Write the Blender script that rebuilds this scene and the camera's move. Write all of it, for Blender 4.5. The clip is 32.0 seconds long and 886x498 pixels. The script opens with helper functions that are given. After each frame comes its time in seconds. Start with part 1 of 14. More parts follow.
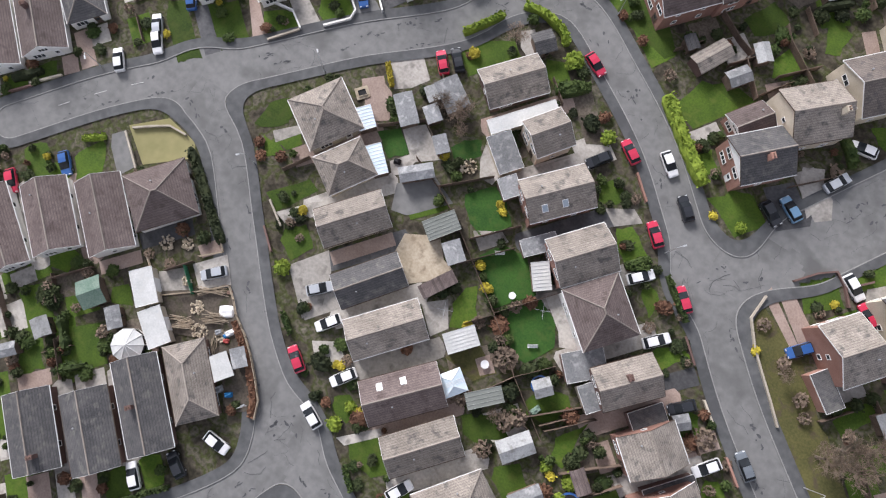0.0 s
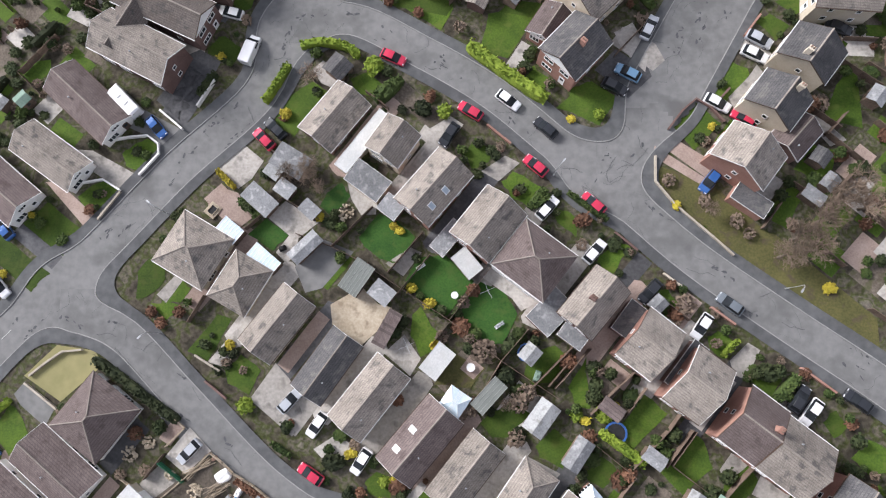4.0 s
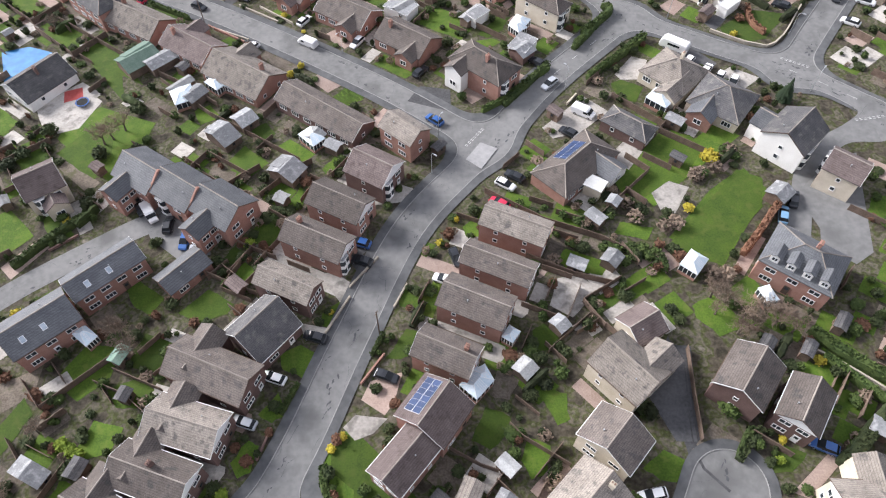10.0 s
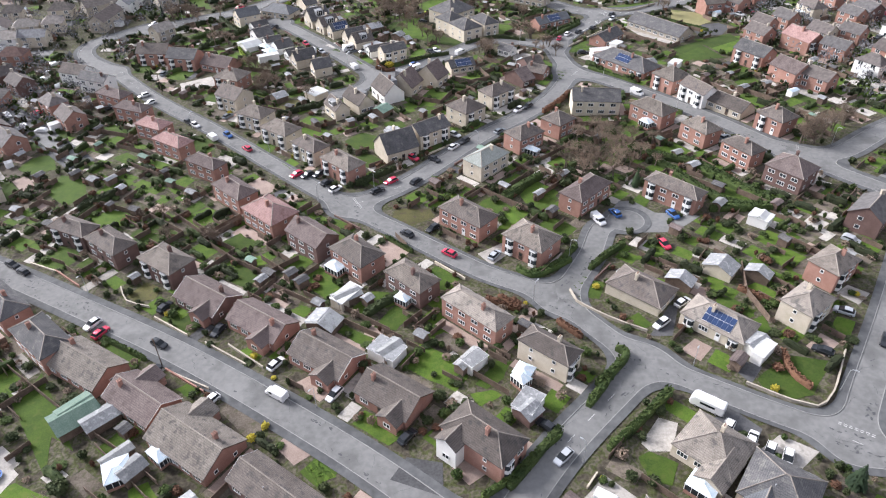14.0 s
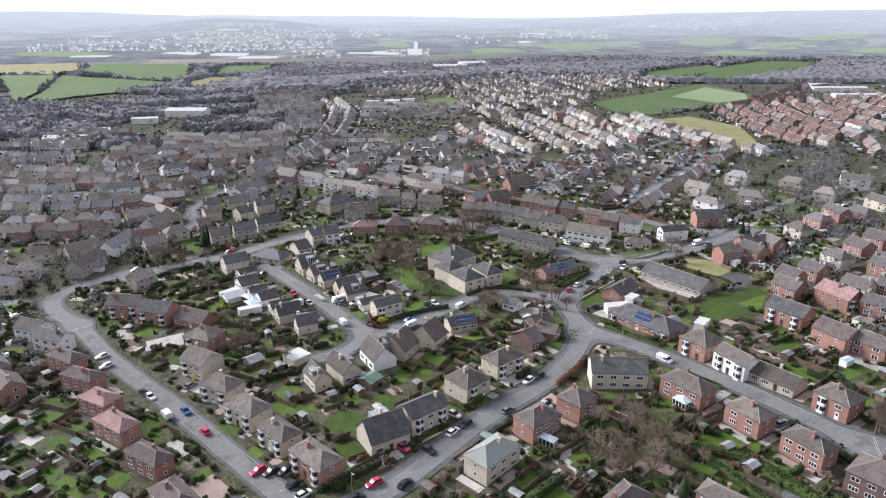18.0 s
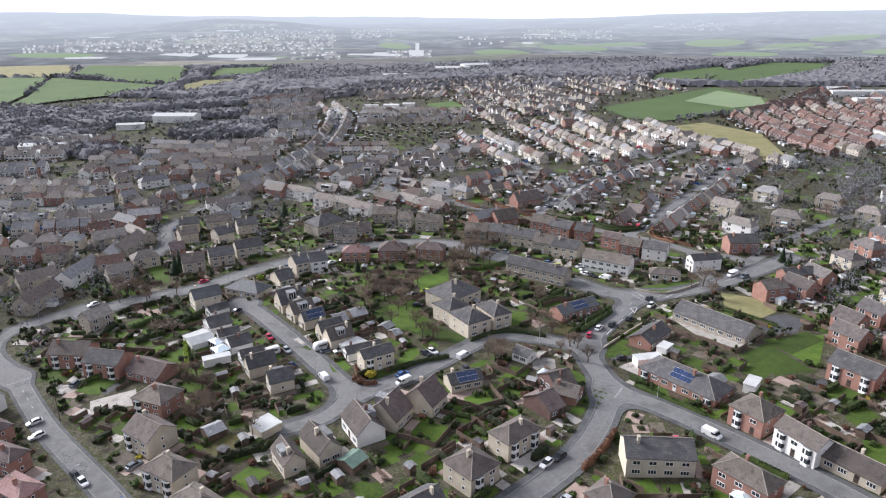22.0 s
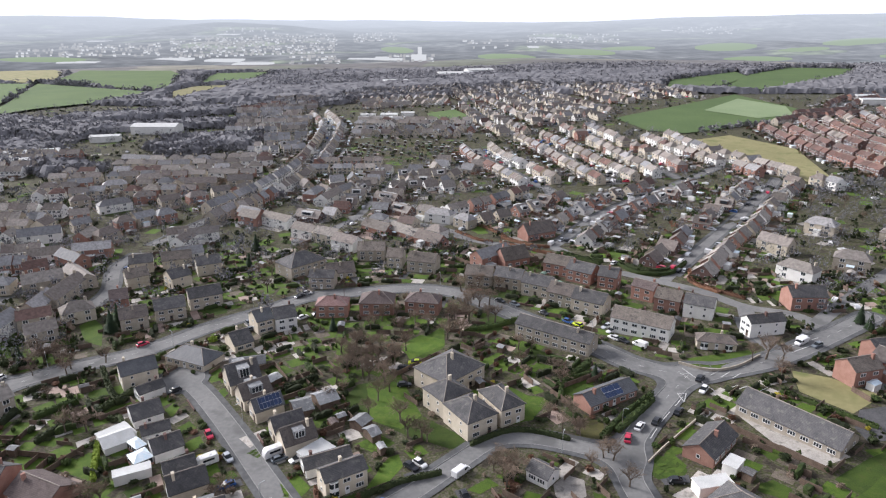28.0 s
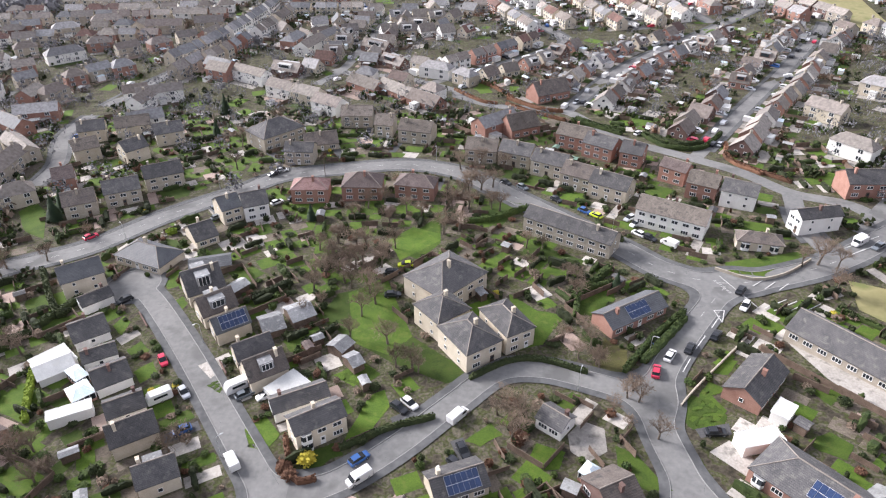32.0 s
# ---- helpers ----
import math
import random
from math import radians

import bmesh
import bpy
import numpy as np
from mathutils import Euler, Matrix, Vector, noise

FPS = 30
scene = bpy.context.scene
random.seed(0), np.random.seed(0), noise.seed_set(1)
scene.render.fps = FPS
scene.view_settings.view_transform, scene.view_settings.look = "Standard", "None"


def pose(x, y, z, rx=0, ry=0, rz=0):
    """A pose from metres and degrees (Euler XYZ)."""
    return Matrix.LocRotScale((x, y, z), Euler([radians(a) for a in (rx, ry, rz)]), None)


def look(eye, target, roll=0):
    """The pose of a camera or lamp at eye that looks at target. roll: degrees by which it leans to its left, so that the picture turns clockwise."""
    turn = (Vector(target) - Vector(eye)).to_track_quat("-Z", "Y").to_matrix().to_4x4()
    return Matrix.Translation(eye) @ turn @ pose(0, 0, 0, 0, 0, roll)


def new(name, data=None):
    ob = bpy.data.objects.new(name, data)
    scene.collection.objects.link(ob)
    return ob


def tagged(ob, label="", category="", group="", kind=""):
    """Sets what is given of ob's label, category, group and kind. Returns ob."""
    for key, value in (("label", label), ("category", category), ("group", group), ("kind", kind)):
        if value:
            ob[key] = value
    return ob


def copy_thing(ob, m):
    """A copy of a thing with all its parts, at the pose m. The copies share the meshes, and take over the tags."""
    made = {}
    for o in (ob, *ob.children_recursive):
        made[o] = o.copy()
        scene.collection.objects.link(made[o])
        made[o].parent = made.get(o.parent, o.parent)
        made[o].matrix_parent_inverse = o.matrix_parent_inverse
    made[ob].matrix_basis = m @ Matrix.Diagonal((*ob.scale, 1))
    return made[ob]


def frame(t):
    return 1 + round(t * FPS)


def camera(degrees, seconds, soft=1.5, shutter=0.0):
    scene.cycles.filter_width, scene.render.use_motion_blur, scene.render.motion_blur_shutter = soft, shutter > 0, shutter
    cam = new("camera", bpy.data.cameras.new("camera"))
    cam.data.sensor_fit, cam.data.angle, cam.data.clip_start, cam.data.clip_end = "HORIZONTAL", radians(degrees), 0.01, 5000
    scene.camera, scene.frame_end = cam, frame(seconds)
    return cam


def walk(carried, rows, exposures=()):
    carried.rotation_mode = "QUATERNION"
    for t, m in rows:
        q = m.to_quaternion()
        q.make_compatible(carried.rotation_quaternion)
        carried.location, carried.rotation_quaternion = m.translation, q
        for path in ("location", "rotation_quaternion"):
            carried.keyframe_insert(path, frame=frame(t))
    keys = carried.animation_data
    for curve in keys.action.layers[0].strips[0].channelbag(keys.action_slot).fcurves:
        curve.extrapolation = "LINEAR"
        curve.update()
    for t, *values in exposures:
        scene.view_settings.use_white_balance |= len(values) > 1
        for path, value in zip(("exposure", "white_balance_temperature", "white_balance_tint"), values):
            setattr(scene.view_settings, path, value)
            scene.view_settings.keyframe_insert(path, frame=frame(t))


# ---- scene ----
cam = camera(66.43, 32.0, 1.2)
PATH = [
    (0.0, pose(-9.75, -162.17, 101.67, 8.51, 0, 35.20) @ pose(0, 0, 0, 0, 0, 0.31)),
    (0.5, pose(-9.05, -161.38, 101.73, 8.74, 0, 22.05) @ pose(0, 0, 0, 0, 0, -0.34)),
    (1.0, pose(-8.61, -161.42, 101.57, 9.14, 0, 13.36) @ pose(0, 0, 0, 0, 0, -0.13)),
    (1.5, pose(-8.47, -161.23, 101.68, 9.26, 0, 7.99) @ pose(0, 0, 0, 0, 0, 0.01)),
    (2.0, pose(-8.20, -161.48, 101.70, 7.70, 0, 4.82) @ pose(0, 0, 0, 0, 0, 0.08)),
    (2.5, pose(-8.00, -161.26, 101.57, 5.43, 0, 2.88) @ pose(0, 0, 0, 0, 0, 0.09)),
    (4.5, pose(-7.41, -156.10, 102.24, 10.56, 0, 0.46) @ pose(0, 0, 0, 0, 0, -0.12)),
    (5.0, pose(-7.30, -154.21, 102.35, 12.62, 0, 0.17) @ pose(0, 0, 0, 0, 0, -0.06)),
    (5.5, pose(-7.13, -152.22, 102.35, 14.51, 0, -0.01) @ pose(0, 0, 0, 0, 0, -0.06)),
    (6.0, pose(-6.90, -150.17, 102.35, 16.44, 0, -0.13) @ pose(0, 0, 0, 0, 0, -0.06)),
    (6.5, pose(-6.70, -147.93, 102.31, 18.58, 0, -0.22) @ pose(0, 0, 0, 0, 0, -0.07)),
    (7.0, pose(-6.48, -145.45, 102.28, 20.82, 0, -0.27) @ pose(0, 0, 0, 0, 0, -0.04)),
    (7.5, pose(-6.32, -142.69, 102.28, 23.01, 0, -0.32) @ pose(0, 0, 0, 0, 0, 0.00)),
    (8.0, pose(-6.20, -139.78, 102.32, 25.24, 0, -0.40) @ pose(0, 0, 0, 0, 0, 0.02)),
    (8.5, pose(-6.10, -136.58, 102.37, 27.45, 0, -0.47) @ pose(0, 0, 0, 0, 0, 0.05)),
    (9.0, pose(-5.94, -133.16, 102.42, 29.69, 0, -0.48) @ pose(0, 0, 0, 0, 0, 0.06)),
    (9.5, pose(-5.77, -129.62, 102.45, 32.02, 0, -0.50) @ pose(0, 0, 0, 0, 0, 0.06)),
    (10.0, pose(-5.55, -125.87, 102.44, 34.37, 0, -0.51) @ pose(0, 0, 0, 0, 0, 0.06)),
    (10.5, pose(-5.30, -121.69, 102.44, 36.72, 0, -0.52) @ pose(0, 0, 0, 0, 0, 0.01)),
    (11.0, pose(-5.08, -117.38, 102.48, 39.05, 0, -0.52) @ pose(0, 0, 0, 0, 0, -0.02)),
    (11.5, pose(-4.83, -112.87, 102.56, 41.37, 0, -0.54) @ pose(0, 0, 0, 0, 0, -0.03)),
    (12.0, pose(-4.63, -108.11, 102.76, 43.67, 0, -0.55) @ pose(0, 0, 0, 0, 0, 0.01)),
    (12.5, pose(-4.41, -102.90, 102.99, 45.87, 0, -0.62) @ pose(0, 0, 0, 0, 0, -0.04)),
    (13.0, pose(-4.15, -97.58, 103.36, 48.09, 0, -0.62) @ pose(0, 0, 0, 0, 0, -0.11)),
    (13.5, pose(-3.70, -92.34, 103.78, 50.32, 0, -0.57) @ pose(0, 0, 0, 0, 0, -0.09)),
    (14.0, pose(-3.64, -87.14, 104.06, 52.73, 0, -0.54) @ pose(0, 0, 0, 0, 0, -0.05)),
    (14.5, pose(-3.59, -82.06, 104.21, 55.16, 0, -0.59) @ pose(0, 0, 0, 0, 0, -0.01)),
    (16.5, pose(-2.06, -62.81, 104.61, 65.02, 0, -0.30) @ pose(0, 0, 0, 0, 0, -0.02)),
    (17.0, pose(-2.00, -57.93, 104.66, 67.49, 0, -0.26) @ pose(0, 0, 0, 0, 0, -0.05)),
    (17.5, pose(-1.77, -53.08, 104.70, 69.94, 0, -0.22) @ pose(0, 0, 0, 0, 0, -0.01)),
    (18.0, pose(-1.69, -48.43, 104.59, 70.43, 0, -0.26) @ pose(0, 0, 0, 0, 0, 0.01)),
    (18.5, pose(-1.58, -43.65, 104.52, 70.44, 0, -0.26) @ pose(0, 0, 0, 0, 0, 0.04)),
    (19.0, pose(-1.49, -38.86, 104.41, 70.45, 0, -0.26) @ pose(0, 0, 0, 0, 0, 0.02)),
    (19.5, pose(-1.39, -34.12, 104.31, 70.47, 0, -0.20) @ pose(0, 0, 0, 0, 0, 0.01)),
    (20.0, pose(-1.18, -29.11, 104.23, 70.47, 0, -0.18) @ pose(0, 0, 0, 0, 0, 0.01)),
    (20.5, pose(-0.97, -24.14, 104.18, 70.43, 0, -0.13) @ pose(0, 0, 0, 0, 0, 0.02)),
    (21.0, pose(-0.85, -19.11, 104.07, 70.42, 0, -0.08) @ pose(0, 0, 0, 0, 0, 0.01)),
    (21.5, pose(-0.71, -14.35, 103.96, 70.46, 0, -0.06) @ pose(0, 0, 0, 0, 0, -0.03)),
    (22.0, pose(-0.64, -9.62, 103.85, 70.49, 0, -0.05) @ pose(0, 0, 0, 0, 0, -0.02)),
    (22.5, pose(-0.36, -4.85, 103.70, 70.51, 0, -0.01) @ pose(0, 0, 0, 0, 0, -0.00)),
    (23.0, pose(-0.00, -0.00, 103.50, 70.53, 0, 0.00) @ pose(0, 0, 0, 0, 0, -0.00)),
    (23.5, pose(0.29, 4.81, 103.32, 70.57, 0, 0.03) @ pose(0, 0, 0, 0, 0, -0.01)),
    (24.0, pose(0.59, 9.53, 103.22, 70.60, 0, 0.05) @ pose(0, 0, 0, 0, 0, -0.05)),
    (24.5, pose(1.05, 14.08, 103.18, 70.65, 0, 0.10) @ pose(0, 0, 0, 0, 0, -0.05)),
    (25.0, pose(1.34, 18.78, 103.04, 70.69, 0, 0.16) @ pose(0, 0, 0, 0, 0, -0.05)),
    (25.5, pose(1.55, 23.54, 102.90, 70.71, 0, 0.17) @ pose(0, 0, 0, 0, 0, -0.08)),
    (27.5, pose(2.35, 42.69, 102.66, 70.74, 0, 0.30) @ pose(0, 0, 0, 0, 0, -0.03)),
    (28.0, pose(2.50, 47.37, 102.71, 70.76, 0, 0.31) @ pose(0, 0, 0, 0, 0, -0.03)),
    (28.5, pose(2.66, 52.17, 102.72, 70.78, 0, 0.33) @ pose(0, 0, 0, 0, 0, -0.02)),
    (29.0, pose(2.70, 56.95, 102.72, 70.80, 0, 0.33) @ pose(0, 0, 0, 0, 0, 0.06)),
    (29.5, pose(2.76, 61.69, 102.70, 70.82, 0, 0.31) @ pose(0, 0, 0, 0, 0, 0.06)),
    (30.0, pose(2.76, 66.43, 102.57, 70.34, 0, 0.32) @ pose(0, 0, 0, 0, 0, 0.11)),
    (30.5, pose(2.94, 71.20, 102.22, 66.82, 0, 0.26) @ pose(0, 0, 0, 0, 0, 0.14)),
    (31.0, pose(3.14, 76.02, 101.94, 63.25, 0, 0.25) @ pose(0, 0, 0, 0, 0, 0.14)),
    (31.5, pose(3.26, 80.81, 101.72, 59.77, 0, 0.25) @ pose(0, 0, 0, 0, 0, 0.16)),
    (32.0, pose(3.25, 85.63, 101.63, 57.04, 0, 0.22) @ pose(0, 0, 0, 0, 0, 0.18)),
]
walk(cam, PATH, [(0.0, 0.19, 6330, 13.4), (1.0, 0.26, 6330, 13.2), (2.0, 0.31, 6330, 12.8), (5.0, 0.34, 6300, 12.8), (9.0, 0.61, 6330, 12.6), (13.0, 0.67, 6250, 12.6), (14.5, 0.7, 6210, 12.8), (16.5, 0.71, 6130, 12.8), (17.0, 0.67, 6120, 12.8), (18.0, 0.38, 6120, 13), (25.0, 0.27, 6250, 13), (29.5, 0.24, 6340, 13), (31.0, 0.45, 6350, 13.2), (32.0, 0.74, 6380, 14.4)])

# ---------------------------------------------------------------- world and light: overcast, brighter from the north-west
world = bpy.data.worlds.new("overcast")
scene.world = world
world.use_nodes = True
wn = world.node_tree.nodes
wl = world.node_tree.links
sky = wn.new("ShaderNodeTexSky")
sky.sky_type = "NISHITA"
sky.sun_disc = False
sky.sun_elevation = radians(28)
sky.sun_rotation = radians(-61)
sky.air_density, sky.dust_density, sky.ozone_density = 1.0, 4.0, 1.0
grey = wn.new("ShaderNodeHueSaturation")
grey.inputs["Saturation"].default_value = 0.12
cloud = wn.new("ShaderNodeMixRGB")
cloud.inputs[0].default_value = 0.72
cloud.inputs[2].default_value = (9.5, 9.95, 11.6, 1)
wl.new(sky.outputs[0], grey.inputs["Color"])
wl.new(grey.outputs[0], cloud.inputs[1])
# the cloud is brightest towards the misty horizon
wtc = wn.new("ShaderNodeTexCoord")
wsep = wn.new("ShaderNodeSeparateXYZ")
wmap = wn.new("ShaderNodeMapRange")
wmap.inputs["From Min"].default_value, wmap.inputs["From Max"].default_value = 0.0, 0.22
wmap.inputs["To Min"].default_value, wmap.inputs["To Max"].default_value = 2.0, 0.95
wglow = wn.new("ShaderNodeVectorMath")
wglow.operation = "SCALE"
wl.new(wtc.outputs["Generated"], wsep.inputs[0])
wl.new(wsep.outputs["Z"], wmap.inputs["Value"])
wl.new(cloud.outputs[0], wglow.inputs[0])
wl.new(wmap.outputs[0], wglow.inputs["Scale"])
wl.new(wglow.outputs[0], wn["Background"].inputs["Color"])
wn["Background"].inputs["Strength"].default_value = 0.068

sun_data = bpy.data.lights.new("sun", "SUN")
sun_data.energy, sun_data.angle, sun_data.color = 5.0, radians(24), (1.0, 0.965, 0.94)
sun_lamp = new("sun", sun_data)
sun_lamp.matrix_world = look((-84, 46, 53), (0, 0, 0))


# ---------------------------------------------------------------- terrain: a gentle fall to the west, hills far off
def gz(x, y):
    u, v = max(-185, min(185, x)), max(-250, min(380, y))
    z = 0.69 + 0.054 * u + 0.0042 * v + (0.39 * u * u - 0.59 * u * v - 0.42 * v * v) / 1e4
    far = math.hypot(x, y)
    if far > 1100:
        k = min(1.0, (far - 1100) / 3700)
        roll = noise.noise((x / 900, y / 900, 0.3)) * 26 + noise.noise((x / 380, y / 380, 2.1)) * 9
        z += k * roll - max(0.0, far - 1750) * 0.08
    return z


# ---------------------------------------------------------------- materials
MATS = {}


def material(name, a, b, rough=0.85, grain=6.0, blotch=0.5, bump=0.25, metal=0.0, rnd=0.0, tile=None, spots=None, coat=0.0):
    """A two-scale surface from colour a to b; tile: (width, height) of courses; spots: a third colour in patches."""
    m = bpy.data.materials.new(name)
    m.use_nodes = True
    n, l = m.node_tree.nodes, m.node_tree.links
    p = n["Principled BSDF"]
    tc = n.new("ShaderNodeTexCoord")
    n1 = n.new("ShaderNodeTexNoise")
    n1.inputs["Scale"].default_value, n1.inputs["Detail"].default_value = grain, 5
    n2 = n.new("ShaderNodeTexNoise")
    n2.inputs["Scale"].default_value, n2.inputs["Detail"].default_value = blotch, 4
    oi = n.new("ShaderNodeObjectInfo")
    shift = n.new("ShaderNodeVectorMath")
    shift.operation = "MULTIPLY_ADD"
    shift.inputs[1].default_value = (1, 1, 1)
    sc = n.new("ShaderNodeVectorMath")
    sc.operation = "SCALE"
    sc.inputs[0].default_value = (37, 53, 11)
    l.new(oi.outputs["Random"], sc.inputs["Scale"])
    l.new(tc.outputs["Object"], shift.inputs[0])
    l.new(sc.outputs[0], shift.inputs[2])
    l.new(shift.outputs[0], n1.inputs["Vector"])
    l.new(shift.outputs[0], n2.inputs["Vector"])
    add = n.new("ShaderNodeMath")
    add.operation = "ADD"
    half = n.new("ShaderNodeMath")
    half.operation = "MULTIPLY_ADD"
    half.inputs[1].default_value, half.inputs[2].default_value = 1.7, -1.2
    l.new(n1.outputs["Fac"], add.inputs[0])
    l.new(n2.outputs["Fac"], add.inputs[1])
    l.new(add.outputs[0], half.inputs[0])
    half.use_clamp = True
    mix = n.new("ShaderNodeMixRGB")
    mix.inputs[1].default_value, mix.inputs[2].default_value = (*a, 1), (*b, 1)
    l.new(half.outputs[0], mix.inputs[0])
    col = mix.outputs[0]
    height = n1.outputs["Fac"]
    if spots:
        n3 = n.new("ShaderNodeTexNoise")
        n3.inputs["Scale"].default_value, n3.inputs["Detail"].default_value = blotch * 2.3, 6
        l.new(shift.outputs[0], n3.inputs["Vector"])
        rp = n.new("ShaderNodeValToRGB")
        rp.color_ramp.elements[0].position, rp.color_ramp.elements[1].position = 0.54, 0.68
        l.new(n3.outputs["Fac"], rp.inputs[0])
        mx = n.new("ShaderNodeMixRGB")
        mx.inputs[2].default_value = (*spots, 1)
        l.new(rp.outputs[0], mx.inputs[0])
        l.new(col, mx.inputs[1])
        col = mx.outputs[0]
    if tile:
        sep = n.new("ShaderNodeSeparateXYZ")
        l.new(tc.outputs["Object"], sep.inputs[0])
        com = n.new("ShaderNodeCombineXYZ")
        ad = n.new("ShaderNodeMath")
        ad.operation = "ADD"
        l.new(sep.outputs["X"], ad.inputs[0])
        l.new(sep.outputs["Y"], ad.inputs[1])
        l.new(ad.outputs[0], com.inputs["X"])
        l.new(sep.outputs["Z"], com.inputs["Y"])
        br = n.new("ShaderNodeTexBrick")
        br.inputs["Scale"].default_value = 1.0
        br.inputs["Brick Width"].default_value, br.inputs["Row Height"].default_value = tile
        br.inputs["Mortar Size"].default_value = tile[1] * 0.12
        br.inputs["Mortar Smooth"].default_value = 0.4
        br.inputs["Color1"].default_value, br.inputs["Color2"].default_value = (1.08, 1.08, 1.08, 1), (0.84, 0.84, 0.85, 1)
        br.inputs["Mortar"].default_value = (0.55, 0.55, 0.56, 1)
        l.new(com.outputs[0], br.inputs["Vector"])
        mu = n.new("ShaderNodeMixRGB")
        mu.blend_type = "MULTIPLY"
        mu.inputs[0].default_value = 0.85
        l.new(col, mu.inputs[1])
        l.new(br.outputs["Color"], mu.inputs[2])
        col = mu.outputs[0]
    if rnd:
        hs = n.new("ShaderNodeHueSaturation")
        mr = n.new("ShaderNodeMapRange")
        mr.inputs["To Min"].default_value, mr.inputs["To Max"].default_value = 1 - rnd, 1 + rnd
        l.new(oi.outputs["Random"], mr.inputs["Value"])
        l.new(mr.outputs[0], hs.inputs["Value"])
        l.new(col, hs.inputs["Color"])
        col = hs.outputs[0]
    l.new(col, p.inputs["Base Color"])
    p.inputs["Roughness"].default_value, p.inputs["Metallic"].default_value = rough, metal
    p.inputs["Coat Weight"].default_value = coat
    p.inputs["Specular IOR Level"].default_value = 0.35
    if bump:
        bp = n.new("ShaderNodeBump")
        bp.inputs["Strength"].default_value, bp.inputs["Distance"].default_value = bump, 0.08
        l.new(height, bp.inputs["Height"])
        l.new(bp.outputs[0], p.inputs["Normal"])
    MATS[name] = m
    return m


ROOF = {
    "t": material("roof_weathered_brown_tiles", (0.13, 0.111, 0.095), (0.225, 0.195, 0.168), 0.92, 5, 0.35, 0.4, rnd=0.25, tile=(0.33, 0.2), spots=(0.1, 0.09, 0.078)),
    "g": material("roof_weathered_concrete", (0.182, 0.158, 0.136), (0.322, 0.286, 0.247), 0.92, 5, 0.35, 0.4, rnd=0.2, tile=(0.33, 0.2), spots=(0.125, 0.115, 0.105)),
    "m": material("roof_mauve_grey_tiles", (0.1, 0.084, 0.074), (0.172, 0.147, 0.131), 0.9, 5, 0.35, 0.4, rnd=0.25, tile=(0.33, 0.2), spots=(0.085, 0.078, 0.074)),
    "d": material("roof_dark_tiles", (0.06, 0.06, 0.064), (0.13, 0.125, 0.124), 0.85, 5, 0.35, 0.4, rnd=0.2, tile=(0.33, 0.2), spots=(0.15, 0.145, 0.135)),
    "n": material("roof_brown_tiles", (0.115, 0.088, 0.082), (0.188, 0.15, 0.14), 0.9, 5, 0.35, 0.4, rnd=0.15, tile=(0.33, 0.2), spots=(0.105, 0.08, 0.075)),
    "p": material("roof_red_clay_tiles", (0.28, 0.165, 0.15), (0.42, 0.275, 0.25), 0.9, 5, 0.35, 0.4, rnd=0.12, tile=(0.33, 0.2), spots=(0.26, 0.15, 0.13)),
    "s": material("roof_grey_slate", (0.078, 0.082, 0.09), (0.14, 0.145, 0.152), 0.6, 6, 0.4, 0.3, rnd=0.18, tile=(0.4, 0.22)),
    "v": material("roof_pale_green_tiles", (0.25, 0.27, 0.24), (0.34, 0.36, 0.33), 0.85, 5, 0.35, 0.4, tile=(0.33, 0.2)),
    "w": material("roof_white_felt", (0.44, 0.45, 0.44), (0.6, 0.6, 0.585), 0.8, 4, 0.4, 0.1, spots=(0.5, 0.5, 0.48)),
    "f": material("roof_grey_felt", (0.16, 0.165, 0.17), (0.27, 0.275, 0.28), 0.85, 4, 0.5, 0.15, rnd=0.25, spots=(0.36, 0.36, 0.36)),
}
WALL = {
    "r": material("red_brick", (0.255, 0.132, 0.102), (0.36, 0.21, 0.165), 0.9, 9, 0.5, 0.3, rnd=0.14),
    "d": material("dark_brown_brick", (0.115, 0.07, 0.06), (0.175, 0.112, 0.098), 0.9, 9, 0.5, 0.3, rnd=0.14),
    "y": material("buff_brick", (0.45, 0.39, 0.3), (0.59, 0.53, 0.435), 0.9, 9, 0.5, 0.3, rnd=0.14),
    "w": material("white_render", (0.68, 0.665, 0.63), (0.8, 0.79, 0.76), 0.85, 5, 0.4, 0.1),
    "s": material("coursed_stone", (0.31, 0.272, 0.218), (0.46, 0.412, 0.342), 0.92, 5, 0.6, 0.4, rnd=0.12),
}
WHITE = material("white_upvc", (0.74, 0.74, 0.73), (0.82, 0.82, 0.81), 0.5, 3, 0.6, 0.0)
DARKWOOD = material("dark_stained_timber", (0.06, 0.04, 0.03), (0.11, 0.075, 0.055), 0.75, 8, 0.8, 0.1, rnd=0.2)
FENCE = material("weathered_fence_timber", (0.085, 0.06, 0.045), (0.18, 0.13, 0.1), 0.88, 7, 0.7, 0.2, rnd=0.3)
PANE = material("window_glass", (0.022, 0.027, 0.032), (0.05, 0.058, 0.065), 0.08, 1, 0.3, 0.0, rnd=0.3)
RIDGE = material("ridge_tiles", (0.21, 0.18, 0.155), (0.32, 0.285, 0.25), 0.92, 6, 0.6, 0.2, rnd=0.15)
LEAD = material("lead_flashing", (0.24, 0.25, 0.26), (0.36, 0.37, 0.38), 0.6, 5, 0.6, 0.1)
POT = material("terracotta_pot", (0.2, 0.13, 0.1), (0.3, 0.19, 0.14), 0.85, 6, 0.8, 0.1, rnd=0.2)
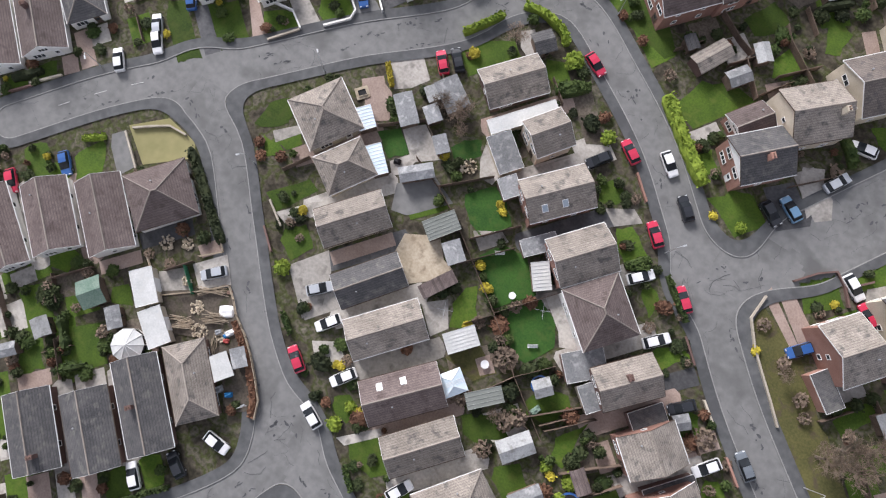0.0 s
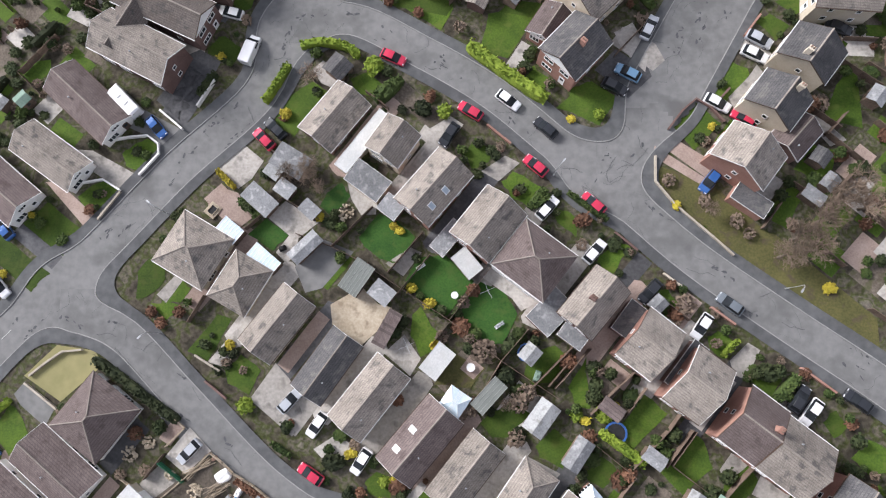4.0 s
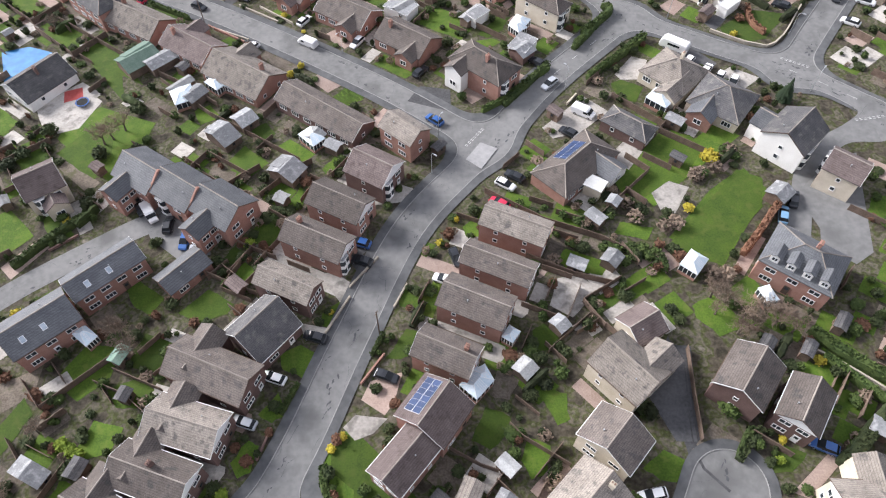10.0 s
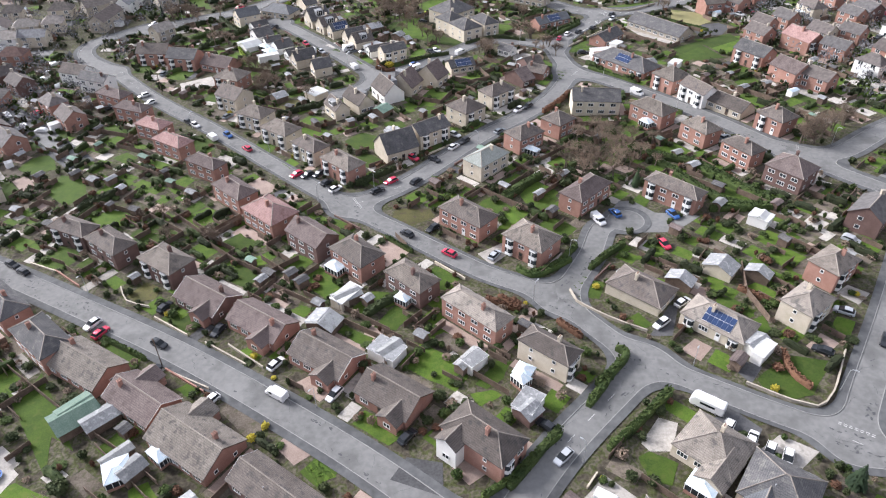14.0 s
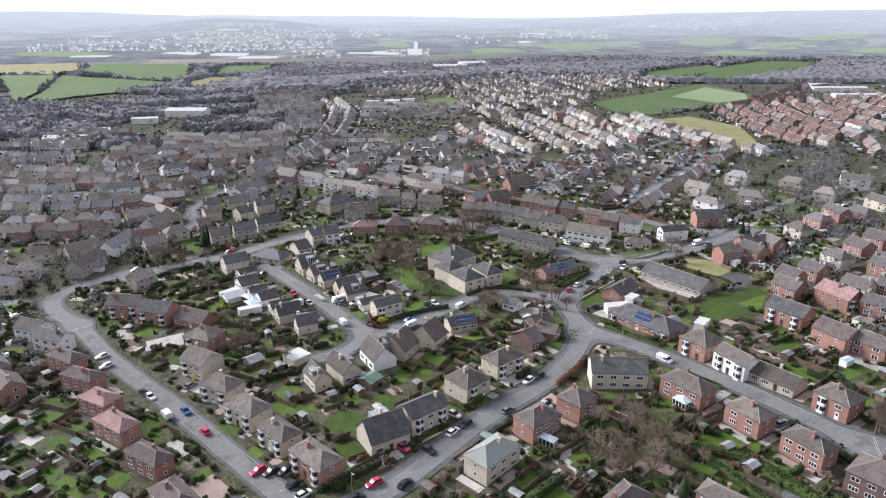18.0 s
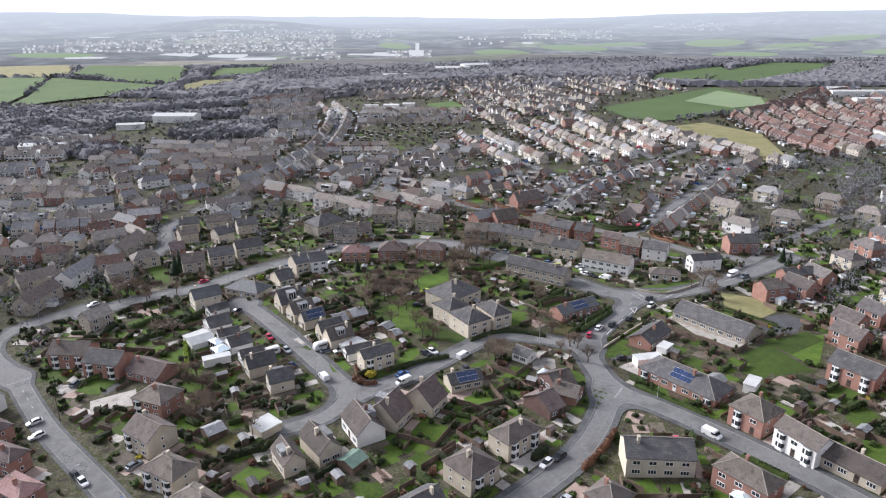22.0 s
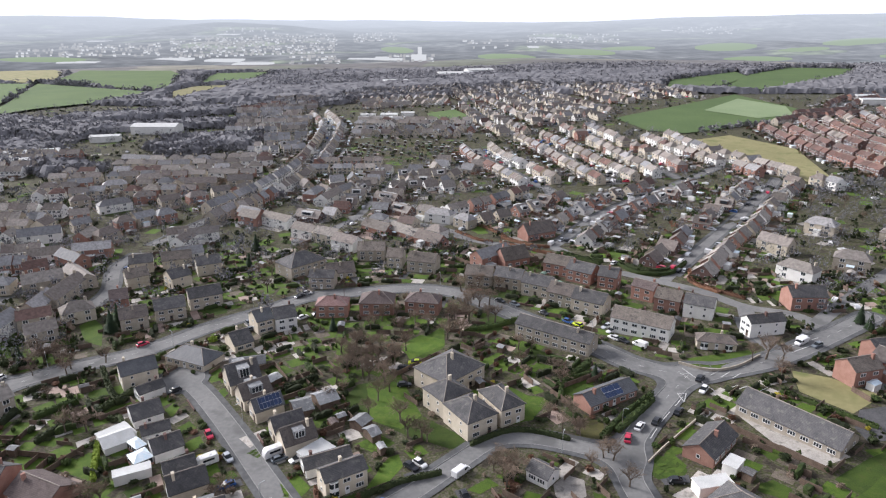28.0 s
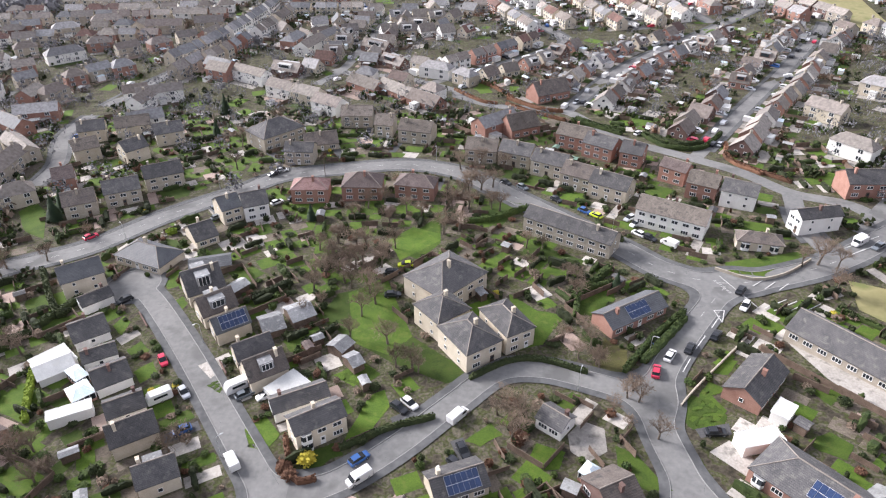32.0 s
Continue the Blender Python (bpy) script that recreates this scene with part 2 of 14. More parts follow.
ASPHALT = material("worn_asphalt", (0.13, 0.13, 0.128), (0.196, 0.195, 0.191), 0.9, 0.9, 0.06, 0.15, spots=(0.113, 0.113, 0.111))
PAVING = material("footway_asphalt", (0.065, 0.067, 0.069), (0.118, 0.121, 0.123), 0.92, 0.8, 0.12, 0.15, spots=(0.07, 0.071, 0.074))
KERB = material("concrete_kerb", (0.2, 0.2, 0.195), (0.29, 0.286, 0.276), 0.9, 4, 0.5, 0.1)
CONCRETE = material("concrete_drive", (0.27, 0.252, 0.228), (0.43, 0.402, 0.366), 0.92, 2.2, 0.25, 0.15, rnd=0.22, spots=(0.19, 0.178, 0.16))
TARMAC = material("dark_tarmac_drive", (0.05, 0.05, 0.053), (0.095, 0.095, 0.098), 0.9, 2.2, 0.3, 0.15, rnd=0.25)
BLOCK = material("pinkish_block_paving", (0.24, 0.175, 0.145), (0.36, 0.28, 0.24), 0.9, 4, 0.4, 0.2, rnd=0.15)
LAWN = material("lawn_grass", (0.034, 0.068, 0.007), (0.072, 0.12, 0.012), 0.95, 3.5, 0.3, 0.35, rnd=0.42, spots=(0.075, 0.106, 0.016))
FIELD = material("field_grass", (0.062, 0.108, 0.032), (0.094, 0.144, 0.043), 0.95, 0.4, 0.02, 0.2, rnd=0.12)
DRYFIELD = material("rough_dry_grass", (0.19, 0.178, 0.08), (0.26, 0.235, 0.115), 0.95, 0.5, 0.04, 0.2, rnd=0.1, spots=(0.14, 0.155, 0.055))
ROUGH = material("olive_rough_grass", (0.055, 0.056, 0.018), (0.108, 0.1, 0.034), 0.95, 3, 0.3, 0.5, rnd=0.2, spots=(0.075, 0.058, 0.036))
PITCH = material("worn_pitch_grass", (0.17, 0.23, 0.115), (0.22, 0.275, 0.15), 0.95, 0.4, 0.03, 0.1)
SOIL = material("bare_soil_and_gravel", (0.065, 0.052, 0.04), (0.16, 0.135, 0.108), 0.95, 3, 0.3, 0.4, rnd=0.25, spots=(0.07, 0.07, 0.035))
HEDGE = material("clipped_hedge_leaves", (0.022, 0.042, 0.01), (0.06, 0.085, 0.02), 0.9, 4, 0.5, 0.5, rnd=0.3)
LIME = material("yellow_green_hedge_leaves", (0.1, 0.16, 0.016), (0.21, 0.27, 0.032), 0.9, 4, 0.5, 0.5, rnd=0.15)
SHRUB = material("evergreen_shrub_leaves", (0.014, 0.024, 0.008), (0.042, 0.052, 0.018), 0.9, 4, 0.6, 0.4, rnd=0.45)
RUSSET = material("russet_winter_leaves", (0.1, 0.05, 0.03), (0.18, 0.092, 0.055), 0.9, 4, 0.6, 0.4, rnd=0.3)
GOLD = material("golden_shrub_leaves", (0.33, 0.27, 0.03), (0.5, 0.42, 0.05), 0.9, 4, 0.6, 0.3, rnd=0.25)
BARK = material("grey_brown_bark", (0.09, 0.072, 0.055), (0.155, 0.125, 0.1), 0.95, 8, 0.8, 0.2, rnd=0.2)
TWIG = material("bare_winter_twigs", (0.135, 0.1, 0.074), (0.215, 0.163, 0.122), 0.95, 3, 0.5, 0.0, rnd=0.3)
# bluer and greyer than TWIG: distance haze put into the base colour
FARWOOD = material("hazed_winter_woodland", (0.135, 0.134, 0.142), (0.215, 0.212, 0.224), 0.95, 0.6, 0.03, 0.3)
CONIFER = material("dark_conifer_needles", (0.014, 0.028, 0.014), (0.036, 0.06, 0.026), 0.9, 4, 0.6, 0.4, rnd=0.2)
STEEL = material("galvanised_steel", (0.42, 0.43, 0.44), (0.52, 0.53, 0.54), 0.45, 3, 0.4, 0.0, 0.6)
TYRE = material("tyre_rubber", (0.012, 0.012, 0.013), (0.025, 0.025, 0.026), 0.9, 10, 2, 0.1)
RIM = material("alloy_rim", (0.35, 0.35, 0.36), (0.5, 0.5, 0.51), 0.4, 5, 1, 0.0, 0.7)
CARGLASS = material("tinted_car_glass", (0.012, 0.014, 0.017), (0.026, 0.03, 0.034), 0.06, 1, 0.3, 0.0)
HEADLIGHT = material("headlight_lens", (0.6, 0.62, 0.64), (0.75, 0.76, 0.78), 0.15, 5, 1, 0.0)
SOLAR = material("solar_cells", (0.018, 0.034, 0.085), (0.035, 0.06, 0.135), 0.3, 3, 0.4, 0.0, rnd=0.15)
POLYCARB = material("pale_blue_polycarbonate", (0.5, 0.62, 0.7), (0.68, 0.76, 0.82), 0.4, 3, 0.5, 0.0, rnd=0.12)
ROOFLIGHT = material("rooflight_glass", (0.3, 0.36, 0.42), (0.46, 0.52, 0.57), 0.12, 1, 0.4, 0.0)
MARK = material("worn_white_road_paint", (0.42, 0.42, 0.41), (0.62, 0.62, 0.6), 0.85, 6, 0.8, 0.05, spots=(0.25, 0.25, 0.25))
PATCHMAT = material("pale_repaired_asphalt", (0.25, 0.25, 0.25), (0.34, 0.335, 0.33), 0.92, 1.4, 0.3, 0.1)
DARKPATCH = material("damp_dark_asphalt", (0.055, 0.057, 0.062), (0.085, 0.087, 0.092), 0.75, 1.5, 0.3, 0.1)
POOL = material("blue_pool_cover", (0.015, 0.13, 0.32), (0.03, 0.2, 0.43), 0.55, 0.6, 0.2, 0.0)
TURF = material("deep_green_turf", (0.016, 0.05, 0.008), (0.034, 0.088, 0.013), 0.95, 3.5, 0.3, 0.3, rnd=0.25, spots=(0.04, 0.075, 0.014))
CREAM = material("cream_sand_and_stone", (0.34, 0.28, 0.2), (0.52, 0.45, 0.35), 0.93, 2.5, 0.3, 0.3, rnd=0.2, spots=(0.26, 0.21, 0.15))
PALEWOOD = material("pale_sawn_timber", (0.27, 0.21, 0.145), (0.42, 0.35, 0.265), 0.85, 8, 0.6, 0.1, rnd=0.3)
GREENTIN = material("green_painted_sheet", (0.03, 0.16, 0.085), (0.06, 0.24, 0.13), 0.6, 3, 0.4, 0.05)
PALEFELT = material("pale_grey_shed_felt", (0.24, 0.245, 0.245), (0.38, 0.385, 0.38), 0.85, 4, 0.5, 0.1, rnd=0.3, spots=(0.2, 0.2, 0.19))
RED_MAT = material("faded_red_rubber", (0.3, 0.05, 0.045), (0.42, 0.09, 0.08), 0.9, 2, 0.4, 0.1)
GREENSHEET = material("green_shed_felt", (0.1, 0.17, 0.13), (0.2, 0.27, 0.22), 0.85, 4, 0.5, 0.1, rnd=0.25)
for glassy in (PANE, CARGLASS):
    glassy.node_tree.nodes["Principled BSDF"].inputs["Specular IOR Level"].default_value = 0.2
CARS = {
    "white": (0.72, 0.72, 0.72), "red": (0.5, 0.028, 0.07), "dark": (0.018, 0.02, 0.025), "silver": (0.4, 0.42, 0.45),
    "blue": (0.03, 0.1, 0.3), "grey": (0.14, 0.16, 0.18), "sky": (0.16, 0.3, 0.45), "yellow": (0.5, 0.6, 0.02),
}
PAINT = {k: material("car_paint_" + k, c, tuple(v * 1.08 for v in c), 0.28, 2, 0.4, 0.0, 0.1, coat=0.6) for k, c in CARS.items()}


# ---------------------------------------------------------------- mesh helpers
def mesh(name, verts, faces, mats, index=None):
    me = bpy.data.meshes.new(name)
    me.from_pydata(verts, [], faces)
    for m in mats:
        me.materials.append(m)
    if index is not None:
        me.polygons.foreach_set("material_index", index)
    me.update()
    return me


def part(name, me, parent, m=None, label=""):
    ob = new(name, me)
    ob.parent = parent
    if m is not None:
        ob.matrix_basis = m
    if label:
        ob["label"] = label
    return ob


def box(x0, x1, y0, y1, z0, z1):
    v = [(x0, y0, z0), (x1, y0, z0), (x1, y1, z0), (x0, y1, z0), (x0, y0, z1), (x1, y0, z1), (x1, y1, z1), (x0, y1, z1)]
    f = [(0, 3, 2, 1), (4, 5, 6, 7), (0, 1, 5, 4), (1, 2, 6, 5), (2, 3, 7, 6), (3, 0, 4, 7)]
    return v, f


class Build:
    """Gathers boxes and faces into one mesh."""

    def __init__(self):
        self.v, self.f, self.i = [], [], []

    def add(self, vf, mat=0):
        k = len(self.v)
        self.v += vf[0]
        self.f += [tuple(a + k for a in q) for q in vf[1]]
        self.i += [mat] * len(vf[1])
        return self

    def box(self, *a, mat=0):
        return self.add(box(*a), mat)

    def done(self, name, *mats):
        return mesh(name, self.v, self.f, mats, self.i)


def prism(pts, z0, z1):
    """An upright prism over a ring of (x, y) points, counter-clockwise."""
    n = len(pts)
    v = [(x, y, z0) for x, y in pts] + [(x, y, z1) for x, y in pts]
    f = [tuple(range(n - 1, -1, -1)), tuple(range(n, 2 * n))] + [(i, (i + 1) % n, n + (i + 1) % n, n + i) for i in range(n)]
    return v, f


def ring(n, r, cx=0, cy=0, ph=0.0):
    return [(cx + r * math.cos(ph + 2 * math.pi * i / n), cy + r * math.sin(ph + 2 * math.pi * i / n)) for i in range(n)]


rng = random.Random(7)

# ---------------------------------------------------------------- ground
def spaced():
    near = list(range(-300, 301, 12))
    far = [330, 370, 420, 480, 560, 660, 780, 920, 1100, 1300, 1500, 1750, 2000, 2300, 2600, 2950, 3300, 3700, 4100, 4500, 4800]
    return [-v for v in reversed(far)] + near + far


def spaced_ahead():
    near = list(range(-300, 461, 12))
    far = [490, 530, 580, 640, 720, 820, 940, 1080, 1240, 1420, 1620, 1850, 2100, 2400, 2700, 3000, 3350, 3700, 4050, 4400, 4750]
    return [-4800, -3000, -1800, -1000, -600, -400] + near + far


def make_ground():
    xs, ys = spaced(), spaced_ahead()
    v = [(x, y, gz(x, y)) for y in ys for x in xs]
    n = len(xs)
    f = [(j * n + i, j * n + i + 1, (j + 1) * n + i + 1, (j + 1) * n + i) for j in range(len(ys) - 1) for i in range(n - 1)]
    m = bpy.data.materials.new("gardens_and_fields")
    m.use_nodes = True
    nn, l = m.node_tree.nodes, m.node_tree.links
    p = nn["Principled BSDF"]
    p.inputs["Roughness"].default_value = 0.95
    p.inputs["Specular IOR Level"].default_value = 0.2
    tc = nn.new("ShaderNodeTexCoord")

    def noise_node(scale, detail):
        k = nn.new("ShaderNodeTexNoise")
        k.inputs["Scale"].default_value, k.inputs["Detail"].default_value = scale, detail
        l.new(tc.outputs["Object"], k.inputs["Vector"])
        return k

    def ramp(src, stops):
        r = nn.new("ShaderNodeValToRGB")
        e = r.color_ramp.elements
        e[0].position, e[0].color = stops[0][0], (*stops[0][1], 1)
        e[1].position, e[1].color = stops[-1][0], (*stops[-1][1], 1)
        for pos, c in stops[1:-1]:
            x = e.new(pos)
            x.color = (*c, 1)
        l.new(src, r.inputs[0])
        return r

    near = ramp(noise_node(0.34, 8).outputs["Fac"], [(0.32, (0.035, 0.031, 0.022)), (0.44, (0.078, 0.067, 0.05)), (0.5, (0.05, 0.06, 0.018)), (0.57, (0.11, 0.096, 0.077)), (0.63, (0.058, 0.066, 0.024)), (0.72, (0.16, 0.142, 0.118))])
    fine = ramp(noise_node(1.6, 5).outputs["Fac"], [(0.3, (0.55, 0.55, 0.55)), (0.7, (1.3, 1.3, 1.3))])
    mul = nn.new("ShaderNodeMixRGB")
    mul.blend_type, mul.inputs[0].default_value = "MULTIPLY", 1.0
    l.new(near.outputs[0], mul.inputs[1])
    l.new(fine.outputs[0], mul.inputs[2])
    # far country: fields and winter woods in patches, paled and greyed to put haze in their colour
    warp = nn.new("ShaderNodeMixRGB")
    warp.blend_type, warp.inputs[0].default_value = "ADD", 1.0
    wnz = noise_node(0.004, 3)
    sc = nn.new("ShaderNodeVectorMath")
    sc.operation = "SCALE"
    sc.inputs["Scale"].default_value = 160
    l.new(wnz.outputs["Color"], sc.inputs[0])
    l.new(tc.outputs["Object"], warp.inputs[1])
    l.new(sc.outputs[0], warp.inputs[2])
    vor = nn.new("ShaderNodeTexVoronoi")
    vor.inputs["Scale"].default_value = 0.0042
    l.new(warp.outputs[0], vor.inputs["Vector"])
    sepc = nn.new("ShaderNodeSeparateColor")
    l.new(vor.outputs["Color"], sepc.inputs[0])
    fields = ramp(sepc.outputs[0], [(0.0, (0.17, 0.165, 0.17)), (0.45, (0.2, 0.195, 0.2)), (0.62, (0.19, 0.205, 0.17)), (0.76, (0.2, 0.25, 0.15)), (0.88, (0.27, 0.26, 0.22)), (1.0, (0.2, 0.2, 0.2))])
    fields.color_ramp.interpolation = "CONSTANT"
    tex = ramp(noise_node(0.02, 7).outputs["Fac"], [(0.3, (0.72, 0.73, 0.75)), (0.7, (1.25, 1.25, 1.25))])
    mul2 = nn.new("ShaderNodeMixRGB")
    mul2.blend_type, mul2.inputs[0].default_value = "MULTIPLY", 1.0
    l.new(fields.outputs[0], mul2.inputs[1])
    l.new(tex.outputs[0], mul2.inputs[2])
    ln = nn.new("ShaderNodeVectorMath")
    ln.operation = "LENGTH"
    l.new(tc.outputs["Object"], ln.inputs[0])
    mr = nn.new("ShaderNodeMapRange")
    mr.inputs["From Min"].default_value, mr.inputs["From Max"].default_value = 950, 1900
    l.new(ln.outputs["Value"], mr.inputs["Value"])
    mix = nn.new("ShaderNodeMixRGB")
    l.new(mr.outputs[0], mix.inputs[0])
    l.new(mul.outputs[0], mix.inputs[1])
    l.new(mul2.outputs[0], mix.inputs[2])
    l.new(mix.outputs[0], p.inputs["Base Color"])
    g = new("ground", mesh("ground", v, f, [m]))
    tagged(g, "garden soil and rough grass falling gently away to fields", "ground", kind="structure")


make_ground()


# the far side of the valley: hills as a plain glowing backdrop beyond the town, mist put into their colour
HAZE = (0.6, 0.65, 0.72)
# ridges: middle and half-width as tangents of the bearing, distance, depth, height at the left and right ends
RIDGES = ((-0.58, 0.3, 4350, 420, 52, 62), (-0.3, 0.13, 3500, 380, 50, 44), (-0.12, 0.22, 4560, 260, 24, 24), (0.42, 0.44, 4150, 520, 12, 116),
          (0.55, 0.26, 2450, 300, 4, 46), (-0.26, 0.15, 2750, 330, 14, 12), (-0.52, 0.2, 1900, 160, 14, 6), (0.06, 0.12, 2500, 260, 10, 12), (0.16, 0.1, 1850, 140, 7, 9))


def hill_z(x, y):
    rad = math.hypot(x, y)
    z = -13 + 46 * max(0.0, min(1.0, (rad - 1750) / 2850)) ** 1.25
    z -= max(0.0, 1750 - rad) * 0.035
    z += (7 * noise.noise((x / 420, y / 420, 1.7)) + 4 * noise.noise((x / 150, y / 150, 4.4))) * min(1.0, rad / 2600)
    if y > 300:
        t = x / y
        for mid, half, at, deep, h0, h1 in RIDGES:
            u = (t - mid) / half
            if abs(u) < 1.6:
                side = 0.5 + 0.5 * math.cos(math.pi * min(1.0, abs(u) / 1.6))
                crest = at + 160 * noise.noise((t * 7, at / 500, 0.4))
                h = h0 + (h1 - h0) * (u * 0.5 + 0.5) + 6 * noise.noise((t * 12, at / 300, 2.2))
                z += side * h * math.exp(-((rad - crest) / deep) ** 2)
    return z


def misty(name, colour, pattern=False):
    """Distant land that glows unlit, with mist put into its colour: paler with distance."""
    m = bpy.data.materials.new(name)
    m.use_nodes = True
    n, l = m.node_tree.nodes, m.node_tree.links
    tc = n.new("ShaderNodeTexCoord")
    rgb = n.new("ShaderNodeRGB")
    rgb.outputs[0].default_value = (*colour, 1)
    col = rgb.outputs[0]

    def nz(scale, detail):
        k = n.new("ShaderNodeTexNoise")
        k.inputs["Scale"].default_value, k.inputs["Detail"].default_value = scale, detail
        l.new(tc.outputs["Object"], k.inputs["Vector"])
        return k

    def ramp(src, *stops):
        r = n.new("ShaderNodeValToRGB")
        e = r.color_ramp.elements
        e[0].position, e[0].color = stops[0][0], (*stops[0][1], 1)
        e[1].position, e[1].color = stops[-1][0], (*stops[-1][1], 1)
        for pos, c in stops[1:-1]:
            e.new(pos).color = (*c, 1)
        l.new(src, r.inputs[0])
        return r

    def mul(a, b):
        k = n.new("ShaderNodeMixRGB")
        k.blend_type, k.inputs[0].default_value = "MULTIPLY", 1.0
        l.new(a, k.inputs[1])
        l.new(b, k.inputs[2])
        return k.outputs[0]

    if pattern:
        warp = n.new("ShaderNodeVectorMath")
        warp.operation = "MULTIPLY_ADD"
        warp.inputs[1].default_value = (170, 170, 0)
        l.new(nz(0.004, 4).outputs["Color"], warp.inputs[0])
        l.new(tc.outputs["Object"], warp.inputs[2])
        cells = []
        for feat in ("F1", "DISTANCE_TO_EDGE"):
            vor = n.new("ShaderNodeTexVoronoi")
            vor.feature, vor.voronoi_dimensions = feat, "2D"
            vor.inputs["Scale"].default_value = 0.0046
            l.new(warp.outputs[0], vor.inputs["Vector"])
            cells.append(vor)
        sep = n.new("ShaderNodeSeparateColor")
        l.new(cells[0].outputs["Color"], sep.inputs[0])
        r = ramp(sep.outputs[0], (0.0, (0.17, 0.178, 0.187)), (0.3, (0.215, 0.222, 0.228)), (0.5, (0.19, 0.197, 0.204)), (0.66, (0.225, 0.25, 0.205)), (0.78, (0.235, 0.278, 0.19)), (0.86, (0.205, 0.21, 0.215)), (0.95, (0.29, 0.285, 0.26)))
        r.color_ramp.interpolation = "CONSTANT"
        hedges = ramp(cells[1].outputs["Distance"], (0.0, (0.72, 0.72, 0.73)), (0.05, (1, 1, 1)))
        # woods in broad drifts, and the grain of tree crowns
        wood = n.new("ShaderNodeMixRGB")
        wood.inputs[2].default_value = (0.115, 0.12, 0.128, 1)
        l.new(ramp(nz(0.0034, 6).outputs["Fac"], (0.44, (0, 0, 0)), (0.5, (1, 1, 1))).outputs[0], wood.inputs[0])
        l.new(mul(r.outputs[0], hedges.outputs[0]), wood.inputs[1])
        col = mul(wood.outputs[0], ramp(nz(0.028, 5).outputs["Fac"], (0.36, (0.6, 0.61, 0.63)), (0.64, (1.35, 1.34, 1.33))).outputs[0])
        col = mul(col, ramp(nz(0.0075, 6).outputs["Fac"], (0.38, (0.6, 0.61, 0.63)), (0.6, (1.3, 1.29, 1.28))).outputs[0])
    # painted haze: the colour goes over to HAZE with distance from the origin
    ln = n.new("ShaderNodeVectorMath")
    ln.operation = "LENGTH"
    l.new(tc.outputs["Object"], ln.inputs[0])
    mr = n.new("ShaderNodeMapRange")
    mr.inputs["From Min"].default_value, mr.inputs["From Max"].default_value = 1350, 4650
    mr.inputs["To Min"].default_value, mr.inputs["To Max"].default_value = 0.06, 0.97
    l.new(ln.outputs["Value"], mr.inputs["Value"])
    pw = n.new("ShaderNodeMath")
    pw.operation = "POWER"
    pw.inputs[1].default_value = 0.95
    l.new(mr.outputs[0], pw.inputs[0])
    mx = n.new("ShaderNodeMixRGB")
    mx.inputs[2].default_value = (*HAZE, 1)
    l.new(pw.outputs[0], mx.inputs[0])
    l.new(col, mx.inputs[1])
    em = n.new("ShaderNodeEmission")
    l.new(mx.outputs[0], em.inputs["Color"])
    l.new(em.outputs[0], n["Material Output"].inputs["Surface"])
    return m


def far_place(t, e):
    """The place on the far hills on bearing t, seen e thousandths below the level of the flight."""
    rad = 1430
    while rad < 4600:
        y = rad / math.sqrt(1 + t * t)
        if (103 - hill_z(t * y, y)) / rad * 1000 <= e:
            break
        rad += 12
    y = rad / math.sqrt(1 + t * t)
    return t * y, y


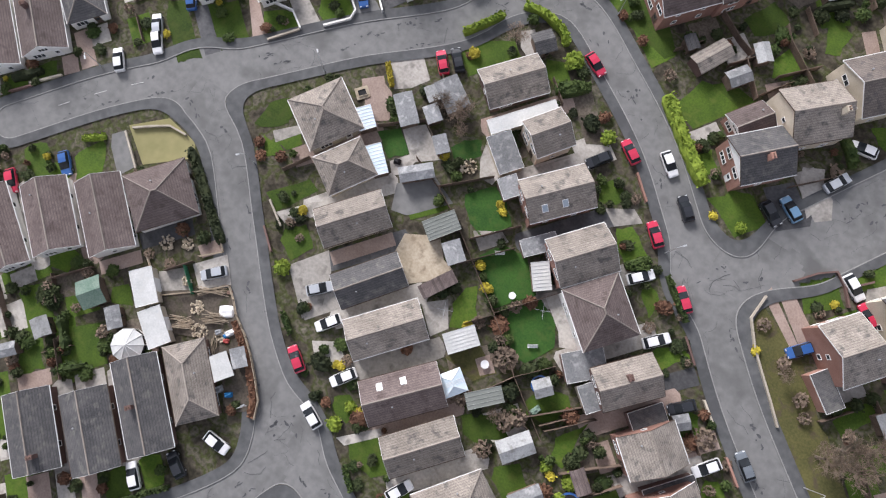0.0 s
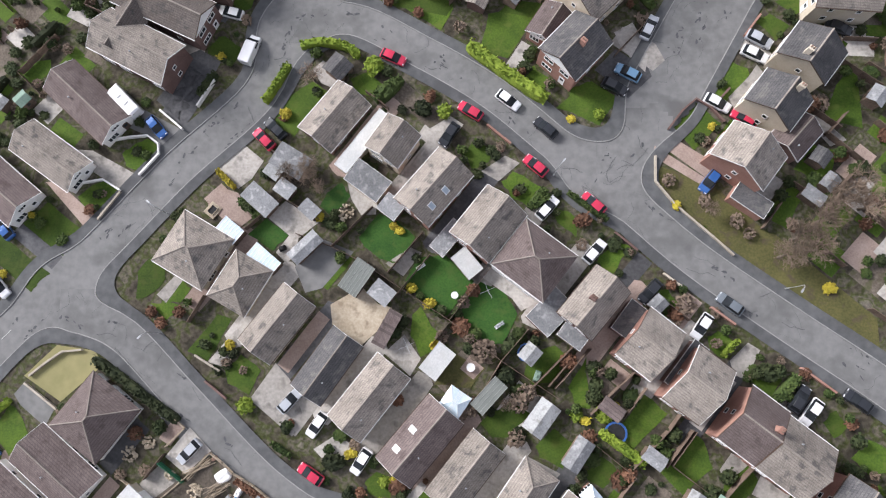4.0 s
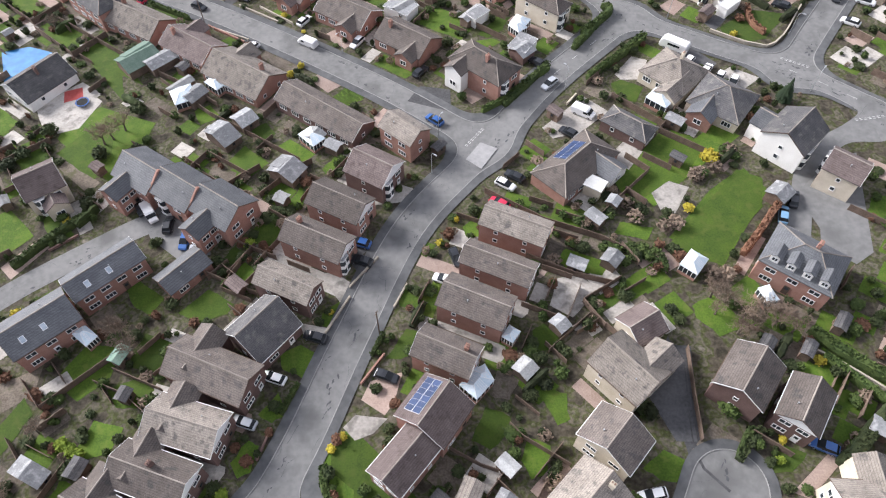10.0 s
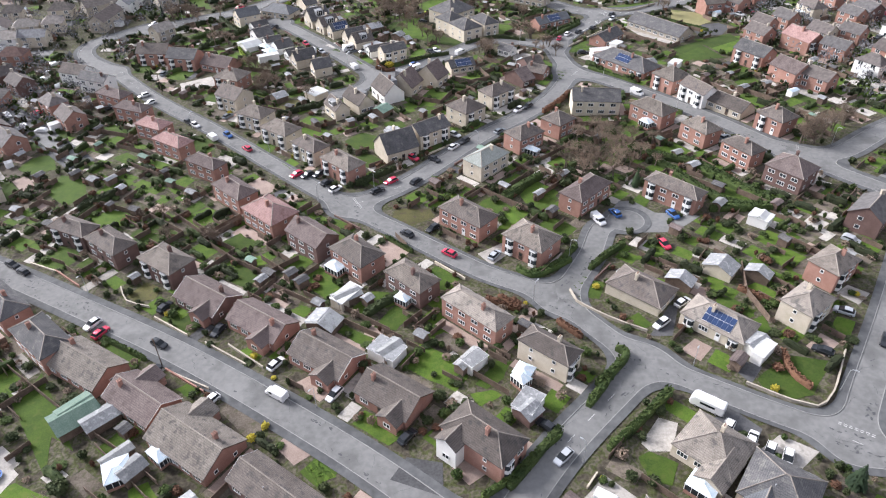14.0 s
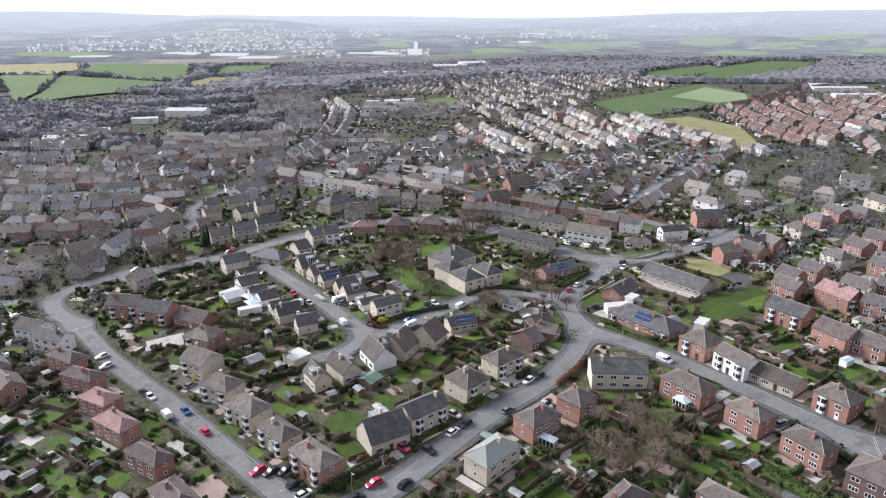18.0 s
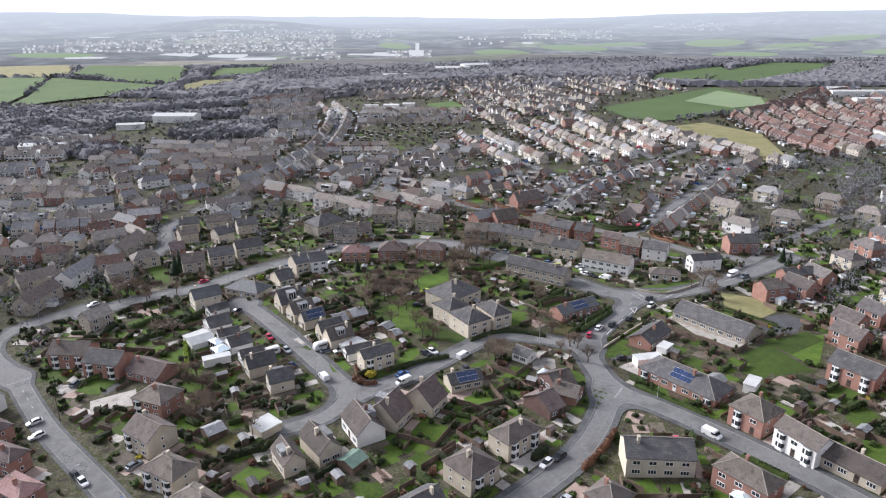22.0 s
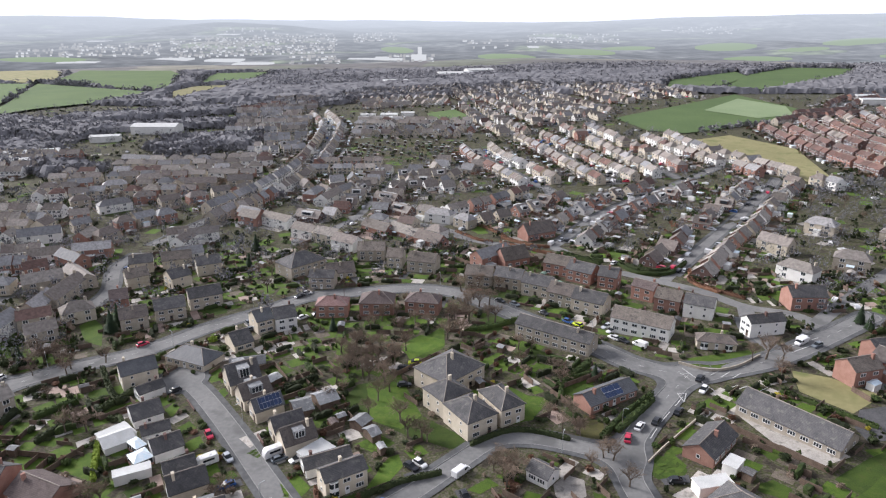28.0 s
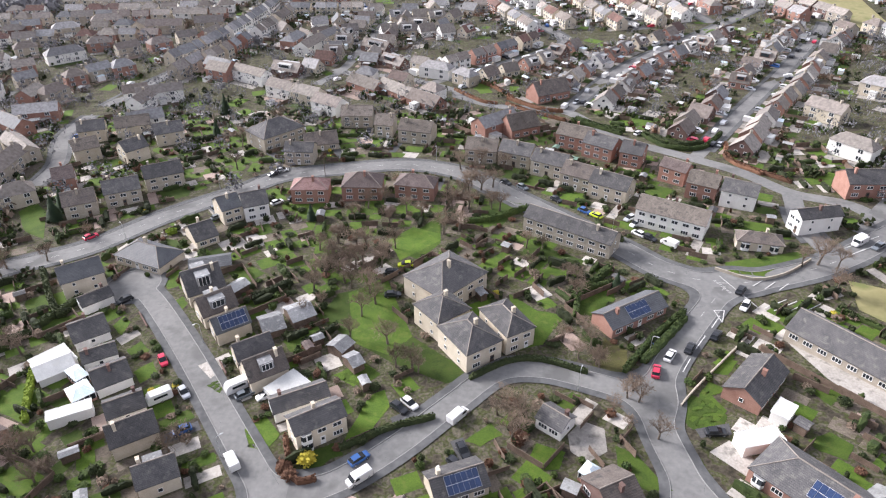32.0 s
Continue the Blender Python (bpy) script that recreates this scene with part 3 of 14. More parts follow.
def make_backdrop():
    na, rings = 420, [1420 + 3180 * (k / 62) ** 1.15 for k in range(63)]
    v, f = [], []
    for rad in rings:
        for i in range(na):
            # finer steps ahead of the flight
            u = i / na * 2 - 1
            a = math.pi / 2 + math.pi * (0.35 * u + 0.65 * u ** 3)
            x, y = rad * math.cos(a), rad * math.sin(a)
            v.append((x, y, hill_z(x, y)))
    for k in range(len(rings) - 1):
        for i in range(na):
            j = (i + 1) % na
            f.append((k * na + i, (k + 1) * na + i, (k + 1) * na + j, k * na + j))
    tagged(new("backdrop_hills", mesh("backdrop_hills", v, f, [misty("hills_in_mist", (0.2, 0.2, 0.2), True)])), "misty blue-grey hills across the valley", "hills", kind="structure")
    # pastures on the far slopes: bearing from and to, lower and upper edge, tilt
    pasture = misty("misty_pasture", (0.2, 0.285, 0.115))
    b = Build()
    for t0, t1, e0, e1, tilt in ((0.045, 0.125, 64, 55, 2), (0.14, 0.235, 56, 48, 2), (0.215, 0.29, 49, 44, -2), (0.345, 0.43, 48, 38, -3), (0.385, 0.48, 60, 54, -2), (-0.09, -0.045, 54, 46, 3),
                                 (0.52, 0.62, 38, 30, -6), (0.46, 0.53, 47, 42, -4), (0.6, 0.68, 52, 46, -3), (0.12, 0.17, 71, 67, 0), (-0.62, -0.5, 58, 52, 3)):
        rows = []
        for i in range(9):
            u = i / 8
            t = t0 + (t1 - t0) * u
            c, h = (e0 + e1) / 2 + tilt * (u - 0.5), (e0 - e1) / 2 * min(1.0, 0.35 + 3 * u * (1 - u))
            rows.append([far_place(t, c + h * (1 - 2 * k / 3)) for k in range(4)])
        for i in range(8):
            for k in range(3):
                q = (rows[i][k], rows[i + 1][k], rows[i + 1][k + 1], rows[i][k + 1])
                b.add(([(x, y, hill_z(x, y) + 2.5) for x, y in q], [(0, 1, 2, 3)]))
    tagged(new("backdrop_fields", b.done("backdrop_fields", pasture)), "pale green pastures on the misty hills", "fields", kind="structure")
    # villages of small pale houses, works sheds and a tower in the valley
    r = random.Random(33)
    b = Build()
    for t0, t1, e0, e1, rows, slant, thick in ((-0.54, -0.4, 52, 38, 9, 1, 0.3), (-0.385, -0.155, 57, 33, 13, -10, 0.42), (-0.13, -0.07, 38, 29, 5, -4, 0.6), (0.11, 0.235, 39, 29, 6, 0, 0.35), (0.31, 0.4, 26, 19, 4, 0, 0.4),
                                               (-0.22, -0.15, 68, 58, 4, 0, 0.5), (-0.31, -0.24, 27, 21, 3, -1, 0.4), (-0.08, -0.02, 66, 58, 3, 0, 0.4), (0.02, 0.09, 47, 38, 4, 0, 0.2), (-0.6, -0.55, 50, 44, 3, 0, 0.4)):
        for k in range(rows):
            e = e0 + (e1 - e0) * k / max(1, rows - 1)
            t = t0
            while t < t1:
                t += r.uniform(0.0026, 0.0046)
                if r.random() > thick:
                    continue
                x, y = far_place(t, e + slant * (t - t0) / (t1 - t0) * 0.5 + r.uniform(-0.5, 0.5))
                z, w, d, h = hill_z(x, y), r.uniform(2.6, 4.6), r.uniform(3, 4), r.uniform(3.5, 5)
                b.add(([(x - w, y - d, z - 3), (x + w, y - d, z - 3), (x + w, y - d, z + h), (x - w, y - d, z + h), (x - w, y + d, z + h), (x + w, y + d, z + h), (x + w, y, z + h + 3), (x - w, y, z + h + 3)], [(0, 1, 2, 3)]), r.choice((0, 0, 1, 1, 1)))
                b.add(([(x - w, y - d, z + h), (x + w, y - d, z + h), (x + w, y, z + h + 3), (x - w, y, z + h + 3)], [(0, 1, 2, 3)]), r.choice((1, 2, 2)))
    for t0, t1, e, h in ((-0.545, -0.485, 59, 6), (-0.42, -0.35, 58, 6), (-0.34, -0.285, 62, 10), (-0.3, -0.245, 68, 10), (-0.14, -0.06, 62, 5), (0.02, 0.07, 71, 8), (-0.5, -0.475, 34, 6), (-0.32, -0.29, 28, 7), (0.12, 0.15, 34, 7), (0.3, 0.315, 23, 8), (0.115, 0.13, 46, 8), (-0.1, -0.08, 60, 5)):
        x0, y0 = far_place(t0, e)
        x1, y1 = far_place(t1, e)
        y0 = y1 = (y0 + y1) / 2
        z = hill_z((x0 + x1) / 2, y0) - 2
        b.box(x0, x1, y0, y0 + 60, z, z + h * 0.7)
    x, y = far_place(-0.036, 63)
    z = hill_z(x, y)
    b.box(x - 5, x + 5, y, y + 10, z - 3, z + 34)
    b.box(x - 22, x + 16, y, y + 30, z - 3, z + 14)
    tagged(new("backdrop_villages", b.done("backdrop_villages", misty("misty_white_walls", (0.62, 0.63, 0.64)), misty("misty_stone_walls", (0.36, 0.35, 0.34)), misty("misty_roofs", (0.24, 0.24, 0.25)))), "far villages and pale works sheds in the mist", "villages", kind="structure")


make_backdrop()


# ---------------------------------------------------------------- roads
ROADS = []


def smooth_line(pts, step=2.0):
    """A Catmull-Rom line through the points, resampled about every step metres."""
    q = [Vector(p) for p in pts]
    q = [2 * q[0] - q[1]] + q + [2 * q[-1] - q[-2]]
    out = []
    for a, b, c, d in zip(q, q[1:], q[2:], q[3:]):
        n = max(1, int((c - b).length / step))
        for i in range(n):
            t = i / n
            out.append(0.5 * ((2 * b) + (c - a) * t + (2 * a - 5 * b + 4 * c - d) * t * t + (3 * b - a - 3 * c + d) * t ** 3))
    out.append(q[-2])
    return out


def seg_dist(p, a, b):
    d = b - a
    t = max(0, min(1, (p - a).dot(d) / max(1e-6, d.length_squared)))
    c = a + d * t
    return (p - c).length, c, d


def near_road(x, y, skip=None):
    """The gap to the nearest carriageway's edge, the nearest point of its middle, and its way."""
    best = (1e9, None, None, None)
    p = Vector((x, y))
    for r in ROADS:
        if r is skip:
            continue
        if not (r["box"][0] < x < r["box"][1] and r["box"][2] < y < r["box"][3]):
            continue
        line = r["line"]
        for a, b in zip(line[::2], line[2::2] + [line[-1]] if len(line) % 2 == 0 else line[2::2]):
            d, c, w = seg_dist(p, a, b)
            if d - r["half"] < best[0]:
                best = (d - r["half"], c, w, r)
    return best


def road(name, width, *pts, foot=1.8, surface=None, turn=0.0):
    line = smooth_line(pts)
    xs, ys = [p.x for p in line], [p.y for p in line]
    ROADS.append({"name": name, "half": width / 2, "line": line, "foot": foot, "turn": turn, "mat": surface or ASPHALT,
                  "box": (min(xs) - 60, max(xs) + 60, min(ys) - 60, max(ys) + 60)})


def ribbon(line, offs, lift, caps=False):
    """Strips along a line through the given side offsets; lift: height over the ground for each offset."""
    v, f = [], []
    n = len(offs)
    for i, p in enumerate(line):
        w = (line[min(i + 1, len(line) - 1)] - line[max(i - 1, 0)]).normalized()
        s = Vector((w.y, -w.x))
        for o, h in zip(offs, lift):
            q = p + s * o
            v.append((q.x, q.y, gz(q.x, q.y) + h))
    for i in range(len(line) - 1):
        for k in range(n - 1):
            f.append((i * n + k, i * n + k + 1, (i + 1) * n + k + 1, (i + 1) * n + k))
    return v, f


def road_fields(roads, step, x0, y0, nx, ny):
    """For each road the distance to its edge over a grid, far off 99."""
    out = []
    for r in roads:
        g = np.full((ny, nx), 99.0)
        segs = [(a, b, 0.0) for a, b in zip(r["line"], r["line"][1:])]
        if r["turn"]:
            segs.append((r["line"][-1], r["line"][-1], r["turn"] - r["half"]))
        for a, b, more in segs:
            pad = r["half"] + more + 9
            i0, i1 = int((min(a.x, b.x) - pad - x0) / step), int((max(a.x, b.x) + pad - x0) / step) + 1
            j0, j1 = int((min(a.y, b.y) - pad - y0) / step), int((max(a.y, b.y) + pad - y0) / step) + 1
            i0, j0, i1, j1 = max(0, i0), max(0, j0), min(nx, i1), min(ny, j1)
            if i0 >= i1 or j0 >= j1:
                continue
            X, Y = np.meshgrid(x0 + step * np.arange(i0, i1), y0 + step * np.arange(j0, j1))
            dx, dy = b.x - a.x, b.y - a.y
            t = np.clip(((X - a.x) * dx + (Y - a.y) * dy) / max(1e-9, dx * dx + dy * dy), 0, 1)
            d = np.hypot(X - a.x - t * dx, Y - a.y - t * dy) - r["half"] - more
            g[j0:j1, i0:i1] = np.minimum(g[j0:j1, i0:i1], d)
        out.append(g)
    return out


def blend(fields, k):
    """The union of the roads with rounded corners of about k metres."""
    g = fields[0]
    for f in fields[1:]:
        h = np.maximum(k - np.abs(g - f), 0) / k
        g = np.minimum(g, f) - h * h * k / 4
    return g


def sheet_inside(g, step, x0, y0, lift, keep=None):
    """The part of the grid where g is below nought, cut along its edge."""
    v, f, at = [], [], {}

    def vert(x, y):
        key = (round(x, 3), round(y, 3))
        if key not in at:
            at[key] = len(v)
            v.append((x, y, gz(x, y) + lift))
        return at[key]

    low = np.minimum(np.minimum(g[:-1, :-1], g[1:, :-1]), np.minimum(g[:-1, 1:], g[1:, 1:])) < 0
    if keep is not None:
        low &= keep[:-1, :-1]
    for j, i in zip(*np.nonzero(low)):
        ring4 = [(i, j), (i + 1, j), (i + 1, j + 1), (i, j + 1)]
        poly = []
        for (a, b), (c, d) in zip(ring4, ring4[1:] + ring4[:1]):
            ga, gc = g[b, a], g[d, c]
            if ga < 0:
                poly.append(vert(x0 + step * a, y0 + step * b))
            if (ga < 0) != (gc < 0):
                t = ga / (ga - gc)
                poly.append(vert(x0 + step * (a + (c - a) * t), y0 + step * (b + (d - b) * t)))
        if len(set(poly)) > 2:
            f.append(tuple(dict.fromkeys(poly)))
    return v, f


def lay_roads():
    for r in ROADS:
        for at in (0, -1):
            end = r["line"][at]
            d, c, w, o = near_road(end.x, end.y, r)
            if c is not None and d < 4.5 and not (r["turn"] and at == -1):
                n = max(2, int((c - end).length / 2))
                more = [end + (c - end) * (i + 1) / n for i in range(n)] if (c - end).length > 1.0 else []
                r["line"] = r["line"] + more if at else more[::-1] + r["line"]
    far = [r for r in ROADS if r["name"].startswith(("est", "up", "toplane"))]
    for k, r in enumerate(far):
        h, up = r["half"], 0.03 + 0.006 * k
        tagged(new("road_%s" % r["name"], mesh("road", *ribbon(r["line"], [-h, -h / 2, 0, h / 2, h], [up - 0.01, up, up + 0.03, up, up - 0.01]), [r["mat"]])), "worn grey patched asphalt residential road", "road", kind="structure")
        for sg in (-1, 1) if r["foot"] else ():
            line = [p for i, p in enumerate(r["line"]) if near_road(p.x + 0.1, p.y, r)[0] > h + 2]
            if len(line) > 3 and max((b - a).length for a, b in zip(line, line[1:])) < 6:
                v, f = ribbon(line, [sg * h, sg * h, sg * (h + 0.14), sg * (h + 1.7), sg * (h + 1.7)], [0.0, 0.15, 0.16, 0.16, 0.0])
                tagged(new("pavement_%s" % r["name"], mesh("pavement", v, [q[::-1] for q in f] if sg < 0 else f, [PAVING])), "dark asphalt footway beside the road", "pavement", kind="structure")
    # the streets under the flight join with rounded corners
    near = [r for r in ROADS if r not in far]
    step, x0, y0 = 0.7, -190.0, -232.0
    nx, ny = int(380 / step), int(560 / step)
    fields = road_fields(near, step, x0, y0, nx, ny)
    whole = blend(fields, 6.5)
    walked = blend([f - r["foot"] for f, r in zip(fields, near) if r["foot"]], 6.5)
    own = np.argmin(np.array(fields), axis=0)
    for k, r in enumerate(near):
        v, f = sheet_inside(whole, step, x0, y0, 0.05, own == k)
        tagged(new("road_%s" % r["name"], mesh("road", v, f, [r["mat"]])), "worn grey patched asphalt residential road", "road", kind="structure")
    v, f = sheet_inside(np.maximum(walked, 0.13 - whole), step, x0, y0, 0.16)
    tagged(new("pavement", mesh("pavement", v, f, [PAVING])), "dark asphalt footway beside the roads", "pavement", kind="structure")
    # kerb stones along the edge of the carriageway
    b = Build()
    cut = (np.minimum(np.minimum(whole[:-1, :-1], whole[1:, :-1]), np.minimum(whole[:-1, 1:], whole[1:, 1:])) < 0) & (np.maximum(np.maximum(whole[:-1, :-1], whole[1:, :-1]), np.maximum(whole[:-1, 1:], whole[1:, 1:])) >= 0) & (walked[:-1, :-1] < -0.4)
    for j, i in zip(*np.nonzero(cut)):
        pts, corners = [], [(i, j), (i + 1, j), (i + 1, j + 1), (i, j + 1)]
        for (a, c), (d, e) in zip(corners, corners[1:] + corners[:1]):
            ga, gc = whole[c, a], whole[e, d]
            if (ga < 0) != (gc < 0):
                t = ga / (ga - gc)
                pts.append(Vector((x0 + step * (a + (d - a) * t), y0 + step * (c + (e - c) * t))))
        if len(pts) != 2:
            continue
        n = Vector((whole[j, i + 1] - whole[j, i] + whole[j + 1, i + 1] - whole[j + 1, i], whole[j + 1, i] - whole[j, i] + whole[j + 1, i + 1] - whole[j, i + 1]))
        if n.length < 1e-6:
            continue
        n = n.normalized() * 0.15
        p, q = pts
        b.add(([(p.x, p.y, gz(p.x, p.y)), (q.x, q.y, gz(q.x, q.y)), (q.x, q.y, gz(q.x, q.y) + 0.165), (p.x, p.y, gz(p.x, p.y) + 0.165),
                (q.x + n.x, q.y + n.y, gz(q.x, q.y) + 0.168), (p.x + n.x, p.y + n.y, gz(p.x, p.y) + 0.168)], [(0, 1, 2, 3), (3, 2, 4, 5)]))
    tagged(new("kerb", b.done("kerb", KERB)), "worn concrete kerb along the footways", "kerb", kind="structure")


# ---------------------------------------------------------------- patches of ground cover
PLOTS = []


def patch(name, mat, label, cx, cy, ang, lx, ly, lift=0.05, kind="structure", category="", wob=0.0, seg=3):
    """A sheet laid on the ground, lx by ly metres, turned by ang degrees, with an uneven edge where wob is given."""
    c, s = math.cos(radians(ang)), math.sin(radians(ang))
    v, f = [], []
    nx, ny = max(seg, int(lx / 4)), max(seg, int(ly / 4))
    for j in range(ny + 1):
        for i in range(nx + 1):
            u, w = (i / nx - 0.5) * lx, (j / ny - 0.5) * ly
            if wob and (i in (0, nx) or j in (0, ny)):
                u += rng.uniform(-wob, wob)
                w += rng.uniform(-wob, wob)
                if i in (0, nx) and j in (0, ny):
                    u, w = u * 0.94, w * 0.94
            x, y = cx + u * c - w * s, cy + u * s + w * c
            v.append((x - cx, y - cy, gz(x, y) + lift - gz(cx, cy)))
    for j in range(ny):
        for i in range(nx):
            a = j * (nx + 1) + i
            f.append((a, a + 1, a + nx + 2, a + nx + 1))
    ob = new(name, mesh(name, v, f, [mat]))
    ob.location = (cx, cy, gz(cx, cy))
    return tagged(ob, label, category or name.replace("_", " "), kind=kind)


AREAS = []


def in_area(x, y, grow=0.0):
    """Whether a point lies on one of the large open sheets."""
    for lo_x, hi_x, lo_y, hi_y, pts in AREAS:
        if not (lo_x < x < hi_x and lo_y < y < hi_y):
            continue
        hit = False
        for (x0, y0), (x1, y1) in zip(pts, pts[1:] + pts[:1]):
            if (y0 > y) != (y1 > y) and x < x0 + (y - y0) * (x1 - x0) / (y1 - y0):
                hit = not hit
        if hit:
            return True
    return False


def area(name, mat, label, pts, lift=0.06, kind="structure", category=""):
    """A sheet over a ring of (x, y) points, cut fine enough to lie on the ground."""
    AREAS.append((min(p[0] for p in pts), max(p[0] for p in pts), min(p[1] for p in pts), max(p[1] for p in pts), pts))
    bm = bmesh.new()
    bm.faces.new([bm.verts.new((x, y, 0)) for x, y in pts])
    big = max(max(p[0] for p in pts) - min(p[0] for p in pts), max(p[1] for p in pts) - min(p[1] for p in pts))
    bmesh.ops.triangulate(bm, faces=bm.faces[:])
    bmesh.ops.subdivide_edges(bm, edges=bm.edges[:], cuts=max(2, min(8, int(big / 15))), use_grid_fill=True)
    for q in bm.verts:
        if name == "lawn" and q.is_boundary:
            q.co.x += 0.35 * noise.noise((q.co.x / 1.3, q.co.y / 1.3, 0.5))
            q.co.y += 0.35 * noise.noise((q.co.x / 1.3, q.co.y / 1.3, 7.5))
        q.co.z = gz(q.co.x, q.co.y) + lift
    me = bpy.data.meshes.new(name)
    bm.normal_update()
    bm.to_mesh(me)
    bm.free()
    me.materials.append(mat)
    return tagged(new(name, me), label, category or name.replace("_", " "), kind=kind)


# ---------------------------------------------------------------- plants
def lawn(pts):
    return area("lawn", LAWN, "clipped green garden lawn", pts, 0.05, "stuff")


def paving(pts):
    return area("paving", CONCRETE, "pale concrete paving beside a house", pts, 0.058)


def flower_bed(pts):
    return area("flower_bed", SOIL, "bare brown winter garden ground", pts, 0.046)


STONEWALL = "low stone garden wall along the footway"
RUSSETROW = (RUSSET, "russet brown winter hedge along the footway")


def leaf_cloud(n, rx, ry, rz, size, seed, base=0.0, core=True):
    """Leaf clumps strewn over a lumpy body, with a dark inner mass."""
    r = random.Random(seed)
    v, f = [], []
    for k in range(n):
        a, z = r.uniform(0, 2 * math.pi), r.uniform(-0.55, 1)
        q = math.sqrt(max(0, 1 - z * z))
        lump = 1 + 0.22 * noise.noise((q * math.cos(a) * 1.7 + seed, q * math.sin(a) * 1.7, z * 1.7)) * 2
        rad = lump * r.uniform(0.72, 1.03)
        p = Vector((rx * rad * q * math.cos(a), ry * rad * q * math.sin(a), base + rz * (0.5 + 0.5 * z * rad)))
        e = Euler((r.uniform(-1, 1), r.uniform(-1, 1), r.uniform(0, 6.3))).to_matrix()
        s = size * r.uniform(0.6, 1.4)
        i = len(v)
        for c in ((-s, -s * 0.6, 0), (s, -s * 0.6, 0.15 * s), (s * 0.6, s * 0.7, 0), (-s * 0.6, s * 0.7, 0.2 * s)):
            v.append(tuple(p + e @ Vector(c)))
        f.append((i, i + 1, i + 2, i + 3))
    if core:
        i = len(v)
        rows, cols = 5, 9
        for a in range(rows + 1):
            th = math.pi * a / rows
            for c in range(cols):
                ph = 2 * math.pi * c / cols
                k = 0.8 * (1 + 0.2 * r.uniform(-1, 1))
                v.append((rx * k * math.sin(th) * math.cos(ph), ry * k * math.sin(th) * math.sin(ph), base + rz * (0.46 - 0.46 * math.cos(th)) * 1.0))
        for a in range(rows):
            for c in range(cols):
                f.append((i + a * cols + c, i + a * cols + (c + 1) % cols, i + (a + 1) * cols + (c + 1) % cols, i + (a + 1) * cols + c))
    return v, f


SHRUBS = {}
for key, mt in (("green", SHRUB), ("hedge", HEDGE), ("lime", LIME), ("russet", RUSSET), ("gold", GOLD), ("twig", TWIG)):
    SHRUBS[key] = [mesh("shrub_" + key, *leaf_cloud(230 if key != "twig" else 170, 0.55, 0.55, 0.95, 0.1, 11 * k + 3, core=key != "twig"), [mt]) for k in range(3)]
SHRUB_WORDS = {"green": "dark evergreen garden shrub beside the lawn", "hedge": "rounded mid green bush in a garden", "lime": "bright lime green clipped garden shrub",
               "russet": "russet brown winter shrub in a garden", "gold": "golden yellow flowering shrub in a garden", "twig": "bare twiggy brown winter shrub"}
SHRUB_LOG = {k: [] for k in SHRUBS}
SHRUB_COUNT = [0]


def shrub(x, y, d, h, key="green"):
    """One bush; past 300 of them, or far from the flight, it is kept for the joined rest."""
    if near_road(x, y)[0] < 1.7:
        return None
    m = pose(x, y, gz(x, y) - 0.02, 0, 0, rng.uniform(0, 360)) @ Matrix.Diagonal((d, d * rng.uniform(0.85, 1.15), h, 1))
    me = rng.choice(SHRUBS[key])
    if SHRUB_COUNT[0] > 230 or y > 20:
        SHRUB_LOG[key].append((me, m))
        return None
    SHRUB_COUNT[0] += 1
    ob = new("shrub", me)
    ob.matrix_basis = m
    return tagged(ob, SHRUB_WORDS[key], "shrub", "garden shrubs")


def join_shrubs():
    cache = {}
    for key, rows in SHRUB_LOG.items():
        if not rows:
            continue
        vs, fs, base = [], [], 0
        for me, m in rows:
            if me.name not in cache:
                co = np.empty(len(me.vertices) * 3)
                me.vertices.foreach_get("co", co)
                cache[me.name] = (co.reshape(-1, 3), [tuple(p.vertices) for p in me.polygons])
            co, faces = cache[me.name]
            mm = np.array(m)
            vs.append(co @ mm[:3, :3].T + mm[:3, 3])
            fs.extend(tuple(i + base for i in q) for q in faces)
            base += len(co)
        me = bpy.data.meshes.new("shrubbery")
        me.from_pydata(np.concatenate(vs).tolist(), [], fs)
        me.materials.append(SHRUBS[key][0].materials[0])
        tagged(new("shrubbery", me), SHRUB_WORDS[key], "shrubs", kind="stuff")


def limb(v, f, a, b, ra, rb, sides=4):
    d = (b - a).normalized()
    u = d.orthogonal().normalized()
    w = d.cross(u)
    i = len(v)
    for p, r in ((a, ra), (b, rb)):
        for k in range(sides):
            t = 2 * math.pi * k / sides
            v.append(tuple(p + (u * math.cos(t) + w * math.sin(t)) * r))
    for k in range(sides):
        f.append((i + k, i + (k + 1) % sides, i + sides + (k + 1) % sides, i + sides + k))


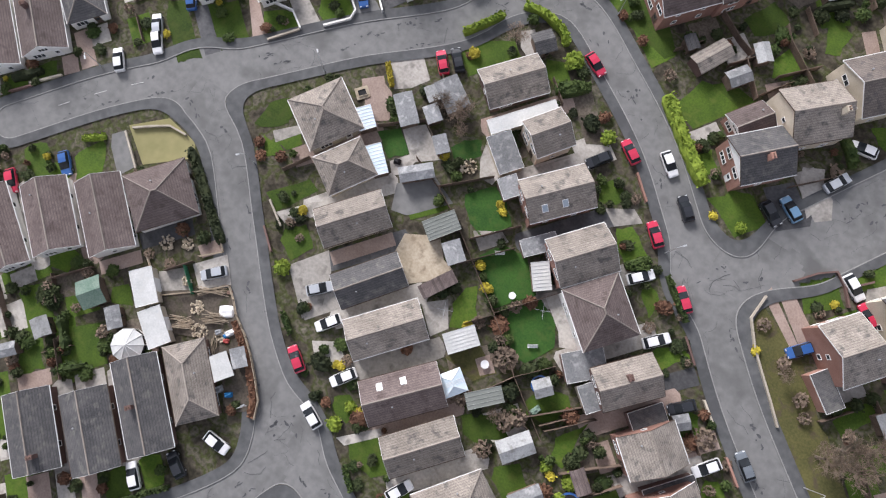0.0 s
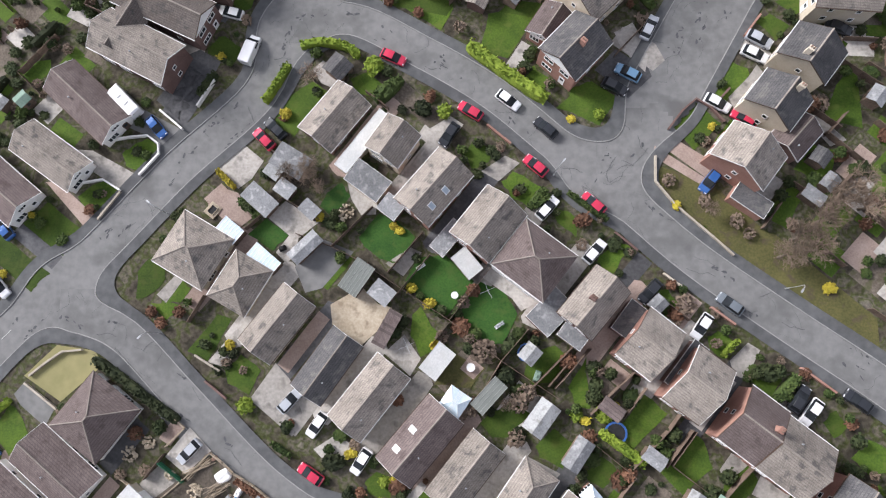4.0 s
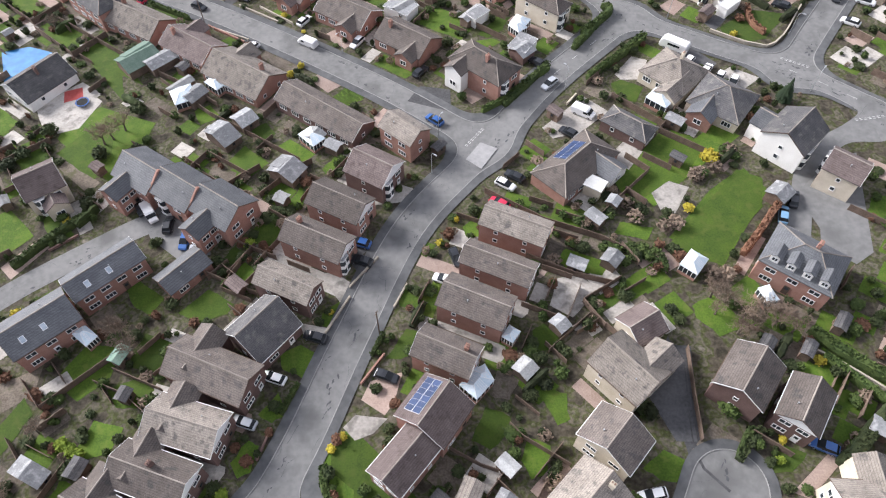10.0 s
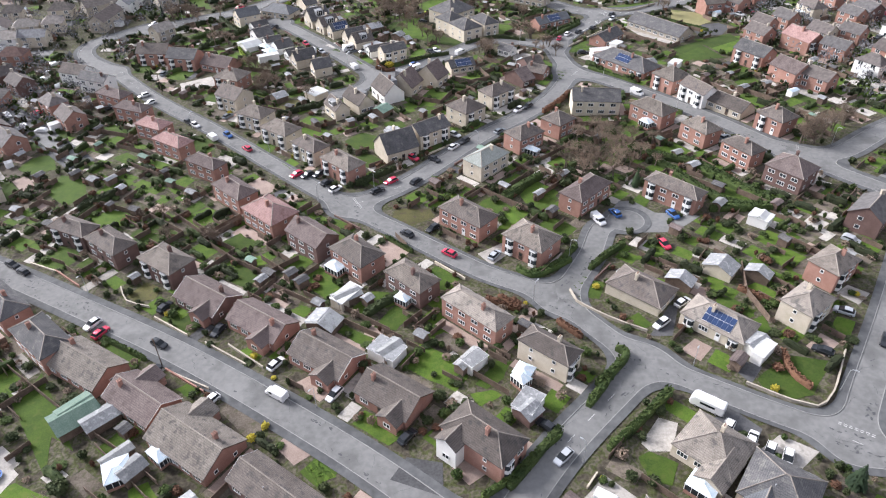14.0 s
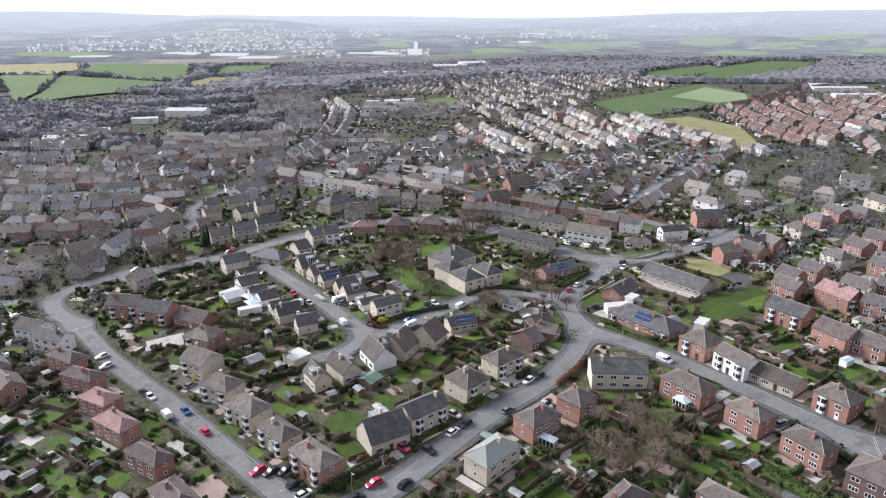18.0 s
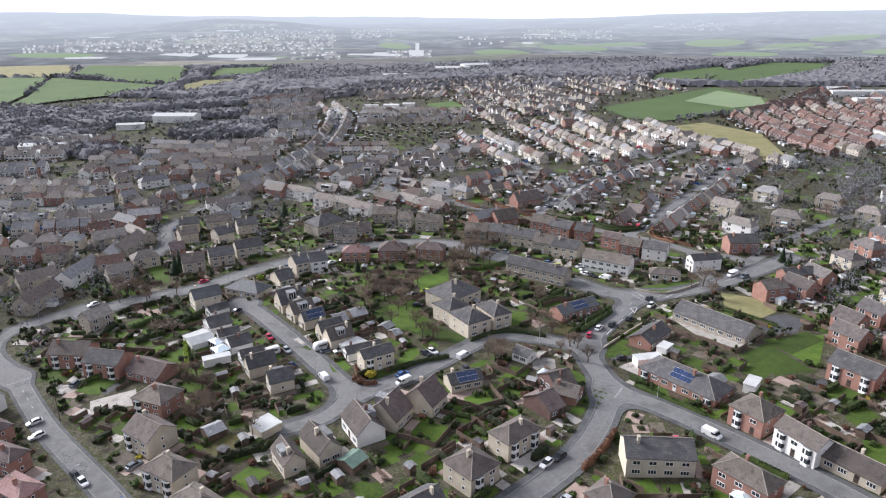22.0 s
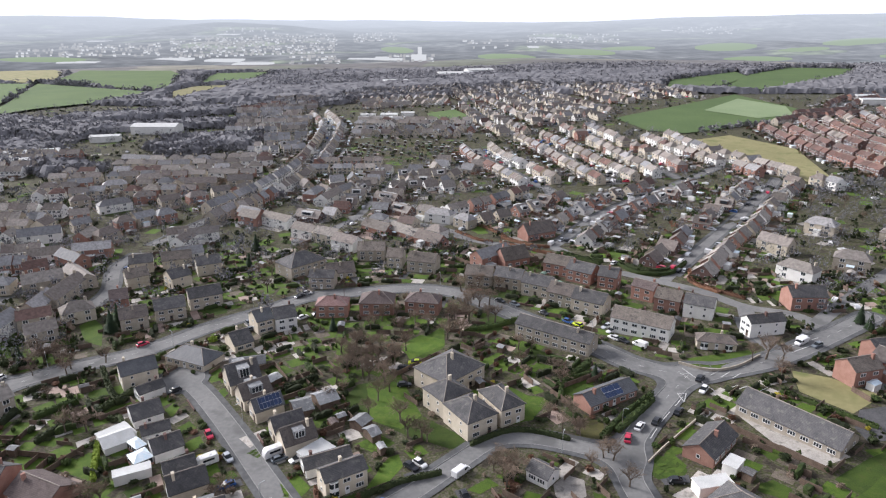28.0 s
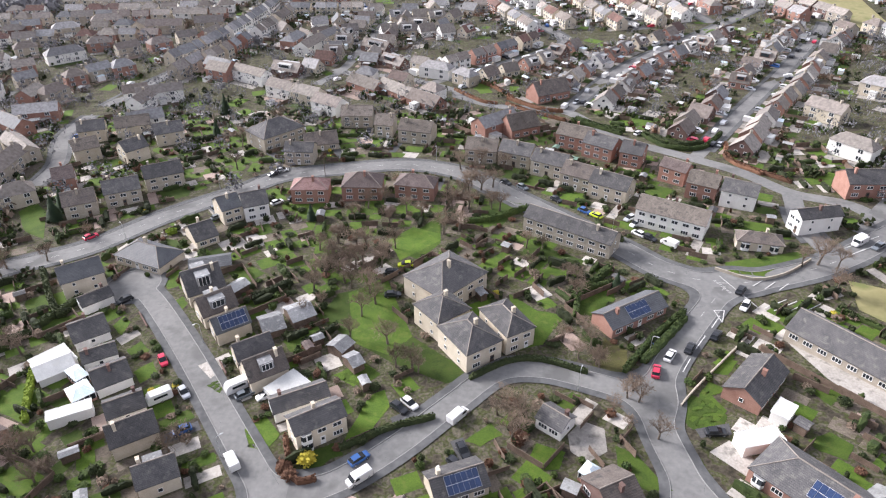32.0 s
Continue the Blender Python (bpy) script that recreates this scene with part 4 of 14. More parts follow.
def bare_tree_meshes(seed, spread=0.6):
    """A leafless tree one unit high: trunk mesh, and a crown of limbs and many fine twigs."""
    r = random.Random(seed)
    tv, tf, cv, cf = [], [], [], []
    top = Vector((r.uniform(-0.03, 0.03), r.uniform(-0.03, 0.03), 0.34))
    limb(tv, tf, Vector((0, 0, -0.01)), top * 0.5, 0.03, 0.023, 7)
    limb(tv, tf, top * 0.5, top, 0.023, 0.018, 7)

    def grow(p, d, ln, rad, level):
        q = p + d * ln
        limb(cv, cf, p, q, max(rad, 0.0024), max(rad * 0.62, 0.0015), 4 if level < 2 else 3)
        if level == 4:
            return
        for k in range((4, 4, 5, 4)[level] + r.randint(0, 1)):
            e = Vector((r.gauss(0, 1), r.gauss(0, 1), r.gauss(0.25, 0.7))).normalized()
            nd = (d * 0.75 + e * (spread + 0.1 * level)).normalized()
            s = p + (q - p) * r.uniform(0.45, 1.0)
            grow(s, nd, ln * r.uniform(0.55, 0.8), rad * 0.52, level + 1)

    for k in range(5):
        a = 2 * math.pi * k / 5 + r.uniform(-0.4, 0.4)
        d = Vector((math.cos(a) * 0.55, math.sin(a) * 0.55, 1)).normalized()
        grow(top * r.uniform(0.75, 1.0), d, r.uniform(0.2, 0.27), 0.012, 1)
    return mesh("trunk", tv, tf, [BARK]), mesh("crown", cv, cf, [TWIG])


TREES = [bare_tree_meshes(s, sp) for s, sp in ((3, 0.55), (8, 0.7), (15, 0.62))]


def bare_tree(x, y, h, wide=1.0, label="leafless winter tree with fine grey-brown twigs"):
    t, c = rng.choice(TREES)
    e = new("bare_tree")
    e.matrix_basis = pose(x, y, gz(x, y), 0, 0, rng.uniform(0, 360)) @ Matrix.Diagonal((h * wide, h * wide, h, 1))
    part("trunk", t, e)
    part("crown", c, e)
    return tagged(e, label, "tree", "winter trees")


def conifer_meshes(seed):
    r = random.Random(seed)
    v, f = [], []
    for lay in range(26):
        z = 0.08 + 0.9 * lay / 26
        rad = 0.27 * (1 - z) ** 0.75 + 0.01
        n = max(6, int(26 * (1 - z)))
        for k in range(n):
            a = 2 * math.pi * (k + r.random()) / n
            q = rad * r.uniform(0.75, 1.1)
            w = 0.05 * (1.2 - z)
            d, s = Vector((math.cos(a), math.sin(a), 0)), Vector((-math.sin(a), math.cos(a), 0))
            i = len(v)
            zz = z + r.uniform(-0.02, 0.02)
            v += [tuple(d * q * 0.2 + Vector((0, 0, zz + 0.04)) - s * w), tuple(d * q * 0.2 + Vector((0, 0, zz + 0.04)) + s * w),
                  tuple(d * q + Vector((0, 0, zz - 0.03)) + s * w * 0.5), tuple(d * q + Vector((0, 0, zz - 0.03)) - s * w * 0.5)]
            f.append((i, i + 1, i + 2, i + 3))
    tv, tf = [], []
    limb(tv, tf, Vector((0, 0, -0.01)), Vector((0, 0, 0.95)), 0.022, 0.003, 6)
    return mesh("trunk", tv, tf, [BARK]), mesh("crown", v, f, [CONIFER])


FIRS = [conifer_meshes(s) for s in (2, 9)]


def conifer(x, y, h, wide=1.0):
    t, c = rng.choice(FIRS)
    e = new("conifer")
    e.matrix_basis = pose(x, y, gz(x, y), 0, 0, rng.uniform(0, 360)) @ Matrix.Diagonal((h * wide, h * wide, h, 1))
    part("trunk", t, e)
    part("crown", c, e)
    return tagged(e, "tall dark green conifer with dense foliage", "tree", "conifers")


def hedge(pts, wide=1.1, high=1.6, mat=None, label="dense clipped green garden hedge"):
    """A clipped hedge along the points: a lumpy body with leaf clumps standing out of it."""
    line = smooth_line(pts, 0.9)
    o = line[0]
    r = random.Random(int(o.x * 13 + o.y * 7))
    v, f = [], []
    prof = [(-0.5, 0), (-0.53, 0.55), (-0.4, 0.95), (0, 1.02), (0.4, 0.95), (0.53, 0.55), (0.5, 0)]
    n = len(prof)
    for i, p in enumerate(line):
        w = (line[min(i + 1, len(line) - 1)] - line[max(i - 1, 0)]).normalized()
        s = Vector((w.y, -w.x))
        end = 0.7 if i in (0, len(line) - 1) else 1.0
        for a, b in prof:
            q = p + s * (a * wide * end * r.uniform(0.86, 1.12))
            v.append((q.x - o.x, q.y - o.y, gz(q.x, q.y) - gz(o.x, o.y) + b * high * end * r.uniform(0.9, 1.08)))
    for i in range(len(line) - 1):
        for k in range(n - 1):
            f.append((i * n + k, i * n + k + 1, (i + 1) * n + k + 1, (i + 1) * n + k))
    f += [tuple(range(n)), tuple(range(len(v) - 1, len(v) - 1 - n, -1))]
    for i in range(len(line) * 16):
        k = r.uniform(0, len(line) - 1.01)
        p = line[int(k)].lerp(line[int(k) + 1], k % 1)
        w = (line[min(int(k) + 1, len(line) - 1)] - line[int(k)]).normalized()
        s = Vector((w.y, -w.x))
        a = r.uniform(-1, 1)
        q = p + s * a * wide * 0.52
        z = gz(q.x, q.y) - gz(o.x, o.y) + high * (r.uniform(0.15, 1.0) if abs(a) > 0.8 else r.uniform(0.96, 1.08))
        e = Euler((r.uniform(-1.2, 1.2), r.uniform(-1.2, 1.2), r.uniform(0, 6.3))).to_matrix()
        sz = r.uniform(0.1, 0.22)
        j = len(v)
        for c in ((-sz, -sz, 0), (sz, -sz, 0), (sz, sz, 0), (-sz, sz, 0)):
            v.append(tuple(Vector((q.x - o.x, q.y - o.y, z)) + e @ Vector(c)))
        f.append((j, j + 1, j + 2, j + 3))
    ob = new("hedge", mesh("hedge", v, f, [mat or HEDGE]))
    ob.location = (o.x, o.y, gz(o.x, o.y))
    return tagged(ob, label, "hedge", "garden hedges")


def zigzag_panel():
    """One fence panel of lapped boards, in one piece."""
    n = 13
    v = []
    for z in (0.05, 1.66):
        for k in range(n):
            v.append((2.0 * k / (n - 1), -0.035 + 0.02 * (k % 2), z))
        for k in range(n):
            v.append((2.0 * k / (n - 1), 0.035 - 0.02 * (k % 2), z))
    f = []
    for k in range(n - 1):
        f += [(k, k + 1, 2 * n + k + 1, 2 * n + k), (n + k + 1, n + k, 3 * n + k, 3 * n + k + 1), (2 * n + k, 2 * n + k + 1, 3 * n + k + 1, 3 * n + k)]
    f += [(n, 0, 2 * n, 3 * n), (n - 1, 2 * n - 1, 4 * n - 1, 3 * n - 1)]
    return mesh("panel", v, f, [FENCE])


FENCE_PANEL = zigzag_panel()


def fence(x0, y0, x1, y1, simple=False):
    """A panel fence between two points."""
    a, b = Vector((x0, y0)), Vector((x1, y1))
    n = max(1, round((b - a).length / 2.0))
    w = (b - a) / n
    e = new("garden_fence")
    e.matrix_basis = pose(x0, y0, gz(x0, y0))
    ang = math.degrees(math.atan2(w.y, w.x))
    k = w.length / 2.0
    for i in range(n):
        p = a + w * i
        z = gz(p.x, p.y) - gz(x0, y0)
        part("panel", FENCE_PANEL, e, pose(p.x - x0, p.y - y0, z, 0, 0, ang) @ Matrix.Diagonal((k, 1, 1, 1)))
    return tagged(e, "weathered brown timber panel fence between gardens", "fence", "garden fences")


FENCE_LOG = Build()


def plain_fence(x0, y0, x1, y1, high=1.6):
    d = Vector((x1 - x0, y1 - y0)).normalized()
    s = Vector((d.y, -d.x)) * 0.05
    v = []
    for x, y in ((x0, y0), (x1, y1)):
        for sg in (-1, 1):
            for h in (0, high):
                v.append((x + s.x * sg, y + s.y * sg, gz(x, y) + h))
    FENCE_LOG.add((v, [(0, 1, 5, 4), (2, 6, 7, 3), (1, 3, 7, 5), (0, 2, 3, 1), (4, 5, 7, 6)]))


def low_wall(pts, high=0.7, mat=None, label="low brick garden wall along the footway", name="garden_wall"):
    line = smooth_line(pts, 2.5)
    o = line[0]
    v, f = ribbon(line, [-0.12, -0.12, -0.15, -0.15, 0.15, 0.15, 0.12, 0.12], [-0.1, high, high, high + 0.07, high + 0.07, high, high, -0.1])
    v = [(x - o.x, y - o.y, z - gz(o.x, o.y)) for x, y, z in v]
    f += [tuple(range(7, -1, -1)), tuple(range(len(v) - 8, len(v)))]
    ob = new(name, mesh(name, v, f, [mat or WALL["d"]]))
    ob.location = (o.x, o.y, gz(o.x, o.y))
    return tagged(ob, label, "wall", "garden walls")


# ---------------------------------------------------------------- house parts
WINDOWS = {}


def window_meshes(w, h, lights):
    """The frame in one piece with a hole for each light; the pane; and both in one."""
    key = (round(w, 1), round(h, 1), lights)
    if key in WINDOWS:
        return WINDOWS[key]
    w, h, n = key
    t = 0.09
    xs = [-w / 2]
    for k in range(n):
        a, b = -w / 2 + w * k / n, -w / 2 + w * (k + 1) / n
        xs += [a + (t if k == 0 else t / 2), b - (t if k == n - 1 else t / 2)]
    xs.append(w / 2)
    zs = [0, t, h - t, h]
    y0, y1 = -0.085, -0.012
    nx = len(xs)
    v = [(x, y, z) for y in (y0, y1) for z in zs for x in xs]

    def at(i, j, k):
        return k * 4 * nx + j * nx + i

    def hole(i, j):
        return j == 1 and i % 2 == 1

    f, mi, g = [], [], []
    for j in range(3):
        for i in range(nx - 1):
            if hole(i, j):
                q = [(i, j), (i + 1, j), (i + 1, j + 1), (i, j + 1)]
                for a, b in zip(q, q[1:] + q[:1]):
                    f.append((at(*b, 0), at(*a, 0), at(*a, 1), at(*b, 1)))
                g.append((at(i, j, 1), at(i + 1, j, 1), at(i + 1, j + 1, 1), at(i, j + 1, 1)))
            else:
                f.append((at(i, j, 0), at(i + 1, j, 0), at(i + 1, j + 1, 0), at(i, j + 1, 0)))
    for i in range(nx - 1):
        f += [(at(i, 0, 1), at(i + 1, 0, 1), at(i + 1, 0, 0), at(i, 0, 0)), (at(i, 3, 0), at(i + 1, 3, 0), at(i + 1, 3, 1), at(i, 3, 1))]
    for j in range(3):
        f += [(at(0, j, 0), at(0, j + 1, 0), at(0, j + 1, 1), at(0, j, 1)), (at(nx - 1, j, 1), at(nx - 1, j + 1, 1), at(nx - 1, j + 1, 0), at(nx - 1, j, 0))]
    frame_me = mesh("window", v, f, [WHITE])
    both = mesh("window", v, f + g, [WHITE, PANE], [0] * len(f) + [1] * len(g))
    pane_me = Build().box(-w / 2 + t * 0.7, w / 2 - t * 0.7, -0.035, -0.012, t * 0.7, h - t * 0.7).done("pane", PANE)
    WINDOWS[key] = (frame_me, pane_me, both)
    return WINDOWS[key]


def window(parent, m, w, h, lights, fine):
    fr, pn, both = window_meshes(w, h, lights)
    if fine:
        ob = part("window", fr, parent, m)
        part("pane", pn, ob)
    else:
        ob = part("window", both, parent, m)
    return ob


DOORS = {}
for key, c in (("white", WHITE), ("brown", DARKWOOD)):
    DOORS[key] = Build().box(-0.46, 0.46, -0.05, 0.03, 0, 2.05).box(-0.3, 0.3, -0.06, -0.045, 1.15, 1.8, mat=1).box(-0.52, -0.46, -0.07, 0.03, 0, 2.12).box(0.46, 0.52, -0.07, 0.03, 0, 2.12).box(-0.52, 0.52, -0.07, 0.03, 2.05, 2.12).done("door", c, PANE)
def bay_mesh(two):
    """A splayed bay in one piece, glazed on its three sides, one or two storeys high."""
    plan = [(-1.15, 0.02), (-0.8, -0.62)] + [(-0.8 + 1.6 * k / 6, -0.62) for k in range(1, 6)] + [(0.8, -0.62), (1.15, 0.02)]
    zs = (0.0, 0.85, 2.1, 3.1, 4.35, 4.75) if two else (0.0, 0.85, 2.1, 2.35)
    n = len(plan)
    v = [(x, y, z) for z in zs for x, y in plan]
    f, mi = [], []
    for j in range(len(zs) - 1):
        for i in range(n - 1):
            f.append((j * n + i, j * n + i + 1, (j + 1) * n + i + 1, (j + 1) * n + i))
            mi.append(1 if j % 2 == 1 and i != 3 else 0)
    f.append(tuple(range((len(zs) - 1) * n, len(zs) * n)))
    mi.append(2)
    return mesh("bay_window", v, f, [WHITE, PANE, ROOF["f"]], mi)


BAYS = {True: bay_mesh(True), False: bay_mesh(False)}
GARAGE_DOOR = Build()
for k in range(5):
    GARAGE_DOOR.box(-1.1, 1.1, -0.05 + 0.012 * (k % 2), 0.02, 0.02 + 0.4 * k, 0.4 + 0.4 * k)
GARAGE_DOOR = GARAGE_DOOR.done("garage_door", WHITE)

CHIMNEY = Build().box(-0.42, 0.42, -0.3, 0.3, -1.2, 1.0).box(-0.47, 0.47, -0.35, 0.35, 0.82, 0.9).box(-0.47, 0.47, -0.35, 0.35, 1.0, 1.06)
CHIMNEYS = {k: CHIMNEY.done("chimney", WALL[k]) for k in "rdysw"}
pb = Build()
for sx in (-0.2, 0.2):
    pb.add(prism(ring(10, 0.1, sx, 0), 1.05, 1.42))
    pb.add(prism(ring(10, 0.13, sx, 0), 1.36, 1.42))
POTS = pb.done("chimney_pot", POT)

WALL_WORDS = {"r": "red brick", "d": "dark brown brick", "y": "buff brick", "w": "white rendered", "s": "coursed stone"}
ROOF_WORDS = {"t": "weathered brown tiled", "g": "weathered grey-brown tiled", "d": "dark grey tiled", "m": "mauve-grey tiled", "n": "brown tiled", "p": "red clay tiled", "s": "grey slate", "v": "pale green tiled", "w": "white felt", "f": "grey felt"}
HOUSES = []
VENT = Build().add(prism(ring(8, 0.07), -0.3, 0.55)).add(prism(ring(8, 0.12), 0.5, 0.62)).done("vent_pipe", LEAD)
EAVES = {"b": 2.5, "bh": 2.5, "c": 3.4, "h": 4.9, "hh": 4.9, "mh": 5.3, "m": 5.3}
RISE = {"b": 0.29, "bh": 0.3, "c": 0.47, "h": 0.31, "hh": 0.31, "mh": 0.3, "m": 0.3}


def roof_mesh(L, D, z0, rise, hip, mat, over=0.25, t=0.16):
    """A pitched roof slab with real thickness; hip: how far the ridge stops short of each end."""
    lx, ly = L / 2, D / 2
    rz = z0 + rise
    rx = max(0.05, lx - hip)
    out = [(-lx, -ly, z0), (lx, -ly, z0), (lx, ly, z0), (-lx, ly, z0), (-rx, 0, rz), (rx, 0, rz)]
    v = [(x, y, z + t) for x, y, z in out] + out
    f = [(0, 1, 5, 4), (2, 3, 4, 5), (1, 2, 5), (3, 0, 4)]
    g = [tuple(a + 6 for a in q[::-1]) for q in f]
    if hip < 0.05:
        f, g = f[:2], g[:2]
        f += [(1, 5, 11, 7), (5, 2, 8, 11), (3, 4, 10, 9), (4, 0, 6, 10)]
    else:
        f += [(1, 2, 8, 7), (3, 0, 6, 9)]
    f += g + [(0, 6, 7, 1), (2, 8, 9, 3)]
    return mesh("roof", v, f, [mat])


def ridge_mesh(L, D, z0, rise, hip, t=0.16):
    lx, ly, rz = L / 2, D / 2, z0 + rise + t
    rx = max(0.05, lx - hip)
    v, f = [], []
    limb(v, f, Vector((-rx, 0, rz + 0.01)), Vector((rx, 0, rz + 0.01)), 0.13, 0.13, 6)
    if hip > 0.05:
        for sx in (-1, 1):
            for sy in (-1, 1):
                limb(v, f, Vector((sx * rx, 0, rz)), Vector((sx * lx, sy * ly, z0 + t)), 0.11, 0.11, 5)
    return mesh("ridge_tiles", v, f, [RIDGE])


def body_mesh(L, D, z0, rise, hip, mat):
    lx, ly = L / 2 - 0.28, D / 2 - 0.28
    zt = z0 + rise * 0.28 / (D / 2)
    if hip > 0.05:
        v, f = box(-lx, lx, -ly, ly, -1.2, z0 + 0.02)
    else:
        rz = z0 + rise - 0.02
        v = [(-lx, -ly, -1.2), (lx, -ly, -1.2), (lx, ly, -1.2), (-lx, ly, -1.2), (-lx, -ly, zt), (lx, -ly, zt), (lx, ly, zt), (-lx, ly, zt), (-lx, 0, rz), (lx, 0, rz)]
        f = [(0, 3, 2, 1), (0, 1, 5, 4), (2, 3, 7, 6), (1, 2, 6, 9, 5), (3, 0, 4, 8, 7), (4, 5, 9, 8), (6, 7, 8, 9)]
    return mesh("wall", v, f, [mat])


def barge_mesh(L, D, z0, rise, mat, sx, t=0.16):
    """The two raking boards of one gable, meeting at the ridge."""
    lx, ly = L / 2, D / 2
    x0, x1 = sorted((sx * (lx + 0.002), sx * (lx + 0.035)))
    pts = [(-ly, z0 - 0.03), (0, z0 + rise - 0.03), (ly, z0 - 0.03), (ly, z0 + t + 0.03), (0, z0 + rise + t + 0.03), (-ly, z0 + t + 0.03)]
    v = [(x0, y, z) for y, z in pts] + [(x1, y, z) for y, z in pts]
    f = [(0, 1, 4, 5), (1, 2, 3, 4), (11, 10, 7, 6), (10, 9, 8, 7)] + [(k, 6 + k, 6 + (k + 1) % 6, (k + 1) % 6) for k in range(6)]
    return mesh("bargeboard", v, f, [mat])


def gutter_mesh(L, D, z0, sy, mat):
    y = sy * (D / 2 + 0.06)
    return Build().box(-L / 2, L / 2, y - 0.055, y + 0.055, z0 - 0.02, z0 + 0.09).done("gutter", mat)


def solar_array(parent, L, D, z0, rise, side, cols, rows, x0=0.0):
    """Framed solar panels on one slope of a roof."""
    slope = math.atan2(rise, D / 2)
    m = Matrix.Translation((x0, side * D / 4, z0 + rise / 2 + 0.26)) @ Matrix.Rotation(-side * slope, 4, "X")
    e = part("solar_array", Build().box(-cols * 0.52, cols * 0.52, -rows * 0.83, rows * 0.83, -0.05, -0.02).done("solar_rail", STEEL), parent, m, "blue solar panels in pale frames")
    cell = Build().box(-0.49, 0.49, -0.79, 0.79, 0, 0.03).box(-0.5, 0.5, -0.81, -0.79, 0, 0.04, mat=1).box(-0.5, 0.5, 0.79, 0.81, 0, 0.04, mat=1).done("solar_panel", SOLAR, WHITE)
    for i in range(cols):
        for j in range(rows):
            part("solar_panel", cell, e, Matrix.Translation(((i - cols / 2 + 0.5) * 1.03, (j - rows / 2 + 0.5) * 1.65, 0)))


SKYLIGHT = Build().box(-0.45, 0.45, -0.6, 0.6, 0, 0.09).box(-0.38, 0.38, -0.53, 0.53, 0.085, 0.1, mat=1).done("skylight", WHITE, ROOFLIGHT)


def skylights(parent, D, z0, rise, side, *xs):
    slope = math.atan2(rise, D / 2)
    for x in xs:
        part("skylight", SKYLIGHT, parent, Matrix.Translation((x, side * D * 0.27, z0 + rise * 0.46 + 0.15)) @ Matrix.Rotation(-side * slope, 4, "X"))


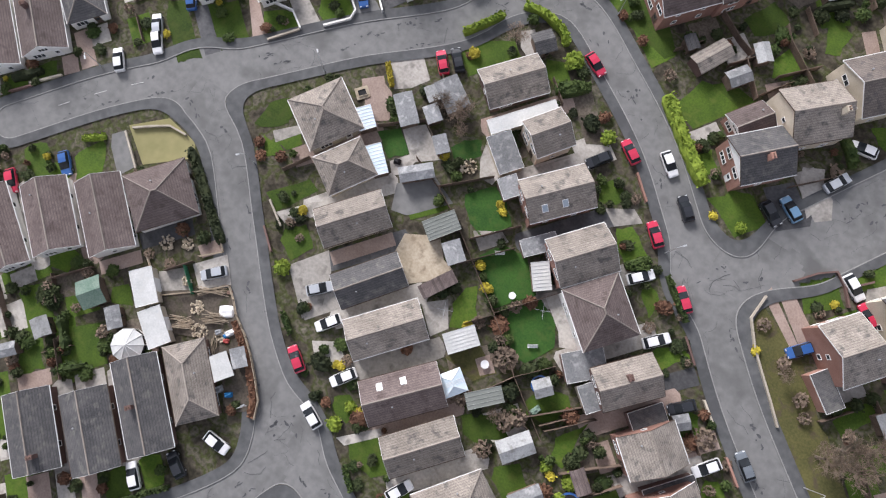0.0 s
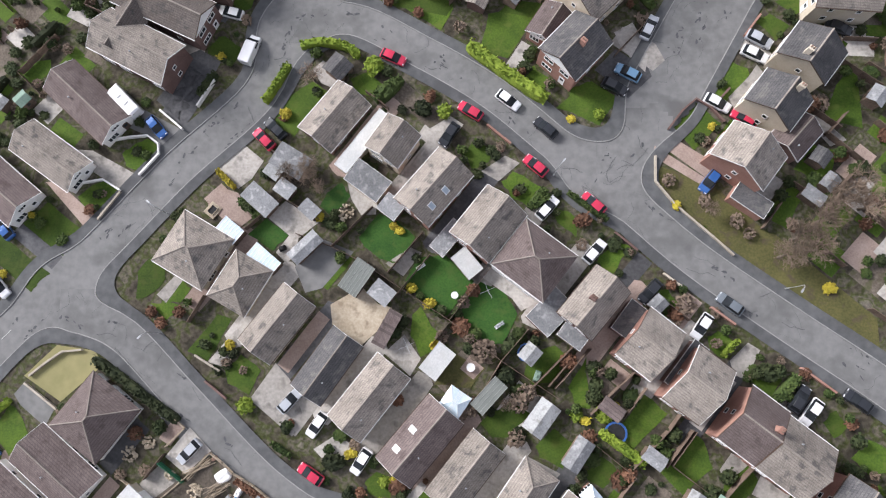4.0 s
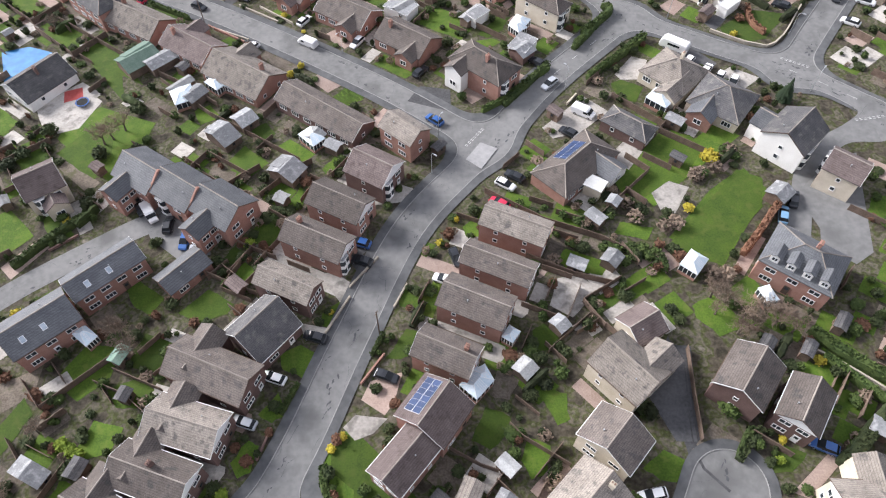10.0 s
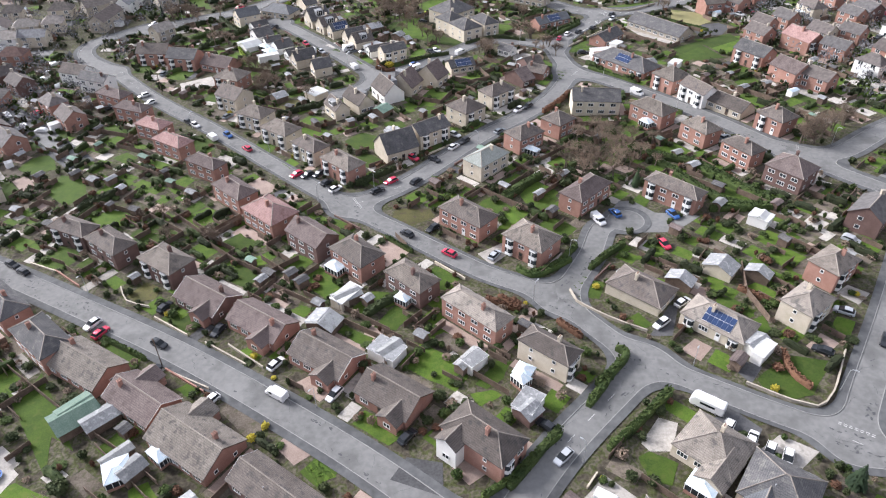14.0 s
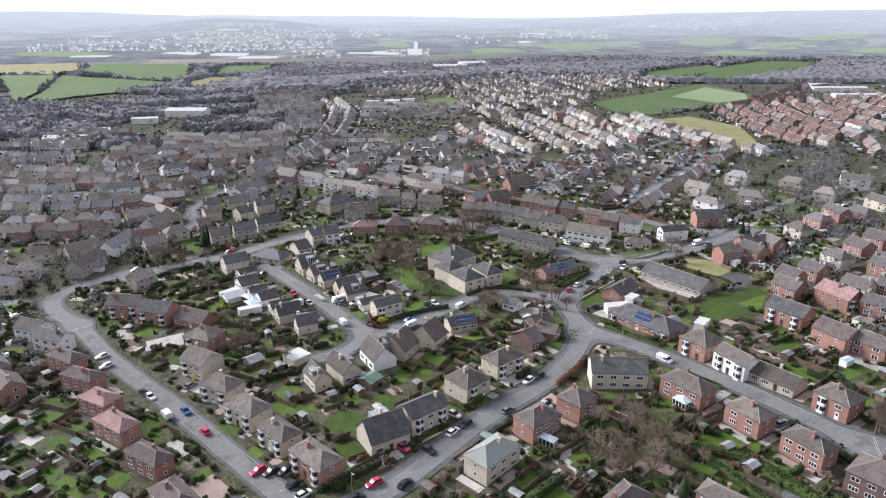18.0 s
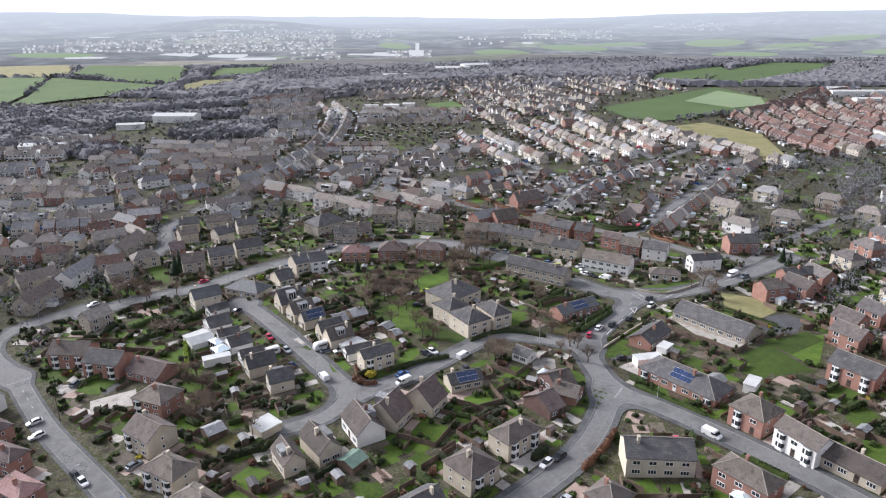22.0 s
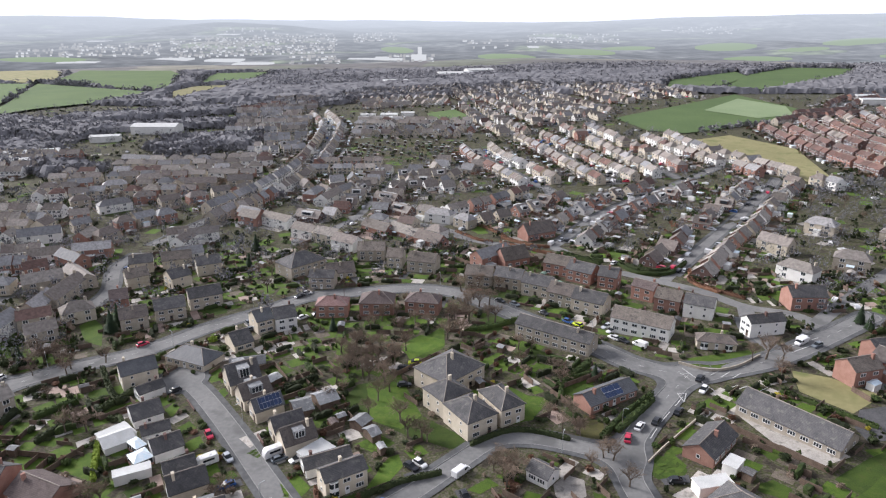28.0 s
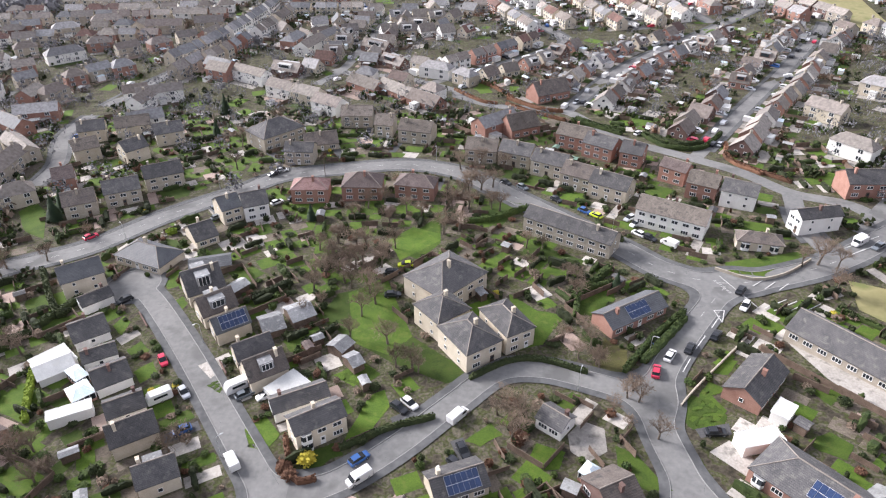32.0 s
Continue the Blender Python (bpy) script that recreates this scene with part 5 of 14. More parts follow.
def house(kind, x, y, ang, L, D, wall, roof, extra=""):
    z = gz(x, y)
    z0, rise = EAVES[kind], RISE[kind] * D
    if roof == "g" and y > 25:
        roof = "t"
    hip = min(D / 2, L / 2 - 0.3) if kind.endswith("h") and len(kind) == 2 else 0.0
    two = z0 > 4
    name = "bungalow" if z0 < 3 else "chalet_house" if z0 < 4 else "detached_house" if L < 11 else "semi_detached_house"
    e = new(name)
    e.matrix_basis = pose(x, y, z, 0, 0, ang)
    fine = y < -115
    c, s = math.cos(radians(ang)), math.sin(radians(ang))
    gap, q, _, _ = near_road(x, y)
    if q is None:
        q, gap = Vector((x, y + 10)), 20
    to = Vector((q.x - x, q.y - y)).normalized()
    faces = [(Vector((c, s)), L / 2, "gable"), (Vector((-c, -s)), L / 2, "gable"), (Vector((-s, c)), D / 2, "long"), (Vector((s, -c)), D / 2, "long")]
    order = sorted(faces, key=lambda w: -w[0].dot(to) + (0.6 if w[2] == "gable" and L > 1.35 * D else 0))
    front = order[0]
    storeys = "two-storey" if two else "single-storey"
    tagged(e, "%s %s house with a %s %s roof" % (storeys, WALL_WORDS[wall], "hipped" if hip else "gabled", ROOF_WORDS[roof]), "house", "houses on the estate")
    part("wall", body_mesh(L, D, z0, rise, hip, WALL[wall]), e)
    part("roof", roof_mesh(L, D, z0, rise, hip, ROOF[roof]), e, label=ROOF_WORDS[roof] + " roof")
    part("ridge_tiles", ridge_mesh(L, D, z0, rise, hip), e)
    if y < -70:
        gm = WHITE if rng.random() < 0.6 else DARKWOOD
        for sy in (-1, 1):
            part("gutter", gutter_mesh(L, D, z0, sy, gm), e)
    if not hip and y < 90:
        bm_mat = WHITE if (wall in "wyd" and not two) or rng.random() < 0.35 else DARKWOOD
        for sx in (-1, 1):
            part("bargeboard", barge_mesh(L, D, z0, rise, bm_mat, sx), e)
    if y < -20 and rng.random() < 0.85:
        part("vent_pipe", VENT, e, Matrix.Translation((rng.uniform(-0.3, 0.3) * L, rng.choice((-0.2, 0.2)) * D, z0 + rise * 0.6)))
    elif "x" not in extra:
        cx = rng.choice((-0.3, 0.3, 0.0)) * L
        if hip:
            cx = rng.choice((-0.5, 0.5)) * max(0.0, L / 2 - hip)
        ch = part("chimney", CHIMNEYS[wall if wall != "w" else "d"], e, pose(cx, rng.choice((-0.12, 0.12)) * D, z0 + rise - 0.1 + 0.1, 0, 0, 90))
        if y < 60:
            part("chimney_pot", POTS, ch)
    # a white-boarded gable towards the road, with a small window in it
    if kind in ("b", "h") and front[2] == "gable" and y < 60 and rng.random() < (0.75 if wall in "wyd" else 0.5):
        sx = 1 if front[0].dot(Vector((c, s))) > 0 else -1
        x0, x1 = sorted((sx * (L / 2 - 0.28), sx * (L / 2 - 0.2)))
        k = D / 2 - 0.35
        pts = [(-k, z0 - 0.25), (k, z0 - 0.25), (k, z0), (0, z0 + rise * 0.93), (-k, z0)]
        gv = [(xx, yy, zz) for xx in (x0, x1) for yy, zz in pts]
        gf = [(0, 1, 2, 3, 4)[::-1], (5, 6, 7, 8, 9)] + [(q, (q + 1) % 5, 5 + (q + 1) % 5, 5 + q) for q in range(5)]
        gc = part("gable_boarding", mesh("gable_boarding", gv, gf, [WHITE]), e, label="white boarded gable")
        if kind == "b":
            window(gc, Matrix.Translation((sx * (L / 2 - 0.2), 0, z0 + 0.25)) @ Matrix.Rotation(math.pi / 2 if sx > 0 else -math.pi / 2, 4, "Z"), 1.6, min(0.9, rise * 0.4), 3, False)
    # openings on the four walls
    for d, reach, sort in faces:
        isfront, isback = d is front[0], d.dot(front[0]) < -0.9
        local = Vector((d.x * c + d.y * s, -d.x * s + d.y * c))
        wide = (D if sort == "gable" else L) - 1.4
        m0 = Matrix.Translation((local.x * (reach - 0.28), local.y * (reach - 0.28), 0)) @ Matrix.Rotation(math.atan2(local.y, local.x) + math.pi / 2, 4, "Z")
        if not (isfront or isback):
            n = 1 if wide < 8 else 2
            if y > 100 and d.y > -0.3:
                continue
            if rng.random() < (0.3 if y < 60 else 0.6) and not two:
                continue
            for k in range(n):
                u = (k - (n - 1) / 2) * wide / max(1, n)
                window(e, m0 @ Matrix.Translation((u, 0, 1.1)), 0.9, 1.0, 1, fine)
                if two:
                    window(e, m0 @ Matrix.Translation((u, 0, 3.5)), 0.8, 0.9, 1, fine)
            continue
        if y > 100 and d.y > 0.5:
            continue
        n = max(2, int(wide / 3.0))
        bays = (0, n - 1) if L > 11 else (0,)
        bay = isfront and -75 < y < 240 and kind in ("h", "hh", "bh") and rng.random() < 0.75
        for k in range(n):
            u = (k - (n - 1) / 2) * wide / n
            if bay and k in bays and k != n // 2 and wide / n > 2.2:
                part("bay_window", BAYS[two], e, m0 @ Matrix.Translation(((k - (n - 1) / 2) * wide / n, 0, 0)), "white framed bay window")
                continue
            if k == n // 2 and (isfront or y < -40):
                part("door", DOORS[rng.choice(("white", "brown"))], e, m0 @ Matrix.Translation((u, 0, 0.08)))
            else:
                window(e, m0 @ Matrix.Translation((u, 0, 0.85)), min(2.0, wide / n - 0.4), 1.2, 3, fine)
            if two:
                window(e, m0 @ Matrix.Translation((u, 0, 3.25)), min(1.8, wide / n - 0.4), 1.1, 2, fine)
    if kind == "c":
        for sy in (-1, 1):
            if rng.random() < 0.3:
                wd = L * rng.uniform(0.3, 0.45)
                b = Build()
                y0, y1 = D * 0.06, D * 0.36
                zt, zb = z0 + rise * 0.9, z0 + rise * 0.2
                b.add(([(-wd / 2, sy * y0, zt), (wd / 2, sy * y0, zt), (wd / 2, sy * y1, zt - 0.1), (-wd / 2, sy * y1, zt - 0.1), (-wd / 2, sy * y0, zb), (wd / 2, sy * y0, zb), (wd / 2, sy * y1, zb), (-wd / 2, sy * y1, zb)],
                       [(0, 1, 2, 3), (3, 2, 6, 7), (0, 3, 7, 4), (1, 2, 6, 5), (4, 5, 6, 7), (0, 1, 5, 4)]))
                dm = part("dormer", b.done("dormer", ROOF["f"]), e, label="flat-roofed grey box dormer")
                window(dm, Matrix.Translation((0, sy * (y1 + 0.02), zb + 0.35)) @ Matrix.Rotation(0 if sy < 0 else math.pi, 4, "Z"), wd * 0.8, max(0.7, zt - zb - 0.6), 3, False)
    HOUSES.append({"x": x, "y": y, "c": c, "s": s, "L": L, "D": D, "front": front, "gap": gap, "road": q, "ob": e, "z0": z0, "rise": rise})
    if "S" in extra:
        solar_array(e, L, D, z0, rise, 1 if "+" in extra else -1, 6, 2, 0.5)
    if "k" in extra:
        skylights(e, D, z0, rise, 1 if "+" in extra else -1, -L * 0.25, 0.05 * L)
    return e


def inside_house(x, y, grow=0.5):
    for h in HOUSES:
        dx, dy = x - h["x"], y - h["y"]
        if abs(dx) > 30 or abs(dy) > 30:
            continue
        u, w = dx * h["c"] + dy * h["s"], -dx * h["s"] + dy * h["c"]
        if abs(u) < h["L"] / 2 + grow and abs(w) < h["D"] / 2 + grow:
            return True
    return False


def free(x, y, grow=0.5, road_gap=2.0):
    return not inside_house(x, y, grow) and near_road(x, y)[0] > road_gap


# ---------------------------------------------------------------- sheds, garages, glass
def shed(x, y, ang, L, D, high=2.1, roof="f", wall=None, label="small timber garden shed with a felt roof", name="garden_shed", pitch=0.22):
    e = new(name)
    e.matrix_basis = pose(x, y, gz(x, y), 0, 0, ang)
    rise = pitch * D
    wm = wall or FENCE
    part("wall", body_mesh(L + 0.3, D + 0.3, high, rise, 0, wm), e)
    rm = (PALEFELT if roof == "w" and not wall else ROOF[roof]) if isinstance(roof, str) else roof
    part("roof", roof_mesh(L + 0.3, D + 0.3, high, rise, 0, rm, t=0.07), e)
    if y < -20:
        part("door", DOORS["brown"], e, Matrix.Translation((0, -D / 2 + 0.1, 0.02)) @ Matrix.Diagonal((0.8, 1, 0.88, 1)))
    HOUSES.append({"x": x, "y": y, "c": math.cos(radians(ang)), "s": math.sin(radians(ang)), "L": L, "D": D, "small": True})
    return tagged(e, label, "shed", "garden sheds")


def garage(x, y, ang, L, D, roof="f", wall="d", label="flat-roofed brick garage with a white up-and-over door", high=2.5):
    e = new("garage")
    e.matrix_basis = pose(x, y, gz(x, y), 0, 0, ang)
    part("wall", Build().box(-L / 2, L / 2, -D / 2, D / 2, -1.0, high).done("wall", WALL[wall]), e)
    part("roof", Build().box(-L / 2 - 0.12, L / 2 + 0.12, -D / 2 - 0.12, D / 2 + 0.12, high + 0.002, high + 0.16).done("roof", ROOF[roof]), e, label=ROOF_WORDS[roof] + " flat roof")
    part("fascia", Build().box(-L / 2 - 0.16, L / 2 + 0.16, -D / 2 - 0.16, -D / 2 - 0.122, high - 0.05, high + 0.2).box(-L / 2 - 0.16, L / 2 + 0.16, D / 2 + 0.122, D / 2 + 0.16, high - 0.05, high + 0.2).box(-L / 2 - 0.16, -L / 2 - 0.122, -D / 2 - 0.12, D / 2 + 0.12, high - 0.05, high + 0.2).box(L / 2 + 0.122, L / 2 + 0.16, -D / 2 - 0.12, D / 2 + 0.12, high - 0.05, high + 0.2).done("fascia", WHITE), e)
    part("garage_door", GARAGE_DOOR, e, Matrix.Translation((L / 2 + 0.03, 0, 0.02)) @ Matrix.Rotation(math.pi / 2, 4, "Z"))
    HOUSES.append({"x": x, "y": y, "c": math.cos(radians(ang)), "s": math.sin(radians(ang)), "L": L, "D": D, "small": True})
    return tagged(e, label, "garage", "domestic garages")


def conservatory(x, y, ang, L, D, roof=None):
    e = new("conservatory")
    e.matrix_basis = pose(x, y, gz(x, y), 0, 0, ang)
    part("wall", Build().box(-L / 2, L / 2, -D / 2, D / 2, -0.6, 0.7).done("wall", WALL["r"]), e)
    b = Build()
    for i in range(5):
        u = -L / 2 + 0.05 + (L - 0.1) * i / 4
        for sy in (-1, 1):
            b.box(u - 0.05, u + 0.05, sy * D / 2 - 0.05, sy * D / 2 + 0.05, 0.7, 2.2)
    for i in range(1, 4):
        w = -D / 2 + D * i / 4
        for sx in (-1, 1):
            b.box(sx * L / 2 - 0.05, sx * L / 2 + 0.05, w - 0.05, w + 0.05, 0.7, 2.2)
    b.box(-L / 2 - 0.06, L / 2 + 0.06, -D / 2 - 0.06, D / 2 + 0.06, 2.15, 2.28)
    part("frame", b.done("frame", WHITE), e, label="white framed glazing bars")
    part("glazing", Build().box(-L / 2 + 0.03, L / 2 - 0.03, -D / 2 + 0.03, D / 2 - 0.03, 0.7, 2.15).done("glazing", PANE), e)
    hip = min(L, D) * 0.4
    part("roof", roof_mesh(L + 0.2, D + 0.2, 2.28, 0.8, hip, roof or POLYCARB, t=0.05), e, label="pale translucent hipped roof")
    bars = [[], []]
    lx, ly, rx = L / 2 + 0.1, D / 2 + 0.1, L / 2 + 0.1 - hip
    for sx in (-1, 1):
        for sy in (-1, 1):
            limb(*bars, Vector((sx * rx, 0, 3.14)), Vector((sx * lx, sy * ly, 2.34)), 0.05, 0.05, 4)
    for i in range(1, 5):
        u = -rx + 2 * rx * i / 5
        for sy in (-1, 1):
            limb(*bars, Vector((u, 0, 3.14)), Vector((u * 1.1, sy * ly, 2.34)), 0.035, 0.035, 4)
    part("glazing_bar", mesh("glazing_bar", *bars, [WHITE]), e)
    HOUSES.append({"x": x, "y": y, "c": math.cos(radians(ang)), "s": math.sin(radians(ang)), "L": L, "D": D, "small": True})
    return tagged(e, "white framed conservatory with a pale roof", "conservatory", "conservatories")


# ---------------------------------------------------------------- cars
def loft(sections, mats=1):
    """A closed body through rings of points of equal count."""
    v, f = [], []
    n = len(sections[0])
    for sec in sections:
        v += sec
    for k in range(len(sections) - 1):
        for i in range(n):
            j = (i + 1) % n
            f.append((k * n + i, k * n + j, (k + 1) * n + j, (k + 1) * n + i))
    f += [tuple(range(n - 1, -1, -1)), tuple(range(len(v) - n, len(v)))]
    return v, f


def car_section(x, w, z0, z1):
    return [(x, -w * 0.94, z0), (x, w * 0.94, z0), (x, w, z0 + 0.2), (x, w * 0.98, z1 - 0.12), (x, w * 0.88, z1), (x, -w * 0.88, z1), (x, -w * 0.98, z1 - 0.12), (x, -w, z0 + 0.2)]


def wheel_mesh():
    v, f = loft([[(x, y, z) for x, z in ring(12, r)] for r, y in ((0.2, -0.1), (0.31, -0.095), (0.31, 0.095), (0.2, 0.1))])
    return mesh("wheel", v, f, [TYRE, RIM], [0] * (len(f) - 2) + [1, 1])


WHEEL = wheel_mesh()
CAR_T = {}


def car_template(kind, colour, near=True):
    key = (kind, colour, near)
    if key in CAR_T:
        return CAR_T[key]
    paint = PAINT[colour]
    e = new("parked_car" if kind == "car" else "parked_van" if kind == "van" else "touring_caravan" if kind == "caravan" else "motorhome")
    if kind == "car":
        Lc, w = 4.25, 0.88
        body = loft([car_section(-2.1, w * 0.86, 0.3, 0.78), car_section(-1.95, w * 0.96, 0.22, 0.95), car_section(-1.2, w, 0.2, 0.98), car_section(0.5, w, 0.2, 0.96), car_section(1.2, w * 0.98, 0.2, 0.9), car_section(1.9, w * 0.92, 0.22, 0.78), car_section(2.12, w * 0.8, 0.3, 0.62)])
        glass = loft([[(x, -a, 0.93), (x, a, 0.93), (x2, b, z), (x2, -b, z)] for x, x2, a, b, z in ((-1.95, -1.75, 0.76, 0.64, 1.0), (-1.75, -1.4, 0.8, 0.66, 1.4), (-0.6, -0.6, 0.82, 0.67, 1.47), (0.3, 0.15, 0.82, 0.66, 1.43), (1.15, 0.95, 0.76, 0.66, 1.0))])
        top = loft([[(x, -b, z - 0.03), (x, b, z - 0.03), (x, b * 0.9, z + 0.04), (x, -b * 0.9, z + 0.04)] for x, b, z in ((-1.42, 0.66, 1.4), (-0.6, 0.68, 1.47), (0.12, 0.66, 1.43))])
        axles, nose, tail, hz = (-1.3, 1.32), 2.0, -2.02, 0.66
    elif kind == "van":
        w = 0.98
        body = loft([car_section(-2.45, w * 0.94, 0.3, 1.85), car_section(-2.35, w, 0.24, 1.95), car_section(0.9, w, 0.22, 1.95), car_section(1.15, w * 0.98, 0.22, 1.85), car_section(1.75, w * 0.97, 0.22, 1.12), car_section(2.4, w * 0.9, 0.25, 0.9), car_section(2.5, w * 0.8, 0.32, 0.7)])
        glass = loft([[(x, -a, 1.15), (x, a, 1.15), (x2, b, z), (x2, -b, z)] for x, x2, a, b, z in ((0.3, 0.3, 0.99, 0.985, 1.7), (1.0, 0.95, 0.99, 0.97, 1.72), (1.82, 1.3, 0.9, 0.88, 1.72))])
        top = box(-2.3, 0.9, -0.8, 0.8, 1.951, 1.97)
        axles, nose, tail, hz = (-1.5, 1.55), 2.42, -2.46, 0.8
    else:
        long = 5.2 if kind == "caravan" else 6.4
        w = 1.1
        body = loft([car_section(-long / 2, w * 0.9, 0.5, 2.3), car_section(-long / 2 + 0.25, w, 0.35, 2.55), car_section(long / 2 - 0.9, w, 0.35, 2.6), car_section(long / 2 - 0.3, w * 0.97, 0.35, 2.1), car_section(long / 2, w * 0.9, 0.5, 1.3)])
        glass = loft([[(x, -a, 1.4), (x, a, 1.4), (x, a, 1.95), (x, -a, 1.95)] for x, a in ((-1.6, 1.105), (-0.2, 1.105), (1.2, 1.105))])
        top = Build().box(-1.2, -0.4, -0.4, 0.4, 2.6, 2.68).box(0.5, 1.2, -0.35, 0.35, 2.6, 2.68)
        top = (top.v, top.f)
        axles, nose, tail, hz = (-0.2, -0.2) if kind == "caravan" else (-1.9, 1.9), long / 2 - 0.05, -long / 2 - 0.01, 0.8
    part("body", mesh("body", *body, [paint]), e)
    if kind in ("car", "van") and near:
        for sy in (-1, 1):
            part("headlight", Build().box(nose - 0.08, nose + 0.07, sy * w * 0.62 - 0.17, sy * w * 0.62 + 0.17, hz - 0.06, hz + 0.07).done("headlight", HEADLIGHT), e)
    part("glasshouse", mesh("glasshouse", *glass, [CARGLASS]), e, label="dark tinted window glass")
    part("roof_panel", mesh("roof_panel", *top, [paint]), e)
    for ax in sorted(set(axles)):
        for sy in (-1, 1):
            part("wheel", WHEEL, e, Matrix.Translation((ax, sy * (w - 0.09), 0.31)))
    words = {"dark": "black", "sky": "light blue"}.get(colour, colour)
    tagged(e, {"car": "%s family hatchback parked on tarmac", "van": "%s panel van parked on tarmac", "caravan": "%s touring caravan parked on a driveway", "motorhome": "%s motorhome parked on a driveway"}[kind] % words, "car" if kind == "car" else kind, "parked vehicles")
    CAR_T[key] = [e, False]
    return CAR_T[key]


def car(x, y, ang, colour="white", kind="car"):
    t = car_template(kind, colour, y < -90)
    k = rng.uniform(0.95, 1.06)
    up = Vector((-(gz(x + 1, y) - gz(x - 1, y)) / 2, -(gz(x, y + 1) - gz(x, y - 1)) / 2, 1)).normalized()
    m = Matrix.Translation((x, y, gz(x, y) + 0.06)) @ Vector((0, 0, 1)).rotation_difference(up).to_matrix().to_4x4() @ pose(0, 0, 0, 0, 0, ang)
    HOUSES.append({"x": x, "y": y, "c": math.cos(radians(ang)), "s": math.sin(radians(ang)), "L": 4.2, "D": 1.9, "small": True})
    if not t[1]:
        t[0].matrix_basis = m
        t[1] = True
        return t[0]
    return copy_thing(t[0], m)


# ---------------------------------------------------------------- lamp posts and poles
def tube(pts, r):
    v, f = [], []
    for a, b in zip(pts, pts[1:]):
        limb(v, f, Vector(a), Vector(b), r, r, 6)
    return v, f


LAMP_POST = mesh("pole", *tube([(0, 0, 0), (0, 0, 2.5), (0, 0, 5.6), (0.35, 0, 6.0), (0.9, 0, 6.05)], 0.055), [STEEL])
LAMP_HEAD = Build().box(0.75, 1.35, -0.12, 0.12, 5.98, 6.12).box(0.8, 1.3, -0.09, 0.09, 5.95, 5.98, mat=1).done("lamp_head", STEEL, HEADLIGHT)
LAMP_BASE = mesh("base", *prism(ring(8, 0.1), 0, 1.1), [STEEL])
POLE = mesh("pole", *tube([(0, 0, -0.2), (0, 0, 8.0)], 0.11), [DARKWOOD])
POLE_ARM = Build().box(-0.5, 0.5, -0.05, 0.05, 7.5, 7.62).box(-0.45, -0.38, -0.03, 0.03, 7.62, 7.78).box(0.38, 0.45, -0.03, 0.03, 7.62, 7.78).done("crossarm", DARKWOOD)


def street_lamp(x, y, ang):
    e = new("street_lamp")
    e.matrix_basis = pose(x, y, gz(x, y), 0, 0, ang)
    part("pole", LAMP_POST, e)
    part("base", LAMP_BASE, e)
    part("lamp_head", LAMP_HEAD, e)
    return tagged(e, "slim galvanised street lamp on the footway", "street lamp", "street lamps")


def telegraph_pole(x, y, ang=0):
    e = new("telegraph_pole")
    e.matrix_basis = pose(x, y, gz(x, y), 0, 0, ang)
    part("pole", POLE, e)
    part("crossarm", POLE_ARM, e)
    return tagged(e, "tall dark wooden telegraph pole by the road", "pole", "telegraph poles")


def far_shed(x, y, ang, L, D, h):
    """A large pale industrial shed far off in the valley."""
    e = new("industrial_shed")
    e.matrix_basis = pose(x, y, gz(x, y), 0, 0, ang)
    part("wall", body_mesh(L, D, h, D * 0.1, 0, WALL["w"]), e)
    part("roof", roof_mesh(L, D, h, D * 0.1, 0, ROOF["w"], t=0.4), e)
    return tagged(e, "large pale industrial shed in the valley", "industrial shed", "industrial sheds")


# ---------------------------------------------------------------- the roads
road("main", 5.8, (-90.1, -173.1), (-78.6, -158.2), (-63.3, -143.1), (-50.6, -129.3), (-37.7, -116.9), (-34.2, -106.1), (-27.6, -92.0), (-20.6, -73.1), (-11.1, -50.5), (3.0, -32.6), (17.0, -13.9), (34.8, 4.1))
road("loop", 5.2, (-32.3, -106.1), (-23.1, -104.4), (-11.9, -110.0), (-0.4, -117.1), (10.2, -126.2), (20.1, -134.7), (30.0, -143.6), (42.5, -152.8), (55.9, -162.2), (66.6, -170.7))
road("cul", 5.2, (16.5, -130.0), (21.8, -126.0), (28.1, -115.0), (34.0, -104.1), (36.6, -98.3))
road("culhead", 9.2, (26.2, -117.6), (31.0, -109.0), (36.2, -100.0), foot=1.5)
road("west", 5.2, (-64.7, -152.8), (-57.3, -156.0), (-47.6, -165.2), (-34.4, -177.6), (-23.5, -184.4), (-13.4, -189.1), (-3.7, -193.7))
road("westb", 5.0, (-22.2, -187.5), (-22.3, -195.7), (-28.3, -206.0), (-36.7, -216.2))
road("street", 5.4, (-164.0, 73.5), (-128.7, 54.6), (-90.0, 33.4), (-56.4, 13.9), (-20.6, -10.6), (3.1, -29.7))
road("north", 4.8, (83.2, -25.7), (70.9, -14.3), (53.9, -3.2), (36.5, 10.0), (22.0, 28.7), (6.4, 39.5), (-14.4, 57.8), (-30.6, 72.0), (-54.0, 95.1), (-77.6, 119.0), (-108.5, 148.0), (-134.4, 176.7), foot=1.1)
road("north2", 5.6, (-134.4, 176.7), (-153.1, 193.5), (-156.5, 210.4), (-139.5, 231.2))
road("top", 7.0, (-135.8, 225.2), (-119.3, 238.2), (-100.4, 248.5), (-82.5, 267.5), (-65.1, 281.9), (-52.5, 293.0), (-33.7, 297.3), (-10.3, 299.6), (7.4, 292.5), (19.9, 278.9), (38.4, 256.8), (51.4, 240.9), (60.5, 229.3), (74.1, 222.9), (93.8, 226.8), (108.2, 233.1), (122.9, 242.1), (145.4, 256.5))
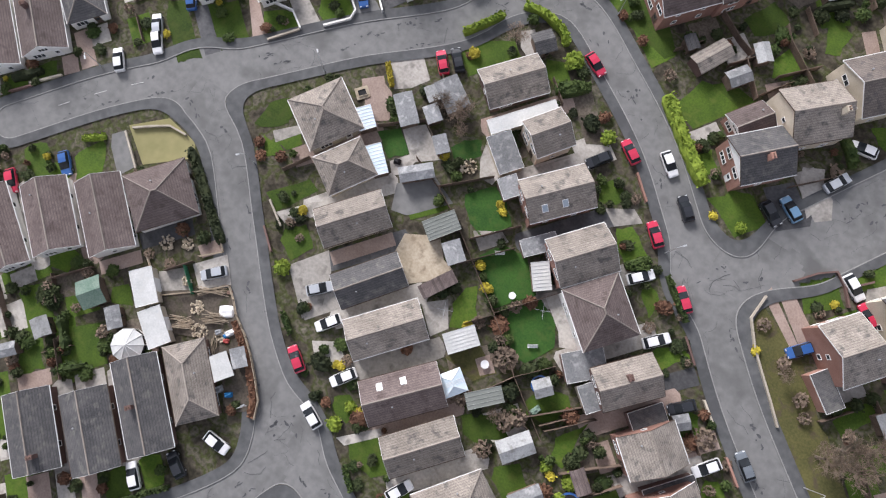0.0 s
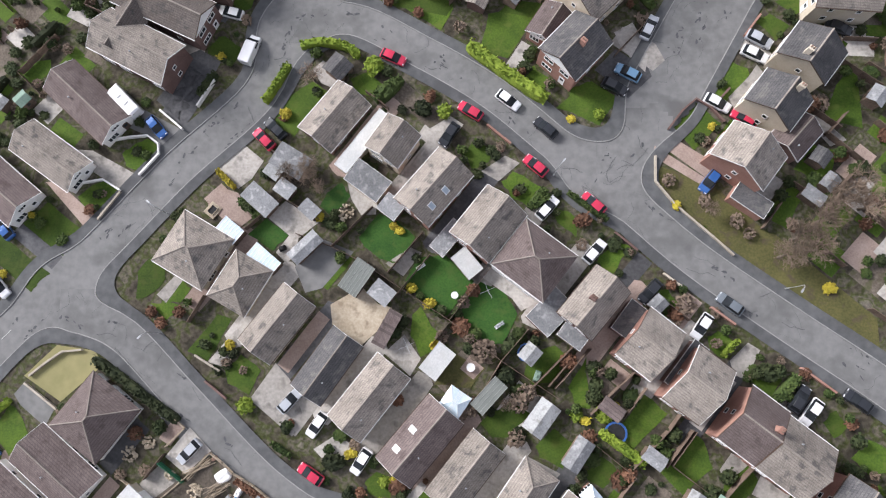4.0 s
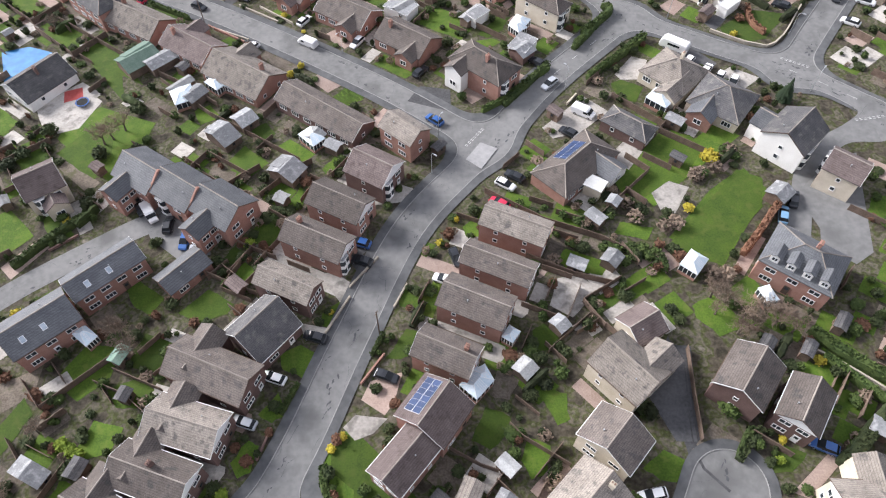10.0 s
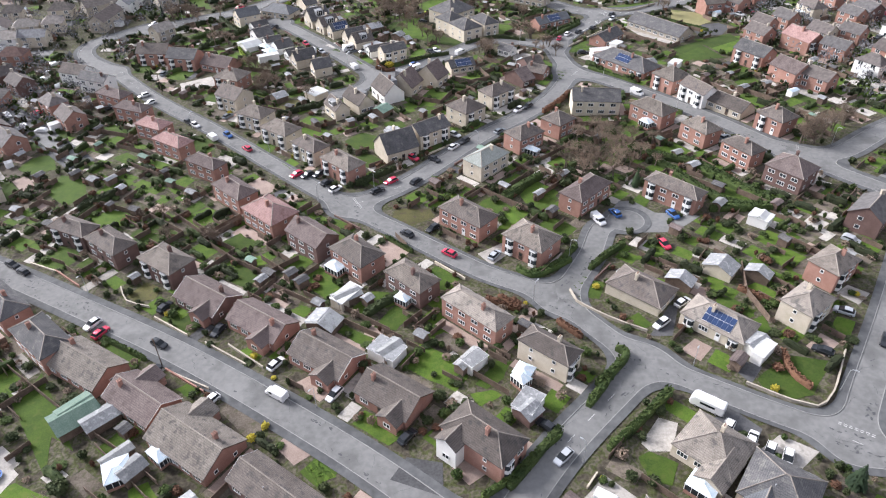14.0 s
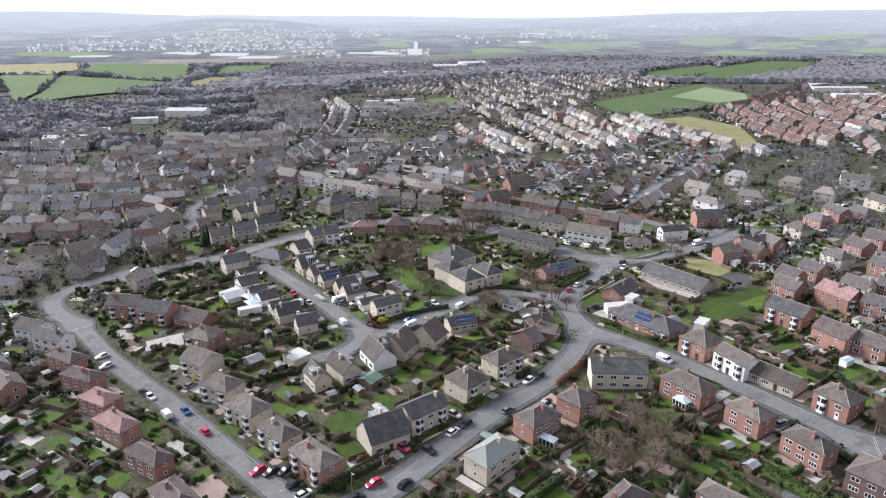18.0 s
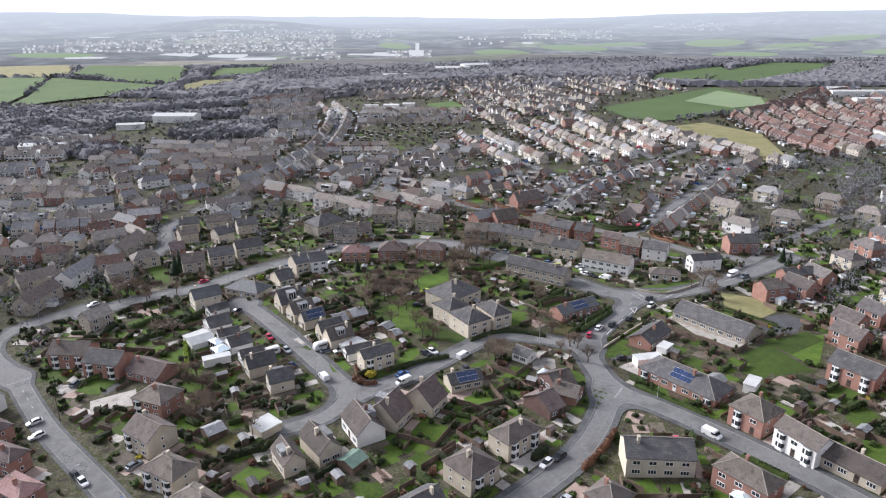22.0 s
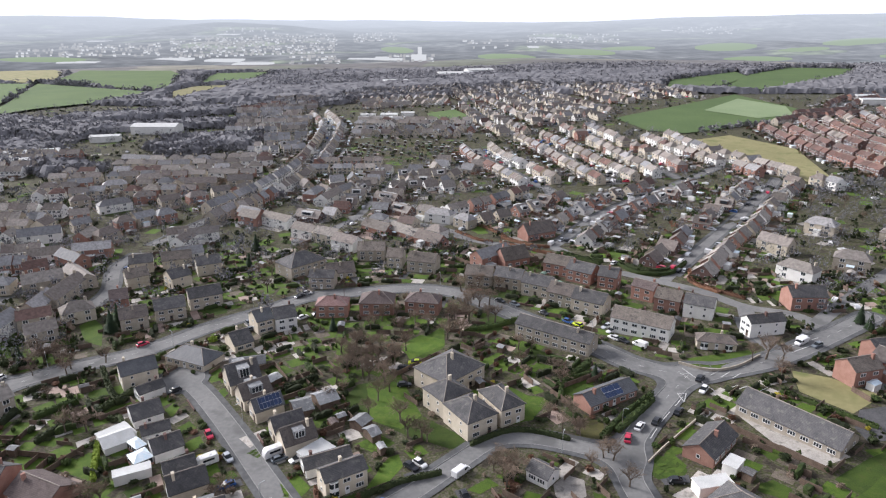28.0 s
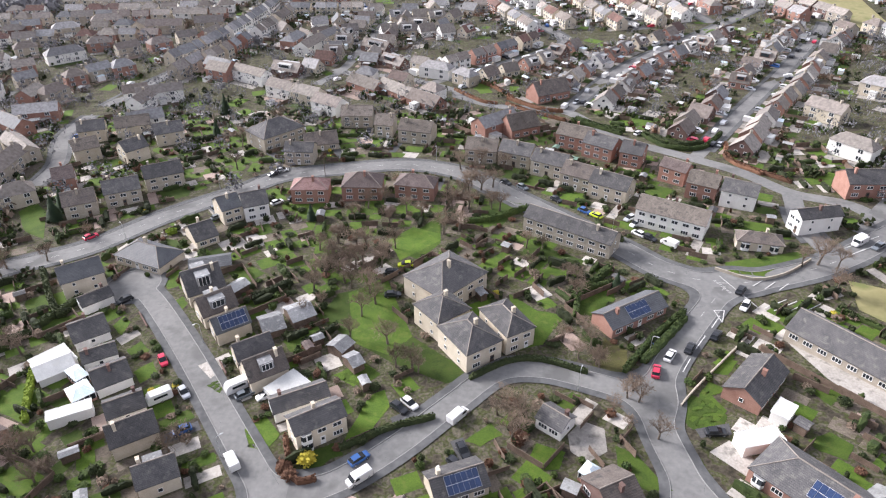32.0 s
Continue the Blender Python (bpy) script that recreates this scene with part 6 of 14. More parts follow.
road("conn", 5.4, (-29.5, 69.2), (-12.3, 81.4), (10.1, 106.9), (32.7, 129.0), (45.5, 154.5), (44.7, 177.8), (49.1, 191.0), (60.5, 206.8), (75.7, 225.3))
road("right", 5.2, (47.0, 157.0), (60.9, 143.7), (83.6, 114.5), (99.5, 88.5), (108.9, 74.8), (119.3, 61.1))
road("side", 5.0, (44.8, 184.2), (34.4, 189.5), (24.3, 193.4), (14.5, 192.9), (4.8, 184.1), (-6.0, 173.3), (-15.8, 165.8), (-25.2, 161.2), (-32.8, 149.5), (-41.8, 144.6))
road("cul2", 5.0, (-28.7, 163.6), (-40.7, 180.9), (-56.0, 202.9), (-71.3, 223.0), (-78.9, 229.5), turn=7.0)
road("cul3", 5.0, (24.5, 28.6), (33.6, 43.7), (38.6, 54.4), (45.3, 57.1), turn=4.6)
road("east", 5.2, (68.4, -15.0), (77.4, -2.2), (91.9, 17.0), (106.6, 37.3), (121.1, 58.2))
road("lane", 5.0, (-89.3, -66.5), (-82.0, -60.5), (-71.3, -53.2), (-61.5, -47.4), (-55.1, -47.7), foot=0)
road("drive", 4.0, (58.7, -56.4), (61.5, -48.4), (65.5, -39.6), (73.0, -33.2), (81.1, -30.8), foot=0)
road("toplane", 2.6, (33.2, -96.6), (32.5, -92.0), (34.1, -76.7), foot=0, surface=TARMAC)
road("eastr", 6.0, (99.5, 88.5), (112.6, 85.4), (131.3, 97.1), (154.3, 109.6))
road("up1", 5.5, (-145.3, 366.8), (-136.2, 400.2), (-119.9, 437.3), (-109.4, 475.7), (-100.8, 530.9), (-101.6, 591.1), (-105.4, 667.6), (-113.3, 731.7), (-139.0, 811.9))
road("est1", 5.2, (8.4, 370.6), (24.8, 356.2), (51.7, 347.1), (64.5, 320.5), (88.5, 296.9), (99.6, 285.5), (109.3, 269.6), (122.1, 261.2), (127.0, 249.6))
road("est2", 5.0, (51.5, 345.8), (86.3, 401.0), (144.3, 458.6), (187.8, 501.6))
road("est3", 5.0, (88.8, 297.8), (128.4, 351.6), (191.9, 436.7), (213.3, 470.1))
road("est4", 5.0, (-56.9, 390.6), (-46.8, 414.5), (-39.9, 457.6), (-28.8, 524.7))
road("est5", 5.0, (9.5, 376.0), (-8.0, 391.0), (-24.5, 400.3), (-39.9, 404.0), (-51.0, 412.0))
road("est9", 5.0, (-4.0, 388.5), (33.0, 414.0), (66.0, 446.0), (58.0, 480.0), (48.6, 510.0), (33.8, 552.6), (26.0, 600.0))
road("est6", 5.0, (-136.6, 289.3), (-137.7, 307.4), (-147.5, 334.1), (-147.1, 355.6))
road("est7", 5.5, (104.7, 231.9), (103.9, 249.7), (108.8, 268.5))
lay_roads()

# ---------------------------------------------------------------- houses: kind, place, turn, length along the ridge, depth, wall, roof
house("bh", -46.2, -142.8, 330, 9.3, 9.2, "y", "g")
house("bh", -38.6, -147.9, 60, 8.3, 6.7, "y", "g")
house("b", -32.6, -153.9, 53, 10.9, 6.3, "y", "g")
house("b", -24.8, -160.1, 55, 10.7, 5.6, "y", "d")
house("b", -18.4, -164.6, 52, 11.7, 6.3, "y", "g")
house("b", -10.8, -170.7, 50, 11.9, 6.8, "y", "n", "k+")
house("b", -4.2, -175.1, 52, 11.3, 6.0, "y", "g")
house("bh", 3.8, -178.7, 55, 10.8, 5.8, "y", "g")
house("b", 10.2, -182.1, 52, 8.2, 5.6, "y", "g")
house("b", -24.9, -121.7, 52, 9.9, 6.7, "d", "g")
house("h", -15.5, -126.5, 56, 6.3, 6.2, "y", "g")
house("h", -9.2, -133.6, 50, 10.4, 6.8, "r", "g", "k")
house("h", -1.1, -139.2, 52, 9.2, 7.4, "r", "g")
house("hh", 5.6, -144.6, 143, 9.4, 8.6, "w", "n")
house("h", 14.0, -150.7, 50, 9.1, 6.3, "d", "g")
house("h", 21.8, -156.5, 322, 6.2, 8.5, "r", "g")
house("h", 28.3, -162.1, 323, 6.2, 9.2, "r", "g")
house("h", 35.4, -167.5, 323, 6.2, 9.0, "r", "n")
house("h", 40.9, -171.9, 323, 7.8, 8.7, "r", "g")
house("h", 47.6, -179.0, 51, 8.5, 6.3, "r", "d")
house("h", 36.6, -129.2, 53, 6.4, 9.2, "r", "g")
house("b", 44.6, -125.4, 48, 6.2, 5.6, "d", "n")
house("h", 41.3, -120.8, 52, 6.2, 8.1, "y", "d")
house("h", 46.5, -113.7, 53, 6.3, 8.4, "y", "d")
house("h", 52.4, -103.6, 356, 9.8, 6.9, "y", "g")
house("h", 12.0, -111.9, 47, 8.5, 7.6, "r", "d")
house("b", 8.7, -107.2, 57, 6.2, 5.6, "r", "n")
house("h", 15.0, -101.9, 45, 9.1, 8.9, "y", "g")
house("h", 19.8, -93.3, 48, 6.8, 9.2, "y", "m")
house("h", 23.4, -82.4, 311, 9.9, 8.3, "y", "g")
house("b", 27.4, -73.9, 31, 6.2, 6.3, "y", "n")
house("h", 41.1, -84.3, 52, 9.0, 8.0, "d", "m")
house("h", 48.0, -89.1, 54, 8.2, 6.6, "d", "m")
house("h", -6.5, -88.3, 55, 8.4, 9.2, "r", "n", "S+")
house("h", -10.8, -95.5, 51, 9.7, 6.4, "r", "n")
house("h", -4.5, -78.6, 335, 10.3, 6.3, "r", "m")
house("h", 0.5, -69.8, 335, 12.0, 7.2, "r", "m")
house("h", 4.6, -62.5, 335, 13.0, 5.6, "r", "m")
house("h", 8.1, -54.3, 335, 12.4, 6.1, "r", "g")
house("h", -18.0, -39.5, 329, 9.0, 8.2, "d", "n")
house("h", -23.9, -47.6, 332, 11.4, 7.1, "r", "m")
house("h", -27.4, -55.9, 334, 12.6, 6.7, "r", "m")
house("h", -31.7, -64.8, 335, 11.1, 5.6, "d", "g")
house("c", -35.2, -72.8, 51, 9.5, 9.2, "d", "d")
house("h", -41.9, -80.6, 337, 14.8, 7.6, "d", "m")
house("h", -44.3, -89.5, 343, 12.1, 7.4, "d", "g")
house("h", -47.8, -96.9, 341, 12.7, 7.2, "d", "m")
house("h", -52.6, -103.5, 335, 15.4, 7.0, "d", "m")
house("h", -56.5, -110.8, 333, 13.8, 7.4, "d", "g")
house("b", -64.9, -118.9, 318, 13.9, 6.8, "w", "n")
house("b", -70.3, -127.7, 325, 12.3, 6.1, "w", "g")
house("b", -79.7, -131.7, 321, 15.1, 7.2, "w", "n")
house("b", -97.2, -155.7, 319, 15.2, 7.6, "w", "n")
house("bh", -94.2, -148.5, 323, 12.2, 6.7, "w", "d")
house("b", -101.6, -162.9, 320, 14.0, 7.3, "w", "n")
house("b", -72.5, -181.1, 321, 11.9, 7.4, "w", "n")
house("b", -65.3, -175.8, 321, 12.4, 7.3, "w", "n")
house("bh", -59.9, -168.2, 53, 10.2, 9.4, "w", "n")
house("b", -78.0, -187.1, 327, 13.8, 5.6, "w", "n")
house("b", -53.0, -207.8, 319, 12.3, 7.2, "d", "d")
house("b", -45.7, -202.4, 320, 12.3, 7.4, "d", "d")
house("b", -41.6, -194.8, 320, 14.5, 7.0, "d", "d")
house("bh", -37.8, -187.8, 319, 11.9, 6.5, "d", "g")
house("h", -65.1, -60.8, 43, 13.6, 6.5, "r", "s", "k")
house("h", -73.4, -71.2, 42, 12.0, 8.6, "r", "s", "k")
house("hh", -104.5, 30.6, 321, 15.8, 7.1, "r", "d")
house("hh", -89.1, 18.2, 320, 14.7, 7.5, "r", "d")
house("b", -77.4, 11.9, 329, 15.8, 9.3, "r", "g")
house("b", -62.2, 1.8, 326, 13.8, 8.8, "r", "n")
house("b", -48.7, -8.6, 326, 16.5, 10.5, "r", "g")
house("b", -29.7, -21.3, 324, 21.7, 7.7, "d", "m")
house("h", -12.4, -29.8, 319, 8.8, 6.4, "r", "g")
house("b", -57.0, 31.7, 326, 13.4, 9.5, "d", "n")
house("b", -42.4, 22.5, 326, 14.7, 8.6, "r", "n")
house("b", -26.8, 11.6, 326, 14.0, 9.4, "r", "m")
house("b", -12.4, 0.6, 324, 13.1, 9.3, "r", "m")
house("hh", 4.3, -11.7, 319, 14.0, 8.2, "r", "m")
house("hh", -99.5, 59.2, 335, 12.9, 6.4, "d", "m")
house("hh", -87.0, 52.1, 323, 13.1, 7.1, "d", "m")
house("hh", -70.0, 43.5, 325, 12.5, 8.0, "d", "g")
house("h", -35.4, 51.5, 318, 12.3, 7.9, "d", "n")
house("hh", -23.3, 43.2, 316, 12.0, 8.1, "r", "m")
house("hh", -9.6, 32.8, 316, 11.9, 7.0, "d", "g")
house("hh", 4.7, 21.0, 316, 15.9, 6.4, "r", "g")
house("hh", 18.7, 8.8, 320, 12.1, 5.9, "y", "m")
house("hh", 4.3, 57.8, 317, 14.2, 7.9, "r", "m")
house("hh", 19.3, 45.9, 318, 11.9, 9.1, "r", "g")
house("bh", 42.0, 28.1, 318, 13.6, 9.0, "y", "m")
house("bh", 55.5, 16.5, 316, 14.2, 8.4, "y", "g", "S")
house("hh", 73.9, 18.5, 37, 9.8, 7.3, "y", "g")
house("hh", 85.0, 30.8, 36, 9.8, 7.4, "r", "g")
house("bh", 44.3, -14.5, 315, 11.1, 10.5, "y", "g")
house("bh", 52.3, -23.3, 322, 11.5, 11.0, "y", "d")
house("h", 62.1, -35.4, 44, 9.8, 9.2, "w", "d")
house("bh", 20.8, -38.7, 44, 16.6, 8.9, "r", "m", "S+")
house("bh", 32.5, -29.2, 321, 10.4, 5.6, "d", "d")
house("hh", 55.3, -64.1, 323, 12.5, 9.8, "r", "s")
house("h", 68.7, -44.5, 321, 7.1, 7.1, "y", "n")
house("h", -83.6, -39.6, 35, 7.8, 8.8, "y", "n")
house("b", -95.4, -7.7, 53, 12.9, 10.5, "w", "d")
house("b", -51.7, -60.1, 49, 9.2, 5.6, "r", "s")
house("h", -144.5, 167.2, 341, 11.1, 8.1, "w", "m")
house("h", -133.3, 158.8, 339, 13.0, 6.8, "w", "d")
house("hh", -121.0, 143.9, 332, 13.0, 6.3, "r", "n")
house("hh", -109.7, 131.6, 338, 12.8, 6.0, "r", "n")
house("hh", -97.8, 118.0, 333, 11.4, 6.6, "r", "p")
house("hh", -87.6, 105.6, 327, 13.0, 6.4, "r", "p")
house("hh", -73.0, 90.8, 328, 12.4, 5.9, "r", "n")
house("hh", -60.6, 75.0, 317, 13.2, 7.0, "r", "n")
house("hh", -48.3, 63.0, 318, 13.4, 9.3, "r", "p")
house("h", -120.0, 186.0, 356, 13.0, 9.2, "r", "m")
house("h", -105.6, 179.2, 349, 12.6, 9.2, "r", "d")
house("b", -90.6, 176.0, 336, 13.4, 9.9, "r", "n")
house("hh", -80.8, 156.3, 338, 10.9, 9.4, "r", "g")
house("h", -76.0, 139.1, 327, 10.5, 9.2, "y", "m")
house("hh", -65.0, 123.3, 332, 11.1, 7.9, "y", "g")
house("hh", -54.1, 110.8, 324, 12.0, 7.8, "y", "g")
house("hh", -42.8, 98.8, 318, 11.3, 6.8, "y", "m")
house("hh", -31.6, 87.7, 317, 13.0, 7.3, "r", "g")
house("c", -16.3, 98.8, 30, 11.2, 10.0, "y", "d")
house("h", -6.5, 106.7, 38, 12.4, 8.1, "y", "d")
house("hh", 6.0, 120.5, 132, 9.8, 9.7, "y", "m")
house("hh", 17.1, 132.4, 40, 11.7, 7.5, "y", "m")
house("b", 26.8, 148.9, 38, 6.2, 10.5, "d", "n")
house("b", 32.2, 159.6, 25, 7.2, 10.5, "d", "m")
house("h", 49.2, 122.9, 356, 16.0, 9.2, "y", "d")
house("hh", 34.7, 107.9, 43, 8.2, 8.1, "r", "m")
house("hh", 23.1, 100.0, 38, 10.6, 7.7, "r", "m")
house("hh", 10.6, 86.3, 45, 12.6, 7.7, "y", "v")
house("hh", 65.8, 112.5, 307, 13.0, 7.9, "r", "g")
house("hh", 76.5, 98.0, 300, 10.3, 7.5, "r", "g")
house("hh", 84.3, 84.5, 301, 10.8, 6.8, "r", "m")
house("hh", 78.5, 137.5, 304, 9.8, 9.8, "r", "g")
house("h", 84.3, 125.3, 297, 11.5, 7.3, "w", "m")
house("b", 92.6, 117.2, 306, 13.5, 8.4, "y", "m")
house("hh", 101.2, 102.6, 301, 9.7, 8.4, "r", "m")
house("bh", 67.8, 158.1, 310, 24.1, 11.0, "r", "d", "S")
house("h", 114.3, 155.4, 304, 13.0, 9.2, "r", "d")
house("h", 136.8, 166.9, 296, 13.0, 9.2, "r", "p")
house("h", 120.1, 138.0, 297, 11.5, 9.2, "r", "n")
house("b", -80.7, 208.7, 36, 8.2, 9.0, "w", "d")
house("b", -74.2, 199.8, 30, 7.5, 5.6, "w", "d")
house("b", -68.7, 192.9, 35, 7.7, 8.0, "w", "d")
house("b", -61.9, 183.7, 31, 7.8, 6.5, "w", "d")
house("c", -57.0, 175.9, 31, 9.1, 6.8, "y", "d")
house("c", -48.6, 165.8, 27, 7.6, 6.3, "y", "d")
house("c", -58.5, 225.2, 32, 9.6, 9.9, "y", "d")
house("c", -52.3, 215.6, 37, 9.0, 7.6, "y", "m")
house("c", -46.9, 208.5, 35, 8.6, 6.1, "y", "s", "S")
house("c", -39.0, 198.5, 32, 8.6, 7.1, "y", "d")
house("c", -35.3, 193.1, 33, 8.9, 7.4, "y", "m")
house("b", -26.4, 184.7, 27, 12.0, 5.6, "w", "d")
house("h", -21.4, 176.9, 31, 10.7, 6.2, "y", "d")
house("h", -91.7, 229.6, 34, 10.7, 8.8, "y", "s")
house("b", -84.7, 221.1, 43, 7.9, 5.6, "w", "d")
house("bh", -78.5, 241.3, 336, 16.6, 9.9, "y", "s")
house("mh", 3.4, 223.3, 45, 16.4, 14.0, "y", "d")
house("mh", 2.6, 210.0, 128, 9.9, 9.9, "y", "d")
house("mh", 8.7, 200.0, 123, 11.9, 9.8, "y", "d")
house("mh", 17.2, 205.1, 119, 12.0, 7.9, "y", "d")
house("b", 46.3, 210.2, 31, 17.4, 7.5, "r", "s", "S")
house("b", 66.1, 186.1, 46, 13.9, 8.1, "r", "d")
house("b", 24.7, 177.3, 319, 6.2, 5.6, "w", "d")
house("b", 90.0, 193.8, 308, 26.5, 10.5, "s", "d", "x")
house("b", 5.4, 163.4, 21, 10.4, 7.1, "y", "d", "S")
house("c", -5.4, 152.4, 59, 8.5, 10.0, "y", "n")
house("c", -14.9, 146.1, 63, 9.1, 10.0, "y", "n")
house("b", 34.0, 154.0, 331, 7.6, 7.2, "r", "m")
house("hh", -39.4, 276.2, 1, 12.0, 7.9, "r", "p")
house("hh", -23.0, 277.9, 359, 13.0, 9.8, "r", "n")
house("hh", -5.9, 276.4, 349, 13.0, 7.9, "r", "n")
house("h", -63.0, 265.0, 36, 6.6, 9.2, "y", "s")
house("h", -55.4, 266.9, 25, 7.9, 9.2, "w", "d")
house("b", -67.4, 252.4, 37, 7.0, 10.5, "y", "d")
house("h", -91.5, 289.2, 28, 12.6, 9.2, "s", "d")
house("h", -100.8, 278.2, 26, 11.2, 9.2, "s", "d")
house("h", -110.9, 270.4, 27, 9.8, 9.2, "s", "m")
house("h", -124.3, 288.0, 26, 6.9, 9.2, "r", "n")
house("h", -128.3, 312.3, 34, 9.2, 9.2, "y", "g")
house("h", -133.7, 330.2, 21, 10.2, 9.2, "y", "d")
house("h", -110.3, 310.9, 45, 8.9, 9.2, "y", "d")
house("h", -119.2, 333.9, 23, 13.0, 9.2, "y", "g")
house("h", -102.7, 326.6, 27, 10.6, 9.2, "y", "d")
house("mh", -61.2, 324.0, 46, 18.3, 13.1, "s", "d")
house("b", -43.3, 318.5, 16, 12.5, 10.5, "s", "m")
house("h", -48.1, 305.5, 356, 10.6, 7.7, "s", "d")
house("h", -31.7, 340.0, 359, 12.7, 9.2, "s", "g")
house("h", -19.7, 329.3, 352, 7.4, 9.2, "s", "g")
house("h", -7.3, 322.2, 344, 13.0, 9.2, "s", "g")
house("h", 16.2, 303.1, 347, 11.3, 9.2, "s", "g")
house("h", 28.1, 299.0, 336, 11.7, 9.2, "s", "d")
house("h", 38.5, 290.1, 330, 12.2, 9.0, "s", "d")
house("h", 46.5, 279.7, 328, 11.2, 9.2, "s", "m")
house("h", 54.7, 272.0, 327, 12.5, 9.2, "y", "d")
house("h", 50.1, 312.1, 330, 12.4, 9.2, "r", "g")
house("h", 57.7, 302.9, 323, 11.5, 9.2, "r", "d")
house("h", 66.8, 295.9, 333, 7.9, 9.2, "r", "d")
house("h", 76.9, 281.4, 320, 9.1, 6.8, "r", "n")
house("h", 82.3, 270.7, 330, 9.3, 8.5, "r", "g")
house("h", 91.0, 264.3, 331, 10.3, 8.2, "w", "d")
house("h", 67.8, 252.1, 329, 19.8, 9.0, "w", "g")
house("h", 38.1, 246.1, 325, 26.6, 7.7, "s", "d")
house("bh", 87.5, 239.8, 346, 12.2, 6.0, "y", "m")
house("h", 105.7, 248.2, 11, 13.0, 6.1, "w", "d")
house("h", 129.0, 268.6, 0, 13.0, 9.2, "r", "d")
house("c", 46.8, 364.6, 27, 16.5, 10.0, "r", "m")
house("c", 31.2, 326.2, 26, 12.8, 10.0, "r", "g")
house("h", 132.7, 227.5, 12, 13.0, 6.7, "r", "d")
house("h", 117.9, 215.8, 15, 9.8, 7.9, "r", "g")
house("hh", 36.0, 66.4, 45, 14.3, 7.4, "r", "n")
house("hh", 59.4, 65.0, 315, 15.5, 6.2, "r", "m")
house("hh", 92.8, 71.7, 310, 11.0, 9.8, "d", "n")
house("c", -38.1, 128.5, 303, 9.1, 6.0, "y", "m")
house("c", -31.1, 133.3, 307, 11.3, 6.7, "y", "m")
house("c", -21.3, 140.9, 299, 11.5, 8.3, "w", "m")

# ---------------------------------------------------------------- garages, sheds and conservatories
garage(-20.3, -125.7, 53, 11.0, 2.1, "w", "y")
garage(-19.4, -132.0, 54, 3.7, 6.0, "f", "y")
garage(-15.7, -136.1, 53, 2.8, 3.1, "f", "d")
garage(-7.0, -140.9, 50, 5.3, 2.4, "f", "d")
garage(8.3, -151.9, 46, 5.9, 4.1, "f", "d")
garage(11.9, -154.8, 53, 3.8, 3.8, "f", "y")
garage(37.8, -135.3, 55, 2.6, 5.5, "d", "r")
shed(6.8, -167.3, 54, 4.9, 3.1, roof="w")
shed(12.0, -172.3, 56, 4.6, 2.5, roof="f")
shed(-28.9, -142.3, 45, 5.2, 2.2, roof="f")
shed(23.9, -150.7, 44, 2.1, 2.0, roof="f")
conservatory(13.7, -178.1, 40, 2.2, 2.4)
shed(-1.8, -100.8, 65, 6.0, 3.1, roof="g", wall=WALL["d"], label="small dark brick outbuilding with a tiled roof")
shed(3.3, -101.4, 56, 3.5, 2.5, roof="f")
conservatory(1.2, -81.7, 26, 2.2, 2.8)
conservatory(-51.3, -11.0, 67, 3.2, 2.7)
conservatory(6.1, -74.7, 56, 2.4, 2.0)
conservatory(40.2, -21.9, 48, 3.8, 4.7)
garage(23.9, -44.0, 57, 2.8, 3.4, "w", "y")
conservatory(49.1, -69.0, 17, 2.0, 3.0)
shed(-74.4, -1.5, 44, 8.5, 6.5, roof=GREENSHEET)
shed(-50.4, -26.0, 49, 2.9, 7.0, roof="f")
conservatory(-61.3, -14.3, 27, 4.6, 5.0)
shed(-36.0, -36.2, 52, 3.2, 5.7, roof="f")
shed(-31.2, -27.9, 58, 3.2, 3.9, roof="w")
shed(-24.7, 30.5, 36, 6.3, 4.1, roof="w")
shed(-28.6, 22.0, 63, 5.0, 6.5, roof="w")
shed(-13.8, 12.7, 43, 5.6, 4.4, roof="w")
shed(2.4, 9.0, 49, 6.5, 2.6, roof="w")
shed(13.0, -4.6, 43, 4.1, 4.6, roof="f", wall=WALL["d"], label="small dark brick outbuilding with a grey felt roof")
shed(26.8, -47.9, 54, 2.2, 2.2, roof="f")
conservatory(-28.5, 41.3, 51, 3.4, 4.4)
conservatory(-11.7, 28.5, 54, 2.1, 3.3)
conservatory(12.6, 3.2, 39, 2.6, 3.3)
shed(61.9, 34.6, 49, 5.3, 7.0, roof="f", wall=WALL["y"], label="small buff brick outbuilding with a grey felt roof")
shed(69.4, 31.5, 49, 3.2, 5.6, roof="f")
shed(51.5, 30.5, 53, 3.7, 6.1, roof="f")
shed(60.7, 9.8, 32, 5.2, 3.7, roof="f", wall=WALL["w"], label="small white rendered outbuilding with a grey felt roof")
shed(78.0, 52.9, 48, 3.9, 5.0, roof="w", wall=WALL["w"], label="small white rendered outbuilding with a pale roof")
conservatory(63.2, 108.4, 33, 3.1, 4.0)
conservatory(25.1, 93.9, 52, 2.2, 4.2)
conservatory(-73.3, 188.1, 43, 4.5, 5.0)
shed(-83.0, 196.3, 39, 7.7, 7.0, roof="w", wall=WALL["w"], label="small white rendered outbuilding with a pale roof")
garage(-83.8, 197.9, 48, 7.6, 7.0, "w", "w")
garage(-72.7, 182.3, 27, 8.3, 2.9, "w", "w")
conservatory(-76.5, 193.6, 51, 2.8, 5.0)
conservatory(-73.0, 188.7, 49, 3.1, 4.8)
garage(-29.2, 187.8, 48, 7.5, 6.2, "w", "w")
shed(-50.0, 225.1, 53, 5.7, 3.9, roof="w")
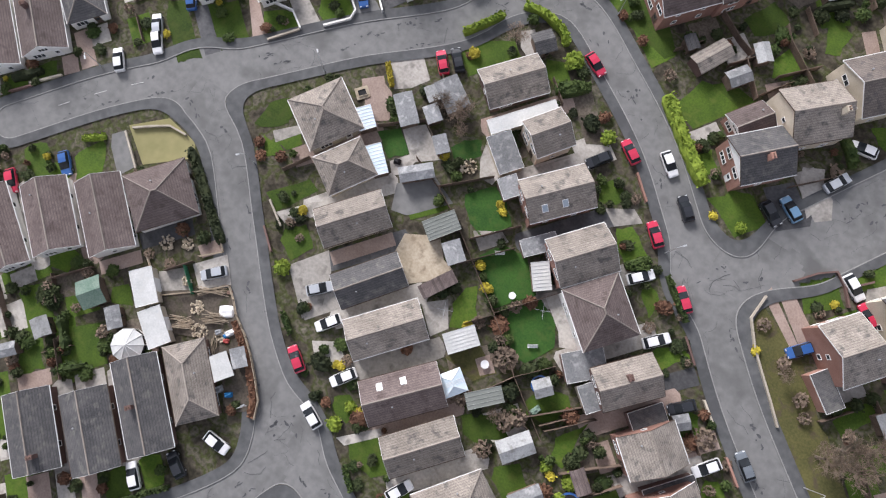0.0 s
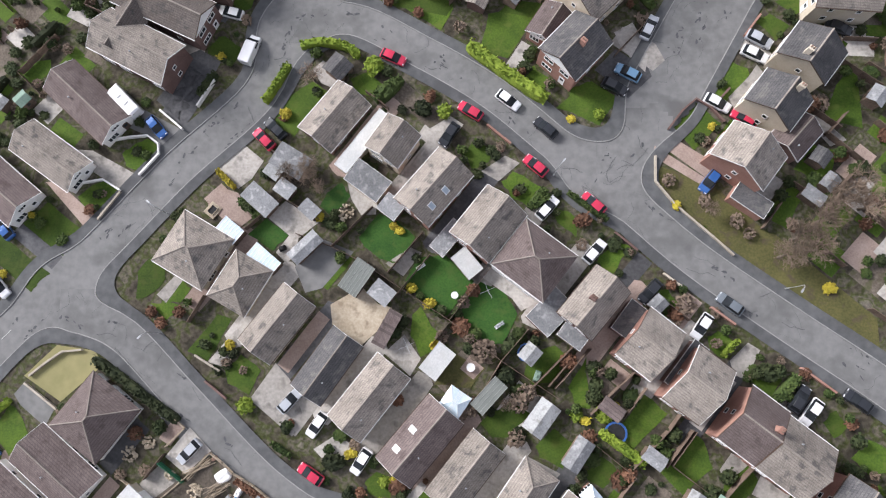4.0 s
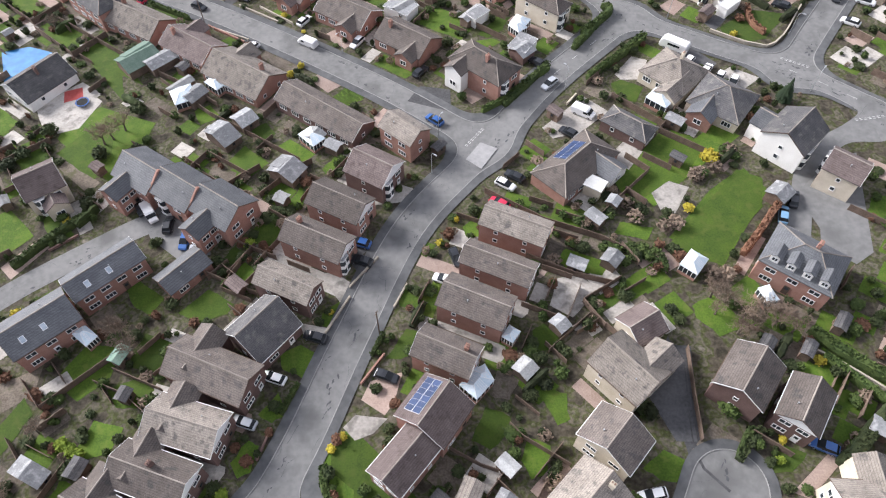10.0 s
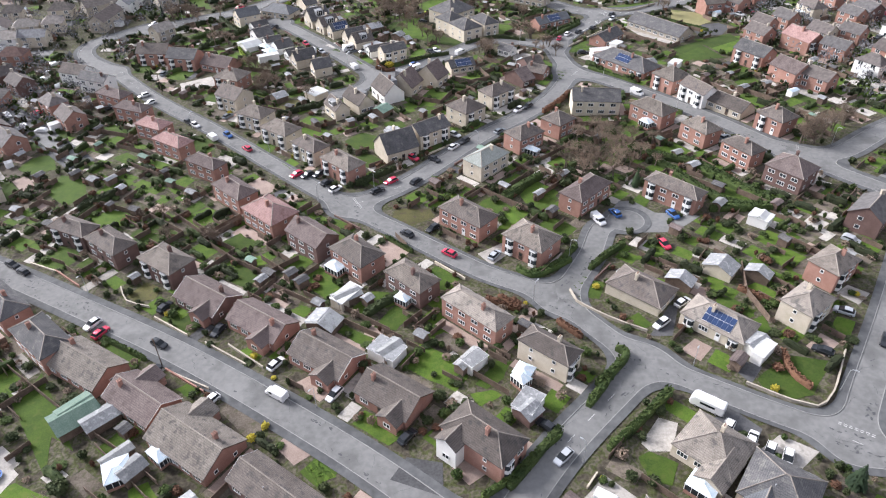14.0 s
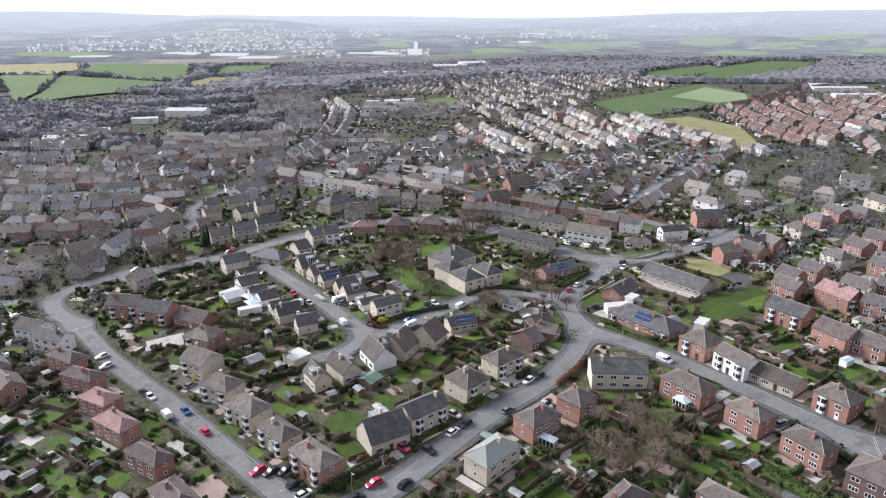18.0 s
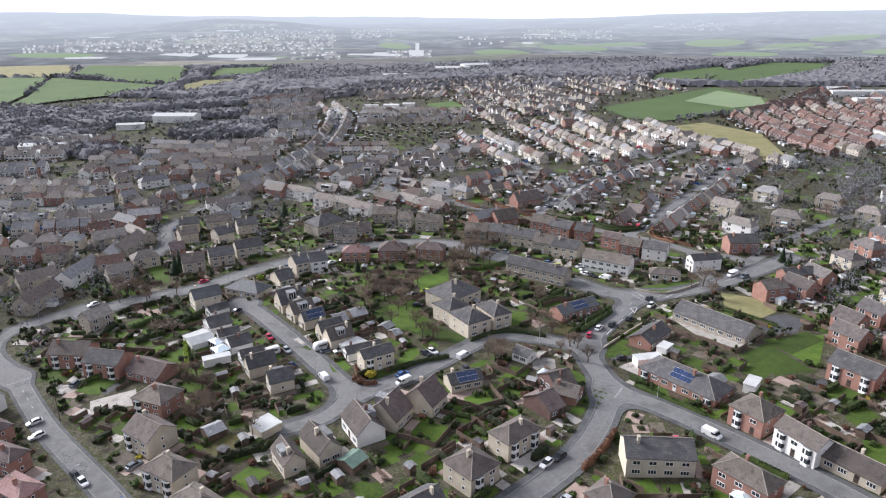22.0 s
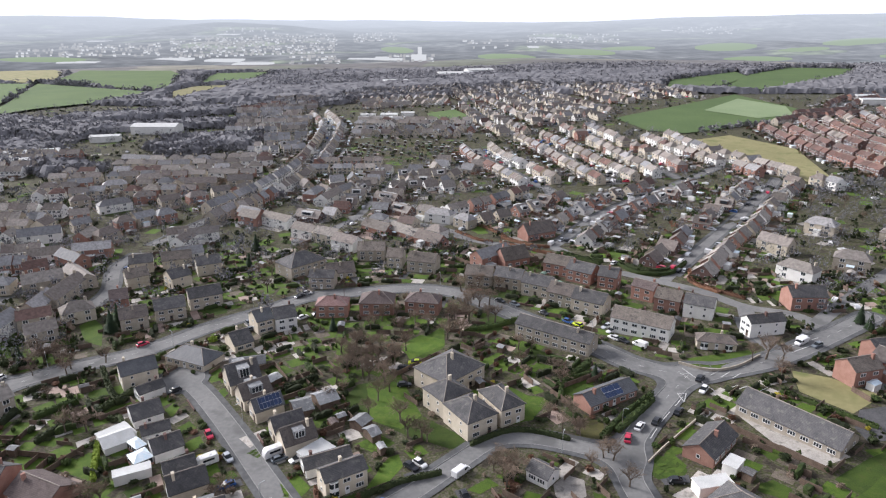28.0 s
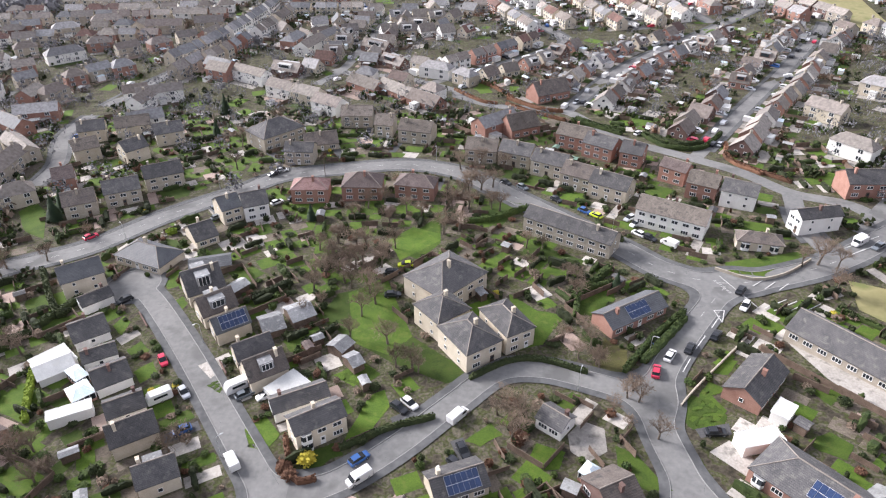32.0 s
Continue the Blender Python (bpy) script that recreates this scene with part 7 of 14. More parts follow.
shed(-37.6, 209.7, 27, 5.3, 7.0, roof="f")
shed(-31.7, 213.8, 33, 5.9, 6.9, roof="f")
shed(-20.1, 201.3, 56, 4.3, 4.7, roof="f")
shed(-16.6, 196.0, 38, 2.9, 4.8, roof="f")
conservatory(29.1, 164.8, 50, 3.1, 2.9)
garage(61.1, 171.2, 12, 8.1, 3.5, "w", "w")
garage(68.3, 177.9, 47, 4.7, 3.2, "w", "w")
shed(-60.1, 236.7, 16, 10.9, 6.2, roof="s", wall=WALL["s"], label="small stone outbuilding with a slate roof")
garage(85.1, 154.5, 52, 6.0, 3.2, "w", "w")
shed(75.2, 156.8, 31, 6.4, 4.9, roof="w")
shed(-76.2, -118.1, 48, 2.0, 2.0, roof=GREENSHEET)
shed(-24.7, -113.4, 51, 3.2, 3.5, roof="d")
shed(49.4, -132.5, 47, 2.4, 2.0, roof="f")
garage(-52.8, -181.0, 50, 3.2, 5.5, "w", "y")
garage(-47.5, -184.8, 56, 3.2, 5.7, "w", "y")
shed(-59.3, -186.6, 56, 3.5, 4.3, roof=GREENSHEET)
shed(28.1, -178.3, 58, 2.3, 2.0, roof="w")
garage(19.6, -152.9, 53, 5.0, 2.6, "d", "d")
garage(27.5, -159.5, 52, 7.4, 2.2, "d", "d")
shed(-50.5, -26.4, 49, 4.3, 6.9, roof="f")
shed(-35.7, -36.7, 58, 4.7, 6.3, roof="f")
shed(-46.6, -22.1, 45, 4.1, 4.5, roof="f")
shed(-68.3, -95.2, 64, 2.7, 5.9, roof="f")
conservatory(-66.5, -72.1, 53, 2.3, 4.4)
conservatory(-31.6, -28.4, 45, 3.1, 4.7)
shed(57.1, -47.6, 42, 3.8, 3.8, roof="f")
conservatory(38.4, -62.1, 50, 4.0, 3.2)
shed(8.0, -80.7, 45, 2.9, 3.1, roof="w")
conservatory(0.2, -83.0, 48, 4.2, 3.5)
shed(14.3, -73.0, 40, 2.3, 2.9, roof="f")
shed(24.7, -60.5, 51, 3.0, 3.0, roof="f")
shed(-74.6, 0.1, 50, 6.6, 5.5, roof=GREENSHEET)
shed(-69.2, -2.2, 45, 6.6, 4.4, roof="f")
conservatory(-54.6, -10.9, 51, 3.1, 4.1)
shed(-62.6, -10.9, 48, 5.8, 2.4, roof="w")
shed(-58.9, -14.0, 53, 4.8, 3.9, roof="f")
garage(-24.8, 30.6, 54, 6.9, 3.6, "w", "y")
shed(-28.9, 22.4, 64, 4.8, 6.8, roof="f")
garage(-14.4, 12.5, 56, 4.8, 6.6, "f", "w")
garage(61.3, 7.6, 42, 5.5, 2.3, "w", "w")
garage(3.7, 8.6, 44, 4.7, 2.9, "f", "w")
garage(13.3, -2.9, 56, 5.6, 4.2, "f", "w")
conservatory(13.3, 5.0, 59, 3.5, 3.6)
garage(78.0, 53.0, 47, 4.2, 4.9, "w", "w")
garage(-47.5, 143.6, 48, 6.1, 6.0, "w", "y")
shed(-61.0, 142.5, 43, 5.0, 5.2, roof="f")
shed(-22.4, 127.4, 53, 5.4, 5.3, roof=GREENSHEET)

# ---------------------------------------------------------------- yards, lawns and other large sheets of ground
area("lawn", LAWN, "open green lawn behind the houses", [(-75.4, -13.3), (-78.0, -4.7), (-72.4, -8.3), (-87.7, 11.9), (-89.2, 4.6), (-94.0, 8.2)], 0.045, kind="stuff")
area("lawn", LAWN, "open green lawn behind the houses", [(30.1, -40.3), (34.7, -48.2), (39.8, -43.4), (54.5, -31.3), (49.9, -28.1), (43.9, -32.8), (42.2, -28.3)], 0.045, kind="stuff")
area("lawn", LAWN, "open green lawn behind the houses", [(36.1, -55.4), (44.0, -61.8), (56.4, -45.6), (53.1, -39.6), (45.5, -45.0)], 0.045, kind="stuff")
area("lawn", LAWN, "open green lawn behind the houses", [(-69.3, -39.3), (-68.1, -28.0), (-66.6, -20.4), (-80.5, -14.7), (-87.1, -20.9), (-87.2, -24.0)], 0.045, kind="stuff")
area("lawn", LAWN, "open green lawn behind the houses", [(-22.4, -100.5), (-15.7, -101.7), (-8.3, -106.7), (-6.5, -102.9), (-17.9, -92.4), (-20.0, -89.1), (-24.6, -94.3), (-19.7, -97.5)], 0.045, kind="stuff")
area("lawn", LAWN, "open green lawn behind the houses", [(-2.0, -110.7), (2.4, -111.7), (7.7, -102.3), (-1.0, -104.0)], 0.045, kind="stuff")
area("lawn", LAWN, "open green lawn behind the houses", [(9.8, -119.9), (16.4, -122.6), (19.3, -118.3), (15.2, -115.6), (11.6, -118.2)], 0.045, kind="stuff")
area("lawn", LAWN, "open green lawn behind the houses", [(25.3, -137.0), (30.4, -139.3), (33.5, -139.3), (30.2, -135.6), (25.0, -133.2)], 0.045, kind="stuff")
area("rough_grass", ROUGH, "rough olive grass and scrub beside the road", [(44.0, -150.1), (55.9, -157.4), (55.8, -152.5), (42.2, -140.1), (38.1, -138.7), (33.9, -138.2), (27.2, -136.0), (30.6, -139.3)], 0.045, kind="stuff")
area("lawn", LAWN, "open green lawn behind the houses", [(-18.6, 205.5), (-8.8, 197.4), (3.7, 189.8), (8.5, 191.4), (4.9, 196.8), (-9.8, 211.4), (-15.2, 225.5), (-23.6, 223.4), (-27.9, 214.3)], 0.045, kind="stuff")
area("lawn", LAWN, "open green lawn behind the houses", [(20.0, 200.0), (25.2, 201.7), (31.8, 211.7), (25.4, 214.2), (19.1, 221.5)], 0.045, kind="stuff")
area("lawn", LAWN, "open green lawn behind the houses", [(-12.2, 244.5), (-4.1, 238.2), (2.0, 246.7), (1.9, 263.1)], 0.045, kind="stuff")
area("lawn", LAWN, "open green lawn behind the houses", [(10.1, 252.5), (16.8, 255.4), (28.0, 268.7), (15.7, 265.9)], 0.045, kind="stuff")
area("lawn", LAWN, "open green lawn behind the houses", [(95.1, 160.8), (106.6, 162.3), (101.4, 180.7), (89.0, 173.5)], 0.045, kind="stuff")
area("lawn", LAWN, "open green lawn behind the houses", [(106.7, 167.0), (109.0, 164.4), (121.5, 184.8), (101.4, 183.6)], 0.045, kind="stuff")
area("rough_grass", DRYFIELD, "rough yellowish grass beside the hall", [(99.7, 210.7), (107.7, 199.0), (120.0, 206.8), (111.6, 217.4), (103.1, 222.5)], 0.055, kind="stuff")
area("tarmac", TARMAC, "dark tarmac playground", [(104.4, 192.6), (104.3, 186.4), (113.9, 187.0), (120.7, 196.1), (117.2, 201.6), (110.1, 200.5)], 0.055)
area("yard", CONCRETE, "pale concrete yard", [(82.0, 188.3), (88.0, 177.6), (97.1, 181.1), (85.5, 201.0), (78.3, 201.7)], 0.055)
area("yard", CONCRETE, "pale concrete yard", [(-100.8, 156.2), (-87.9, 158.7), (-92.6, 167.7), (-103.4, 161.6)], 0.055)
area("yard", CONCRETE, "pale concrete yard", [(15.7, -26.7), (17.6, -29.8), (23.3, -28.6), (29.8, -22.9), (24.8, -17.8), (22.1, -20.9)], 0.055)
area("yard", CONCRETE, "pale concrete yard", [(29.2, -36.2), (31.4, -39.0), (34.9, -34.4), (32.0, -32.8)], 0.055)
area("yard", ASPHALT, "pale concrete yard", [(-60.5, -51.1), (-52.8, -57.2), (-48.2, -55.1), (-51.9, -47.8), (-61.5, -39.6), (-65.4, -43.4)], 0.055)
area("yard", CONCRETE, "pale concrete yard", [(-34.0, -167.7), (-29.7, -170.8), (-26.3, -166.2), (-29.3, -163.0)], 0.055)
area("bare_ground", DRYFIELD, "bare worn ground in a garden", [(-73.0, -162.3), (-66.8, -166.2), (-60.3, -160.4), (-62.0, -158.3), (-68.1, -157.5)], 0.055)
area("drive", TARMAC, "surfaced driveway in front of a house", [(-54.8, -117.8), (-50.6, -121.4), (-46.2, -114.3), (-50.3, -111.4)], 0.055)
area("drive", TARMAC, "surfaced driveway in front of a house", [(17.7, -116.5), (21.0, -118.4), (24.7, -114.9), (23.4, -111.3), (20.7, -113.0)], 0.055)
area("parking", CONCRETE, "concrete parking bay", [(24.9, -114.0), (26.8, -112.3), (25.4, -109.5), (20.4, -106.6), (18.4, -109.3)], 0.055)
area("drive", BLOCK, "surfaced driveway in front of a house", [(32.9, -133.2), (33.7, -132.3), (24.8, -126.1), (24.4, -127.8)], 0.055)
area("road_patch", PATCHMAT, "pale repaired asphalt patch in the road", [(-0.2, -34.5), (2.8, -37.2), (6.3, -32.0), (2.9, -30.1)], 0.2)
area("swimming_pool", POOL, "blue covered swimming pool", [(-105.2, -6.4), (-101.0, -3.9), (-96.6, 0.1), (-97.5, 4.4), (-103.8, 6.8), (-110.0, 5.2)], 0.07)
area("patio", CONCRETE, "pale flagged patio", [(-87.7, -22.4), (-83.4, -21.1), (-80.5, -13.0), (-86.4, -8.3), (-93.0, -14.9)], 0.055)

# ---------------------------------------------------------------- gardens close to the flight
lawn([(-77.3, -114.3), (-75.2, -114.9), (-73.0, -112.4), (-73.4, -110.6), (-77.3, -110.8), (-79.6, -111.9)])
lawn([(-82.4, -120.2), (-81.0, -121.7), (-79.0, -119.8), (-80.0, -118.7)])
lawn([(-59.8, -126.8), (-59.0, -128.7), (-56.2, -129.6), (-53.9, -127.1), (-53.8, -125.0), (-56.0, -124.2), (-58.2, -125.3)])
low_wall([(-61.2, -124.5), (-55.6, -123.9), (-53.8, -125.2), (-53.6, -126.9), (-56.6, -130.4)], 0.7, WALL["w"], "low white painted garden wall along the footway")
paving([(-64.2, -129.9), (-58.7, -133.4), (-56.9, -130.4), (-64.8, -126.2), (-68.7, -125.9)])
lawn([(-65.8, -135.7), (-63.2, -137.4), (-60.6, -135.4), (-59.6, -132.5), (-62.2, -131.2), (-64.4, -131.9), (-66.5, -133.9)])
low_wall([(-66.1, -131.7), (-62.5, -131.1), (-59.5, -132.9)], 0.7, WALL["w"], "low white painted garden wall along the footway")
low_wall([(-59.5, -133.1), (-62.9, -137.6)], 0.6, WALL["s"], STONEWALL)
area("driveway", BLOCK, "pinkish block-paved driveway", [(-64.7, -139.3), (-62.8, -137.6), (-70.3, -131.3), (-72.2, -131.4)], 0.062)
lawn([(-68.4, -143.6), (-64.7, -139.8), (-71.6, -134.7), (-75.4, -138.3)])
area("driveway", TARMAC, "dark tarmac driveway in front of a house", [(-70.0, -145.6), (-68.4, -143.6), (-75.4, -138.3), (-77.5, -139.8)], 0.055)
lawn([(-73.2, -149.2), (-70.3, -146.3), (-79.0, -139.9), (-81.6, -141.5), (-79.7, -144.2)])
area("driveway", TARMAC, "dark tarmac driveway in front of a house", [(-52.2, -117.2), (-53.8, -119.7), (-50.1, -122.9), (-47.7, -118.9), (-44.4, -111.4), (-48.0, -109.2), (-50.4, -110.3)], 0.055)
area("driveway", ASPHALT, "grey asphalt driveway in front of a house", [(-56.1, -123.7), (-52.9, -126.4), (-50.1, -122.9), (-56.7, -119.4), (-61.2, -121.4)], 0.052)
hedge([(-47.4, -117.4), (-46.3, -115.4), (-44.9, -113.5)], 1.4, 1.2, SHRUB, "dark evergreen garden hedge")
low_wall([(-53.8, -119.7), (-49.9, -122.9)], 0.9, WALL["w"], "low white painted garden wall along the footway")
low_wall([(-47.7, -119.1), (-45.1, -114.7)], 0.9, WALL["w"], "low white painted garden wall along the footway")
paving([(-44.2, -129.6), (-40.4, -132.6), (-38.3, -131.0), (-36.5, -128.1), (-40.7, -124.6)])
area("driveway", BLOCK, "pinkish block-paved driveway", [(-45.2, -135.2), (-39.8, -138.3), (-37.6, -137.0), (-40.4, -133.3), (-43.3, -132.3)], 0.062)
hedge([(-43.8, -129.7), (-40.9, -132.6)], 0.9, 1.1, GOLD, "golden yellow clipped garden hedge")
lawn([(-56.0, -150.2), (-54.3, -150.1), (-51.2, -147.1), (-51.8, -144.9), (-53.9, -143.5), (-55.8, -146.1)])
paving([(-52.6, -149.5), (-51.0, -150.8), (-47.9, -146.4), (-49.0, -145.6)])
lawn([(-51.9, -150.9), (-48.8, -150.6), (-47.2, -148.6), (-48.8, -146.9)])
lawn([(-35.2, -121.9), (-34.2, -122.8), (-31.7, -124.1), (-28.4, -120.6), (-26.5, -116.7), (-29.0, -114.9), (-33.8, -118.0)])
paving([(-27.6, -115.3), (-25.7, -116.1), (-23.5, -114.6), (-27.5, -111.4), (-29.2, -113.0)])
lawn([(-22.4, -116.4), (-19.6, -117.7), (-17.9, -115.7), (-20.0, -113.4), (-23.1, -114.5)])
hedge([(-19.0, -118.3), (-17.1, -116.8), (-15.0, -115.2)], 2.2, 1.5, HEDGE, "clipped green garden hedge")
shrub(-19.1, -112.9, 2.6, 2.0, "lime")
shrub(-7.7, -120.4, 2.2, 1.5, "lime")
shrub(16.2, -166.6, 2.2, 1.5, "lime")
shrub(-16.6, -180.4, 2.2, 1.5, "lime")
shrub(-37.5, -166.3, 2.2, 1.5, "lime")
shrub(-11.2, -120.0, 2.6, 1.6, "green")
shrub(-23.7, -174.4, 2.6, 1.6, "green")
shrub(39.5, -160.5, 2.6, 1.6, "green")
shrub(-57.2, -126.5, 1.4, 1.0, "green")
shrub(-63.2, -133.5, 1.4, 1.0, "green")
shrub(-11.7, -119.4, 1.4, 1.0, "green")
shrub(-23.6, -113.8, 1.4, 1.0, "green")
shrub(0.3, -127.6, 1.4, 1.0, "green")
shrub(-0.4, -126.7, 1.4, 1.0, "green")
shrub(-11.8, -143.7, 1.4, 1.0, "green")
shrub(9.6, -133.7, 1.4, 1.0, "green")
shrub(-59.4, -133.9, 1.5, 1.2, "russet")
shrub(-64.3, -136.1, 1.5, 1.2, "russet")
shrub(-53.1, -152.2, 1.5, 1.2, "russet")
shrub(-51.5, -153.9, 1.5, 1.2, "russet")
shrub(-48.7, -152.2, 1.5, 1.2, "russet")
shrub(-19.5, -178.6, 1.5, 1.2, "russet")
shrub(26.4, -147.7, 1.5, 1.2, "russet")
shrub(51.0, -167.5, 1.5, 1.2, "russet")
shrub(-65.7, -148.7, 1.5, 1.2, "russet")
shrub(-14.2, -165.2, 1.5, 1.2, "russet")
shrub(-63.1, -136.7, 1.3, 0.9, "gold")
shrub(-74.3, -148.4, 1.3, 0.9, "gold")
shrub(-77.9, -146.4, 1.3, 0.9, "gold")
shrub(12.0, -121.8, 1.3, 0.9, "gold")
shrub(-20.8, -172.9, 1.3, 0.9, "gold")
shrub(-14.8, -176.9, 1.3, 0.9, "gold")
shrub(17.8, -165.7, 1.3, 0.9, "gold")
shrub(27.6, -135.6, 1.3, 0.9, "gold")
shrub(13.4, -167.7, 1.3, 0.9, "gold")
shrub(49.2, -148.1, 1.7, 1.1, "gold")
shrub(16.3, -121.1, 1.6, 1.2, "lime")
shrub(12.1, -167.0, 1.6, 1.2, "lime")
shrub(-16.1, -177.0, 1.6, 1.2, "lime")
shrub(28.2, -150.6, 2.6, 2.2, "twig")
shrub(-3.9, -165.9, 2.6, 2.2, "twig")
shrub(3.7, -165.3, 2.6, 2.2, "twig")
shrub(4.8, -163.9, 2.6, 2.2, "twig")
shrub(-13.9, -177.7, 2.4, 1.6, "russet")
flower_bed([(-12.5, -120.5), (-10.4, -118.5), (-14.3, -115.0), (-16.9, -117.0)])
flower_bed([(-10.0, -123.0), (-6.6, -120.9), (-11.3, -118.4), (-13.9, -119.7)])
lawn([(-3.3, -129.6), (-0.7, -128.6), (0.0, -126.7), (-2.8, -124.6), (-4.8, -127.0)])
paving([(-1.9, -130.0), (0.8, -131.6), (4.1, -128.7), (1.8, -127.5)])
lawn([(2.7, -134.2), (5.0, -135.4), (7.4, -132.5), (3.3, -130.1), (1.2, -131.6)])
hedge([(5.5, -136.0), (7.9, -132.9)], 1.4, 1.2, HEDGE, "clipped green garden hedge")
lawn([(9.9, -138.1), (12.7, -140.6), (12.5, -137.5), (11.1, -136.3), (8.9, -135.6)])
paving([(-16.6, -144.5), (-13.8, -146.5), (-11.0, -142.8), (-12.8, -142.0)])
area("driveway", ASPHALT, "grey asphalt driveway in front of a house", [(-29.0, -149.1), (-26.4, -148.4), (-21.6, -142.7), (-26.3, -140.8), (-30.8, -145.1)], 0.055)
lawn([(-27.4, -147.6), (-25.5, -148.7), (-21.6, -143.6), (-22.5, -142.7)])
bare_tree(-28.9, -129.5, 5, 1.30)
bare_tree(-32.4, -130.7, 5, 1.30)
lawn([(11.7, -120.0), (13.2, -121.3), (17.1, -121.0), (19.6, -118.6), (14.7, -115.6), (12.1, -116.7)])
area("driveway", TARMAC, "dark tarmac driveway in front of a house", [(20.9, -118.0), (24.1, -113.7), (19.2, -110.3), (15.9, -113.7)], 0.055)
paving([(20.1, -110.2), (23.7, -114.2), (24.4, -110.9), (22.0, -105.9), (19.1, -107.5)])
lawn([(33.2, -117.3), (35.8, -119.0), (39.5, -115.1), (39.1, -113.8), (36.5, -112.5)])
lawn([(44.0, -109.4), (46.1, -106.9), (43.1, -104.8), (41.0, -106.3)])
paving([(40.7, -112.8), (43.2, -111.7), (40.2, -107.7), (37.7, -110.2)])
paving([(36.2, -118.5), (37.1, -120.7), (41.6, -114.5), (40.8, -113.2), (39.5, -115.1)])
lawn([(27.5, -123.1), (30.6, -126.9), (35.1, -122.6), (31.2, -119.3)])
low_wall([(26.8, -123.6), (31.2, -118.8), (35.3, -122.5)], 0.6, WALL["d"], "low dark brick garden wall along the footway")
area("driveway", BLOCK, "pinkish block-paved driveway", [(32.9, -131.7), (34.5, -129.4), (27.1, -124.5), (25.5, -125.9)], 0.062)
area("rough_grass", ROUGH, "olive rough grass on a corner plot", [(28.9, -136.8), (36.5, -140.6), (41.4, -140.2), (33.8, -132.9), (27.8, -130.2), (24.8, -129.1), (25.4, -132.6)], 0.046)
low_wall([(24.7, -127.8), (24.6, -131.8), (27.1, -135.1), (33.2, -140.8), (35.7, -143.2)], 0.6, WALL["s"], STONEWALL)
lawn([(45.3, -129.9), (48.6, -131.9), (51.0, -130.0), (51.8, -127.3), (48.5, -126.2)])
paving([(50.9, -126.5), (53.4, -125.5), (49.2, -121.3), (47.6, -122.3)])
lawn([(41.7, -138.0), (43.8, -139.2), (46.2, -134.7), (45.3, -132.1), (42.1, -135.4)])
lawn([(50.1, -122.1), (55.7, -123.5), (55.6, -113.7), (52.5, -116.6)])
shrub(26.6, -131.7, 1.8, 1.2, "twig")
shrub(31.7, -134.8, 1.8, 1.2, "twig")
shrub(36.4, -138.0, 1.8, 1.2, "twig")
shrub(38.1, -140.0, 1.8, 1.2, "twig")
bare_tree(50.2, -135.2, 7, 1.30)
bare_tree(47.8, -138.4, 7, 1.30)
bare_tree(53.0, -133.3, 7, 1.30)
bare_tree(44.2, -140.8, 7, 1.30)
bare_tree(54.3, -136.2, 7, 1.30)
bare_tree(46.7, -142.4, 7, 1.30)
bare_tree(42.3, -143.5, 7, 1.30)
area("driveway", ASPHALT, "grey asphalt driveway in front of a house", [(-73.2, -166.8), (-69.0, -170.0), (-67.6, -167.2), (-72.8, -163.2), (-74.4, -165.1)], 0.052)
lawn([(-77.2, -170.7), (-77.1, -171.5), (-74.3, -174.4), (-71.6, -171.1), (-73.5, -167.7), (-75.1, -166.5)])
low_wall([(-72.6, -163.4), (-67.1, -167.3)], 0.6, WALL["s"], STONEWALL)
low_wall([(-72.0, -162.3), (-67.0, -158.5), (-63.8, -158.2)], 0.6, WALL["s"], STONEWALL)
hedge([(-77.6, -168.5), (-74.7, -166.0)], 1.0, 1.0, LIME, "yellow-green clipped garden hedge")
hedge([(-61.8, -159.6), (-57.2, -162.4), (-52.2, -165.9), (-47.7, -168.8)], 1.5, 1.2, SHRUB, "dark evergreen garden hedge")
lawn([(-47.3, -158.4), (-43.9, -159.9), (-40.2, -153.4), (-42.6, -152.3)])
paving([(-43.9, -159.9), (-41.1, -160.6), (-37.8, -155.0), (-39.2, -154.3)])
lawn([(-40.4, -163.1), (-37.1, -164.6), (-35.3, -161.0), (-38.7, -158.6), (-41.1, -161.0)])
paving([(-37.0, -165.4), (-30.2, -170.8), (-28.8, -167.3), (-30.9, -162.3), (-33.2, -159.9)])
lawn([(-50.7, -153.4), (-48.2, -151.4), (-50.6, -150.8), (-53.3, -151.0)])
lawn([(-70.0, -186.4), (-68.4, -187.9), (-65.4, -186.8), (-65.9, -183.5), (-67.7, -183.6)])
lawn([(-56.5, -186.3), (-53.2, -184.8), (-56.2, -182.5), (-58.1, -184.4)])
flower_bed([(-9.3, -162.2), (-6.6, -164.5), (-1.8, -159.8), (-4.6, -157.5)])
lawn([(-2.0, -168.3), (-0.1, -170.6), (2.4, -170.4), (5.4, -166.8), (2.4, -165.0)])
lawn([(6.7, -173.2), (10.1, -174.6), (12.4, -171.5), (8.9, -168.9), (6.2, -171.7)])
paving([(8.6, -176.7), (9.8, -175.4), (5.0, -173.0), (4.8, -174.7)])
lawn([(6.2, -160.0), (9.3, -161.4), (10.8, -158.8), (8.6, -157.3)])
lawn([(12.5, -166.1), (14.2, -166.0), (13.8, -158.5), (11.0, -162.9)])
paving([(-23.5, -175.7), (-20.4, -172.5), (-23.2, -170.2), (-26.9, -172.6)])
lawn([(-18.0, -178.9), (-15.4, -179.5), (-14.0, -176.8), (-17.5, -175.5), (-19.1, -177.3)])
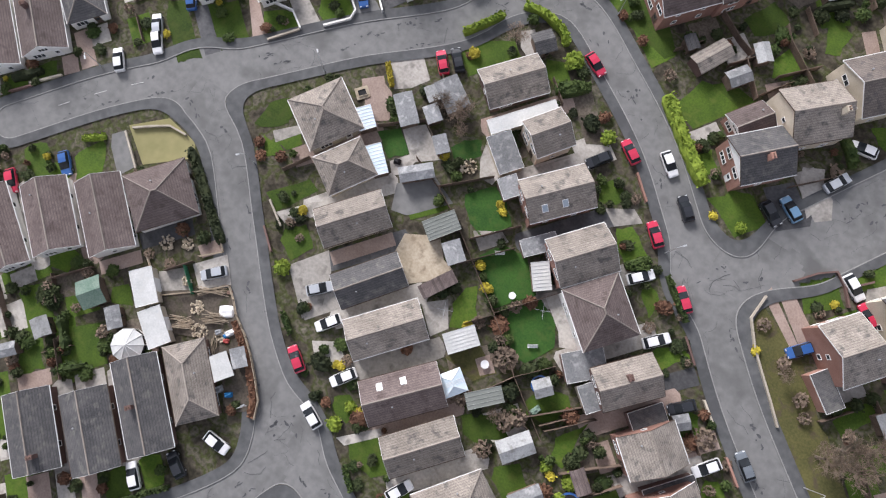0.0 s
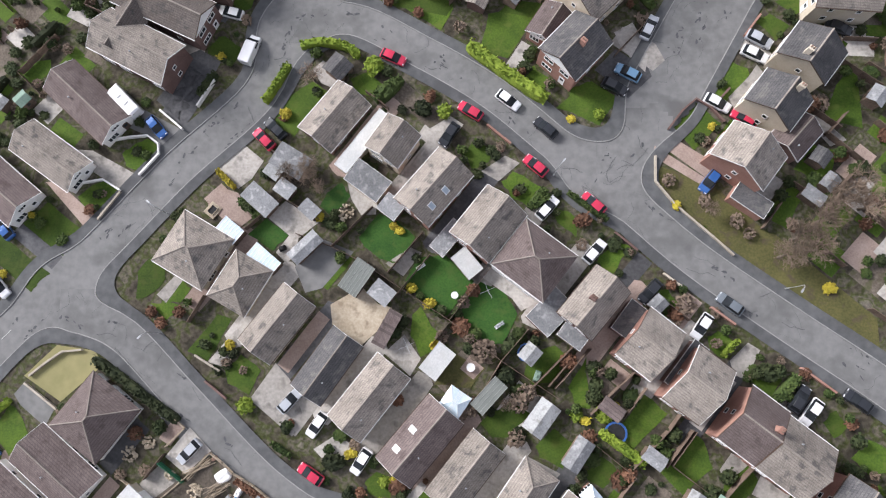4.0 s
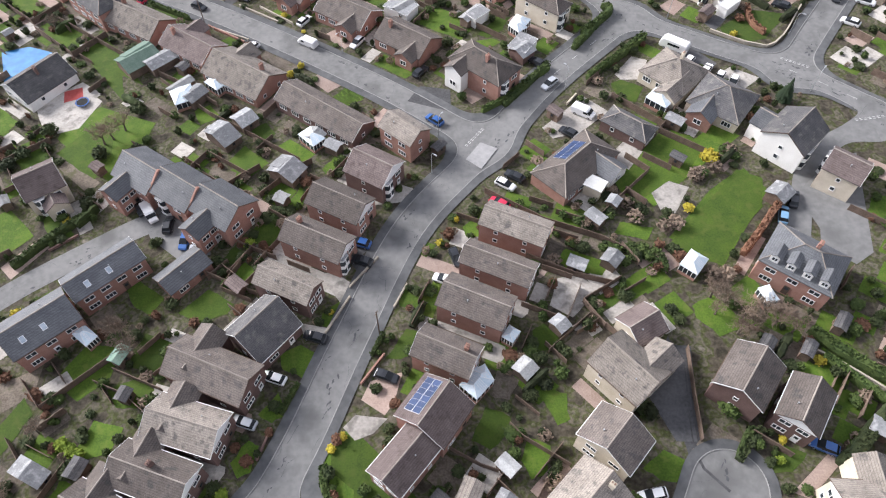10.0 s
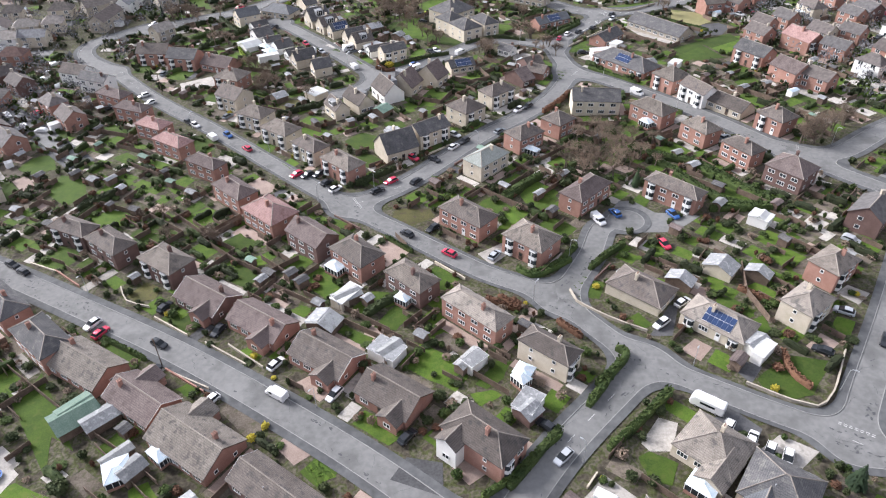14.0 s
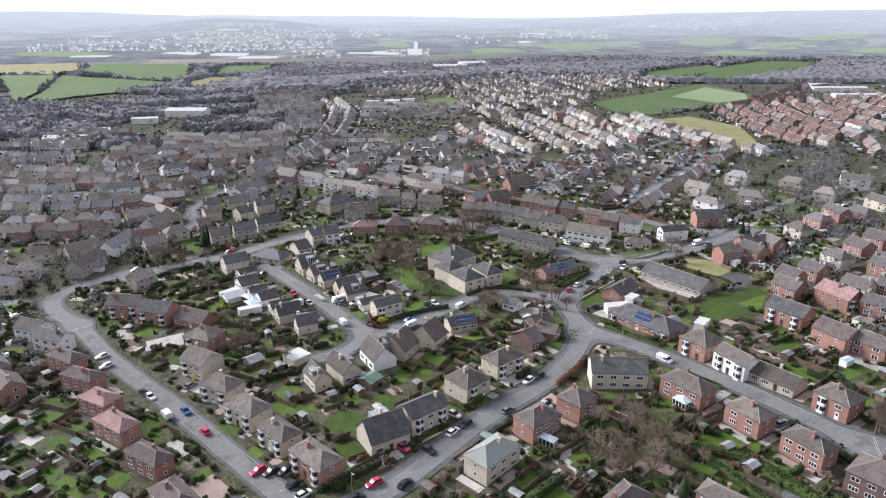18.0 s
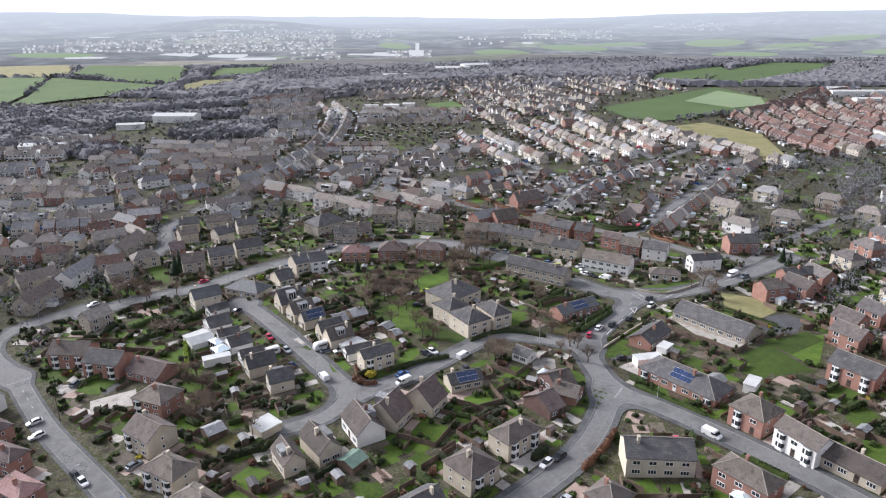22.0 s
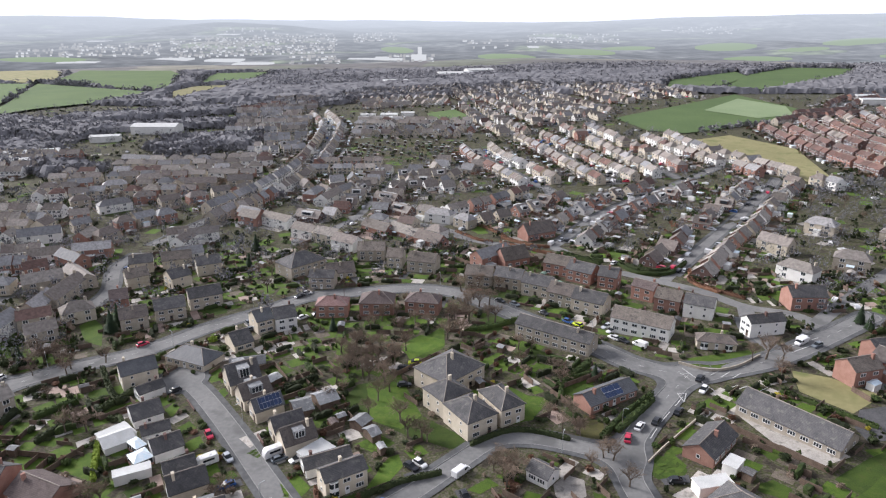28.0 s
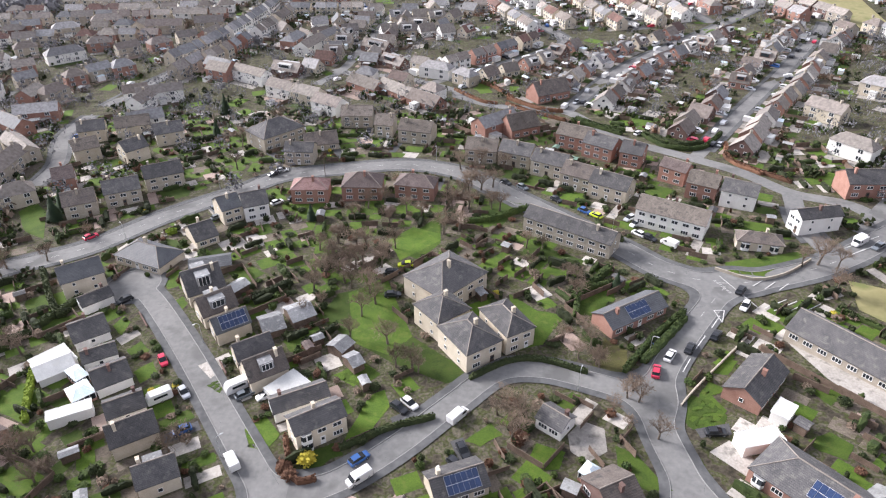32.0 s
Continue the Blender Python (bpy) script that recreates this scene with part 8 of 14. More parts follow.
lawn([(-11.7, -183.2), (-7.5, -183.6), (-5.2, -180.5), (-10.0, -178.1), (-13.6, -180.9)])
paving([(-15.2, -181.9), (-13.5, -182.1), (-9.7, -177.7), (-10.6, -176.9)])
lawn([(25.8, -152.9), (27.4, -150.6), (26.0, -148.2), (24.4, -148.3)])
lawn([(31.7, -157.0), (33.8, -158.5), (35.3, -155.9), (33.2, -154.4), (31.6, -155.3)])
paving([(35.1, -160.8), (36.7, -161.5), (39.0, -157.2), (37.3, -156.1), (34.6, -158.8)])
hedge([(33.4, -158.1), (35.7, -155.8)], 0.8, 1.0, LIME, "yellow-green clipped garden hedge")
lawn([(37.5, -161.8), (40.0, -164.1), (41.9, -161.5), (39.8, -159.2)])
hedge([(40.4, -164.4), (43.9, -160.9)], 1.4, 1.3, HEDGE, "clipped green garden hedge")
area("driveway", TARMAC, "dark tarmac driveway in front of a house", [(42.4, -166.7), (44.8, -168.5), (47.1, -165.0), (45.9, -163.9)], 0.055)
lawn([(48.7, -169.7), (50.7, -167.9), (49.1, -165.7), (47.1, -167.4)])
lawn([(53.1, -174.4), (56.0, -174.1), (56.0, -171.0), (53.4, -169.6), (50.7, -172.3)])
lawn([(18.0, -168.9), (18.5, -170.9), (19.8, -172.0), (25.6, -166.6), (22.2, -164.0)])
lawn([(24.0, -174.8), (27.3, -178.1), (31.5, -174.1), (30.6, -170.6), (29.0, -169.5)])
lawn([(32.5, -178.8), (34.5, -180.1), (37.9, -175.9), (36.7, -173.6), (32.8, -176.4)])
paving([(36.8, -177.6), (40.8, -179.7), (43.0, -176.2), (39.0, -173.4)])
hedge([(15.5, -169.2), (18.5, -171.3), (21.9, -173.8)], 1.4, 1.3, LIME, "yellow-green clipped garden hedge")
plain_fence(4.4, -163.5, 7.8, -164.5)
plain_fence(14.1, -166.8, 17.7, -163.2)
plain_fence(17.7, -163.2, 20.8, -160.4)
plain_fence(19.9, -174.4, 25.3, -168.7)
plain_fence(25.3, -168.7, 27.6, -165.6)
plain_fence(30.6, -180.5, 34.4, -176.2)
plain_fence(34.4, -176.2, 37.5, -173.1)
plain_fence(5.2, -163.5, 9.9, -158.8)
plain_fence(9.9, -158.8, 13.4, -155.2)
plain_fence(44.5, -132.2, 47.8, -134.6)
plain_fence(-35.1, -126.6, -29.2, -130.9)
lawn([(-86.2, -28.1), (-81.6, -31.6), (-75.8, -35.8), (-74.2, -29.6), (-75.5, -18.8), (-80.6, -21.0)])
lawn([(-91.3, -55.0), (-89.0, -55.1), (-83.9, -49.2), (-91.1, -42.5), (-94.4, -45.2)])
area("driveway", BLOCK, "pinkish block-paved driveway", [(-88.0, -56.5), (-85.0, -59.2), (-78.5, -50.2), (-82.6, -50.0)], 0.062)
flower_bed([(-76.1, -39.5), (-74.4, -36.6), (-83.3, -29.9), (-84.5, -32.2)])
paving([(-93.8, -16.8), (-90.1, -23.0), (-86.2, -19.0), (-81.3, -10.5), (-86.8, -6.5), (-95.5, -13.2)])
shrub(-71.2, -16.8, 2.8, 2.4, "green")
shrub(-95.0, -31.7, 2.8, 2.4, "green")
shrub(-92.9, -28.6, 2.8, 2.4, "green")
shrub(-89.1, -22.2, 2.8, 2.4, "green")
shrub(-76.1, -29.5, 2.8, 2.4, "green")
shrub(-74.7, -42.5, 2.8, 2.4, "green")
shrub(-68.3, -29.1, 2.8, 2.4, "green")
shrub(-41.0, -53.5, 2.0, 1.5, "lime")
shrub(-65.4, -90.6, 2.0, 1.5, "lime")
shrub(-63.7, -91.6, 2.0, 1.5, "lime")
shrub(-62.2, -92.2, 2.0, 1.5, "lime")
shrub(-38.4, -99.0, 2.0, 1.5, "lime")
lawn([(-56.8, -21.6), (-52.2, -19.3), (-55.9, -15.6), (-58.8, -17.2)])
lawn([(-43.1, -27.4), (-39.8, -25.1), (-42.6, -21.6), (-45.4, -23.9)])
lawn([(-43.7, -36.7), (-40.1, -33.1), (-46.1, -28.0), (-49.0, -32.6)])
lawn([(-33.0, -33.5), (-30.8, -31.3), (-36.6, -26.9), (-38.8, -28.4)])
lawn([(-42.0, -62.3), (-38.9, -61.8), (-38.7, -59.3), (-41.6, -57.2), (-44.0, -59.7)])
lawn([(-51.8, -67.4), (-47.3, -69.4), (-42.8, -67.8), (-42.0, -66.0), (-47.3, -62.7)])
lawn([(-60.0, -65.9), (-56.9, -67.8), (-55.0, -64.3), (-60.6, -60.2), (-63.1, -61.4)])
lawn([(-26.0, -70.8), (-24.4, -71.5), (-21.6, -67.5), (-22.3, -65.6), (-26.2, -68.5)])
lawn([(-31.9, -78.6), (-28.2, -80.3), (-26.1, -76.0), (-29.3, -74.2), (-32.6, -76.3)])
lawn([(-34.9, -86.4), (-32.3, -88.0), (-30.6, -86.6), (-31.9, -82.9)])
lawn([(-38.1, -94.3), (-36.5, -96.2), (-34.8, -95.3), (-33.8, -91.5), (-35.8, -90.4)])
lawn([(-43.1, -101.2), (-41.5, -102.5), (-39.8, -102.1), (-38.9, -99.0), (-40.6, -96.6)])
paving([(-20.1, -45.3), (-10.7, -44.4), (-10.1, -41.6), (-15.9, -39.0), (-23.7, -40.8)])
paving([(-25.6, -63.0), (-22.2, -67.5), (-20.3, -63.3), (-24.7, -59.9), (-27.9, -60.4)])
paving([(-28.9, -72.5), (-24.8, -73.2), (-23.9, -71.5), (-30.2, -70.1)])
low_wall([(-21.6, -63.5), (-16.8, -57.3)], 0.6, WALL["s"], STONEWALL)
low_wall([(-25.1, -72.4), (-21.4, -65.4)], 0.6, WALL["s"], STONEWALL)
area("driveway", TARMAC, "dark tarmac driveway in front of a house", [(-19.4, -61.4), (-17.4, -58.3), (-20.7, -55.6), (-22.8, -56.8)], 0.055)
lawn([(-14.7, -77.5), (-12.2, -77.6), (-10.3, -76.6), (-9.3, -72.7), (-11.3, -72.0)])
area("driveway", BLOCK, "pinkish block-paved driveway", [(-18.3, -84.4), (-14.4, -87.1), (-13.0, -85.1), (-11.7, -79.8), (-17.0, -81.3)], 0.062)
paving([(-20.9, -88.9), (-18.9, -91.0), (-16.1, -90.0), (-13.9, -87.6), (-19.1, -86.9)])
lawn([(-18.5, -98.6), (-18.3, -101.8), (-7.8, -104.2), (-6.4, -102.5), (-18.0, -90.0), (-17.3, -94.4), (-22.2, -90.9), (-22.3, -95.7)])
shrub(-23.8, -94.2, 1.6, 1.3, "russet")
shrub(-21.6, -99.4, 1.6, 1.3, "russet")
shrub(-17.0, -101.8, 1.6, 1.3, "russet")
shrub(-12.1, -103.7, 1.6, 1.3, "russet")
shrub(-21.7, -90.9, 1.6, 1.3, "russet")
shrub(-35.4, -93.9, 1.6, 1.3, "russet")
shrub(-22.5, -92.3, 1.2, 1.0, "gold")
shrub(-20.8, -90.4, 1.2, 1.0, "gold")
hedge([(-23.3, -94.7), (-23.1, -97.5), (-22.0, -100.3)], 1.2, 1.2, HEDGE, "clipped green garden hedge")
lawn([(-70.3, -79.4), (-65.3, -83.4), (-60.7, -79.2), (-60.6, -73.0), (-66.7, -73.3)])
lawn([(-79.7, -91.7), (-76.6, -95.2), (-74.2, -90.3), (-72.2, -85.3), (-74.5, -82.5)])
lawn([(-63.2, -91.6), (-61.1, -92.7), (-57.5, -91.8), (-56.4, -87.8), (-61.5, -86.6)])
lawn([(-58.5, -84.6), (-55.1, -84.7), (-52.7, -81.6), (-56.2, -79.3), (-60.8, -81.4)])
bare_tree(-62.0, -71.2, 6, 1.30)
bare_tree(-58.1, -74.8, 6, 1.30)
bare_tree(-74.7, -24.7, 6, 1.30)
bare_tree(-72.8, -22.3, 6, 1.30)
bare_tree(-72.0, -98.1, 6, 1.30)
paving([(-72.9, -81.0), (-69.9, -82.7), (-66.6, -80.1), (-68.7, -77.8)])
flower_bed([(-79.4, -86.1), (-73.1, -82.0), (-73.1, -76.5), (-76.6, -78.6), (-83.2, -80.6)])
lawn([(-25.1, -17.6), (-22.1, -16.1), (-25.5, -12.3), (-27.9, -13.9)])
lawn([(-10.5, -55.4), (-7.9, -57.5), (-6.3, -55.0), (-8.4, -53.5)])
lawn([(-0.4, -53.3), (2.3, -53.4), (4.0, -50.8), (1.9, -48.6), (-1.4, -51.2)])
lawn([(28.2, -40.9), (29.3, -45.3), (33.6, -45.5), (41.1, -42.4), (46.4, -34.5), (44.9, -30.6), (39.4, -29.4)])
lawn([(36.0, -56.5), (39.5, -59.9), (44.2, -61.4), (48.6, -55.2), (54.0, -49.5), (56.1, -42.6), (51.8, -40.1)])
lawn([(48.1, -31.6), (50.9, -34.1), (53.9, -30.4), (50.9, -28.6), (47.4, -29.1)])
lawn([(16.9, -61.3), (22.9, -62.8), (24.7, -60.4), (17.4, -56.8), (15.6, -58.7)])
paving([(13.3, -68.4), (17.0, -70.9), (18.1, -69.8), (22.1, -65.2), (18.8, -62.6), (15.2, -63.0)])
lawn([(10.2, -76.8), (12.6, -76.9), (14.3, -74.2), (12.0, -71.8), (10.0, -72.9)])
lawn([(12.5, -89.5), (14.4, -88.5), (14.3, -84.5), (12.0, -83.4), (10.5, -84.9)])
lawn([(-0.9, -91.5), (2.2, -93.1), (5.6, -89.7), (5.2, -87.7), (1.6, -86.1)])
lawn([(6.6, -94.6), (7.8, -97.5), (10.1, -96.6), (11.3, -92.4), (7.8, -91.3)])
lawn([(0.9, -103.6), (7.7, -105.0), (8.3, -102.4), (2.7, -101.4)])
lawn([(26.5, -54.0), (32.0, -55.6), (33.5, -53.1), (27.9, -51.4)])
paving([(24.6, -39.2), (26.6, -40.8), (30.0, -40.3), (35.8, -30.7), (31.8, -31.2)])
paving([(35.7, -49.1), (38.2, -50.0), (41.9, -43.9), (38.4, -42.2), (34.7, -44.9)])
shrub(46.9, -37.6, 3.2, 2.4, "gold")
shrub(40.7, -49.1, 1.6, 1.3, "gold")
shrub(54.7, -80.3, 1.6, 1.3, "gold")
shrub(29.0, -47.4, 2.6, 2.0, "twig")
shrub(30.6, -50.9, 2.6, 2.0, "twig")
shrub(35.5, -53.2, 2.6, 2.0, "twig")
shrub(37.7, -52.6, 2.6, 2.0, "twig")
shrub(44.0, -41.1, 2.6, 2.0, "twig")
shrub(43.3, -41.8, 2.6, 2.0, "twig")
shrub(47.5, -39.9, 2.6, 2.0, "twig")
shrub(44.2, -63.8, 2.6, 2.0, "twig")
shrub(41.8, -63.7, 2.6, 2.0, "twig")
shrub(51.1, -35.6, 2.6, 2.0, "twig")
shrub(26.0, -57.9, 2.2, 1.8, "hedge")
shrub(28.6, -58.0, 2.2, 1.8, "hedge")
shrub(31.5, -59.5, 2.2, 1.8, "hedge")
shrub(27.2, -60.5, 2.2, 1.8, "hedge")
shrub(33.3, -60.8, 2.2, 1.8, "hedge")
shrub(30.6, -58.1, 2.2, 1.8, "hedge")
shrub(32.6, -58.9, 2.2, 1.8, "hedge")
shrub(23.2, -51.2, 2.0, 1.6, "green")
shrub(26.1, -49.3, 2.0, 1.6, "green")
shrub(32.0, -48.9, 2.0, 1.6, "green")
shrub(26.0, -45.8, 2.0, 1.6, "green")
shrub(10.7, -62.2, 2.0, 1.6, "green")
shrub(11.0, -78.5, 2.0, 1.6, "green")
shrub(9.8, -81.7, 2.0, 1.6, "green")
shrub(11.2, -82.8, 2.0, 1.6, "green")
shrub(8.7, -84.8, 2.0, 1.6, "green")
shrub(10.3, -81.2, 2.0, 1.6, "green")
shrub(21.5, -52.4, 2.0, 1.6, "green")
flower_bed([(41.8, -66.1), (44.2, -66.3), (45.8, -63.3), (43.6, -62.0), (41.4, -63.1)])
lawn([(37.3, -71.8), (40.5, -75.3), (47.5, -73.4), (44.1, -71.5), (41.1, -67.3), (37.3, -69.5)])
lawn([(45.4, -69.9), (47.3, -70.0), (49.9, -67.1), (47.7, -64.0), (44.2, -66.3)])
bare_tree(42.7, -69.2, 6, 1.30)
bare_tree(44.9, -72.1, 6, 1.30)
bare_tree(47.9, -71.7, 6, 1.30)
bare_tree(49.4, -73.5, 6, 1.30)
bare_tree(51.8, -75.3, 6, 1.30)
bare_tree(40.5, -67.9, 6, 1.30)
bare_tree(43.4, -74.9, 6, 1.30)
area("driveway", ASPHALT, "grey asphalt driveway in front of a house", [(62.9, -54.7), (61.9, -58.5), (66.7, -62.5), (70.3, -60.2), (75.2, -37.2), (70.5, -38.4), (61.0, -46.5)], 0.052)
hedge([(54.7, -74.8), (57.5, -78.2), (61.2, -81.6), (65.5, -84.9)], 1.8, 1.8, HEDGE, "clipped green garden hedge")
lawn([(63.2, -86.8), (65.0, -83.8), (59.0, -76.1), (55.7, -78.2)])
low_wall([(54.7, -78.7), (58.5, -81.5), (63.8, -86.3)], 0.9, WALL["s"], STONEWALL)
hedge([(64.9, -86.8), (59.1, -91.5), (54.7, -95.2), (52.5, -96.9)], 2.2, 2.2, SHRUB, "dark evergreen garden hedge")
lawn([(42.1, -97.5), (45.5, -97.6), (48.7, -95.0), (45.6, -93.5), (42.5, -95.7)])
hedge([(38.2, -95.6), (42.7, -91.0)], 1.3, 1.3, SHRUB, "dark evergreen garden hedge")
area("driveway", BLOCK, "pinkish block-paved driveway", [(44.9, -100.3), (47.1, -101.3), (54.8, -94.7), (52.4, -94.2)], 0.062)
lawn([(47.0, -105.1), (49.8, -103.9), (49.0, -100.4), (44.2, -102.9)])
shrub(44.2, -95.8, 1.4, 1.0, "lime")
flower_bed([(31.5, -94.4), (33.6, -97.3), (37.3, -96.0), (39.7, -92.8), (35.9, -89.8)])
shrub(38.9, -87.9, 2.8, 2.4, "hedge")
lawn([(26.5, -98.0), (29.0, -98.5), (30.9, -95.4), (28.1, -93.9), (24.2, -96.1)])
hedge([(21.5, -100.1), (23.4, -101.5), (25.2, -103.7)], 1.4, 1.2, HEDGE, "clipped green garden hedge")
shrub(26.7, -88.0, 2.4, 1.8, "green")
shrub(25.5, -86.9, 2.4, 1.8, "green")
area("driveway", TARMAC, "dark tarmac driveway in front of a house", [(30.0, -92.5), (33.1, -92.6), (33.9, -80.5), (32.0, -75.0), (26.8, -84.4)], 0.055)
plain_fence(34.5, -77.3, 33.9, -85.7)
plain_fence(33.9, -85.7, 33.6, -92.6)
plain_fence(-51.7, -86.9, -57.5, -82.5)
plain_fence(-57.5, -82.5, -63.0, -80.2)
plain_fence(-66.4, -108.1, -60.9, -104.8)
plain_fence(-53.1, -79.4, -49.7, -76.2)
plain_fence(-49.7, -76.2, -46.2, -73.0)
plain_fence(-5.9, -91.8, 0.3, -95.4)
plain_fence(0.3, -95.4, 3.0, -96.4)
plain_fence(5.1, -89.2, 6.9, -91.3)
plain_fence(6.9, -91.3, 13.7, -95.8)
plain_fence(1.1, -100.0, 4.8, -95.5)
plain_fence(9.9, -58.4, 17.8, -62.6)
plain_fence(17.8, -62.6, 24.2, -64.7)
plain_fence(3.2, -43.1, 13.7, -50.6)
plain_fence(13.7, -50.6, 23.8, -55.2)
plain_fence(23.8, -55.2, 27.6, -58.0)
plain_fence(-68.2, -7.6, -54.7, -19.2)
plain_fence(-54.7, -19.2, -42.5, -27.4)
plain_fence(-42.5, -27.4, -33.6, -33.5)
plain_fence(-40.7, -42.1, -34.5, -35.7)
plain_fence(-34.5, -35.7, -31.2, -33.6)
plain_fence(-48.3, -59.5, -41.4, -63.0)
plain_fence(-41.4, -63.0, -38.0, -64.3)
plain_fence(-41.3, -63.6, -38.6, -59.9)
plain_fence(-49.1, -40.2, -41.7, -34.5)
flower_bed([(-66.1, -18.3), (-63.5, -16.0), (-68.6, -12.3), (-70.7, -14.5)])
lawn([(-68.2, -8.0), (-65.8, -10.0), (-62.9, -7.6), (-65.6, -4.9)])
lawn([(-53.8, 3.4), (-50.9, 5.4), (-54.5, 7.9), (-57.4, 5.8)])
low_wall([(-60.0, 10.5), (-50.3, 5.4)], 0.6, WALL["s"], STONEWALL)
area("driveway", BLOCK, "pinkish block-paved driveway", [(-29.9, -13.4), (-26.2, -10.6), (-32.1, -6.6), (-34.3, -9.0)], 0.062)
flower_bed([(-39.4, -7.5), (-35.9, -3.8), (-43.0, 3.6), (-48.0, 1.0)])
shrub(-36.8, -4.6, 1.5, 1.2, "gold")
shrub(-38.9, -7.3, 1.5, 1.2, "gold")
shrub(32.7, 31.1, 1.5, 1.2, "gold")
shrub(60.6, -1.0, 1.5, 1.2, "gold")
lawn([(-25.1, -18.2), (-21.5, -15.0), (-26.0, -11.8), (-28.7, -14.7)])
lawn([(-42.5, 11.9), (-40.2, 15.8), (-43.7, 17.7), (-46.4, 16.2)])
low_wall([(-49.3, 17.7), (-40.4, 10.7)], 0.6, WALL["s"], STONEWALL)
lawn([(-62.5, 26.9), (-60.1, 29.6), (-62.0, 31.6), (-64.8, 29.9)])
area("rough_grass", ROUGH, "olive rough grass on a corner plot", [(-78.1, 35.6), (-75.3, 33.5), (-70.8, 34.2), (-70.8, 38.3), (-75.1, 40.7)], 0.046)
low_wall([(-80.7, 38.9), (-77.4, 33.6), (-71.2, 31.2)], 0.6, WALL["s"], STONEWALL)
lawn([(-95.9, 48.6), (-92.7, 46.2), (-91.2, 49.5), (-93.7, 52.0)])
area("driveway", BLOCK, "pinkish block-paved driveway", [(-27.2, 1.0), (-23.7, 4.0), (-28.9, 8.8), (-33.1, 6.0)], 0.062)
lawn([(-23.7, 27.3), (-20.9, 25.2), (-13.4, 28.5), (-13.6, 32.4), (-19.0, 33.8)])
lawn([(-18.1, 21.4), (-13.1, 20.2), (-9.4, 24.5), (-13.4, 28.5)])
hedge([(-20.3, 24.8), (-16.0, 28.7), (-12.0, 31.9)], 1.8, 1.8, SHRUB, "dark evergreen garden hedge")
lawn([(-43.4, 42.9), (-38.8, 40.4), (-34.2, 46.7), (-40.3, 49.5)])
lawn([(-49.4, 44.4), (-45.5, 46.4), (-47.7, 50.0), (-51.6, 47.9)])
lawn([(-34.4, 25.1), (-31.5, 27.8), (-35.1, 29.9), (-38.1, 28.2)])
area("driveway", TARMAC, "dark tarmac driveway in front of a house", [(-12.3, -17.1), (-3.0, -20.9), (-3.0, -14.1), (-9.5, -12.6)], 0.055)
lawn([(26.8, 30.5), (27.8, 28.5), (32.6, 27.2), (35.0, 32.9), (30.2, 35.4)])
lawn([(39.0, 16.7), (42.4, 18.2), (40.2, 22.0), (36.8, 20.4)])
low_wall([(26.6, 30.6), (27.5, 26.6), (33.8, 20.6), (40.6, 16.1)], 0.7, WALL["s"], STONEWALL)
area("driveway", TARMAC, "dark tarmac driveway in front of a house", [(40.9, 14.9), (45.6, 14.6), (49.2, 23.2), (47.6, 24.2)], 0.055)
area("driveway", BLOCK, "pinkish block-paved driveway", [(46.2, 10.5), (49.1, 7.1), (52.6, 10.8), (49.9, 13.5)], 0.062)
lawn([(53.6, 3.8), (56.8, 6.6), (53.5, 10.0), (50.3, 7.1)])
area("driveway", TARMAC, "dark tarmac driveway in front of a house", [(55.3, 3.7), (56.9, 0.7), (60.6, 4.9), (57.9, 6.6)], 0.055)
lawn([(58.5, -0.8), (62.6, -3.8), (67.2, -2.7), (74.2, 5.5), (67.3, 7.5), (63.9, 6.2), (58.5, 2.0)])
hedge([(65.9, 8.4), (65.4, 3.1), (67.3, -1.4)], 1.0, 1.3, *RUSSETROW)
low_wall([(55.8, 0.8), (62.5, -4.0), (66.5, -5.7), (71.1, -2.3), (78.3, 8.3)], 0.7, WALL["s"], STONEWALL)
lawn([(77.7, 13.2), (80.8, 11.3), (84.3, 16.1), (81.1, 18.1)])
paving([(87.4, 21.2), (91.5, 24.6), (88.1, 27.8), (84.4, 25.2)])
lawn([(63.1, 14.2), (66.5, 14.0), (66.1, 19.2), (62.0, 17.7)])
lawn([(70.5, 24.4), (72.5, 26.1), (69.1, 30.3), (64.7, 28.7)])
hedge([(63.9, 28.3), (70.7, 21.6)], 0.8, 1.3, *RUSSETROW)
lawn([(63.6, 32.8), (68.3, 38.7), (66.0, 40.0), (59.8, 37.3)])
paving([(32.7, -11.8), (33.8, -13.6), (37.7, -13.8), (40.4, -7.8), (37.2, -6.3)])
lawn([(32.4, -19.3), (35.9, -20.5), (38.0, -16.2), (33.8, -13.6), (31.5, -14.7)])
area("driveway", TARMAC, "dark tarmac driveway in front of a house", [(51.3, -14.5), (55.0, -9.9), (50.8, -4.5), (44.1, -9.3)], 0.055)
paving([(58.5, -18.4), (62.8, -15.2), (57.5, -11.3), (52.3, -14.6)])
lawn([(3.5, 3.9), (5.7, 2.3), (9.2, 5.0), (11.3, 9.5), (8.4, 9.7)])
lawn([(4.3, -1.8), (8.9, 0.7), (6.8, 2.2), (2.3, 1.1)])
hedge([(24.7, -3.2), (29.0, 2.4), (33.5, 8.1)], 1.6, 1.6, HEDGE, "clipped green garden hedge")
hedge([(8.2, -20.1), (13.2, -14.3), (18.6, -8.2)], 1.5, 1.6, HEDGE, "clipped green garden hedge")
area("driveway", BLOCK, "pinkish block-paved driveway", [(1.5, -18.9), (4.5, -16.8), (1.7, -13.2), (-1.4, -15.4)], 0.062)
